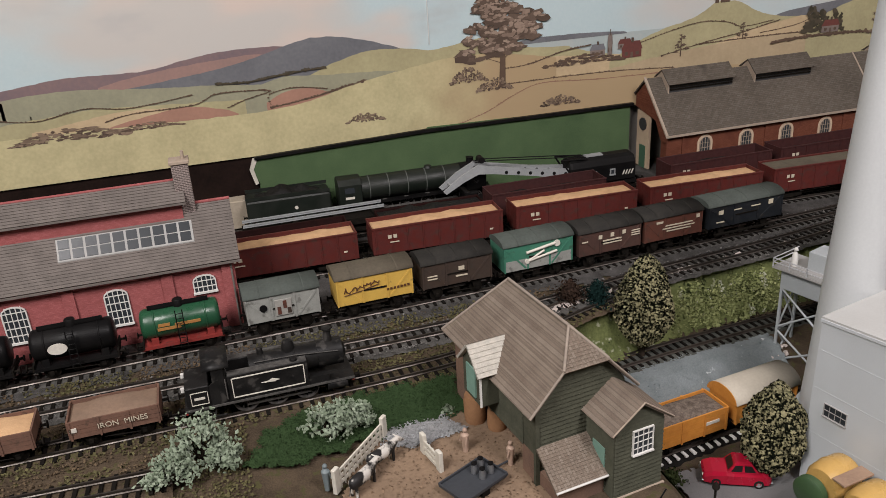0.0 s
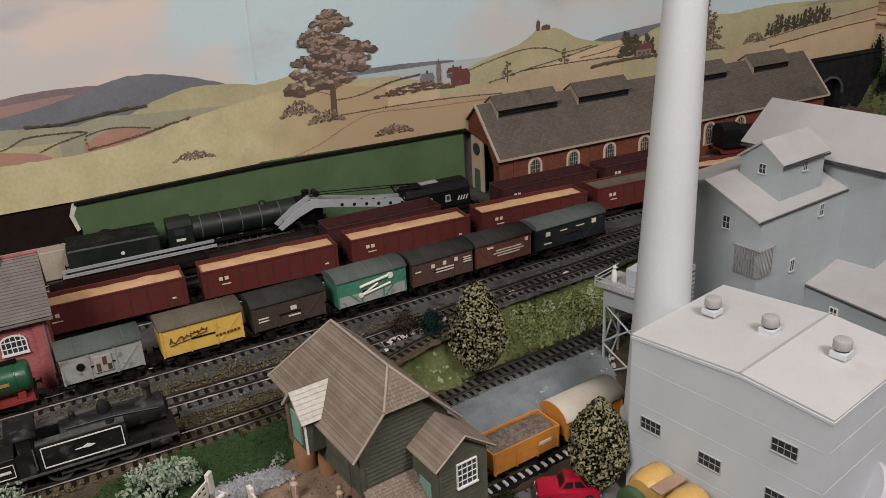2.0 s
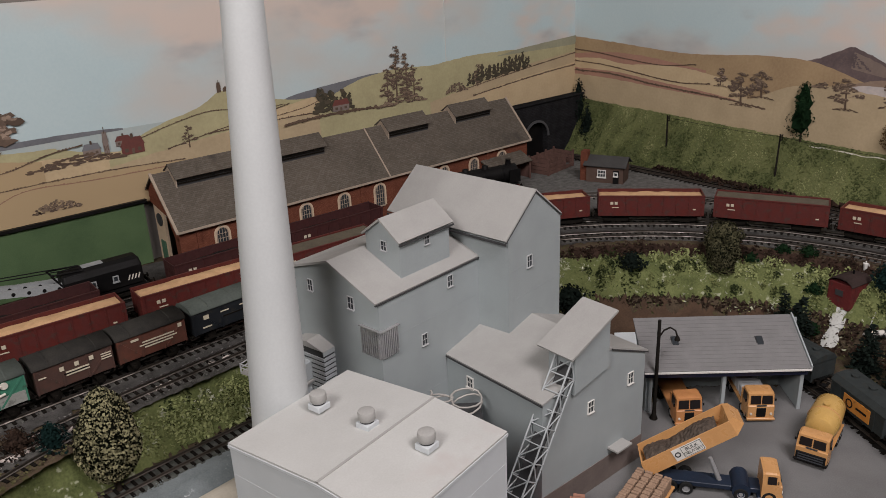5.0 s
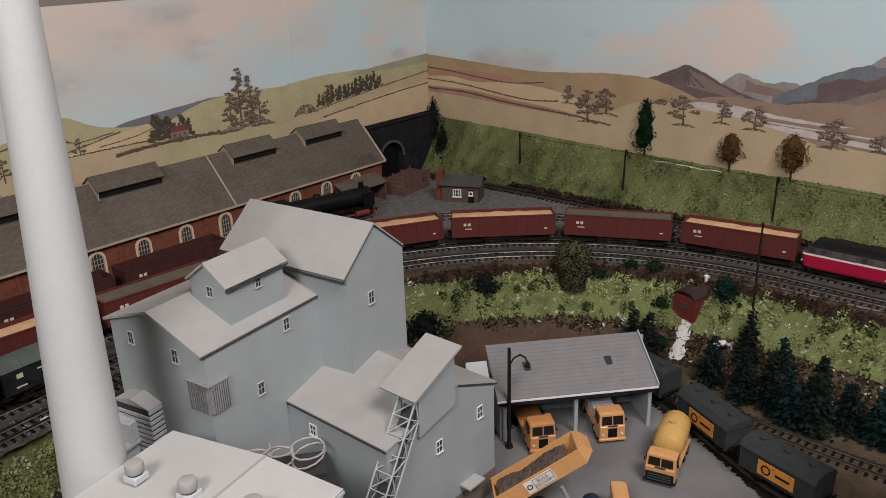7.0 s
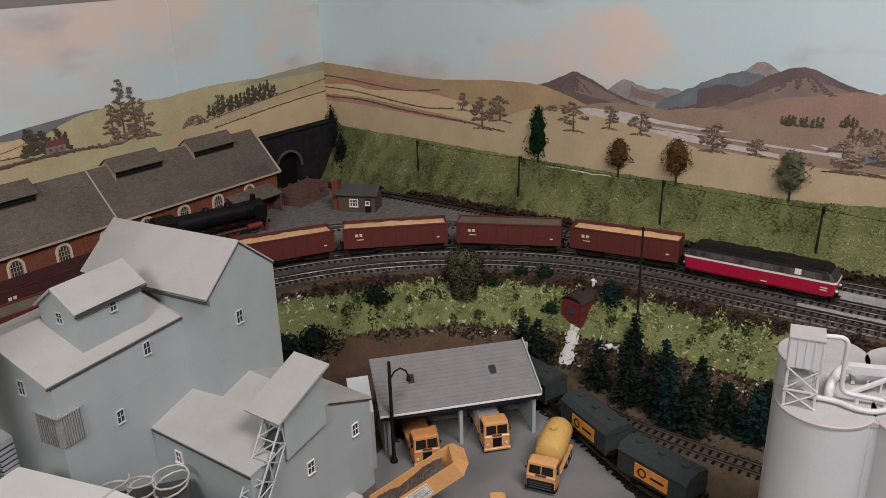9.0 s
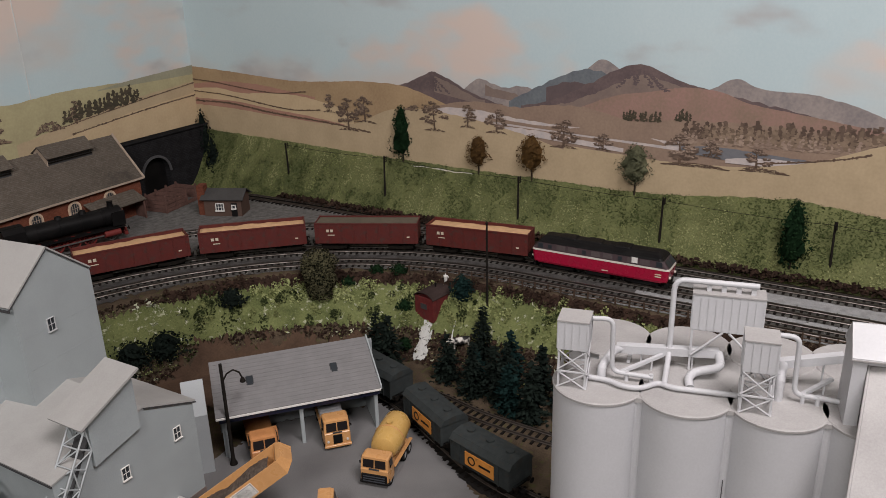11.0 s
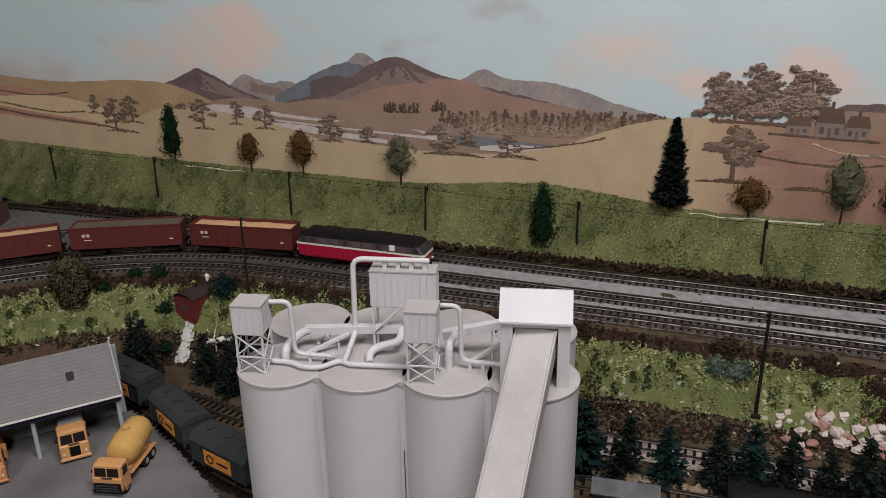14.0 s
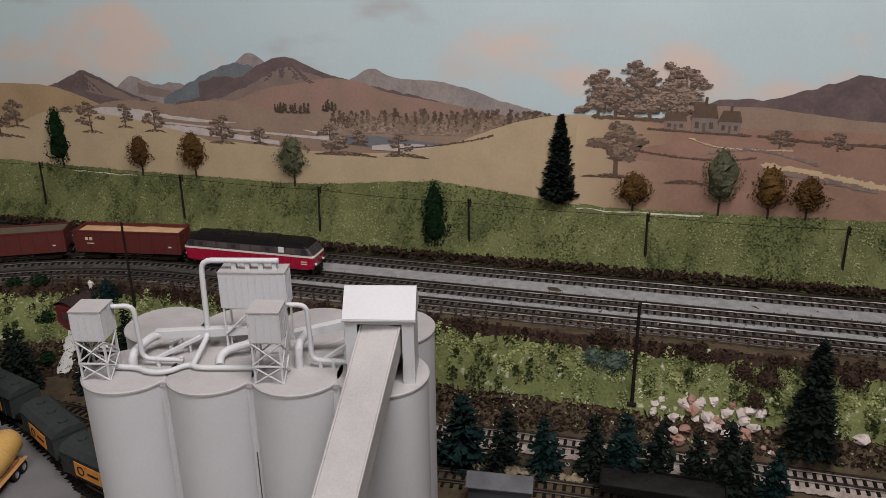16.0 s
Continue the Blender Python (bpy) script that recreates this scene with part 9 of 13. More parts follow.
# ---- steam engines ----
def spoked_wheel(r, mat):
    g = Geo()
    n = 24
    ring = [(math.cos(2 * math.pi * i / n), math.sin(2 * math.pi * i / n)) for i in range(n)]
    for i in range(n):
        a, b = ring[i], ring[(i + 1) % n]
        g.mesh([(a[0] * r, y, a[1] * r) for y in (-0.0014, 0.0014)] + [(b[0] * r, y, b[1] * r) for y in (-0.0014, 0.0014)] + [(a[0] * r * 0.84, y, a[1] * r * 0.84) for y in (-0.0014, 0.0014)] + [(b[0] * r * 0.84, y, b[1] * r * 0.84) for y in (-0.0014, 0.0014)],
               [(0, 2, 3, 1), (4, 5, 7, 6), (0, 4, 6, 2), (1, 3, 7, 5)])
    for k in range(12):
        a = 2 * math.pi * k / 12
        g.cyl((0, 0, 0), (r * 0.86 * math.cos(a), 0, r * 0.86 * math.sin(a)), 0.0005, n=4)
    g.cyl((0, -0.0018, 0), (0, 0.0018, 0), r * 0.2, n=10)
    return g.data("wheel", mat)


RIMSTEEL = material("grey_wheel_steel", (0.20, 0.19, 0.18), (0.07, 0.065, 0.06), rough=0.5, metal=0.4)
DRIVER = spoked_wheel(0.0102, RIMSTEEL)
PONY = spoked_wheel(0.0066, RIMSTEEL)


def boiler(th, x0, x1, r, z, mat, bands=4, band_mat=None, name="boiler"):
    g = Geo().cyl((x0, 0, z), (x1, 0, z), r, n=28)
    b = part(name, g, mat, th)
    for k in range(bands):
        x = x0 + (x1 - x0) * (k + 0.5) / bands
        part("boiler_band", Geo().prism([((r + 0.0003) * math.cos(2 * math.pi * i / 28), z + (r + 0.0003) * math.sin(2 * math.pi * i / 28)) for i in range(28)], "x", x - 0.0006, x + 0.0006, True), band_mat or mat, b)
    return b


def tank_engine(seat):
    th = thing("tank_engine", seat, "black side-tank steam engine with lined tank panel", "steam locomotive")
    x0, x1 = -0.066, 0.066
    part("running_plate", Geo().box(x0, -0.0165, 0.0145, x1, 0.0165, 0.0160), LOCOBLACK, th)
    part("frame", Geo().box(x0 + 0.004, -0.0070, 0.0060, x1 - 0.004, 0.0070, 0.0145), GRIME, th)
    boiler(th, -0.014, 0.058, 0.0105, 0.0330, LOCOBLACK, 3)
    part("smokebox", Geo().cyl((0.040, 0, 0.0330), (0.060, 0, 0.0330), 0.0112, n=28), LOCOBLACK, th)
    part("smokebox_door", Geo().cyl((0.060, 0, 0.0330), (0.0625, 0, 0.0330), 0.0090, 0.0055, n=24), LOCOBLACK, th)
    part("chimney", Geo().lathe([(0.0, 0.042), (0.0044, 0.042), (0.0032, 0.045), (0.0030, 0.0525), (0.0039, 0.0535), (0.0039, 0.0550), (0.0, 0.0550)], (0.050, 0), 18), LOCOBLACK, th)
    part("dome", Geo().lathe([(0.0, 0.0515), (0.0035, 0.0505), (0.0050, 0.047), (0.0054, 0.041), (0.0, 0.041)], (0.018, 0), 18), LOCOBLACK, th)
    part("safety_valve", Geo().lathe([(0.0, 0.0495), (0.0022, 0.049), (0.0026, 0.042), (0.0, 0.042)], (-0.004, 0), 12), LOCOBLACK, th)
    for y in (-1, 1):
        tank = part("side_tank", Geo().box(-0.032, y * 0.0085, 0.0160, 0.030, y * 0.0165, 0.0385, 0.0006), LOCOBLACK, th)
        yy = y * 0.0168
        for a, b, c, d in ((-0.029, 0.0185, 0.027, 0.0193), (-0.029, 0.0352, 0.027, 0.0360), (-0.029, 0.0185, -0.0283, 0.0360), (0.0263, 0.0185, 0.027, 0.0360)):
            part("lining", Geo().box(a, yy - 0.0003, b, c, yy + 0.0003, d), CREAMSTRIPE, tank)
        g = Geo().prism([(-0.003, 0.0268), (0.002, 0.0292), (0.007, 0.0272), (0.003, 0.0262)], "y", yy - 0.0004, yy + 0.0004)
        g.prism([(-0.007, 0.0270), (-0.002, 0.0276), (-0.003, 0.0264)], "y", yy - 0.0004, yy + 0.0004)
        part("emblem", g, CREAMSTRIPE, tank)
        part("cab_side", Geo().prism([(-0.046, 0.0160), (-0.046, 0.0330), (-0.043, 0.0355), (-0.043, 0.0470), (-0.034, 0.0470), (-0.034, 0.0160)], "y", y * 0.0152, y * 0.0164), LOCOBLACK, th)
        part("splasher_step", Geo().box(0.030, y * 0.010, 0.0160, 0.046, y * 0.0155, 0.0215), LOCOBLACK, th)
        part("bunker_panel", Geo().box(-0.060, y * 0.0166, 0.0195, -0.048, y * 0.0170, 0.0300), LOCOBLACK, th)
        for a, b, c, d in ((-0.0605, 0.019, -0.0475, 0.0196), (-0.0605, 0.0296, -0.0475, 0.0302), (-0.0605, 0.019, -0.0600, 0.0302), (-0.0480, 0.019, -0.0475, 0.0302)):
            part("lining", Geo().box(a, y * 0.0170, b, c, y * 0.0174, d), CREAMSTRIPE, th)
        part("number_bar", Geo().box(-0.058, y * 0.0170, 0.0235, -0.050, y * 0.0174, 0.0255), CREAMSTRIPE, th)
        for x in (-0.020, 0.004, 0.028):
            part("driving_wheel", DRIVER, None, th, at=pose(x, y * 0.0084, 0.0102))
        part("pony_wheel", PONY, None, th, at=pose(-0.050, y * 0.0084, 0.0066))
        part("pony_wheel", PONY, None, th, at=pose(0.054, y * 0.0084, 0.0066))
        part("coupling_rod", Geo().box(-0.020, y * 0.0108, 0.0062, 0.030, y * 0.0118, 0.0080), RIMSTEEL, th)
        part("cylinder", Geo().cyl((0.044, y * 0.0125, 0.0105), (0.060, y * 0.0125, 0.0105), 0.0048, n=16), LOCOBLACK, th)
        part("step", Geo().box(-0.044, y * 0.0140, 0.0040, -0.036, y * 0.0160, 0.0050), LOCOBLACK, th)
        part("lamp", Geo().box(-0.0668, y * 0.011, 0.0290, -0.0640, y * 0.011 + 0.0024, 0.0325), WHITEP, th)
    WORN = material("worn_grey_edge", (0.10, 0.095, 0.088), (0.035, 0.033, 0.031), rough=0.7, grain=600, blotch=150, mix=0.9)
    for y in (-1, 1):
        part("valance", Geo().box(x0, y * 0.0164, 0.0140, x1, y * 0.0172, 0.0158), WORN, th, "worn grey edge of the running plate")
        part("handrail", Geo().tube([(-0.010, y * 0.0090, 0.0415), (0.022, y * 0.0095, 0.0412), (0.056, y * 0.0112, 0.0385)], 0.00045, 5), WORN, th)
        part("tank_filler", Geo().lathe([(0.0, 0.0412), (0.0026, 0.0410), (0.0030, 0.0402), (0.0030, 0.0384), (0.0, 0.0384)], (0.020, y * 0.0125), 14), LOCOBLACK, th)
        part("tank_top", Geo().box(-0.0315, y * 0.0090, 0.0384, 0.0295, y * 0.0160, 0.0389), WORN, th)
        part("cab_handrail", Geo().cyl((-0.0335, y * 0.0170, 0.0190), (-0.0335, y * 0.0170, 0.0370), 0.0005, n=6), RIMSTEEL, th)
        part("sand_pipe", Geo().tube([(0.034, y * 0.0120, 0.0155), (0.036, y * 0.0120, 0.0080), (0.034, y * 0.0095, 0.0030)], 0.0005, 5), LOCOBLACK, th)
        part("guard_iron", Geo().box(x1 - 0.006, y * 0.0075, 0.0020, x1 - 0.004, y * 0.0085, 0.0100), LOCOBLACK, th)
    part("smokebox_dart", Geo().cyl((0.0625, 0, 0.0330), (0.0645, 0, 0.0330), 0.0007, n=8), RIMSTEEL, th)
    part("cab_front", Geo().box(-0.034, -0.0152, 0.0160, -0.0325, 0.0152, 0.0480), LOCOBLACK, th)
    part("bunker", Geo().box(-0.064, -0.0162, 0.0160, -0.046, 0.0162, 0.0340, 0.0006), LOCOBLACK, th)
    heaped(0.016, 0.029, 0.0335, 0.005, COAL, part("bunker_floor", Geo().box(-0.062, -0.015, 0.0325, -0.048, 0.015, 0.0338), LOCOBLACK, th), "bunker_coal", 8)
    arcs = [(-0.0172, 0.0465)] + [(-0.0172 * math.cos(math.pi * i / 10), 0.0468 + 0.0060 * math.sin(math.pi * i / 10)) for i in range(11)] + [(0.0172, 0.0465)]
    part("cab_roof", Geo().prism(arcs, "x", -0.049, -0.029, True), LOCOBLACK, th)
    buffers(th, x1 * 2, 0.0135, PINKBAR)
    return th


tank_engine(LOCO_LINE.seat(LOCO_LINE.nearest(0.292, 0.80)))


def open_wagon(seat, label, body, load, L=0.066, tall=0.0150, group="", category="open wagon", rows=()):
    th = thing("open_wagon", seat, label, category, group)
    hw, z0 = 0.0160, 0.0120
    z1 = z0 + tall
    n = 4
    for y in (-1, 1):
        for k in range(n):
            a, b = z0 + tall * k / n, z0 + tall * (k + 1) / n - 0.0003
            part("plank", Geo().box(-L / 2, y * (hw - 0.0013), a, L / 2, y * hw, b), body, th)
        for x in (-L / 2 + 0.002, -L * 0.16, L * 0.16, L / 2 - 0.002):
            part("strap", Geo().box(x - 0.0008, y * hw, z0 - 0.001, x + 0.0008, y * (hw + 0.0007), z1), body, th)
    for x in (-1, 1):
        part("end_board", Geo().box(x * (L / 2 - 0.0014), -hw + 0.0013, z0, x * L / 2, hw - 0.0013, z1), body, th)
    part("floor_board", Geo().box(-L / 2, -hw + 0.0013, z0 - 0.0008, L / 2, hw - 0.0013, z0 + 0.0008), body, th)
    if load is not None:
        heaped(L - 0.003, 2 * hw - 0.003, z1 - 0.003, 0.0060, load, th, "load", 18, 5)
    four_wheels(th, L, L * 0.58)
    buffers(th, L)
    bar_lettering(th, rows, -0.0164, CREAMSTRIPE)
    return th


ore_wagon = open_wagon(LOCO_LINE.seat(LOCO_LINE.nearest(0.178, 0.80)), "weathered low open wagon lettered for iron mines", WEATHERED, material("dusty_load", (0.25, 0.17, 0.12), (0.17, 0.12, 0.09), rough=0.97, mix=0.8, bump=0.8), rows=[(-0.029, 0.0180, 0.005, 0.0034)])
open_wagon(LOCO_LINE.seat(LOCO_LINE.nearest(0.088, 0.80)), "weathered low open wagon carrying dusty brown rubble", WEATHERED, SAND, rows=[(-0.018, 0.0175, 0.014, 0.004), (0.002, 0.0175, 0.014, 0.004)])


def express_engine():
    s = TENDER_LINE.nearest(0.362, 1.18)
    td = thing("tender", TENDER_LINE.seat(s), "dark green engine tender heaped with coal", "tender")
    part("tank_body", loft([(0.012, 0.051, 0.0165), (0.040, 0.051, 0.0165), (0.043, 0.049, 0.0150)], 0.003), LOCODKGREEN, td)
    heaped(0.085, 0.028, 0.0415, 0.014, COAL, td, "coal_load", 22, 3)
    for y in (-1, 1):
        part("coal_rail", Geo().box(-0.050, y * 0.0160, 0.0430, 0.050, y * 0.0166, 0.0475), LOCODKGREEN, td)
        part("side_frame", Geo().box(-0.047, y * 0.0120, 0.0050, 0.047, y * 0.0138, 0.0125), BLACK, td)
        part("crest", Geo().cyl((0.008, y * 0.0164, 0.028), (0.008, y * 0.0169, 0.028), 0.0022, n=12), CREAMSTRIPE, td)
        for x in (-0.034, -0.011, 0.012, 0.035):
            part("wheel", WHEEL_MESH, None, td, at=pose(x, y * 0.0083, 0.0062, 0, 0, 0 if y < 0 else 180))
    buffers(td, 0.102, 0.0135)
    th = thing("express_engine", TENDER_LINE.seat(TENDER_LINE.nearest(0.520, 1.175)), "dark green express steam engine with banded boiler", "steam locomotive")
    x0, x1 = -0.098, 0.098
    part("running_plate", Geo().box(x0, -0.0165, 0.0185, x1, 0.0165, 0.0200), BLACK, th)
    part("frame", Geo().box(x0 + 0.006, -0.0070, 0.0060, x1 - 0.006, 0.0070, 0.0185), GRIME, th)
    boiler(th, -0.070, 0.075, 0.0150, 0.0355, LOCODKGREEN, 6, material("boiler_band_lining", (0.10, 0.11, 0.10), rough=0.5))
    part("smokebox", Geo().cyl((0.060, 0, 0.0355), (0.090, 0, 0.0355), 0.0154, n=28), BLACK, th)
    part("chimney", Geo().lathe([(0.0, 0.049), (0.0055, 0.049), (0.0045, 0.0555), (0.0052, 0.0570), (0.0, 0.0570)], (0.076, 0), 18), BLACK, th)
    part("dome", Geo().lathe([(0.0, 0.0545), (0.0040, 0.0535), (0.0054, 0.050), (0.0, 0.049)], (0.020, 0), 18), LOCODKGREEN, th)
    part("cab", loft([(0.020, 0.0145, 0.0165), (0.046, 0.0145, 0.0165), (0.052, 0.0145, 0.0100), (0.053, 0.0145, 0.005)], 0.001), LOCODKGREEN, th, at=pose(-0.083, 0, 0))
    for y in (-1, 1):
        part("cab_window", Geo().box(-0.090, y * 0.0163, 0.036, -0.078, y * 0.0168, 0.043), PANE, th)
        part("nameplate", Geo().box(-0.0895, y * 0.0163, 0.0285, -0.0785, y * 0.0169, 0.0315), CREAMSTRIPE, th)
        part("smoke_deflector", Geo().box(0.066, y * 0.0158, 0.020, 0.092, y * 0.0166, 0.046), BLACK, th)
        for x in (-0.040, -0.012, 0.016):
            part("driving_wheel", DRIVER, None, th, at=pose(x, y * 0.0084, 0.0102))
        for x in (0.055, 0.082, -0.080):
            part("pony_wheel", PONY, None, th, at=pose(x, y * 0.0084, 0.0066))
        part("cylinder", Geo().cyl((0.055, y * 0.0135, 0.0120), (0.080, y * 0.0135, 0.0120), 0.0050, n=16), BLACK, th)
        part("coupling_rod", Geo().box(-0.040, y * 0.0108, 0.0092, 0.056, y * 0.0118, 0.0112), RIMSTEEL, th)
    buffers(th, 0.196, 0.0135)


express_engine()


def shed_engine():
    th = thing("shed_engine", pose(1.322, 1.086, 0.0046, 0, 0, -16), "sooty black steam engine with red wheels by the shed", "steam locomotive")
    REDW = material("red_wheel_paint", (0.17, 0.022, 0.018), rough=0.6)
    reddriver = spoked_wheel(0.0102, REDW)
    part("running_plate", Geo().box(-0.085, -0.0165, 0.0185, 0.085, 0.0165, 0.0200), BLACK, th)
    part("frame", Geo().box(-0.080, -0.0070, 0.0060, 0.080, 0.0070, 0.0185), REDW, th)
    boiler(th, -0.055, 0.070, 0.0135, 0.0350, BLACK, 4)
    part("smokebox", Geo().cyl((0.058, 0, 0.0350), (0.084, 0, 0.0350), 0.0142, n=28), BLACK, th)
    part("chimney", Geo().lathe([(0.0, 0.048), (0.0050, 0.048), (0.0040, 0.056), (0.0048, 0.0575), (0.0, 0.0575)], (0.072, 0), 18), BLACK, th)
    part("dome", Geo().lathe([(0.0, 0.0545), (0.0045, 0.053), (0.0060, 0.048), (0.0, 0.047)], (0.030, 0), 18), BLACK, th)
    part("sand_dome", Geo().lathe([(0.0, 0.0535), (0.0045, 0.052), (0.0060, 0.048), (0.0, 0.047)], (-0.005, 0), 18), BLACK, th)
    part("cab", loft([(0.020, 0.015, 0.0165), (0.046, 0.015, 0.0165), (0.052, 0.015, 0.0100), (0.053, 0.015, 0.005)], 0.001), BLACK, th, at=pose(-0.070, 0, 0))
    for y in (-1, 1):
        part("smoke_deflector", Geo().box(0.066, y * 0.0158, 0.022, 0.086, y * 0.0166, 0.044), BLACK, th)
        for x in (-0.040, -0.016, 0.008, 0.032):
            part("driving_wheel", reddriver, None, th, at=pose(x, y * 0.0084, 0.0102))
        part("cylinder", Geo().cyl((0.052, y * 0.0135, 0.0120), (0.076, y * 0.0135, 0.0120), 0.0050, n=16), REDW, th)
        part("coupling_rod", Geo().box(-0.040, y * 0.0108, 0.0092, 0.052, y * 0.0118, 0.0112), RIMSTEEL, th)
        part("pony_wheel", PONY, None, th, at=pose(0.064, y * 0.0084, 0.0066))
    buffers(th, 0.172, 0.0135, REDW)
    part("snow_plough", Geo().box(0.083, -0.013, 0.004, 0.088, 0.013, 0.010), REDW, th)


shed_engine()


def breakdown_crane():
    th = thing("breakdown_crane", CRANE_LINE.seat(CRANE_LINE.nearest(0.755, 1.125)), "black breakdown crane with a pale grey jib", "railway crane")
    part("carriage", Geo().box(-0.060, -0.0140, 0.0100, 0.048, 0.0140, 0.0165, 0.0006), BLACK, th)
    part("cab_house", loft([(0.0180, 0.046, 0.0165), (0.040, 0.046, 0.0165), (0.047, 0.045, 0.0125), (0.0500, 0.043, 0.006)], 0.003), BLACK, th)
    part("roof_hatch", Geo().box(-0.020, -0.006, 0.0495, 0.004, 0.004, 0.0512), JIBGREY, th)
    for x in (-0.014, 0.012):
        window(th, facing(x, -0.0168, 0.026, 0), 0.007, 0.008, 1, 1, JIBGREY)
    for k in range(4):
        part("warning_stripe", Geo().prism([(0.026 + k * 0.004, 0.024), (0.0275 + k * 0.004, 0.024), (0.0300 + k * 0.004, 0.030), (0.0285 + k * 0.004, 0.030)], "y", -0.0170, -0.0164), CREAMSTRIPE, th)
    for y in (-0.009, 0.009):
        g = Geo().prism([(-0.030, 0.030), (-0.042, 0.040), (-0.090, 0.046), (-0.150, 0.058), (-0.166, 0.062), (-0.190, 0.050), (-0.212, 0.034), (-0.208, 0.030), (-0.186, 0.042), (-0.166, 0.050), (-0.148, 0.048), (-0.090, 0.037), (-0.036, 0.024)], "y", y - 0.0012, y + 0.0012)
        jb = part("jib_plate", g, JIBGREY, th, "pale grey cranked jib plate")
        for k in range(6):
            x = -0.050 - k * 0.016
            z = 0.0345 + k * 0.0026
            part("jib_hole", Geo().cyl((x, y - 0.0016, z), (x, y + 0.0016, z), 0.0022, n=12), BLACK, jb)
    for x, z in ((-0.036, 0.030), (-0.090, 0.041), (-0.150, 0.053), (-0.200, 0.038)):
        part("cross_tie", Geo().cyl((x, -0.009, z), (x, 0.009, z), 0.0014, n=8), JIBGREY, th)
    for y in (-0.005, 0.005):
        part("cable", Geo().tube([(-0.020, y, 0.050), (-0.050, y, 0.054), (-0.150, y, 0.064), (-0.168, y, 0.064)], 0.0007, 6), BLACK, th)
    g = Geo()
    for y in (-0.010, 0.010):
        g.cyl((-0.036, y, 0.020), (-0.056, y, 0.052), 0.0012, n=6)
        g.cyl((-0.056, y, 0.052), (-0.020, y, 0.049), 0.0012, n=6)
    part("gantry", g, BLACK, th)
    part("pulley_block", Geo().cyl((-0.160, -0.006, 0.066), (-0.160, 0.006, 0.066), 0.0040, n=16), BLACK, th)
    part("hook", Geo().tube([(-0.168, 0, 0.058), (-0.170, 0, 0.040), (-0.166, 0, 0.036), (-0.163, 0, 0.039)], 0.0010, 6), BLACK, th)
    for x in (-0.042, 0.030):
        bogie(th, x)
    buffers(th, 0.108)
    mt = thing("match_wagon", CRANE_LINE.seat(CRANE_LINE.nearest(0.600, 1.127)), "low black match wagon under the crane jib", "flat wagon")
    part("deck", Geo().box(-0.062, -0.0150, 0.0110, 0.062, 0.0150, 0.0150, 0.0005), BLACK, mt)
    part("tool_chest", Geo().box(0.015, -0.012, 0.0150, 0.045, 0.012, 0.0215, 0.0006), BLACK, mt)
    part("jib_rest", Geo().box(-0.030, -0.012, 0.0150, -0.024, 0.012, 0.0300, 0.0006), BLACK, mt)
    for x in (-0.038, 0.038):
        bogie(mt, x)
    buffers(mt, 0.124)
    cl = thing("coal_stack", pose(0.600, 1.104, 0.0), "heap of loose black coal between the sidings", "coal heap")
    heaped(0.10, 0.016, 0.0, 0.010, COAL, cl, "heap", 24, 9)


breakdown_crane()

# ---- works wagons on the lower level ----
open_wagon(WORKS_LINE.seat(WORKS_LINE.nearest(0.632, 0.73)), "orange open wagon full of brown rubble", ORANGEW, GRITLOAD, 0.074, 0.022, "works wagons", rows=[(0.020, 0.022, 0.014, 0.003)])
cv = thing("covered_wagon", WORKS_LINE.seat(WORKS_LINE.nearest(0.712, 0.74)), "orange wagon with a cream barrel-curved roof", "railway van", "works wagons")
part("body", Geo().box(-0.035, -0.0165, 0.012, 0.035, 0.0165, 0.034, 0.0004), ORANGEW, cv)
arc_ = [(-0.0185, 0.0325)] + [(-0.0185 * math.cos(math.pi * i / 12), 0.033 + 0.012 * math.sin(math.pi * i / 12)) for i in range(13)] + [(0.0185, 0.0325)]
part("roof", Geo().prism(arc_, "x", -0.037, 0.037, True), CREAMROOF, cv)
part("end_panel", Geo().prism(arc_, "x", -0.0376, -0.0368), ORANGEW, cv)
for y in (-1, 1):
    for x in (-0.034, -0.012, 0.012, 0.034):
        part("upright", Geo().box(x - 0.0008, y * 0.0165, 0.012, x + 0.0008, y * 0.0173, 0.033), ORANGEW, cv)
four_wheels(cv, 0.070, 0.042)
buffers(cv, 0.070)


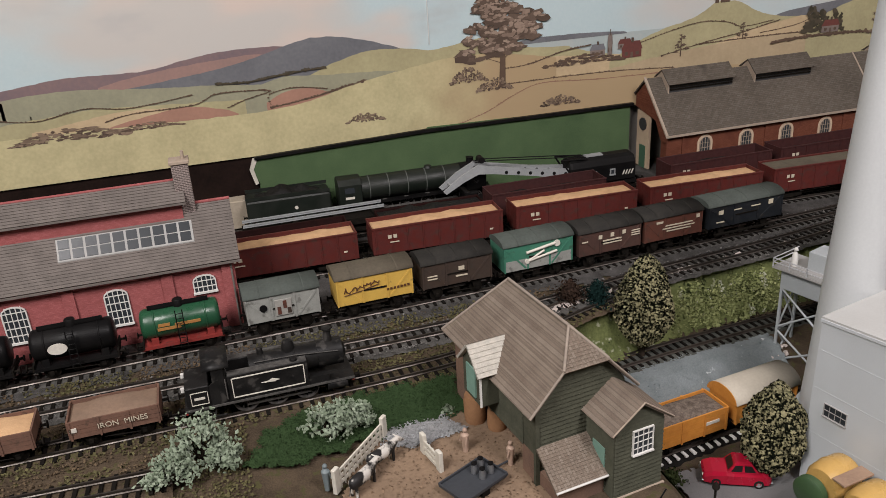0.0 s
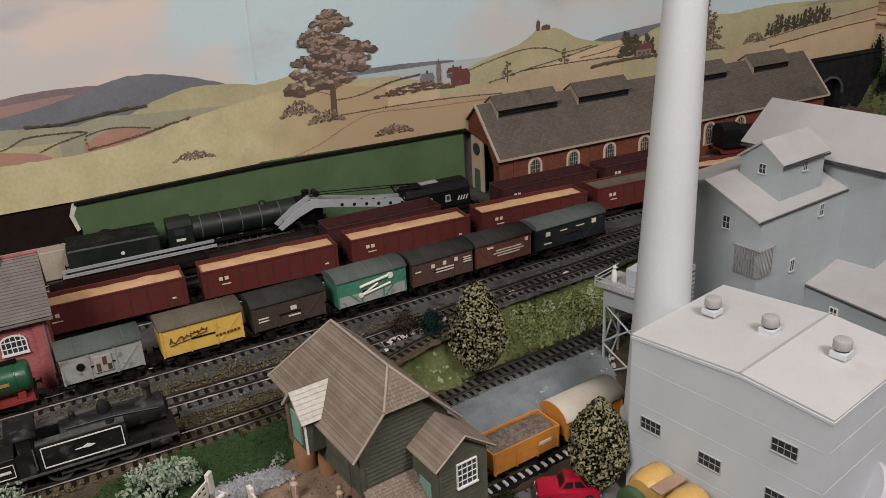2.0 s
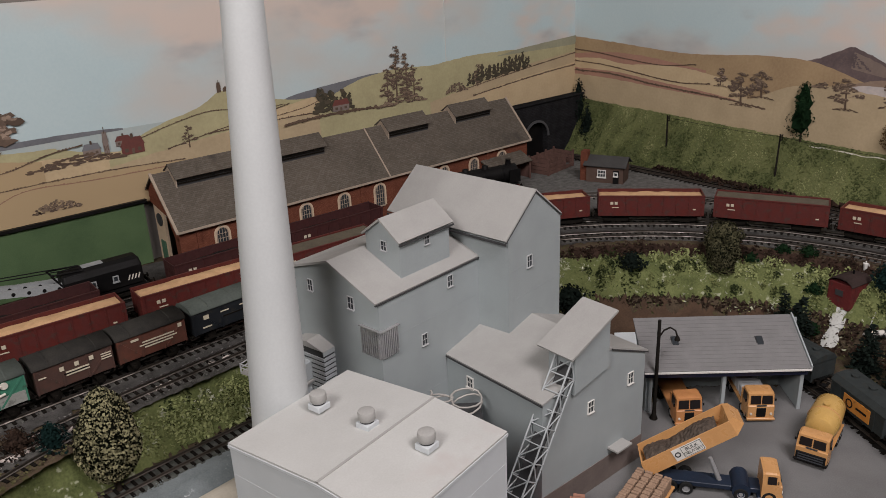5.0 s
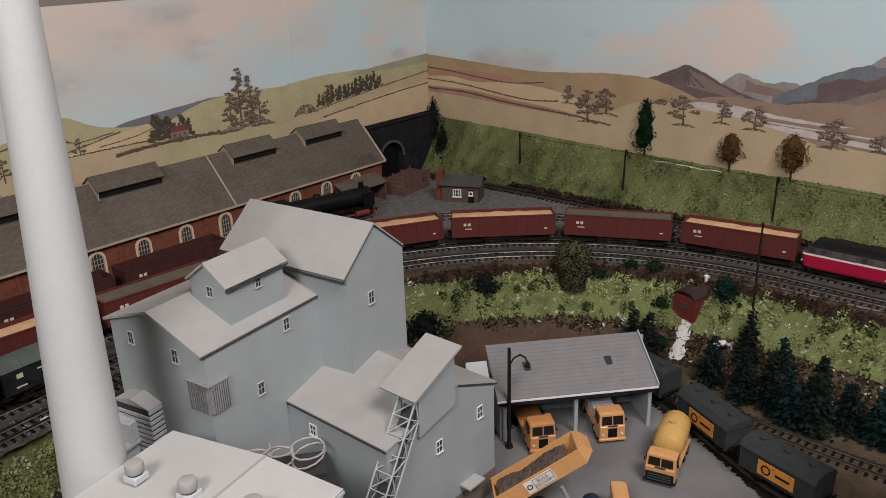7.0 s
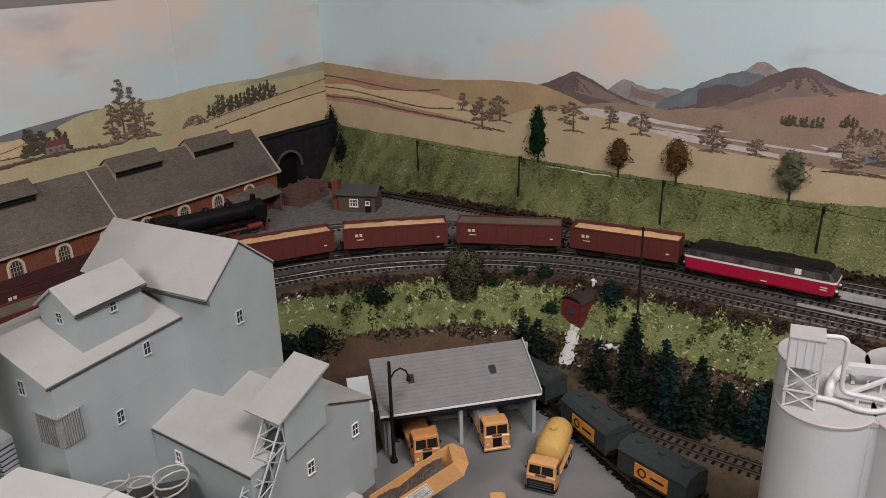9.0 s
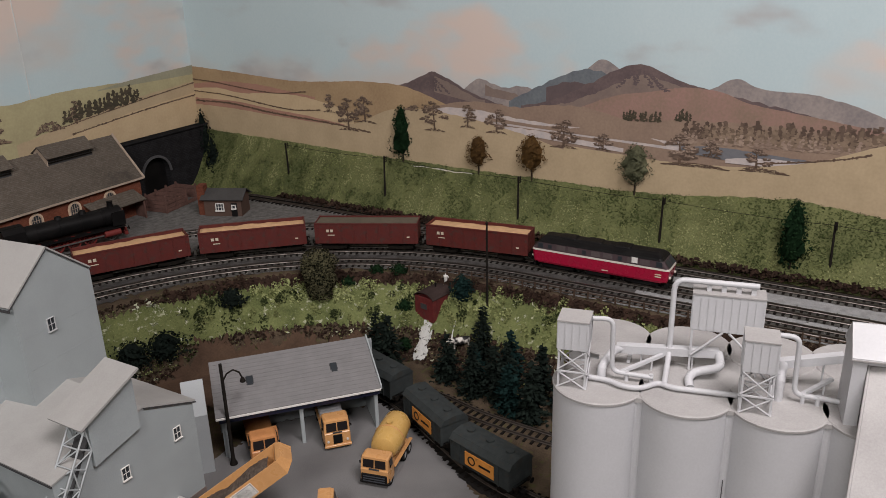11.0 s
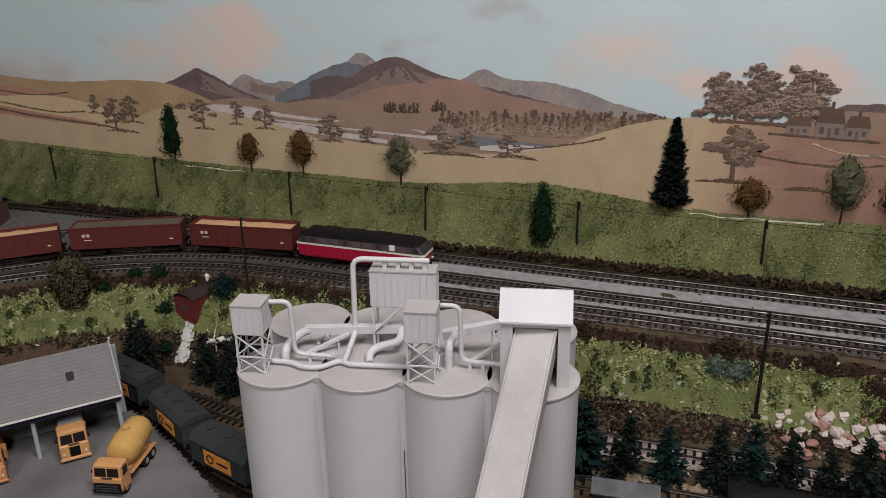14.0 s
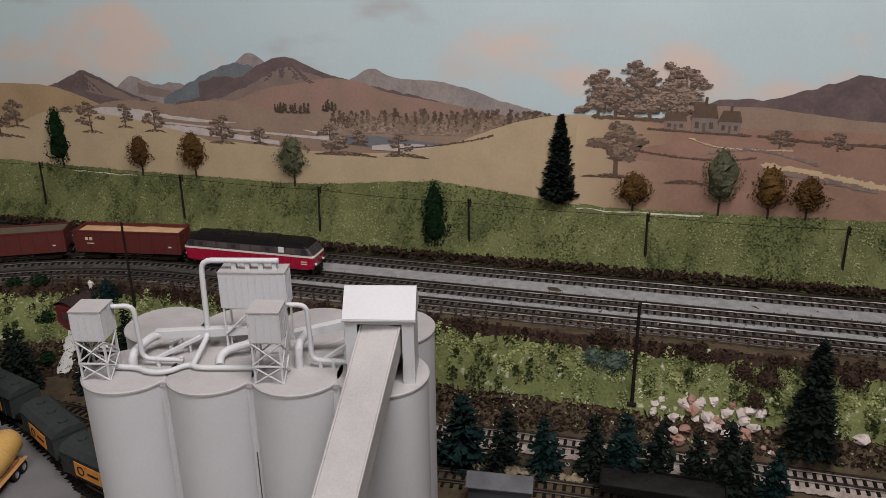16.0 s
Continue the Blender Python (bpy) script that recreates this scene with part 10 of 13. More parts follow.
def cement_van(s):
    th = thing("cement_van", GARAGE_LINE.seat(s), "dark grey works van with an orange sign panel", "railway van", "grey works vans")
    L, hw = 0.078, 0.0165
    part("body", Geo().box(-L / 2, -hw, 0.012, L / 2, hw, 0.036, 0.0004), GREYGREENV, th)
    part("roof", Geo().prism([(-hw - 0.001, 0.0355), (-hw + 0.004, 0.0415), (0, 0.0435), (hw - 0.004, 0.0415), (hw + 0.001, 0.0355)], "x", -L / 2 - 0.001, L / 2 + 0.001), GREYGREENV, th)
    for x in (-0.026, 0.0, 0.026):
        part("roof_hatch", Geo().cyl((x, 0, 0.0425), (x, 0, 0.0450), 0.0042, n=14), GREYGREENV, th)
    for y in (-1, 1):
        for k in range(7):
            x = -L / 2 + 0.001 + (L - 0.002) * k / 6
            part("rib", Geo().box(x - 0.0007, y * hw, 0.012, x + 0.0007, y * (hw + 0.0008), 0.0355), GREYGREENV, th)
        sg = part("sign_panel", Geo().box(-0.018, y * (hw + 0.0006), 0.0165, 0.020, y * (hw + 0.0014), 0.0315), ORANGEW, th, "orange sign panel with dark ring")
        g = Geo()
        n = 20
        v = [(-0.009 + r * math.cos(2 * math.pi * i / n), y * d, 0.024 + r * math.sin(2 * math.pi * i / n)) for i in range(n) for r, d in ((0.005, hw + 0.0012), (0.005, hw + 0.0018), (0.0036, hw + 0.0018), (0.0036, hw + 0.0012))]
        g.mesh(v, [(4 * i + k, 4 * i + (k + 1) % 4, 4 * ((i + 1) % n) + (k + 1) % 4, 4 * ((i + 1) % n) + k)[::int(-y)] for i in range(n) for k in range(4)])
        part("ring_mark", g, BLACK, sg)
        part("lettering_bar", Geo().box(0.001, y * (hw + 0.0014), 0.0228, 0.016, y * (hw + 0.0018), 0.0250), BLACK, sg)
    four_wheels(th, L, 0.046)
    buffers(th, L)
    return th


for x, y in ((1.324, 0.533), (1.2755, 0.4285), (1.235, 0.3406)):
    cement_van(GARAGE_LINE.nearest(x, y))

open_wagon(LOW_LOOP.seat(LOW_LOOP.nearest(1.340, -0.172)), "long black open wagon full of coal on the lower loop", BLACK, COAL, L=0.112, tall=0.0075)

# ---- planting: trees, bushes, scatter ----
random.seed(77)
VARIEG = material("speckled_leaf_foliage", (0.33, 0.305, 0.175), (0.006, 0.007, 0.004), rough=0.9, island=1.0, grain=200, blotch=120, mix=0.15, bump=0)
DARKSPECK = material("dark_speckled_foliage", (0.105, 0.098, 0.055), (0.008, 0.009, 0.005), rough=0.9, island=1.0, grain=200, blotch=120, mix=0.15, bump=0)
CONIFER = material("dark_conifer_needles", (0.018, 0.027, 0.021), (0.006, 0.009, 0.0075), rough=0.9, island=0.9, mix=0.6, bump=0)
BLUEFIR = material("blue_green_fir_needles", (0.014, 0.035, 0.032), (0.005, 0.013, 0.012), rough=0.9, island=0.9, mix=0.6, bump=0)
GREENLEAF = material("deep_green_foam_leaf", (0.016, 0.040, 0.016), (0.005, 0.014, 0.006), rough=0.95, island=0.9, mix=0.6, bump=0)
TEALLEAF = material("teal_foam_leaf", (0.160, 0.195, 0.155), (0.015, 0.036, 0.028), rough=0.95, island=0.9, mix=0.6, bump=0)
LICHEN = material("pale_green_lichen", (0.40, 0.46, 0.36), (0.13, 0.17, 0.11), rough=0.95, island=0.9, mix=0.6, bump=0)
OLIVE = material("olive_grey_foliage", (0.15, 0.15, 0.09), (0.045, 0.05, 0.03), rough=0.95, island=0.9, mix=0.6, bump=0)
RUSSET = material("russet_autumn_leaf", (0.15, 0.085, 0.028), (0.05, 0.028, 0.012), rough=0.95, island=0.9, mix=0.6, bump=0)
BARK = material("dark_brown_bark", (0.045, 0.033, 0.025), (0.02, 0.016, 0.012), rough=0.95, mix=0.7, bump=0.6)
ROCK = material("pale_chalk_rock", (0.68, 0.61, 0.57), (0.42, 0.36, 0.33), rough=0.9, grain=500, blotch=90, mix=0.7, bump=0.6, objects=0.4)
PINKROCK = material("pink_sandstone_rock", (0.44, 0.26, 0.21), (0.25, 0.145, 0.115), rough=0.9, grain=500, blotch=90, mix=0.7, bump=0.6, objects=0.4)


def leaf(g, c, n, size, long=1.0, droop=None):
    """A small pointed leaf of two folded faces about the point c."""
    n = Vector(n).normalized()
    a = n.orthogonal().normalized() if droop is None else (Vector(droop) - n * n.dot(Vector(droop))).normalized()
    if droop is None:
        a.rotate(Matrix.Rotation(random.uniform(0, 6.28), 3, n))
    b = n.cross(a)
    c = Vector(c)
    p, q = c - a * size * 0.5 * long, c + a * size * 0.5 * long
    l, r = c + b * size * 0.42 - n * size * 0.12, c - b * size * 0.42 - n * size * 0.12
    g.mesh([p, l, q, r], [(0, 1, 2, 3)])


def crown(low, high, radius, count, size, lumps=5, rough=0.22, inner=0.55, seed=0, lean=0.9):
    """A leafy crown about the upright: radius(u) for u from 0 at its foot to 1 at its top."""
    rnd = random.Random(seed)
    ph = [(rnd.uniform(0, 6.28), rnd.randint(2, lumps), rnd.uniform(2, 7)) for _ in range(4)]
    g = Geo()
    top = max(radius(i / 20) for i in range(21))
    for _ in range(count):
        while True:
            u = rnd.random()
            if rnd.random() * top < radius(u) + 0.12 * top:
                break
        a = rnd.uniform(0, 6.28)
        k = 1 + rough * sum(math.sin(n * a + p + f * u * 3) for p, n, f in ph) / 2
        r = radius(u) * k * (inner + (1 - inner) * rnd.random() ** 0.45)
        z = low + (high - low) * u + rnd.uniform(-1, 1) * size * 0.5
        n = Vector((math.cos(a), math.sin(a), (u - 0.35) * 1.6)) + Vector((rnd.uniform(-1, 1), rnd.uniform(-1, 1), rnd.uniform(-1, 1))) * lean
        s = size * rnd.uniform(0.6, 1.3)
        leaf(g, (r * math.cos(a), r * math.sin(a), z), n, s)
    rows, ns = 8, 10
    v = []
    for i in range(rows + 1):
        u = i / rows
        for j in range(ns):
            a = 6.2832 * j / ns
            k = 1 + rough * sum(math.sin(n * a + p + f * u * 3) for p, n, f in ph) / 2
            r = max(0.0004, radius(u) * k * inner * 1.02) if 0 < i < rows else 0.0002
            v.append((r * math.cos(a), r * math.sin(a), low + (high - low) * (0.04 + 0.92 * u)))
    g.mesh(v, [(i * ns + j, i * ns + (j + 1) % ns, (i + 1) * ns + (j + 1) % ns, (i + 1) * ns + j) for i in range(rows) for j in range(ns)], False)
    return g


def needle_crown(low, high, wide, tiers, per, size, seed=0, droop=0.35, narrow=1.0):
    """Tiers of drooping boughs set with short needle sprays."""
    rnd = random.Random(seed)
    g = Geo()
    for t in range(tiers):
        u = t / tiers
        z = low + (high - low) * u
        reach = wide * (1 - u) ** narrow * rnd.uniform(0.75, 1.12) + 0.0008
        for k in range(max(3, int(per * (1 - 0.5 * u)))):
            a = rnd.uniform(0, 6.28)
            out = Vector((math.cos(a), math.sin(a), 0))
            steps = max(2, int(reach / (size * 0.55)))
            rr = reach * rnd.uniform(0.7, 1.1)
            for i in range(1, steps + 1):
                d = rr * i / steps
                c = out * d + Vector((0, 0, z - d * droop + rnd.uniform(-1, 1) * size * 0.4))
                side = Vector((-out.y, out.x, 0)) * rnd.choice((-1, 1))
                n = Vector((rnd.uniform(-0.6, 0.6), rnd.uniform(-0.6, 0.6), 1))
                leaf(g, c + side * size * 0.25, n, size * rnd.uniform(0.7, 1.25), 1.3, out + side * rnd.uniform(0.2, 1.0) + Vector((0, 0, -0.3)))
    g.cyl((0, 0, low), (0, 0, high), wide * 0.13, 0.0004, 6)
    return g


def trunk(tall, r, limbs=5, spread=0.01, seed=0):
    rnd = random.Random(seed)
    g = Geo().cyl((0, 0, -0.003), (0, 0, tall * 0.6), r * 1.25, r * 0.85, 8).cyl((0, 0, tall * 0.6), (0, 0, tall), r * 0.85, r * 0.45, 8)
    for i in range(limbs):
        a = rnd.uniform(0, 6.28)
        z = tall * rnd.uniform(0.55, 0.95)
        p = (spread * math.cos(a), spread * math.sin(a), z + spread * rnd.uniform(0.5, 1.1))
        g.cyl((0, 0, z), p, r * 0.45, r * 0.18, 6)
    return g


def tree(name, x, y, z, label, leaves, crown_geo, stem, category="tree", group=""):
    th = thing(name, pose(x, y, z, 0, 0, random.uniform(0, 360)), label, category, group)
    part("trunk", stem, BARK, th)
    part("crown", crown_geo, leaves, th)
    return th


def ball_shape(w, skew=0.9):
    return lambda u: w * max(0.0, math.sin(math.pi * min(1, max(0, u)) ** skew)) ** 0.62


def column_shape(w):
    return lambda u: w * min(1.0, 0.72 + 0.5 * u) * (1 - max(0, (u - 0.72) / 0.28) ** 2.2) ** 0.5 if u < 1 else 0.0


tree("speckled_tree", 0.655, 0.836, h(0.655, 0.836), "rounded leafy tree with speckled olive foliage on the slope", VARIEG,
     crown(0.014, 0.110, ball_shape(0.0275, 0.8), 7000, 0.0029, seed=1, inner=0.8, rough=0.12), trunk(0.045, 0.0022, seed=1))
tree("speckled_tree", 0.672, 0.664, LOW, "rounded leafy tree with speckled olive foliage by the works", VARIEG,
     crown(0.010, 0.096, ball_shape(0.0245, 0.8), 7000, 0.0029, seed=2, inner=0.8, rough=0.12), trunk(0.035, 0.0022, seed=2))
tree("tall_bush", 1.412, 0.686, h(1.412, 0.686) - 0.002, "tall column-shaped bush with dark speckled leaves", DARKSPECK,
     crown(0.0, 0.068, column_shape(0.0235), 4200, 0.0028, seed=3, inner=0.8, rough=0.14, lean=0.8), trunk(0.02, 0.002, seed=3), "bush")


def bush(x, y, z, w, tall, label, leaves, size=0.003, count=500, seed=0, rough=0.3, skew=0.75, name="bush"):
    g = crown(-0.002, tall, ball_shape(w, skew), count, size, seed=seed, rough=rough, inner=0.5)
    return solid(name, g, leaves, label, "bush", at=pose(x, y, z, 0, 0, seed * 47))


bush(0.614, 0.856, h(0.614, 0.856), 0.015, 0.030, "small dark green foam bush on the slope", BLUEFIR, 0.0026, 520, 4)
bush(0.588, 0.862, h(0.588, 0.862), 0.015, 0.024, "dry brown bush at the slope's edge", FLOCKBROWN, 0.0026, 520, 5)
bush(1.478, 0.505, h(1.478, 0.505) - 0.002, 0.0175, 0.034, "deep green round bush beside the grounded van", BLUEFIR, 0.0030, 650, 6)
def lichen_shrub(x, y, z, w, tall, seed):
    """An open shrub: thin stems that end in sprays of broad pale leaves."""
    rnd = random.Random(seed)
    th = thing("lichen_shrub", pose(x, y, z), "pale green open shrub with broad leaves on the grass", "bush", "pale shrubs")
    stems, leaves = Geo(), Geo()
    for i in range(15):
        a, u = rnd.uniform(0, 6.28), rnd.random()
        tip = Vector((w * math.cos(a) * (1 - 0.5 * u), w * 0.8 * math.sin(a) * (1 - 0.5 * u), tall * (0.35 + 0.65 * u)))
        mid = Vector((tip.x * 0.4, tip.y * 0.4, tip.z * 0.62))
        stems.cyl((0, 0, -0.001), mid, 0.0008, 0.0006, 5)
        stems.cyl(mid, tip, 0.0006, 0.0003, 5)
        for k in range(54):
            q = mid.lerp(tip, rnd.uniform(0.3, 1.08)) + Vector((rnd.gauss(0, 1), rnd.gauss(0, 1), rnd.gauss(0, 0.8))) * w * 0.16
            q.z = max(q.z, 0.002)
            leaf(leaves, q, (rnd.uniform(-1, 1), rnd.uniform(-1.4, 0.4), rnd.uniform(0.2, 1.2)), rnd.uniform(0.0018, 0.0038), 1.25)
    part("stem", stems, BARK, th)
    part("foliage", leaves, LICHEN, th)


for i, (x, y, w, t) in enumerate([(0.236, 0.757, 0.023, 0.034), (0.214, 0.730, 0.018, 0.026), (0.252, 0.738, 0.015, 0.020), (0.331, 0.742, 0.020, 0.032), (0.352, 0.748, 0.014, 0.026)]):
    lichen_shrub(x, y, -0.010, w, t, 70 + i)
bush(0.423, 0.742, -0.009, 0.006, 0.008, "small tuft of pale lichen by the barn", LICHEN, 0.0035, 60, 11, 0.4)
bush(0.598, 0.690, LOW, 0.012, 0.014, "low green shrub by the works siding", FLOCKDARK, 0.003, 220, 12)
for i, (x, y, w, t) in enumerate([(1.335, 0.775, 0.020, 0.020), (1.24, 0.80, 0.03, 0.03), (1.20, 0.815, 0.03, 0.034), (1.17, 0.80, 0.022, 0.03), (1.16, 0.755, 0.022, 0.030)]):
    bush(x, y, h(x, y), w, t, "dark tangled bush in the shade of the mill", CONIFER, 0.004, 500, 20 + i)
for i, (x, y, w, t) in enumerate([(1.475, 0.60, 0.012, 0.014), (1.465, 0.63, 0.010, 0.011), (1.44, 0.66, 0.010, 0.010), (1.447, 0.575, 0.013, 0.012), (1.40, 0.60, 0.012, 0.012), (1.42, 0.56, 0.012, 0.012),
                                   (1.474, -0.094, 0.016, 0.018), (1.470, -0.116, 0.018, 0.018), (1.477, -0.122, 0.012, 0.014)]):
    bush(x, y, h(x, y) - 0.001, w, t, "small blue-green shrub on the slope", TEALLEAF if i > 5 else GREENLEAF, 0.003, 260, 30 + i)

for i, (x, y, w, t) in enumerate([(1.475, -0.245, 0.015, 0.016), (1.470, -0.268, 0.017, 0.018), (1.489, -0.105, 0.013, 0.013), (1.455, -0.255, 0.012, 0.013), (1.478, -0.345, 0.018, 0.017), (1.484, -0.20, 0.014, 0.013)]):
    bush(x, y, h(x, y) - 0.001, w, t, "brown heather clump hanging over the slope", FLOCKBROWN, 0.0030, 420, 130 + i)

# small firs along the foot of the slope
FIRS = []
for k in range(3):
    f = tree("small_fir", 1.39, 0.3, LOW, "small dark fir tree at the foot of the slope", CONIFER if k else BLUEFIR,
             needle_crown(0.004, 0.050 + 0.006 * k, 0.0175, 16, 12, 0.0042, seed=40 + k, narrow=0.75), trunk(0.012, 0.0014, 0, seed=k), group="firs along the slope")
    FIRS.append(f)
FIR_SPOTS = [(1.363, -0.061, 1.35), (1.360, -0.018, 1.33), (1.368, -0.104, 1.20), (1.368, -0.134, 1.15), (1.368, -0.164, 1.05), (1.366, -0.225, 1.20), (1.371, -0.270, 0.85), (1.370, -0.203, 0.90), (1.372, -0.243, 0.85), (1.358, 0.022, 1.25)]
FIR_SPOTS += [(1.364 + 0.022 * ((i * 7) % 5) / 4 + 0.012 * math.sin(i), 0.06 + 0.0290 * i, random.uniform(0.82, 1.18)) for i in range(14)]
FIR_SPOTS += [(1.394 + 0.018 * ((i * 5) % 7) / 6, 0.215 + 0.0380 * i, random.uniform(0.80, 1.10)) for i in range(8)]
FIR_SPOTS += [(1.435, 0.455, 1.0), (1.43, 0.41, 0.9), (1.378, 0.560, 1.1), (1.392, 0.585, 0.95)]
for i, (x, y, k) in enumerate(FIR_SPOTS):
    m = pose(x, y, h(x, y) - 0.002, random.uniform(-4, 4), random.uniform(-4, 4), random.uniform(0, 360)) @ Matrix.Scale(k, 4)
    if i < 3:
        FIRS[i].matrix_basis = m
    else:
        copy_thing(FIRS[i % 3], m)
tree("tall_fir", 1.434, -0.306, h(1.434, -0.306) - 0.003, "tall dark bushy fir tree at the foot of the slope", CONIFER,
     needle_crown(0.006, 0.120, 0.0285, 34, 22, 0.0056, seed=60, narrow=0.66, droop=0.30), trunk(0.03, 0.003, 0, seed=5))


# trees before the backdrop, on the bank
def bank(x, y):
    return float(bank_height(np.array([x]), np.array([y]))[0])


def bank_tree(y, top, w, tree_height, label, leaves, kind="ball", x=1.7290, low=None, seed=0, size=0.0034, n=650):
    z = bank(x, y) - 0.002 if low is None else low
    tall = top - z
    c0 = 0.20 if kind == "ball" else max(0.05, 1 - (tree_height + 0.016) / tall)
    if kind == "ball":
        g = crown(tall * c0, tall, ball_shape(w * 1.20, 0.9), int(n * 1.8), size * 0.80, seed=seed, rough=0.28, inner=0.66, lumps=6)
    elif kind == "column":
        g = crown(tall * max(0.02, c0), tall, lambda u: w * (0.55 + 0.9 * u - 1.35 * u * u + 0.1) if u < 0.98 else 0.001, n, size, seed=seed, rough=0.35, inner=0.7)
    else:
        g = needle_crown(tall * max(0.02, c0), tall, w, 44, 34, size, seed=seed, droop=-0.25, narrow=0.8)
    tree("bank_tree", x, y, z, label, leaves, g, trunk(tall * 0.45, 0.0013, 4, w * 0.4, seed), group="small trees before the backdrop")


bank_tree(0.752, 0.172, 0.020, 0.070, "dark green column-shaped tree before the backdrop", GREENLEAF, "column", seed=71, n=1000)
bank_tree(0.611, 0.135, 0.016, 0.030, "small russet autumn tree before the backdrop", RUSSET, seed=72, n=420)
bank_tree(0.520, 0.145, 0.019, 0.037, "small russet autumn tree before the backdrop", RUSSET, seed=73, n=520)
bank_tree(0.360, 0.146, 0.021, 0.055, "bare-looking olive tree before the backdrop", OLIVE, seed=74, n=560, size=0.003)
bank_tree(-0.020, 0.190, 0.0250, 0.112, "tall dark cypress before the backdrop", CONIFER, "cone", seed=75, size=0.0052)
bank_tree(-0.117, 0.120, 0.021, 0.036, "round russet bush before the backdrop", RUSSET, seed=76, n=520)
bank_tree(-0.223, 0.157, 0.022, 0.058, "pale olive tree before the backdrop", OLIVE, seed=77, n=520)
bank_tree(-0.282, 0.138, 0.020, 0.050, "russet tree before the backdrop", RUSSET, seed=78, n=480)
bank_tree(-0.326, 0.127, 0.018, 0.044, "russet tree before the backdrop", RUSSET, seed=79, n=420)
bank_tree(0.140, 0.104, 0.020, 0.088, "dark green tree at the foot of the grass bank", GREENLEAF, "column", x=1.688, seed=80, n=1000)

# dark ivy in the corner beside the tunnel mouth
for i, (x, y, w, t) in enumerate([(1.715, 1.195, 0.022, 0.135), (1.70, 1.16, 0.014, 0.085), (1.708, 1.10, 0.012, 0.05)]):
    bush(x, y, 0.0, w, t, "dark ivy climbing in the corner by the tunnel", CONIFER, 0.004, 800, 90 + i, 0.3, 0.6, "ivy")

# ---- scatter ----
LINES = (VAN_LINE, TRAIN_LINE, BACK_LINE, CURVE_SPUR, FRONT_LINE, LOCO_LINE, NEAR_LINE, LOWER_LINE, WORKS_LINE, GARAGE_LINE, LOW_LOOP, FOOT_LINE)
LINE_POINTS = np.array([(p.x, p.y) for ln in LINES for p in ln.p[::2]])


def off_track(x, y, gap):
    keep = np.ones(len(x), bool)
    for i in range(0, len(x), 2000):
        d = np.hypot(x[i:i + 2000, None] - LINE_POINTS[None, :, 0], y[i:i + 2000, None] - LINE_POINTS[None, :, 1]).min(1)
        keep[i:i + 2000] = d > gap
    return keep


def patchy(x, y, scale, seed):
    """Smooth patches between 0 and 1."""
    r = np.random.default_rng(seed).random((97, 97))
    u, v = (np.asarray(x) + 3) / scale, (np.asarray(y) + 3) / scale
    i, j = np.floor(u).astype(int), np.floor(v).astype(int)
    a, b = u - i, v - j
    a, b = a * a * (3 - 2 * a), b * b * (3 - 2 * b)
    i, j = i % 96, j % 96
    return (r[i, j] * (1 - a) + r[i + 1, j] * a) * (1 - b) + (r[i, j + 1] * (1 - a) + r[i + 1, j + 1] * a) * b


def flakes(name, x, y, z, size, mat, label, seed=0, stand=0.9, category="scatter"):
    """Crumbs of foam and fibre lying on the ground, past counting."""
    rng = np.random.default_rng(seed)
    n = len(x)
    if not n:
        return
    a, tilt, s = rng.uniform(0, 6.283, n), rng.normal(0, stand, n), size * rng.uniform(0.55, 1.5, n)
    ux, uy = np.cos(a), np.sin(a)
    wx, wy, wz = -uy * np.cos(tilt), ux * np.cos(tilt), np.sin(tilt)
    c = np.stack([x, y, z + s * (0.15 + 0.3 * np.abs(np.sin(tilt)))], 1)
    U, Wd = np.stack([ux, uy, rng.normal(0, 0.3, n)], 1) * (s * 0.5)[:, None], np.stack([wx, wy, wz], 1) * (s * 0.5)[:, None]
    v = np.stack([c - U - Wd * 0.5, c + U * 0.7 - Wd, c + U + Wd * 0.6, c - U * 0.6 + Wd], 1).reshape(-1, 3)
    g = Geo()
    g.v = [tuple(p) for p in v.tolist()]
    g.f = [(i, i + 1, i + 2, i + 3) for i in range(0, 4 * n, 4)]
    g.s = [False] * n
    solid(name, g, mat, label, category, kind="stuff")


def spread(x0, x1, y0, y1, per_m2, seed):
    rng = np.random.default_rng(seed)
    n = int((x1 - x0) * (y1 - y0) * per_m2)
    return rng.uniform(x0, x1, n), rng.uniform(y0, y1, n)


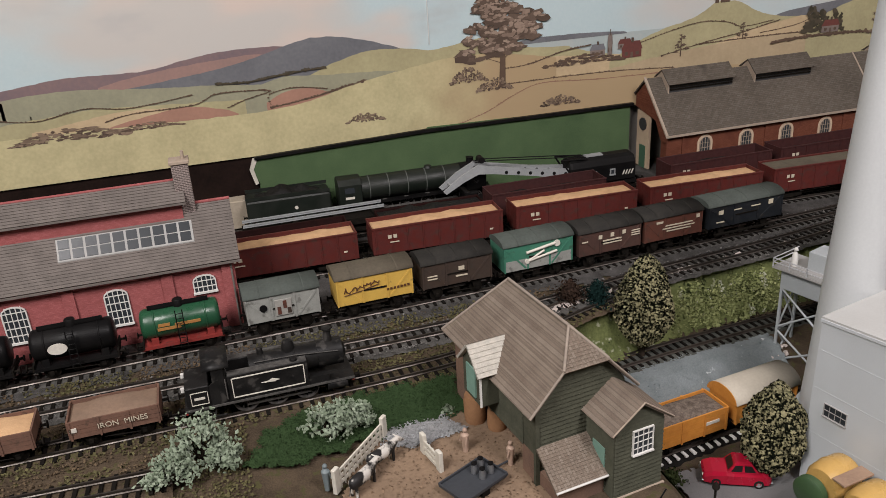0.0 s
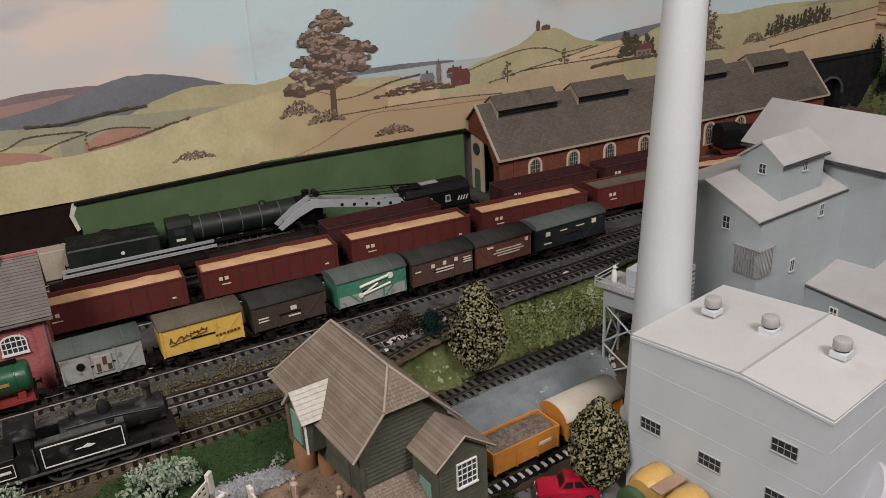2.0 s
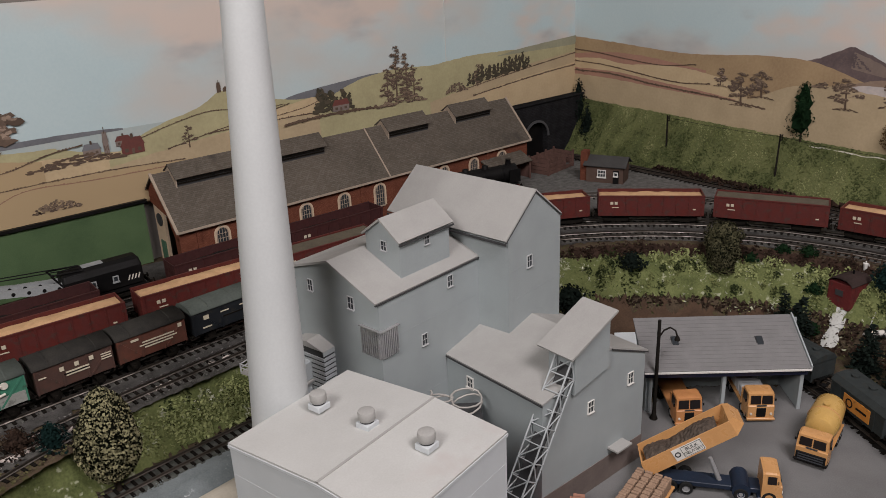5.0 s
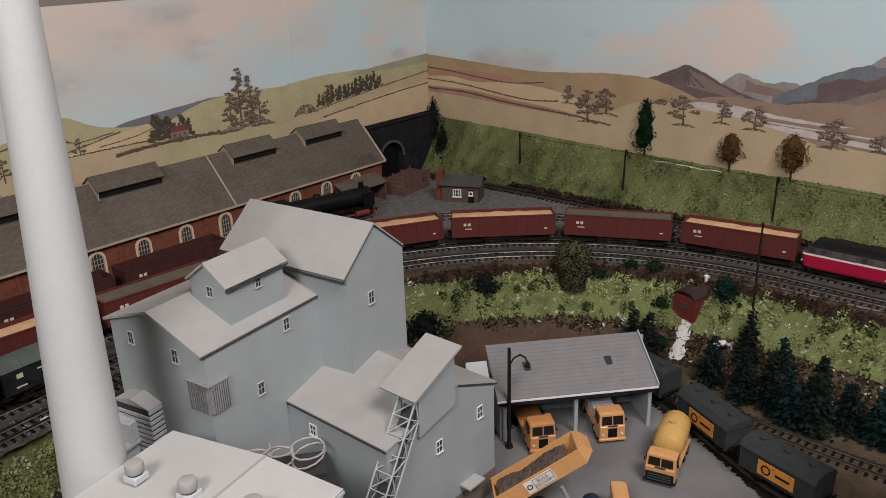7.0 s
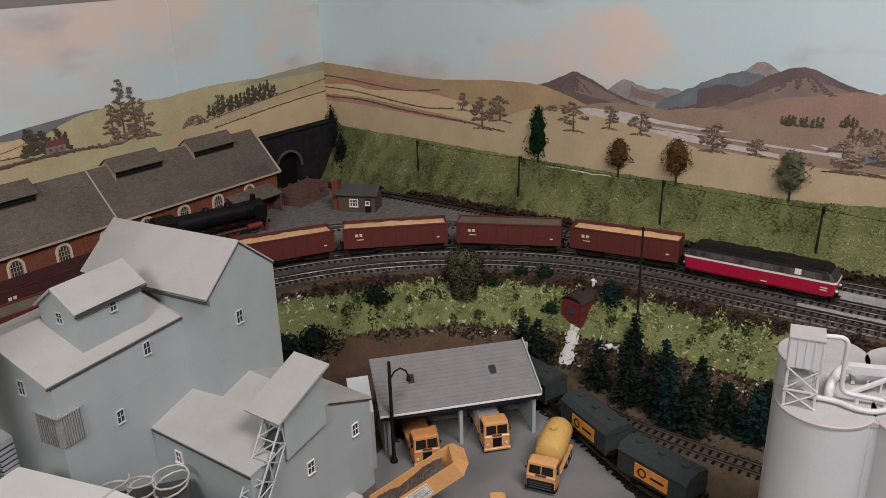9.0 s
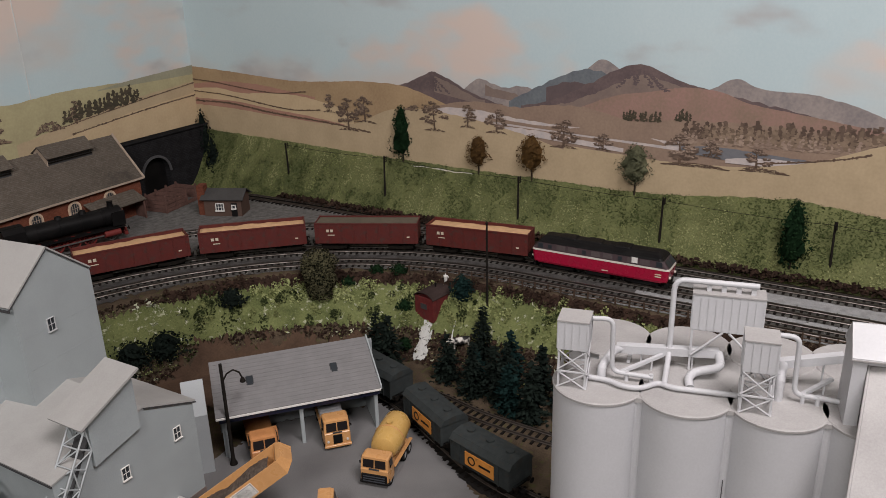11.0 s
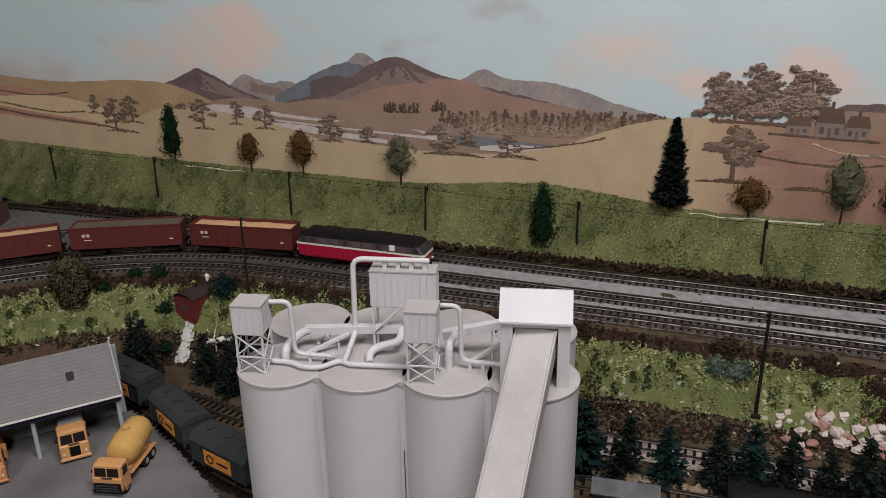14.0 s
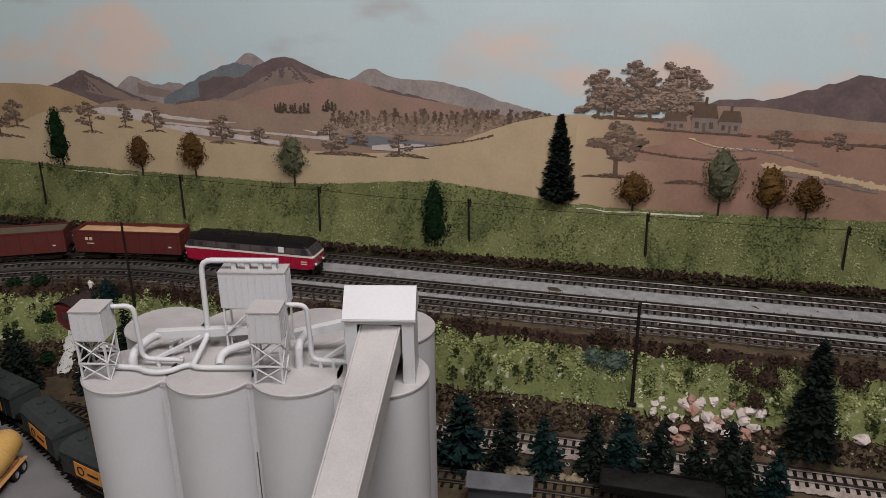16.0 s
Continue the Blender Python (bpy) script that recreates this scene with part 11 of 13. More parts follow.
# the two slopes between the running lines and the lower level
PLOUGHED = in_polygon([(1.19, 0.70), (1.19, 0.79), (1.28, 0.775), (1.36, 0.70), (1.42, 0.585), (1.36, 0.58), (1.30, 0.62)])
for tag, box, dens, seed in (("north", (0.56, 1.30, 0.74, 0.915), 300000, 1), ("east", (1.26, 1.515, -0.62, 0.86), 260000, 2)):
    x, y = spread(*box, dens, seed)
    z = ground_height(x, y)
    keep = (z < -0.0015) & (z > LOW + 0.0008) & off_track(x, y, 0.0160)
    keep &= ~PLOUGHED(x, y)
    if tag == "north":
        keep &= (z > -0.0605) | (x > 1.0)
    x, y, z = x[keep], y[keep], z[keep]
    p, q, w, rnd = patchy(x, y, 0.034, 3 + seed), patchy(x, y, 0.013, 9 + seed), patchy(x, y, 0.006, 17 + seed), np.random.default_rng(seed + 20).random(len(x))
    mixv = 0.42 * p + 0.36 * q + 0.22 * w + 0.08 * (rnd - 0.5)
    top = -0.0125 if tag == "east" else -0.005
    brown = ((z > top - 0.006 * (p - 0.4)) & (rnd < 0.86)) | ((z < (-0.076 if tag == "north" else -0.056)) & (rnd < 0.8))
    dark = ~brown & (mixv < (0.405 if tag == "east" else 0.365))
    pale = ~brown & (mixv > 0.55)
    white = pale & (w > 0.66) & (q > 0.52)
    light = ~brown & ~dark & ~pale
    for nm, sel, mat, size, lab in (("grass_tufts", light, FLOCK, 0.0020, "light green static grass tufts on the slope"), ("dark_scatter", dark, FLOCKDARK, 0.0024, "dark green foam scatter on the slope"),
                                    ("brown_scatter", brown, FLOCKBROWN, 0.0034, "brown heather scatter along the slope"), ("yellow_scatter", pale & ~white, FLOCKPALE, 0.0022, "yellow-green foam scatter in patches"),
                                    ("pale_scatter", white, FLOCKWHITE, 0.0034, "bleached pale green scatter in patches")):
        flakes(nm, x[sel], y[sel], z[sel], size, mat, lab, seed)


def clumps(name, cx, cy, r, per, size, mat, label, seed, squash=0.75, category="scatter"):
    """Lumps of foam foliage heaped on the ground, past counting."""
    rng = np.random.default_rng(seed)
    n = len(cx)
    rr = np.repeat(r * rng.uniform(0.5, 1.3, n), per)
    a, u = rng.uniform(0, 6.283, n * per), np.sqrt(rng.random(n * per))
    X, Y = np.repeat(cx, per) + rr * u * np.cos(a), np.repeat(cy, per) + rr * u * np.sin(a)
    Z = ground_height(X, Y) + 0.0015 + rr * squash * np.sqrt(1 - u * u) * rng.uniform(0.55, 1.0, n * per)
    flakes(name, X, Y, Z, size, mat, label, seed, 1.1, category)


def strewn(x0, x1, y0, y1, n, lo, hi, seed, gap=0.018):
    """Places on a slope between two heights, clear of the tracks and the ploughed strip."""
    x, y = spread(x0, x1, y0, y1, n / ((x1 - x0) * (y1 - y0)), seed)
    z = ground_height(x, y)
    keep = (z > lo) & (z < hi) & off_track(x, y, gap) & ~PLOUGHED(x, y)
    return x[keep], y[keep]


clumps("foam_clumps", *strewn(1.36, 1.515, -0.45, 0.80, 1500, -0.034, -0.013, 81), 0.0058, 46, 0.0021, FLOCKPALE, "pale green foam foliage heaped along the slope's top", 82)
clumps("foam_clumps", *strewn(1.28, 1.515, -0.45, 0.84, 650, -0.055, -0.012, 83), 0.0060, 46, 0.0022, FLOCKDARK, "dark green foam foliage heaped on the slope", 84)
clumps("foam_clumps", *strewn(1.28, 1.515, -0.45, 0.84, 1500, -0.052, -0.016, 85), 0.0050, 40, 0.0021, FLOCK, "light green foam foliage heaped on the slope", 86)
clumps("heather_clumps", *strewn(1.28, 1.520, -0.55, 0.86, 2600, -0.016, -0.0012, 87, 0.0195), 0.0056, 40, 0.0024, FLOCKBROWN, "brown heather heaped under the running lines", 88)
clumps("foam_clumps", *strewn(0.56, 1.0, 0.79, 0.91, 1000, -0.058, -0.008, 89), 0.0080, 60, 0.0024, FLOCKPALE, "pale green foam foliage heaped along the slope's foot", 90)
clumps("foam_clumps", *strewn(0.56, 1.0, 0.79, 0.91, 600, -0.055, -0.006, 91), 0.0062, 46, 0.0022, FLOCK, "light green foam foliage heaped on the slope", 92)
clumps("foam_clumps", *strewn(0.56, 1.0, 0.79, 0.91, 90, -0.055, -0.006, 93), 0.0060, 46, 0.0022, FLOCKDARK, "dark green foam foliage heaped on the slope", 94)
clumps("heather_clumps", *strewn(0.72, 1.05, 0.84, 0.92, 260, -0.024, -0.002, 95, 0.0195), 0.0060, 40, 0.0024, FLOCKBROWN, "brown heather heaped on the slope's top", 96)
clumps("foam_clumps", *strewn(0.56, 1.0, 0.79, 0.91, 130, -0.058, -0.030, 97), 0.0052, 40, 0.0022, FLOCKWHITE, "bleached foam foliage heaped at the slope's foot", 98)
# the long bank
PALEBANK = material("pale_straw_scatter", (0.33, 0.335, 0.165), (0.21, 0.225, 0.10), rough=0.97, island=0.5, mix=0.8, bump=0)
BANKMID = material("mid_green_scatter", (0.092, 0.110, 0.042), (0.052, 0.066, 0.024), rough=0.97, island=0.5, mix=0.8, bump=0)
x, y = spread(1.668, 1.731, -0.62, 1.20, 520000, 7)
z = bank_height(x, y)
p, q, w, rnd = patchy(x * 0.6, y, 0.046, 14), patchy(x, y, 0.017, 15), patchy(x, y, 0.007, 16), np.random.default_rng(8).random(len(x))
mixv = 0.52 * p + 0.34 * q + 0.14 * w + 0.04 * (rnd - 0.5)
for nm, sel, mat, size, lab in (("bank_grass", (mixv >= 0.47) & (mixv < 0.585), FLOCK, 0.0018, "dull green grass fibres on the bank"),
                                ("bank_scatter", mixv < 0.47, BANKMID, 0.0021, "dark green scatter on the bank"),
                                ("pale_bank_scatter", mixv >= 0.585, PALEBANK, 0.0018, "bleached pale scatter on the bank")):
    flakes(nm, x[sel], y[sel], z[sel], size, mat, lab, 11)
x, y = spread(1.660, 1.677, -1.1, 0.98, 260000, 9)
flakes("foot_hedge", x, y, 0.001 + np.random.default_rng(3).random(len(x)) * 0.007, 0.0040, FLOCKBROWN, "dark brown hedge at the foot of the bank", 12, 1.0, "hedge")
# weeds between the sidings on the main level
x, y = spread(-0.1, 0.60, 0.60, 0.90, 220000, 10)
keep = off_track(x, y, 0.0165) & ~((x > 0.27) & (y < 0.735)) & ~((x > 0.27) & (x < 0.44) & (y < 0.785))
x, y = x[keep], y[keep]
z = ground_height(x, y)
p, rnd = patchy(x, y, 0.05, 30), np.random.default_rng(31).random(len(x))
WEED = material("olive_weed_scatter", (0.170, 0.155, 0.075), (0.075, 0.068, 0.034), rough=0.97, island=0.9, mix=0.8, bump=0)
WEEDBROWN = material("tan_earth_crumbs", (0.190, 0.138, 0.084), (0.080, 0.058, 0.038), rough=0.97, island=0.9, mix=0.8, bump=0)
LOOSE = material("loose_granite_chips", (0.24, 0.23, 0.215), (0.09, 0.086, 0.08), rough=0.95, island=0.9, mix=0.8, bump=0)
flakes("weed_scatter", x[p > 0.45], y[p > 0.45], z[p > 0.45], 0.0016, WEED, "olive weeds between the sidings", 13)
flakes("earth_crumbs", x[p < 0.42], y[p < 0.42], z[p < 0.42], 0.0015, WEEDBROWN, "brown earth crumbs between the sidings", 14)
# loose ballast stones on the tracks near the camera
for ln, seed, mat in ((FRONT_LINE, 51, LOOSE), (VAN_LINE, 52, LOOSE), (TRAIN_LINE, 53, BALLAST), (LOCO_LINE, 54, WEED)):
    rng = np.random.default_rng(seed)
    n = 5200
    s = rng.uniform(0, ln.d[-1], n)
    P3 = np.array([ln.at(v) for v in s])
    off = rng.uniform(-0.020, 0.020, n)
    a = np.radians(P3[:, 2])
    flakes("loose_ballast", P3[:, 0] - np.sin(a) * off, P3[:, 1] + np.cos(a) * off, np.full(n, ln.z + 0.0002), 0.0017, mat, "loose granite ballast between the sleepers", seed, 0.6, "ballast")
# pale stone edging and chalk
x, y = spread(0.56, 1.06, 0.845, 0.915, 160000, 60)
z = ground_height(x, y)
keep = (z < -0.0008) & (z > -0.007) & (patchy(x, y, 0.03, 61) > 0.45)
flakes("stone_edging", x[keep], y[keep], z[keep] + 0.0032, 0.0040, ROCK, "crumbled white stone along the slope's top edge", 15, 0.5, "stones")


def boulder(x, y, z, r, mat, seed, label, squash=0.7):
    rnd = random.Random(seed)
    g = Geo()
    v, f = [], []
    ns, rows = 7, 5
    for i in range(rows + 1):
        t = math.pi * i / rows
        for k in range(ns):
            u = 6.2832 * (k + 0.5 * (i % 2)) / ns
            rr = r * rnd.uniform(0.58, 1.22) if 0 < i < rows else r * 0.8
            v.append((rr * math.sin(t) * math.cos(u), rr * math.sin(t) * math.sin(u) * 0.8, r * squash * 0.7 + rr * squash * math.cos(t)))
    for i in range(rows):
        for k in range(ns):
            f.append((i * ns + k, (i + 1) * ns + k, (i + 1) * ns + (k + 1) % ns, i * ns + (k + 1) % ns))
    g.mesh(v, f)
    solid("boulder", g, mat, label, "rock", "rocks on the slope", at=pose(x, y, z - 0.001, rnd.uniform(-15, 15), rnd.uniform(-15, 15), rnd.uniform(0, 360)))


for i in range(48):
    u, v = random.random(), random.random()
    x, y = 1.452 - 0.026 * u, -0.150 - 0.115 * v - 0.012 * u
    boulder(x, y, h(x, y), random.uniform(0.0032, 0.0090), PINKROCK if random.random() < 0.36 else ROCK, 200 + i, "rough pale and pink stone lying on the slope")
for i, (x, y, r) in enumerate([(1.440, -0.353, 0.0090), (1.452, -0.385, 0.0095), (1.452, -0.41, 0.008)]):
    boulder(x, y, h(x, y), r, ROCK, 300 + i, "rounded white boulder at the slope's foot")
for i in range(14):
    x, y = 1.352 + 0.03 * random.random(), -0.18 + 0.22 * random.random()
    boulder(x, y, h(x, y), random.uniform(0.002, 0.0038), ROCK, 320 + i, "small pale stone beside the lower loop")
CORK = material("tan_cork_bark", (0.34, 0.28, 0.19), (0.17, 0.135, 0.09), rough=0.95, grain=500, blotch=90, mix=0.8, bump=0.8, objects=0.5)
for i in range(22):
    x, y = 1.3540 + 0.005 * random.random(), 0.020 - 0.0055 * i
    boulder(x, y, h(x, y), random.uniform(0.0050, 0.0085), CORK, 360 + i, "lump of tan cork bark beside the lower loop")
for i in range(9):
    x, y = 0.775 + 0.03 * random.random(), 0.795 + 0.015 * random.random()
    boulder(x, y, h(x, y), random.uniform(0.0022, 0.0042), ROCK, 340 + i, "white rubble at the foot of the tower")

# crumbs on the lawn, the path and the farmyard
LAWNTUFT = material("dark_lawn_flock", (0.040, 0.071, 0.029), (0.024, 0.043, 0.017), rough=0.97, island=0.6, mix=0.8, bump=0)
DIRTCRUMB = material("dirt_crumbs", (0.29, 0.20, 0.132), (0.14, 0.098, 0.066), rough=0.97, island=0.9, mix=0.8, bump=0)
STONECRUMB = material("pale_stone_chips", (0.37, 0.38, 0.385), (0.21, 0.213, 0.216), rough=0.95, island=0.9, mix=0.8, bump=0)
ON_LAWN = ragged(in_polygon([(0.266, 0.733), (0.270, 0.749), (0.284, 0.764), (0.305, 0.776), (0.37, 0.787), (0.445, 0.784), (0.442, 0.734), (0.41, 0.726), (0.36, 0.728), (0.31, 0.720), (0.28, 0.722)]))
ON_DIRT = in_polygon([(0.298, 0.50), (0.303, 0.60), (0.316, 0.66), (0.333, 0.692), (0.360, 0.724), (0.40, 0.737), (0.48, 0.739), (0.48, 0.50)])
ON_PATH = ragged(in_polygon([(0.362, 0.714), (0.368, 0.735), (0.42, 0.737), (0.430, 0.715), (0.405, 0.706), (0.385, 0.707)]), 0.003)
for nm, test, box, dens, lift, size, mat, lab in (("lawn_flock", ON_LAWN, (0.25, 0.45, 0.715, 0.79), 900000, 0.0036, 0.0010, LAWNTUFT, "dark green flock fibres of the lawn"),
                                                  ("dirt_crumbs", ON_DIRT, (0.29, 0.47, 0.58, 0.74), 90000, 0.0030, 0.0014, DIRTCRUMB, "brown crumbs on the farmyard dirt"),
                                                  ("path_chips", ON_PATH, (0.36, 0.432, 0.705, 0.738), 700000, 0.0044, 0.0012, STONECRUMB, "pale stone chips of the path")):
    x, y = spread(*box, dens, 70)
    keep = test(x, y)
    flakes(nm, x[keep], y[keep], ground_height(x[keep], y[keep]) + lift, size, mat, lab, 71, 0.6)
x, y = spread(0.565, 0.79, 0.75, 0.82, 90000, 72)
keep = off_track(x, y, 0.017) & (y > 0.752)
flakes("track_chips", x[keep], y[keep], ground_height(x[keep], y[keep]) + 0.0032, 0.0011, BLUEGRIT, "grey stone chips between the lower lines", 73, 0.6)
# white-tipped sleeper ends of the works siding
tips = thing("sleeper_tips", pose(0, 0, 0), "row of white-painted sleeper ends on the works siding", "sleeper ends")
TIP_MESH = Geo().box(-0.0016, -0.0172, 0.0, 0.0016, -0.0100, 0.0022, 0.0004).data("tip", WHITEP)
k = 0.002
while k < WORKS_LINE.nearest(0.70, 0.737):
    x, y, a = WORKS_LINE.at(k)
    part("tip", TIP_MESH, None, tips, at=pose(x, y, WORKS_LINE.z, 0, 0, a))
    k += 0.0088

# ---- poles, posts, fences ----
random.seed(88)
POLE = material("dark_creosoted_pole", (0.022, 0.019, 0.016), (0.010, 0.009, 0.008), rough=0.8)
FENCEWOOD = material("brown_fence_wood", (0.085, 0.058, 0.042), (0.045, 0.032, 0.025), rough=0.9)
POLE_SPOTS = [(1.700, 0.978, 0.094), (1.698, 0.771, 0.092), (1.697, 0.528, 0.086), (1.696, 0.311, 0.082), (1.696, 0.094, 0.078), (1.696, -0.138, 0.076), (1.696, -0.37, 0.076)]
for x, y, top in POLE_SPOTS:
    z = bank(x, y)
    th = thing("telegraph_pole", pose(x, y, z, random.uniform(-1.5, 1.5), random.uniform(-2, 2), 0), "dark telegraph pole with crossarms on the bank", "telegraph pole", "telegraph poles")
    t = top - z
    part("post", Geo().cyl((0, 0, -0.004), (0, 0, t), 0.0017, 0.0013, 8), POLE, th)
    for k in range(3):
        arm = part("crossarm", Geo().box(-0.0042, -0.0028, t - 0.003 - 0.0035 * k, 0.0042, -0.0012, t - 0.0018 - 0.0035 * k), POLE, th)
        for s in (-1, 1):
            part("insulator", Geo().cyl((s * 0.0036, -0.002, t - 0.0018 - 0.0035 * k), (s * 0.0036, -0.002, t - 0.0002 - 0.0035 * k), 0.0007, n=6), POLE, arm)
g = Geo()
for (x0, y0, t0), (x1, y1, t1) in zip(POLE_SPOTS, POLE_SPOTS[1:]):
    pts = [(x0 + (x1 - x0) * u, y0 + (y1 - y0) * u, t0 + (t1 - t0) * u - 0.004 - 0.010 * u * (1 - u)) for u in (0, 0.17, 0.33, 0.5, 0.67, 0.83, 1)]
    for a, b in zip(pts, pts[1:]):
        g.cyl(a, b, 0.00035, n=5, caps=False)
solid("telegraph_wire", g, POLE, "thin dark wire strung between the telegraph poles", "wire")


def signal_post(x, y, base, top, r, label, lamp=False):
    th = thing("signal_post", pose(x, y, base), label, "signal post")
    t = top - base
    part("post", Geo().cyl((0, 0, -0.003), (0, 0, t), r, r * 0.8, 8), POLE, th)
    part("finial", Geo().lathe([(0.0, t + 0.004), (r * 0.7, t + 0.002), (r * 1.5, t + 0.0005), (r * 0.8, t - 0.001)], n=8), POLE, th)
    part("foot_plate", Geo().box(-r * 2.4, -r * 2.4, -0.002, r * 2.4, r * 2.4, 0.0015, 0.0004), POLE, th)
    for k in range(int(t / 0.012)):
        part("step_iron", Geo().box(-r * 1.9, -0.0004, 0.008 + k * 0.012, r * 1.9, 0.0004, 0.0088 + k * 0.012), POLE, th)
    return th


signal_post(1.479, 0.469, h(1.479, 0.469), 0.088, 0.0015, "tall dark signal post beside the running lines")
signal_post(1.446, -0.137, h(1.446, -0.137), 0.062, 0.0019, "stout dark signal post standing on the slope")
yard = thing("yard_lamp", pose(1.135, 0.590, LOW + 0.002), "tall dark yard lamp with a curved arm", "street lamp")
part("post", Geo().cyl((0, 0, 0), (0, 0, 0.118), 0.0021, 0.0017, 10), POLE, yard)
part("foot", Geo().lathe([(0.0042, 0.0), (0.0042, 0.0015), (0.0024, 0.006), (0.0021, 0.012)], n=12), POLE, yard)
arm = part("curved_arm", Geo().tube([(0, 0, 0.098), (0.004, -0.003, 0.106), (0.009, -0.007, 0.109), (0.0135, -0.0105, 0.105), (0.0155, -0.012, 0.098)], 0.0009, 7), POLE, yard)
part("lantern", Geo().lathe([(0.0, 0.099), (0.0018, 0.098), (0.0030, 0.094), (0.0026, 0.0935), (0.0, 0.0935)], (0.0155, -0.012), 10), POLE, arm)
small = thing("yard_lamp", pose(0.600, 0.636, LOW), "short dark lamp post near the parked car", "street lamp")
part("post", Geo().cyl((0, 0, 0), (0, 0, 0.036), 0.0011, 0.0009, 8), POLE, small)
part("lantern", Geo().lathe([(0.0, 0.043), (0.0024, 0.040), (0.0030, 0.037), (0.0016, 0.035), (0.0, 0.035)], n=10), POLE, small)

# low brown fence under the running lines
fence = thing("lineside_fence", pose(0, 0, 0), "low weathered brown fence along the running lines", "fence")
def fence_x(y):
    return at_value([(-0.62, 1.504), (-0.1, 1.506), (0.2, 1.509), (0.45, 1.5065), (0.56, 1.493), (0.64, 1.468)], y)
y = -0.60
POST = Geo().box(-0.0009, -0.0009, -0.004, 0.0009, 0.0009, 0.0095).data("fence_post", FENCEWOOD)
while y < 0.62:
    part("post", POST, None, fence, at=pose(fence_x(y), y, h(fence_x(y), y), random.uniform(-5, 5), random.uniform(-5, 5), 0))
    y += 0.0175
for zz in (0.0030, 0.0072):
    g = Geo()
    ys = [-0.60 + 0.02 * i for i in range(62)]
    for a, b in zip(ys, ys[1:]):
        g.cyl((fence_x(a), a, h(fence_x(a), a) + zz), (fence_x(b), b, h(fence_x(b), b) + zz), 0.0006, n=5)
    part("rail", g, FENCEWOOD, fence)

# white platform fence of the farmyard
FENCEWHITE = material("cream_white_plastic", (0.66, 0.63, 0.55), (0.52, 0.49, 0.42), rough=0.6, mix=0.4)


def paling(a, b, z0, tall, label, n):
    a, b = Vector((*a, z0)), Vector((*b, z0))
    d = b - a
    th = thing("white_fence", pose(a.x, a.y, z0, 0, 0, math.degrees(math.atan2(d.y, d.x))), label, "fence")
    L = d.length
    for k in range(n + 1):
        s = L * k / n
        w, t = (0.0030, tall * 1.25) if k in (0, n) else (0.0008, tall)
        part("post" if k in (0, n) else "pale", Geo().box(s - w, -0.0016 if k in (0, n) else -0.0006, 0, s + w, 0.0016 if k in (0, n) else 0.0006, t, 0.0005), FENCEWHITE, th)
    for z in (tall * 0.25, tall * 0.55, tall * 0.88):
        part("rail", Geo().box(0, -0.0011, z - 0.0011, L, 0.0002, z + 0.0011), FENCEWHITE, th)


paling((0.369, 0.729), (0.324, 0.682), -0.009, 0.0165, "cream-white slatted fence round the farmyard", 12)
paling((0.392, 0.700), (0.397, 0.676), -0.009, 0.0150, "short cream-white gate standing in the farmyard", 5)

# ---- animals, figures and farm clutter: plain cast shapes ----
COWWHITE = material("white_cow_paint", (0.66, 0.63, 0.58), (0.50, 0.47, 0.42), rough=0.6, grain=60, blotch=110, mix=0.4, bump=0, wear=((0.012, 0.011, 0.011), 95, 0.40))


def cow(x, y, z, deg, label):
    g = Geo()
    prof = [(-0.0145, 0.0125, 0.0022), (-0.013, 0.0128, 0.0042), (-0.006, 0.0122, 0.0050), (0.002, 0.0120, 0.0049), (0.008, 0.0128, 0.0043), (0.0115, 0.0145, 0.0030), (0.0150, 0.0158, 0.0024), (0.0185, 0.0135, 0.0018), (0.0205, 0.0120, 0.0011)]
    n = 10
    v = [(px, r * 0.82 * math.cos(6.2832 * k / n), pz + r * 1.05 * math.sin(6.2832 * k / n)) for px, pz, r in prof for k in range(n)]
    g.mesh(v, [(i * n + k, i * n + (k + 1) % n, (i + 1) * n + (k + 1) % n, (i + 1) * n + k) for i in range(len(prof) - 1) for k in range(n)], True)
    g.face(v[:n]), g.face(v[-n:])
    for lx, ly in ((-0.0115, -0.0022), (-0.0115, 0.0022), (0.0078, -0.0022), (0.0078, 0.0022)):
        g.cyl((lx, ly, 0), (lx, ly, 0.011), 0.0009, 0.0015, 6)
    for s in (-1, 1):
        g.cyl((0.0150, s * 0.0015, 0.0172), (0.0143, s * 0.0040, 0.0182), 0.0007, 0.0003, 5)
    g.cyl((-0.0145, 0, 0.0145), (-0.0165, 0, 0.0055), 0.0005, 0.0004, 5)
    solid("cow", g, COWWHITE, label, "cow", "model cows", at=pose(x, y, z, 0, 0, deg))


cow(0.361, 0.697, -0.0085, 30, "black and white model cow standing in the farmyard")
cow(0.343, 0.678, -0.0085, 40, "black and white model cow standing in the farmyard")
cow(1.434, 0.486, h(1.434, 0.486) + 0.001, 140, "black and white model cow grazing on the slope")


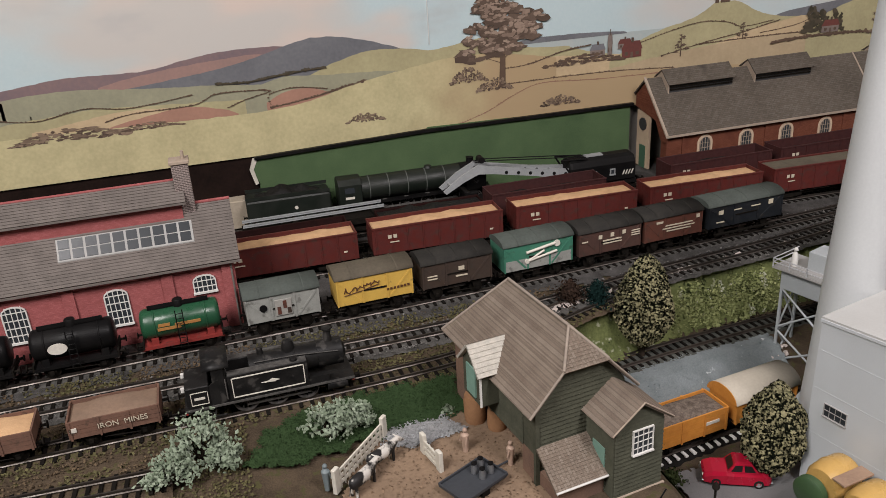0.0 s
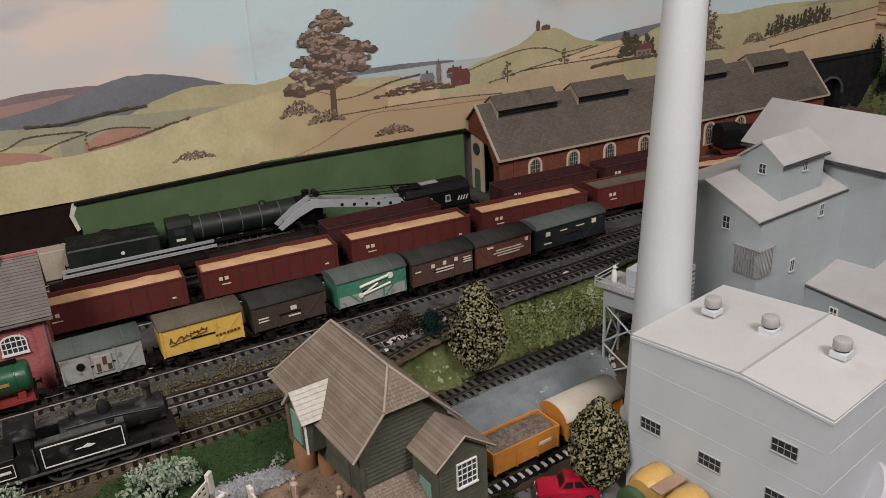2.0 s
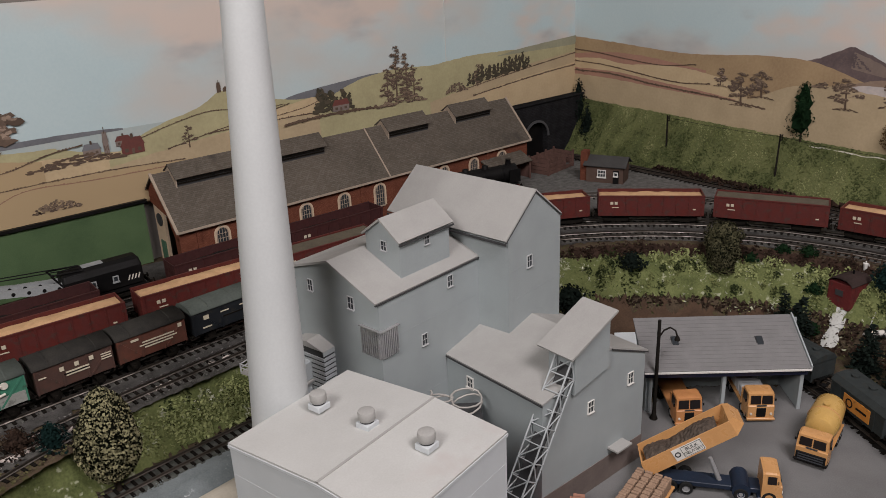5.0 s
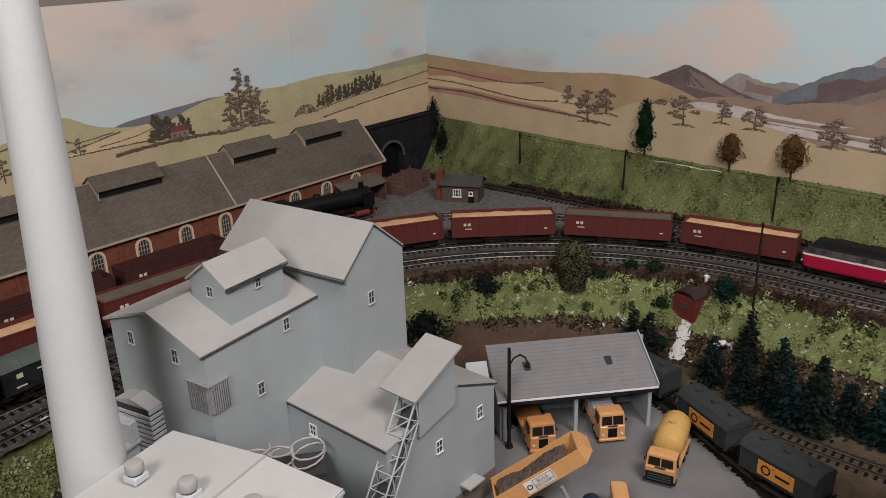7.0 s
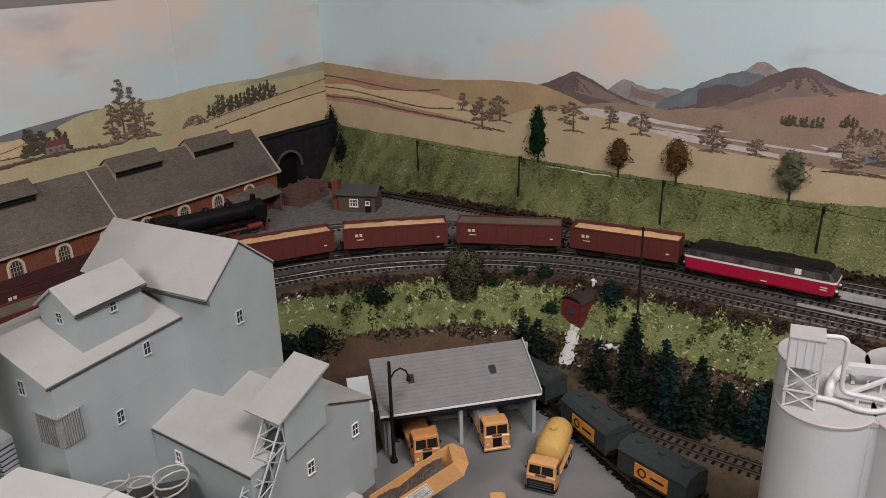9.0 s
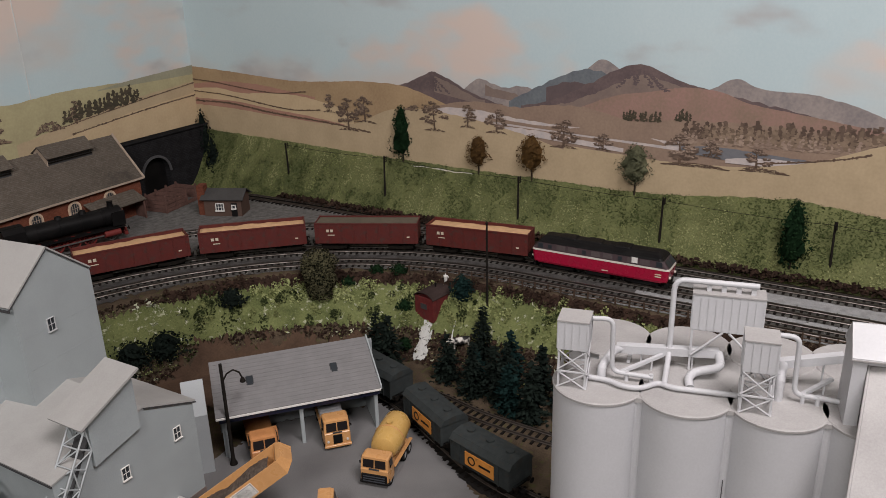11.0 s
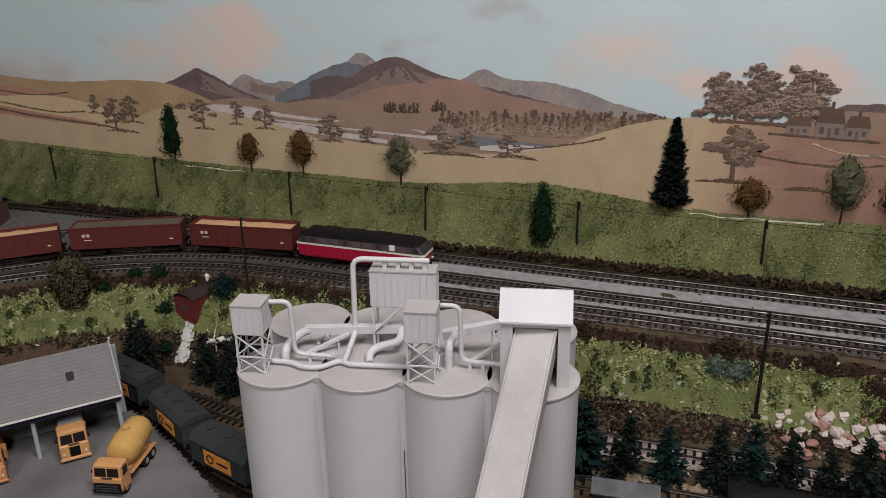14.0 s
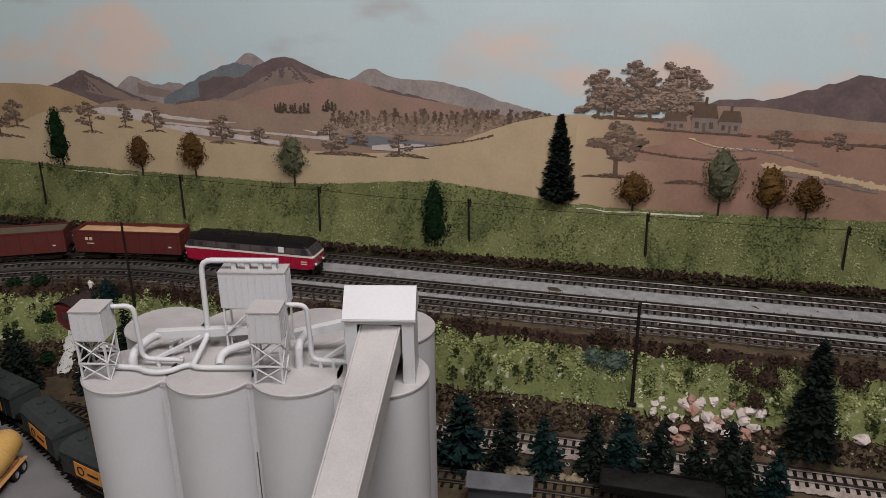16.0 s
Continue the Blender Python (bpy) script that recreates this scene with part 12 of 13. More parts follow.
def figure(x, y, z, deg, mat, label, tall=0.022):
    g = Geo().lathe([(0.0, 0.0), (0.0020, 0.0), (0.0022, tall * 0.25), (0.0026, tall * 0.5), (0.0030, tall * 0.72), (0.0014, tall * 0.80), (0.0, tall * 0.82)], n=10)
    g.ball((0, 0, tall * 0.91), tall * 0.085, 5, 8)
    g.cyl((0.0006, 0.0028, tall * 0.74), (0.0022, 0.0034, tall * 0.45), 0.0008, 0.0007, 6)
    g.cyl((0.0006, -0.0028, tall * 0.74), (0.0022, -0.0034, tall * 0.45), 0.0008, 0.0007, 6)
    solid("figurine", g, mat, label, "figurine", at=pose(x, y, z, 0, 0, deg))


PALEBLUE = material("pale_blue_paint", (0.19, 0.23, 0.24), (0.13, 0.155, 0.16), rough=0.6)
FLESHY = material("pinkish_cream_paint", (0.46, 0.33, 0.25), (0.32, 0.22, 0.17), rough=0.6)
figure(0.318, 0.687, -0.0085, 30, PALEBLUE, "small pale blue plain figurine by the fence")
figure(0.421, 0.690, -0.0085, 200, FLESHY, "small cream plain figurine in the farmyard")
figure(0.446, 0.664, -0.0085, 160, FLESHY, "small cream plain figurine by the barn wall")
figure(1.484, 0.533, h(1.484, 0.533), 0, WHITEP, "small white plain figurine beside the green bush", 0.012)

HESSIAN = material("tan_sacking", (0.36, 0.20, 0.105), (0.26, 0.14, 0.075), rough=0.9, mix=0.7)
for i, (x, y, r, t) in enumerate([(0.441, 0.724, 0.0085, 0.026), (0.453, 0.709, 0.0075, 0.020)]):
    solid("hop_pocket", Geo().lathe([(0.0, 0.0), (r * 0.9, 0.0), (r, t * 0.2), (r, t * 0.8), (r * 0.85, t), (0.0, t)], n=16), HESSIAN, "tall tan sack standing in the barn's open bay", "sack", "sacks in the barn",
          at=pose(x, y, -0.0085, 2, -2, i * 40))
TRAILERGREY = material("slate_grey_paint", (0.050, 0.055, 0.063), (0.035, 0.038, 0.045), rough=0.6)
tr = thing("farm_trailer", pose(0.413, 0.650, -0.0085, 0, 0, 25), "slate-grey flat farm trailer carrying churns", "trailer")
part("deck", Geo().box(-0.020, -0.013, 0.0065, 0.020, 0.013, 0.0080, 0.0004), TRAILERGREY, tr)
for s in (-1, 1):
    part("side_rail", Geo().box(-0.020, s * 0.013 - 0.0006, 0.008, 0.020, s * 0.013 + 0.0006, 0.0100), TRAILERGREY, tr)
    part("end_rail", Geo().box(s * 0.020 - 0.0006, -0.0124, 0.008, s * 0.020 + 0.0006, 0.0124, 0.0100), TRAILERGREY, tr)
    part("wheel", Geo().cyl((0, s * 0.0095, 0.0038), (0, s * 0.0125, 0.0038), 0.0038, n=16), BLACK, tr)
part("drawbar", Geo().cyl((0.02, 0, 0.0065), (0.034, 0, 0.0045), 0.0008, n=6), TRAILERGREY, tr)
CHURN = material("pewter_churn", (0.35, 0.36, 0.37), (0.2, 0.2, 0.21), rough=0.4, metal=0.7)
for x, y in ((0.006, 0.005), (0.013, 0.006), (0.006, -0.003), (0.014, -0.003)):
    c = thing("milk_churn", tr.matrix_basis @ pose(x, y, 0.0082), "small pewter milk churn on the trailer", "milk churn", "milk churns")
    part("can", Geo().lathe([(0.0, 0.0), (0.0024, 0.0), (0.0024, 0.0045), (0.0015, 0.0062), (0.0016, 0.0072), (0.0, 0.0072)], n=12), CHURN, c)
    part("lid", Geo().lathe([(0.0, 0.0086), (0.0021, 0.0082), (0.0021, 0.0074), (0.0, 0.0074)], n=12), BLACK, c)

# ---- road vehicles ----
LORRY = paintwork("orange_lorry_paint", (0.58, 0.31, 0.125), (0.49, 0.25, 0.095), rough=0.35, dirt=0.75)
LORRYDEEP = paintwork("deep_orange_lorry_paint", (0.50, 0.225, 0.085), (0.40, 0.175, 0.065), rough=0.45, dirt=0.7)
YELLOWTANK = paintwork("ochre_yellow_paint", (0.56, 0.35, 0.11), (0.46, 0.28, 0.085), rough=0.35, dirt=0.75)
BLUECHASSIS = material("dark_blue_chassis", (0.012, 0.022, 0.045), (0.008, 0.014, 0.028), rough=0.5)
TYRE = material("black_rubber_tyre", (0.015, 0.015, 0.015), (0.025, 0.025, 0.024), rough=0.85)
HUBGREY = material("grey_wheel_hub", (0.30, 0.30, 0.31), (0.2, 0.2, 0.2), rough=0.5)
WINDSCREEN = glass("dark_windscreen", (0.015, 0.012, 0.012))
RUBBLE = material("grey_brown_rubble", (0.115, 0.09, 0.072), (0.05, 0.04, 0.034), rough=0.95, grain=600, blotch=200, mix=0.9, bump=1.0)
LAMPGLASS = material("pale_lamp_glass", (0.7, 0.66, 0.58), rough=0.25)


def road_wheel(th, x, y, r, w=0.0034):
    s = 1 if y > 0 else -1
    t = part("wheel", Geo().lathe([(r * 0.55, -w / 2), (r * 0.92, -w / 2), (r, -w * 0.3), (r, w * 0.3), (r * 0.92, w / 2), (r * 0.55, w / 2)], n=20), TYRE, th, at=pose(x, y, r, 90, 0, 0))
    part("rim", Geo().lathe([(0.0, w * 0.30), (r * 0.30, w * 0.34), (r * 0.36, w * 0.12), (r * 0.58, w * 0.40)], n=16), HUBGREY, t, at=pose(0, 0, 0, 180 if s > 0 else 0, 0, 0))


def cab(th, x0, x1, w, z0, z1, mat, grille=True, name="cab"):
    """A rounded lorry cab whose front is at x1."""
    hw = w / 2
    mid = z0 + (z1 - z0) * 0.52
    rings = []
    for x, k, zt in ((x0, 0.98, z1 - 0.0006), (x0 + 0.002, 1.0, z1), (x1 - 0.0060, 1.0, z1), (x1 - 0.0026, 0.97, z1 - 0.0012), (x1 - 0.0010, 0.96, mid), (x1, 0.95, z0 + (z1 - z0) * 0.45), (x1, 0.95, z0)):
        rings.append([(x, -hw * k, z0), (x, -hw * k, mid), (x, -hw * k * 0.94, zt - 0.0012), (x, -hw * k * 0.82, zt), (x, hw * k * 0.82, zt), (x, hw * k * 0.94, zt - 0.0012), (x, hw * k, mid), (x, hw * k, z0)])
    body = Geo()
    n = 8
    v = [p for r in rings[:5] for p in r]
    body.mesh(v, [(i * n + k, i * n + (k + 1) % n, (i + 1) * n + (k + 1) % n, (i + 1) * n + k) for i in range(4) for k in range(n)])
    body.face(rings[0][::-1]), body.face(rings[4])
    body.box(x1 - 0.0022, -hw * 0.96, z0, x1 + 0.0004, hw * 0.96, mid, 0.0008)
    c = part(name, body, mat, th)
    zt, zb = z1 - 0.0030, mid + 0.0014
    for s in (-1, 1):
        g = Geo()
        xa, xb = x1 - 0.0006, x1 - 0.0019
        y0, y1 = s * 0.0006, s * hw * 0.80
        g.face([(xa, y0, zb), (xa, y1, zb), (xb, y1 * 0.97, zt), (xb, y0, zt)] if s > 0 else [(xa, y1, zb), (xa, y0, zb), (xb, y0, zt), (xb, y1 * 0.97, zt)])
        part("windscreen_pane", g, WINDSCREEN, c)
        g = Geo().box(x0 + 0.0042, s * (hw - 0.0004), zb, x1 - 0.0052, s * (hw + 0.0002), zt)
        part("side_window", g, WINDSCREEN, c)
        part("headlamp", Geo().cyl((x1, s * hw * 0.72, z0 + (z1 - z0) * 0.20), (x1 + 0.0014, s * hw * 0.72, z0 + (z1 - z0) * 0.20), 0.0013, n=12), LAMPGLASS, c)
        part("mirror", Geo().box(x1 - 0.004, s * (hw + 0.0004), mid + 0.003, x1 - 0.0036, s * (hw + 0.0018), mid + 0.006), BLACK, c)
    if grille:
        part("grille", Geo().box(x1, -hw * 0.34, z0 + (z1 - z0) * 0.07, x1 + 0.0010, hw * 0.34, z0 + (z1 - z0) * 0.44, 0.0004), BLACK, c)
    part("badge_bar", Geo().box(x1 - 0.0006, -hw * 0.35, mid - 0.0004, x1 + 0.0008, hw * 0.35, mid + 0.0006), DARKLINE, c)
    part("bumper", Geo().box(x1 - 0.001, -hw * 1.02, z0 - 0.0018, x1 + 0.0020, hw * 1.02, z0 + 0.0012, 0.0006), mat if grille else BLACK, c)
    return c


GZ = LOW + 0.0025
for x, y, deg, mat, L, label in ((1.1475, 0.5555, -130, LORRYDEEP, 0.088, "orange eight-wheel lorry parked in the garage bay"), (1.208, 0.509, -133, LORRY, 0.086, "bright orange flat lorry parked in the garage bay")):
    th = thing("lorry", pose(x, y, GZ, 0, 0, deg) @ pose(-0.0, 0, 0), label, "lorry", "cement works lorries")
    W0 = 0.0285
    cab(th, -0.020, 0.0, W0, 0.0052, 0.0345, mat)
    part("chassis", Geo().box(-L, -0.007, 0.0055, -0.004, 0.007, 0.0090, 0.0005), BLUECHASSIS, th)
    part("flat_body", Geo().box(-L, -W0 / 2, 0.0100, -0.0215, W0 / 2, 0.0125, 0.0005), mat, th)
    part("headboard", Geo().box(-0.0235, -W0 / 2, 0.0125, -0.0215, W0 / 2, 0.0300, 0.0005), mat, th)
    if mat is LORRY:
        for k in range(5):
            part("load_bale", Geo().box(-0.030 - k * 0.010, -0.012, 0.0127, -0.0385 - k * 0.010, 0.012, 0.026, 0.001), SILO, th)
    else:
        part("tool_locker", Geo().box(-0.034, W0 / 2 - 0.004, 0.0125, -0.024, W0 / 2 + 0.003, 0.026, 0.0008), mat, th)
    for wx in (-0.009, -0.020, -L + 0.012, -L + 0.024):
        for s in (-1, 1):
            road_wheel(th, wx, s * (W0 / 2 - 0.0018), 0.0060)

# yellow powder-tank lorry
th = thing("tank_lorry", pose(1.173, 0.438, GZ, 0, 0, -167), "ochre-yellow cement tank lorry standing in the yard", "lorry", "cement works lorries")
cab(th, -0.0165, 0.0, 0.0300, 0.0060, 0.0330, LORRY, False)
part("grille", Geo().box(-0.0005, -0.0135, 0.0050, 0.0016, 0.0135, 0.0150, 0.0006), BLACK, th)
for k in range(3):
    part("grille_bar", Geo().box(0.0014, -0.0115, 0.0068 + k * 0.0027, 0.0022, 0.0115, 0.0078 + k * 0.0027), TRAILERGREY, th)
part("chassis", Geo().box(-0.074, -0.009, 0.0055, -0.012, 0.009, 0.0095, 0.0005), LORRY, th)
tank = part("tank", Geo().lathe([(0.0, -0.0215), (0.0085, -0.0208), (0.0132, -0.018), (0.0150, -0.012), (0.0157, 0.0), (0.0150, 0.014), (0.0142, 0.026), (0.0100, 0.0315), (0.0, 0.0325)], n=26), YELLOWTANK, th,
            at=pose(-0.0445, 0, 0.0285, 0, -84, 0))
part("manhole", Geo().cyl((0.0150, 0, 0.004), (0.0178, 0, 0.004), 0.0030, n=14), YELLOWTANK, tank)
part("seam_band", Geo().lathe([(0.0158, -0.001), (0.0162, 0.0), (0.0158, 0.001)], n=26), LORRY, tank)
part("saddle", Geo().box(-0.064, -0.0095, 0.0095, -0.024, 0.0095, 0.0150, 0.001), LORRY, th)
part("ladder", Geo().box(-0.0735, -0.0030, 0.010, -0.0720, 0.0030, 0.034), LORRY, th)
for s in (-1, 1):
    part("catwalk", Geo().box(-0.072, s * 0.0110, 0.0118, -0.020, s * 0.0150, 0.0130, 0.0003), LORRY, th)
for wx in (-0.008, -0.050, -0.063):
    for s in (-1, 1):
        road_wheel(th, wx, s * 0.0128, 0.0064, 0.0038)

# tipper with a raised rubble body
th = thing("tipper_lorry", pose(1.112, 0.437, GZ, 0, 0, -54), "orange tipper lorry with its rubble-filled body raised", "lorry", "cement works lorries")
cab(th, -0.0170, 0.0, 0.0285, 0.0065, 0.0325, LORRY)
part("chassis", Geo().box(-0.112, -0.0085, 0.0060, -0.006, 0.0085, 0.0110, 0.0006), BLUECHASSIS, th)
part("mudguard", Geo().cyl((-0.034, -0.0135, 0.0095), (-0.034, 0.0135, 0.0095), 0.0082, n=18), BLUECHASSIS, th)
part("cab_base", Geo().box(-0.020, -0.0142, 0.0040, 0.0005, 0.0142, 0.0064, 0.0006), BLUECHASSIS, th)
part("tipping_ram", Geo().cyl((-0.052, 0, 0.010), (-0.062, 0, 0.034), 0.0024, 0.0018, 10), HUBGREY, th)
for wx in (-0.010, -0.034, -0.082, -0.096):
    for s in (-1, 1):
        road_wheel(th, wx, s * 0.0125, 0.0064, 0.0038)
TIP = th.matrix_basis.inverted() @ (pose(1.0331, 0.5213, -0.0710, 0, 0, -46) @ pose(0, 0, 0, 0, -32, 0))
TL, TW, TH = 0.0880, 0.0295, 0.0170
g = Geo()
g.box(0, 0, 0, TL, TW, 0.0014).box(0, 0, 0.0014, TL, 0.0012, TH).box(0, TW - 0.0012, 0.0014, TL, TW, TH)
g.mesh([(TL, 0, 0), (TL, TW, 0), (TL, TW, TH), (TL, 0, TH), (TL + 0.010, TW * 0.12, 0.006), (TL + 0.010, TW * 0.88, 0.006), (TL + 0.005, TW * 0.88, TH), (TL + 0.005, TW * 0.12, TH),
        (TL - 0.012, 0.0012, 0.0014), (TL - 0.012, TW - 0.0012, 0.0014)],
       [(0, 4, 7, 3), (1, 2, 6, 5), (4, 5, 6, 7), (0, 1, 5, 4), (3, 7, 6, 2), (8, 9, 2, 3)])
body = part("tipping_body", g, LORRY, th, "orange tipping body", at=TIP)
part("tailgate", Geo().box(-0.0012, 0, 0.0004, 0.0002, TW, TH * 0.8), LORRY, body)
g = Geo()
rows, cols = 30, 10
rnd = random.Random(4)
v = []
for i in range(rows + 1):
    for j in range(cols + 1):
        u, w = i / rows, j / cols
        v.append((0.004 + (TL - 0.016) * u, 0.0013 + (TW - 0.0026) * w, TH * (0.62 + 0.10 * math.sin(u * 9 + 1)) + 0.0030 * math.sin(math.pi * w) + rnd.uniform(-0.0008, 0.0008)))
g.mesh(v, [(i * (cols + 1) + j, (i + 1) * (cols + 1) + j, (i + 1) * (cols + 1) + j + 1, i * (cols + 1) + j + 1) for i in range(rows) for j in range(cols)])
part("rubble_load", g, RUBBLE, body, "grey-brown rubble")
part("sign_plate", Geo().box(0.029, -0.0006, 0.0022, 0.058, 0.0001, TH - 0.0022), WHITEP, body)
part("sign_frame", Geo().box(0.0375, -0.0008, 0.0028, 0.0574, -0.0005, TH - 0.0028), DARKLINE, body)
part("sign_field", Geo().box(0.0380, -0.0010, 0.0033, 0.0569, -0.0006, TH - 0.0033), WHITEP, body)


def lettering(words, size, mat, parent, at):
    data = bpy.data.curves.new("lettering", "FONT")
    data.body, data.size, data.align_x, data.align_y, data.extrude = words, size, "CENTER", "CENTER", 0.0001
    data.materials.append(mat)
    ob = new("lettering", data)
    ob.parent = parent
    ob.matrix_basis = at
    return ob


lettering("IRON  MINES", 0.0062, LETTER, ore_wagon, pose(0.006, -0.0176, 0.0198, 90, 0, 0))
lettering("BULK", 0.0052, DARKLINE, body, pose(0.0475, -0.0012, 0.0108, 90, 0, 0))
lettering("DELIVERY", 0.0044, DARKLINE, body, pose(0.0475, -0.0012, 0.0062, 90, 0, 0))
part("ring_mark", Geo().lathe([(0.0018, 0.0), (0.0028, 0.0), (0.0028, 0.0004), (0.0018, 0.0004), (0.0018, 0.0)], n=20), DARKLINE, body, at=pose(0.0330, -0.0006, 0.0085, 90, 0, 0))

# yellow flat trailer with stacked concrete slabs
SLAB = material("buff_cast_slab", (0.36, 0.245, 0.17), (0.24, 0.16, 0.115), rough=0.9, mix=0.6)
th = thing("slab_lorry", pose(0.932, 0.489, GZ, 0, 0, 15), "yellow flat lorry loaded with rows of buff slabs", "lorry", "cement works lorries")
part("platform", Geo().box(0.004, -0.018, 0.0105, 0.108, 0.018, 0.0130, 0.0005), LORRY, th)
part("headboard", Geo().box(0.0, -0.0185, 0.0060, 0.0040, 0.0185, 0.0240, 0.0008), YELLOWTANK, th)
part("chassis", Geo().box(0.006, -0.008, 0.0055, 0.104, 0.008, 0.0105), BLUECHASSIS, th)
for wx in (0.016, 0.080, 0.094):
    for s in (-1, 1):
        road_wheel(th, wx, s * 0.0150, 0.0060)
SLAB_MESH = Geo().box(-0.0014, -0.0034, 0, 0.0014, 0.0034, 0.0120, 0.0004).data("slab", SLAB)
for r in range(4):
    for k in range(28):
        part("slab", SLAB_MESH, None, th, at=pose(0.0085 + 0.0034 * k, -0.0128 + 0.0085 * r, 0.0130 + random.uniform(0, 0.0008), random.uniform(-2, 2), random.uniform(-5, 5), 0))
# brick stacks, red box and a little fork-lift
PINKBRICK = material("pinkish_brick_stack", (0.40, 0.205, 0.145), (0.30, 0.15, 0.11), rough=0.85, objects=0.5)
BRICK_MESH = Geo().box(-0.0052, -0.0026, 0, 0.0052, 0.0026, 0.0026, 0.0003).data("brick", PINKBRICK)
for x, y, deg, tall in ((0.956, 0.542, 35, 8), (0.944, 0.524, 33, 6), (0.958, 0.5215, 35, 3)):
    th = thing("brick_stack", pose(x, y, GZ, 0, 0, deg), "stack of pinkish bricks standing in the yard", "brick stack", "brick stacks")
    for k in range(tall):
        for j in range(3):
            m = pose(0, -0.0054 + 0.0054 * j, 0.0028 * k, 0, 0, random.uniform(-2, 2)) if k % 2 == 0 else pose(-0.0034 + 0.0034 * j, 0, 0.0028 * k, 0, 0, 90 + random.uniform(-2, 2))
            part("brick", BRICK_MESH, None, th, at=m)
REDPLASTIC = paintwork("glossy_red_plastic", (0.36, 0.016, 0.020), (0.28, 0.012, 0.016), rough=0.4, dirt=0.8)
th = thing("red_skip", pose(0.914, 0.552, GZ, 0, 0, 20), "bright red plastic skip beside the works wall", "skip")
part("tub", Geo().box(-0.013, -0.011, 0.002, 0.013, 0.011, 0.022, 0.0012), REDPLASTIC, th)
part("rim", Geo().box(-0.014, -0.012, 0.0215, 0.014, 0.012, 0.0235, 0.0006), REDPLASTIC, th)
for s in (-1, 1):
    part("runner", Geo().box(-0.012, s * 0.008 - 0.001, 0, 0.012, s * 0.008 + 0.001, 0.002), BLACK, th)
th = thing("fork_lift", pose(0.914, 0.522, GZ, 0, 0, 70), "small orange fork-lift truck in the yard", "fork-lift")
part("body", Geo().box(-0.011, -0.0065, 0.003, 0.007, 0.0065, 0.0105, 0.001), LORRY, th)
part("counterweight", Geo().box(-0.013, -0.006, 0.003, -0.0105, 0.006, 0.013, 0.001), LORRY, th)
for s in (-1, 1):
    part("mast", Geo().box(0.0080, s * 0.0045 - 0.0008, 0.001, 0.0096, s * 0.0045 + 0.0008, 0.030), LORRY, th)
    part("fork", Geo().box(0.0096, s * 0.003 - 0.0006, 0.002, 0.020, s * 0.003 + 0.0006, 0.0028), BLACK, th)
    part("guard_post", Geo().cyl((-0.006, s * 0.0055, 0.0105), (-0.006, s * 0.0055, 0.021), 0.0005, n=6), LORRY, th)
    for wx in (-0.008, 0.004):
        road_wheel(th, wx, s * 0.0060, 0.0030, 0.0024)
part("guard_roof", Geo().box(-0.010, -0.006, 0.0208, 0.004, 0.006, 0.0216), LORRY, th)
part("mast_head", Geo().box(0.0080, -0.0050, 0.0285, 0.0096, 0.0050, 0.0300), LORRY, th)

# red saloon car
REDCAR = paintwork("crimson_car_paint", (0.42, 0.010, 0.035), (0.36, 0.009, 0.03), rough=0.22, dirt=0.9)
th = thing("red_car", pose(0.647, 0.673, GZ, 0, 0, 153), "crimson model saloon car parked by the works", "car")
def section(x, w, z0, z1, r):
    return [(x, -w, z0), (x, -w, z1 - r), (x, -w * 0.82, z1), (x, w * 0.82, z1), (x, w, z1 - r), (x, w, z0)]
g = Geo()
secs = [section(*a) for a in ((-0.0265, 0.0085, 0.005, 0.0115, 0.003), (-0.0245, 0.0102, 0.0036, 0.0132, 0.003), (-0.012, 0.0110, 0.0030, 0.0142, 0.003), (0.006, 0.0110, 0.0030, 0.0142, 0.003),
                              (0.020, 0.0108, 0.0032, 0.0135, 0.003), (0.0258, 0.0100, 0.0038, 0.0118, 0.003), (0.0272, 0.0090, 0.005, 0.0098, 0.002))]
n = 6
v = [p for s in secs for p in s]
g.mesh(v, [(i * n + k, i * n + (k + 1) % n, (i + 1) * n + (k + 1) % n, (i + 1) * n + k) for i in range(len(secs) - 1) for k in range(n)])
g.face(secs[0][::-1]), g.face(secs[-1])
part("body", g, REDCAR, th)
g = Geo()
low = [(-0.0165, -0.0100), (0.0085, -0.0100), (0.0085, 0.0100), (-0.0165, 0.0100)]
high = [(-0.0105, -0.0078), (0.0028, -0.0078), (0.0028, 0.0078), (-0.0105, 0.0078)]
v = [(x, y, 0.0138) for x, y in low] + [(x, y, 0.0212) for x, y in high] + [(-0.0085, -0.006, 0.0222), (0.0010, -0.006, 0.0222), (0.0010, 0.006, 0.0222), (-0.0085, 0.006, 0.0222)]
g.mesh(v, [(i, (i + 1) % 4, 4 + (i + 1) % 4, 4 + i) for i in range(4)] + [(4 + i, 4 + (i + 1) % 4, 8 + (i + 1) % 4, 8 + i) for i in range(4)] + [(8, 9, 10, 11)])
top = part("cabin", g, REDCAR, th)


def inset(quad, a=0.10, b=0.16, push=0.0003):
    q = [Vector(p) for p in quad]
    c = sum(q, Vector()) / 4
    nrm = (q[1] - q[0]).cross(q[3] - q[0]).normalized()
    u0, u1 = a, 1 - a
    def mixp(u, w):
        return (q[0].lerp(q[1], u)).lerp(q[3].lerp(q[2], u), w) + nrm * push
    return [mixp(u0, b), mixp(u1, b), mixp(u1, 1 - b), mixp(u0, 1 - b)]


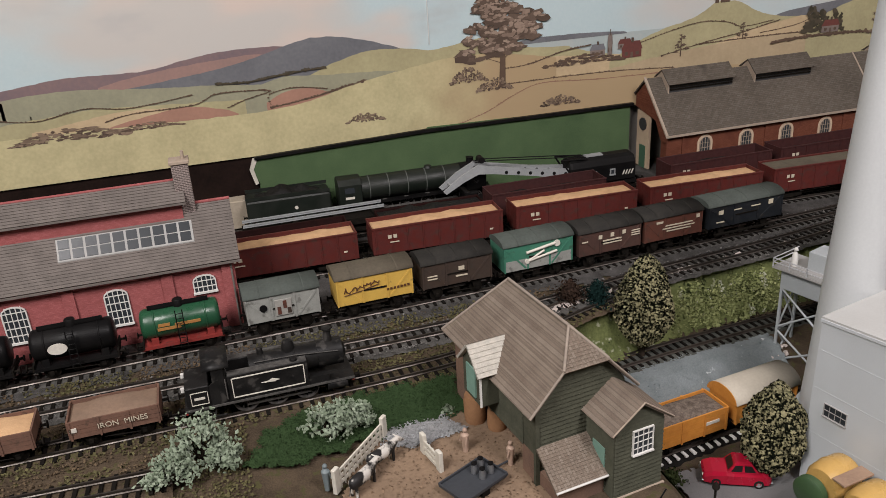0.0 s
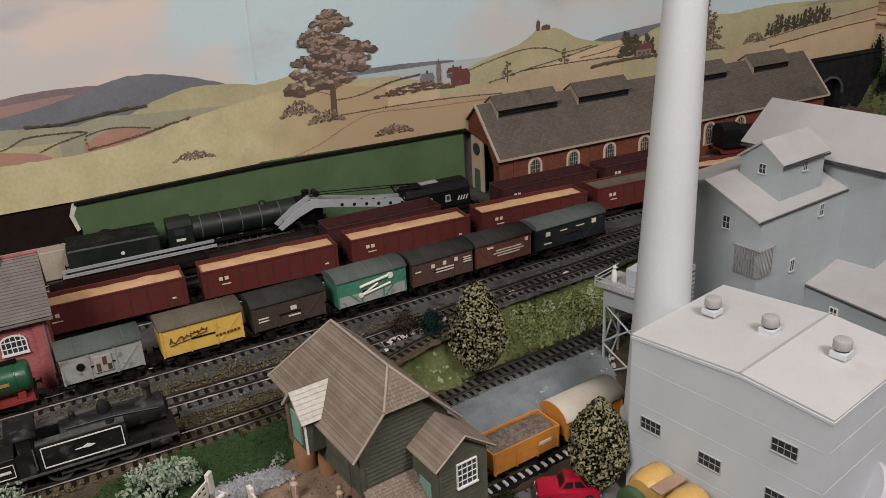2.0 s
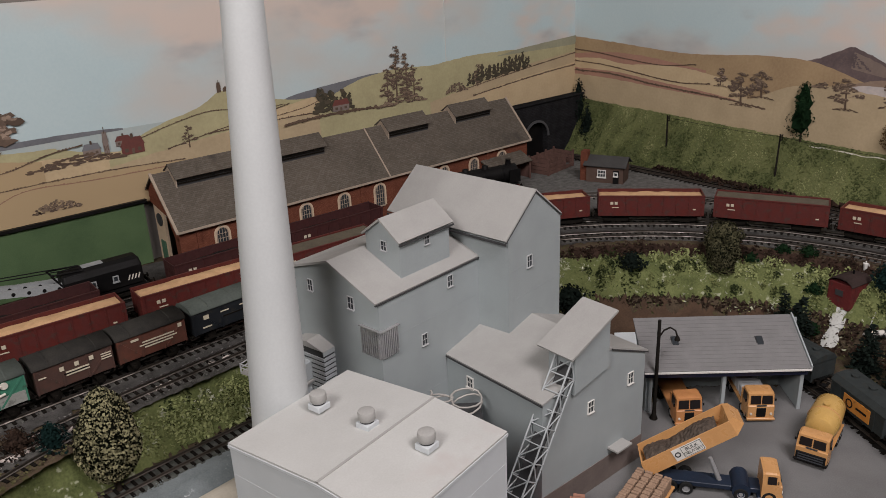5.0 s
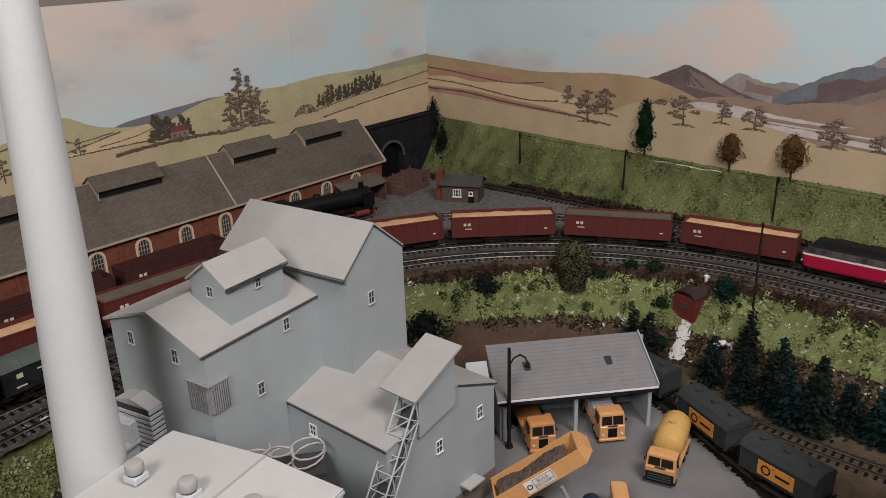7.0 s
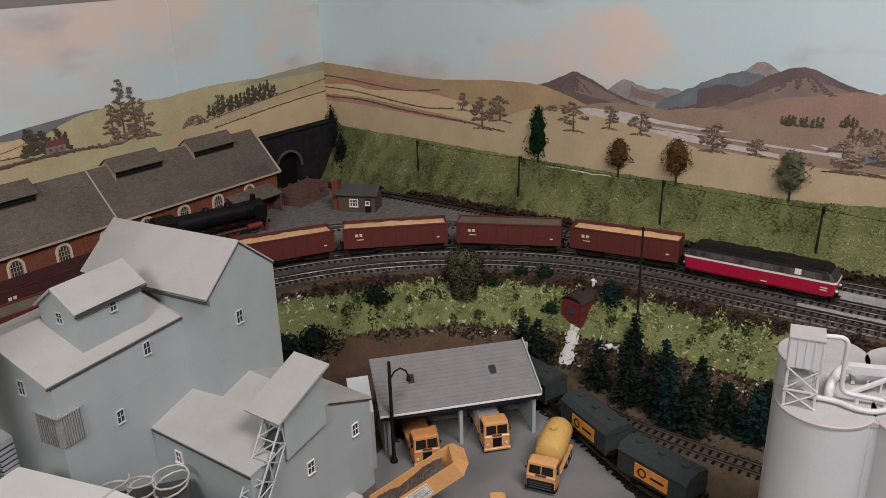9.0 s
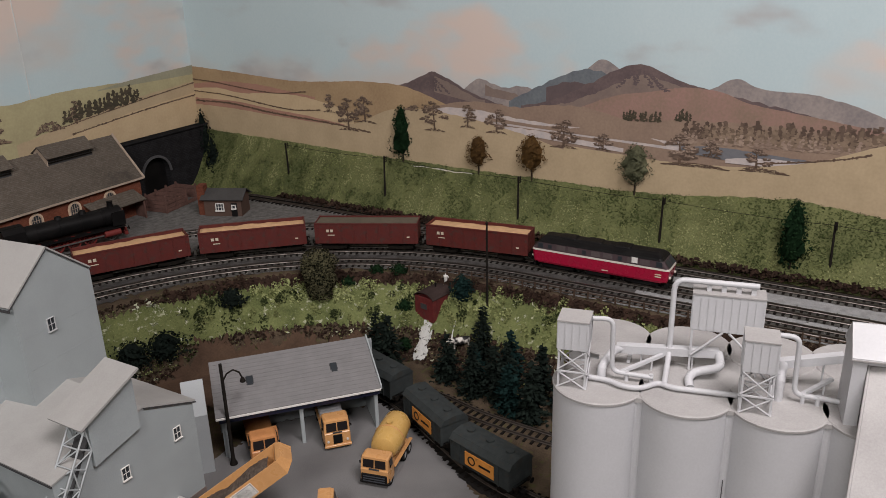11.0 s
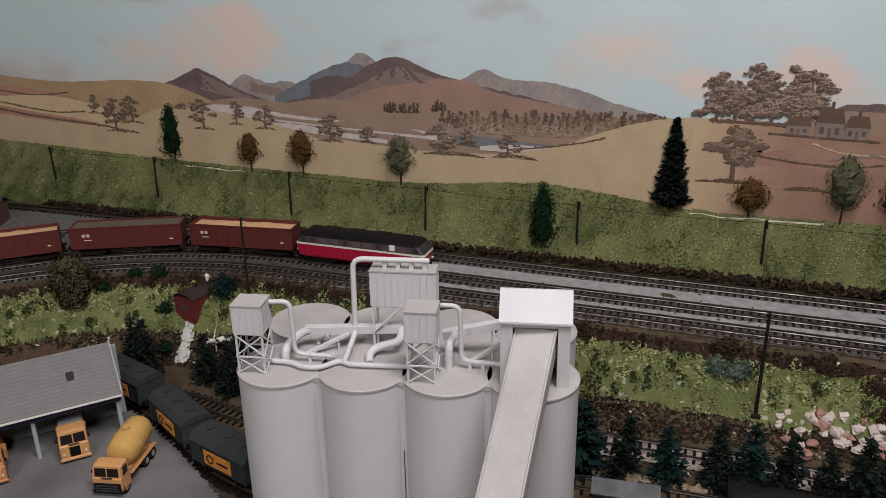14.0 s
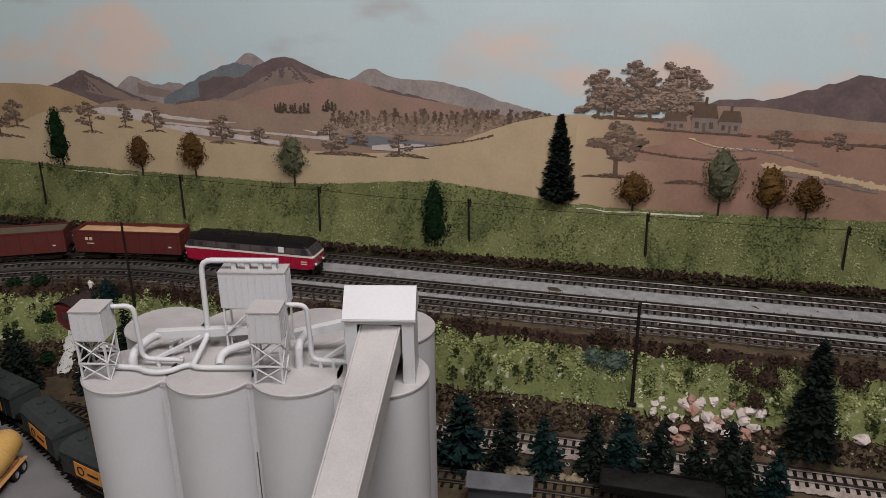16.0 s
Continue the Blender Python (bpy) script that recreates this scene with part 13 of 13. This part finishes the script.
V = [Vector(p) for p in v]
for nm, f in (("windscreen", (1, 2, 6, 5)), ("rear_window", (3, 0, 4, 7))):
    part(nm, Geo().face(inset([V[i] for i in f])), WINDSCREEN, top)
for f in ((0, 1, 5, 4), (2, 3, 7, 6)):
    a, b, c, d = [V[i] for i in f]
    for u0, u1 in ((0.06, 0.48), (0.52, 0.94)):
        q = [a.lerp(b, u0), a.lerp(b, u1), d.lerp(c, u1), d.lerp(c, u0)]
        part("side_window", Geo().face(inset(q, 0.06, 0.16)), WINDSCREEN, top)
part("front_bumper", Geo().box(0.0262, -0.0100, 0.0042, 0.0282, 0.0100, 0.0058, 0.0005), CHURN, th)
part("rear_bumper", Geo().box(-0.0278, -0.0095, 0.0042, -0.0258, 0.0095, 0.0058, 0.0005), CHURN, th)
part("grille", Geo().box(0.0266, -0.0045, 0.0060, 0.0276, 0.0045, 0.0092, 0.0003), CHURN, th)
for s in (-1, 1):
    part("headlamp", Geo().cyl((0.0262, s * 0.0070, 0.0090), (0.0276, s * 0.0070, 0.0090), 0.0014, n=12), LAMPGLASS, th)
    for wx in (-0.0165, 0.0165):
        road_wheel(th, wx, s * 0.0100, 0.0040, 0.0024)

# green tractor unit with two yellow drums
GREENPAINT = paintwork("dark_green_machine_paint", (0.055, 0.10, 0.045), (0.035, 0.07, 0.03), rough=0.4, dirt=0.75)
th = thing("mixer_plant", pose(0.6800, 0.5890, GZ, 0, 0, -83), "green mixing plant on legs with two yellow drums", "mixing plant")
part("base_frame", Geo().box(-0.030, -0.016, 0.004, 0.032, 0.012, 0.008, 0.0006), GREENPAINT, th)
part("engine_box", Geo().box(-0.026, -0.012, 0.008, 0.028, 0.008, 0.0285, 0.0012), GREENPAINT, th)
part("saddle_plate", Geo().box(-0.0060, -0.0150, 0.0555, 0.0050, 0.0140, 0.0575, 0.0004), SLAB, th, "flat grey-brown plank between the drums")
for x in (-0.0165, 0.0165):
    d = part("drum", Geo().lathe([(0.0, -0.0165), (0.0105, -0.0162), (0.0142, -0.0125), (0.0154, 0.0), (0.0150, 0.0105), (0.0125, 0.0155), (0.0, 0.0165)], n=28), YELLOWTANK, th, "ochre-yellow drum", at=pose(x, 0.001, 0.0440, 90, 0, 6))
    part("hoop", Geo().lathe([(0.0155, -0.0012), (0.0158, 0.0), (0.0155, 0.0012)], n=28), YELLOWTANK, d)
    part("drum_cover", Geo().lathe([(0.0, -0.0050), (0.0100, -0.0046), (0.0124, -0.002), (0.0124, 0.0035), (0.0105, 0.0048), (0.0, 0.005)], n=24), GREENPAINT, th, "domed green end cover", at=pose(x, -0.0215, 0.0400, 90, 0, 8))
    for y in (-0.011, 0.009):
        part("cradle", Geo().box(x - 0.0090, y - 0.0010, 0.0280, x + 0.0090, y + 0.0010, 0.0335), GREENPAINT, th)
for x in (-0.023, 0.025):
    for s in (-1, 1):
        road_wheel(th, x, s * 0.0135 - 0.002, 0.0048, 0.003)
part("hose", Geo().tube([(-0.004, -0.0260, 0.036), (-0.001, -0.031, 0.040), (0.004, -0.033, 0.036), (0.004, -0.033, 0.010)], 0.0016, 8), BLACK, th)

# grounded maroon van body on the slope, a chalk fall below it
MAROONHUT = paintwork("faded_maroon_planks", (0.13, 0.018, 0.018), (0.085, 0.013, 0.013), rough=0.7, dirt=0.6)
zv = -0.040
th = thing("grounded_van", pose(1.4640, 0.5400, zv, 0, 0, -10), "maroon grounded van body used as a hut", "hut")
part("body", Geo().box(-0.0200, -0.0150, -0.006, 0.0200, 0.0150, 0.0270, 0.0006), MAROONHUT, th)
for k in range(5):
    for s in (-1, 1):
        part("plank", Geo().box(-0.0198 + 0.0080 * k, s * 0.0150, -0.004, -0.0124 + 0.0080 * k, s * 0.0155, 0.0265), MAROONHUT, th)
prof = [(-0.0166, 0.0266), (-0.0140, 0.0300), (-0.008, 0.0330), (0.0, 0.0342), (0.008, 0.0330), (0.0140, 0.0300), (0.0166, 0.0266)]
g = Geo().prism(prof + [(p[0], p[1] - 0.0010) for p in prof[::-1]], "x", -0.0214, 0.0214)
part("roof", g, material("dark_felt_roof", (0.05, 0.035, 0.032), (0.03, 0.022, 0.02), rough=0.9), th)
part("stove_pipe", Geo().cyl((0.004, 0.0, 0.033), (0.004, 0.0, 0.039), 0.0012, n=8), BLACK, th)
part("end_window", Geo().box(-0.0206, -0.0060, 0.010, -0.0199, 0.0060, 0.0190), MAROONHUT, th)
part("window_pane", Geo().box(-0.0208, -0.0052, 0.0108, -0.0204, 0.0052, 0.0182), DARKLINE, th)
CHALK = material("white_plaster_fall", (0.55, 0.55, 0.52), (0.38, 0.39, 0.37), rough=0.6, mix=0.6)
def fall(pts, w, label):
    g = Geo()
    line = smooth_line([(*p, 0) for p in pts], 0.003)
    v = []
    for i, p in enumerate(line):
        u = (line[min(i + 1, len(line) - 1)] - line[max(i - 1, 0)]).normalized()
        n = Vector((-u.y, u.x, 0)) * w * random.uniform(0.7, 1.25)
        for k in (-1, -0.4, 0.4, 1):
            q = p + n * k
            v.append((q.x, q.y, h(q.x, q.y) + (random.uniform(0.0022, 0.0040) if abs(k) < 1 else 0.0003)))
    g.mesh(v, [(i * 4 + k, (i + 1) * 4 + k, (i + 1) * 4 + k + 1, i * 4 + k + 1)[::-1] for i in range(len(line) - 1) for k in range(3)], True)
    solid("chalk_fall", g, CHALK, label, "waterfall", kind="structure")
fall([(1.446, 0.537), (1.436, 0.537), (1.426, 0.537), (1.411, 0.535)], 0.0082, "white plaster waterfall running down the slope")
fall([(1.452, 0.5015), (1.443, 0.501), (1.433, 0.499)], 0.0014, "narrow white plaster streak on the slope")
# low grey roof beside the lower loop
th = thing("low_grey_hut", pose(1.298, -0.028, LOW, 0, 0, 95), "low grey-roofed hut beside the lower loop", "hut")
part("wall", Geo().box(-0.028, -0.010, 0, 0.028, 0.010, 0.030), TRAILERGREY, th)
part("roof", Geo().prism([(-0.0125, 0.0300), (0.0, 0.0390), (0.0125, 0.0300), (0.0125, 0.0312), (0.0, 0.0404), (-0.0125, 0.0312)], "x", -0.030, 0.030), TRAILERGREY, th)
# cable coils behind the flat works roof
CABLE = material("pale_wire_coil", (0.45, 0.43, 0.40), (0.3, 0.28, 0.26), rough=0.5)
for i, (x, y, z, r) in enumerate([(0.868, 0.652, 0.018, 0.014), (0.884, 0.640, 0.016, 0.012), (0.903, 0.628, 0.014, 0.016)]):
    rnd = random.Random(i)
    pts = [(x + r * (1 + 0.1 * math.sin(k)) * math.cos(k * 0.5), y + r * 0.8 * math.sin(k * 0.5), z + 0.004 * math.sin(k * 0.37 + i) + 0.0004 * k) for k in range(26)]
    solid("cable_coil", Geo().tube(pts, 0.0009, 6), CABLE, "loose coil of pale wire behind the works roof", "cable", "cable coils")
box = thing("cable_shelf", pose(0.885, 0.640, LOW, 0, 0, -38), "dark board carrying cable coils behind the works", "shelf")
part("board", Geo().box(-0.035, -0.016, 0.094, 0.035, 0.016, 0.098), DARKLINE, box)
for s in (-1, 1):
    part("support", Geo().box(s * 0.028 - 0.003, -0.012, 0.0, s * 0.028 + 0.003, 0.012, 0.094), DARKLINE, box)
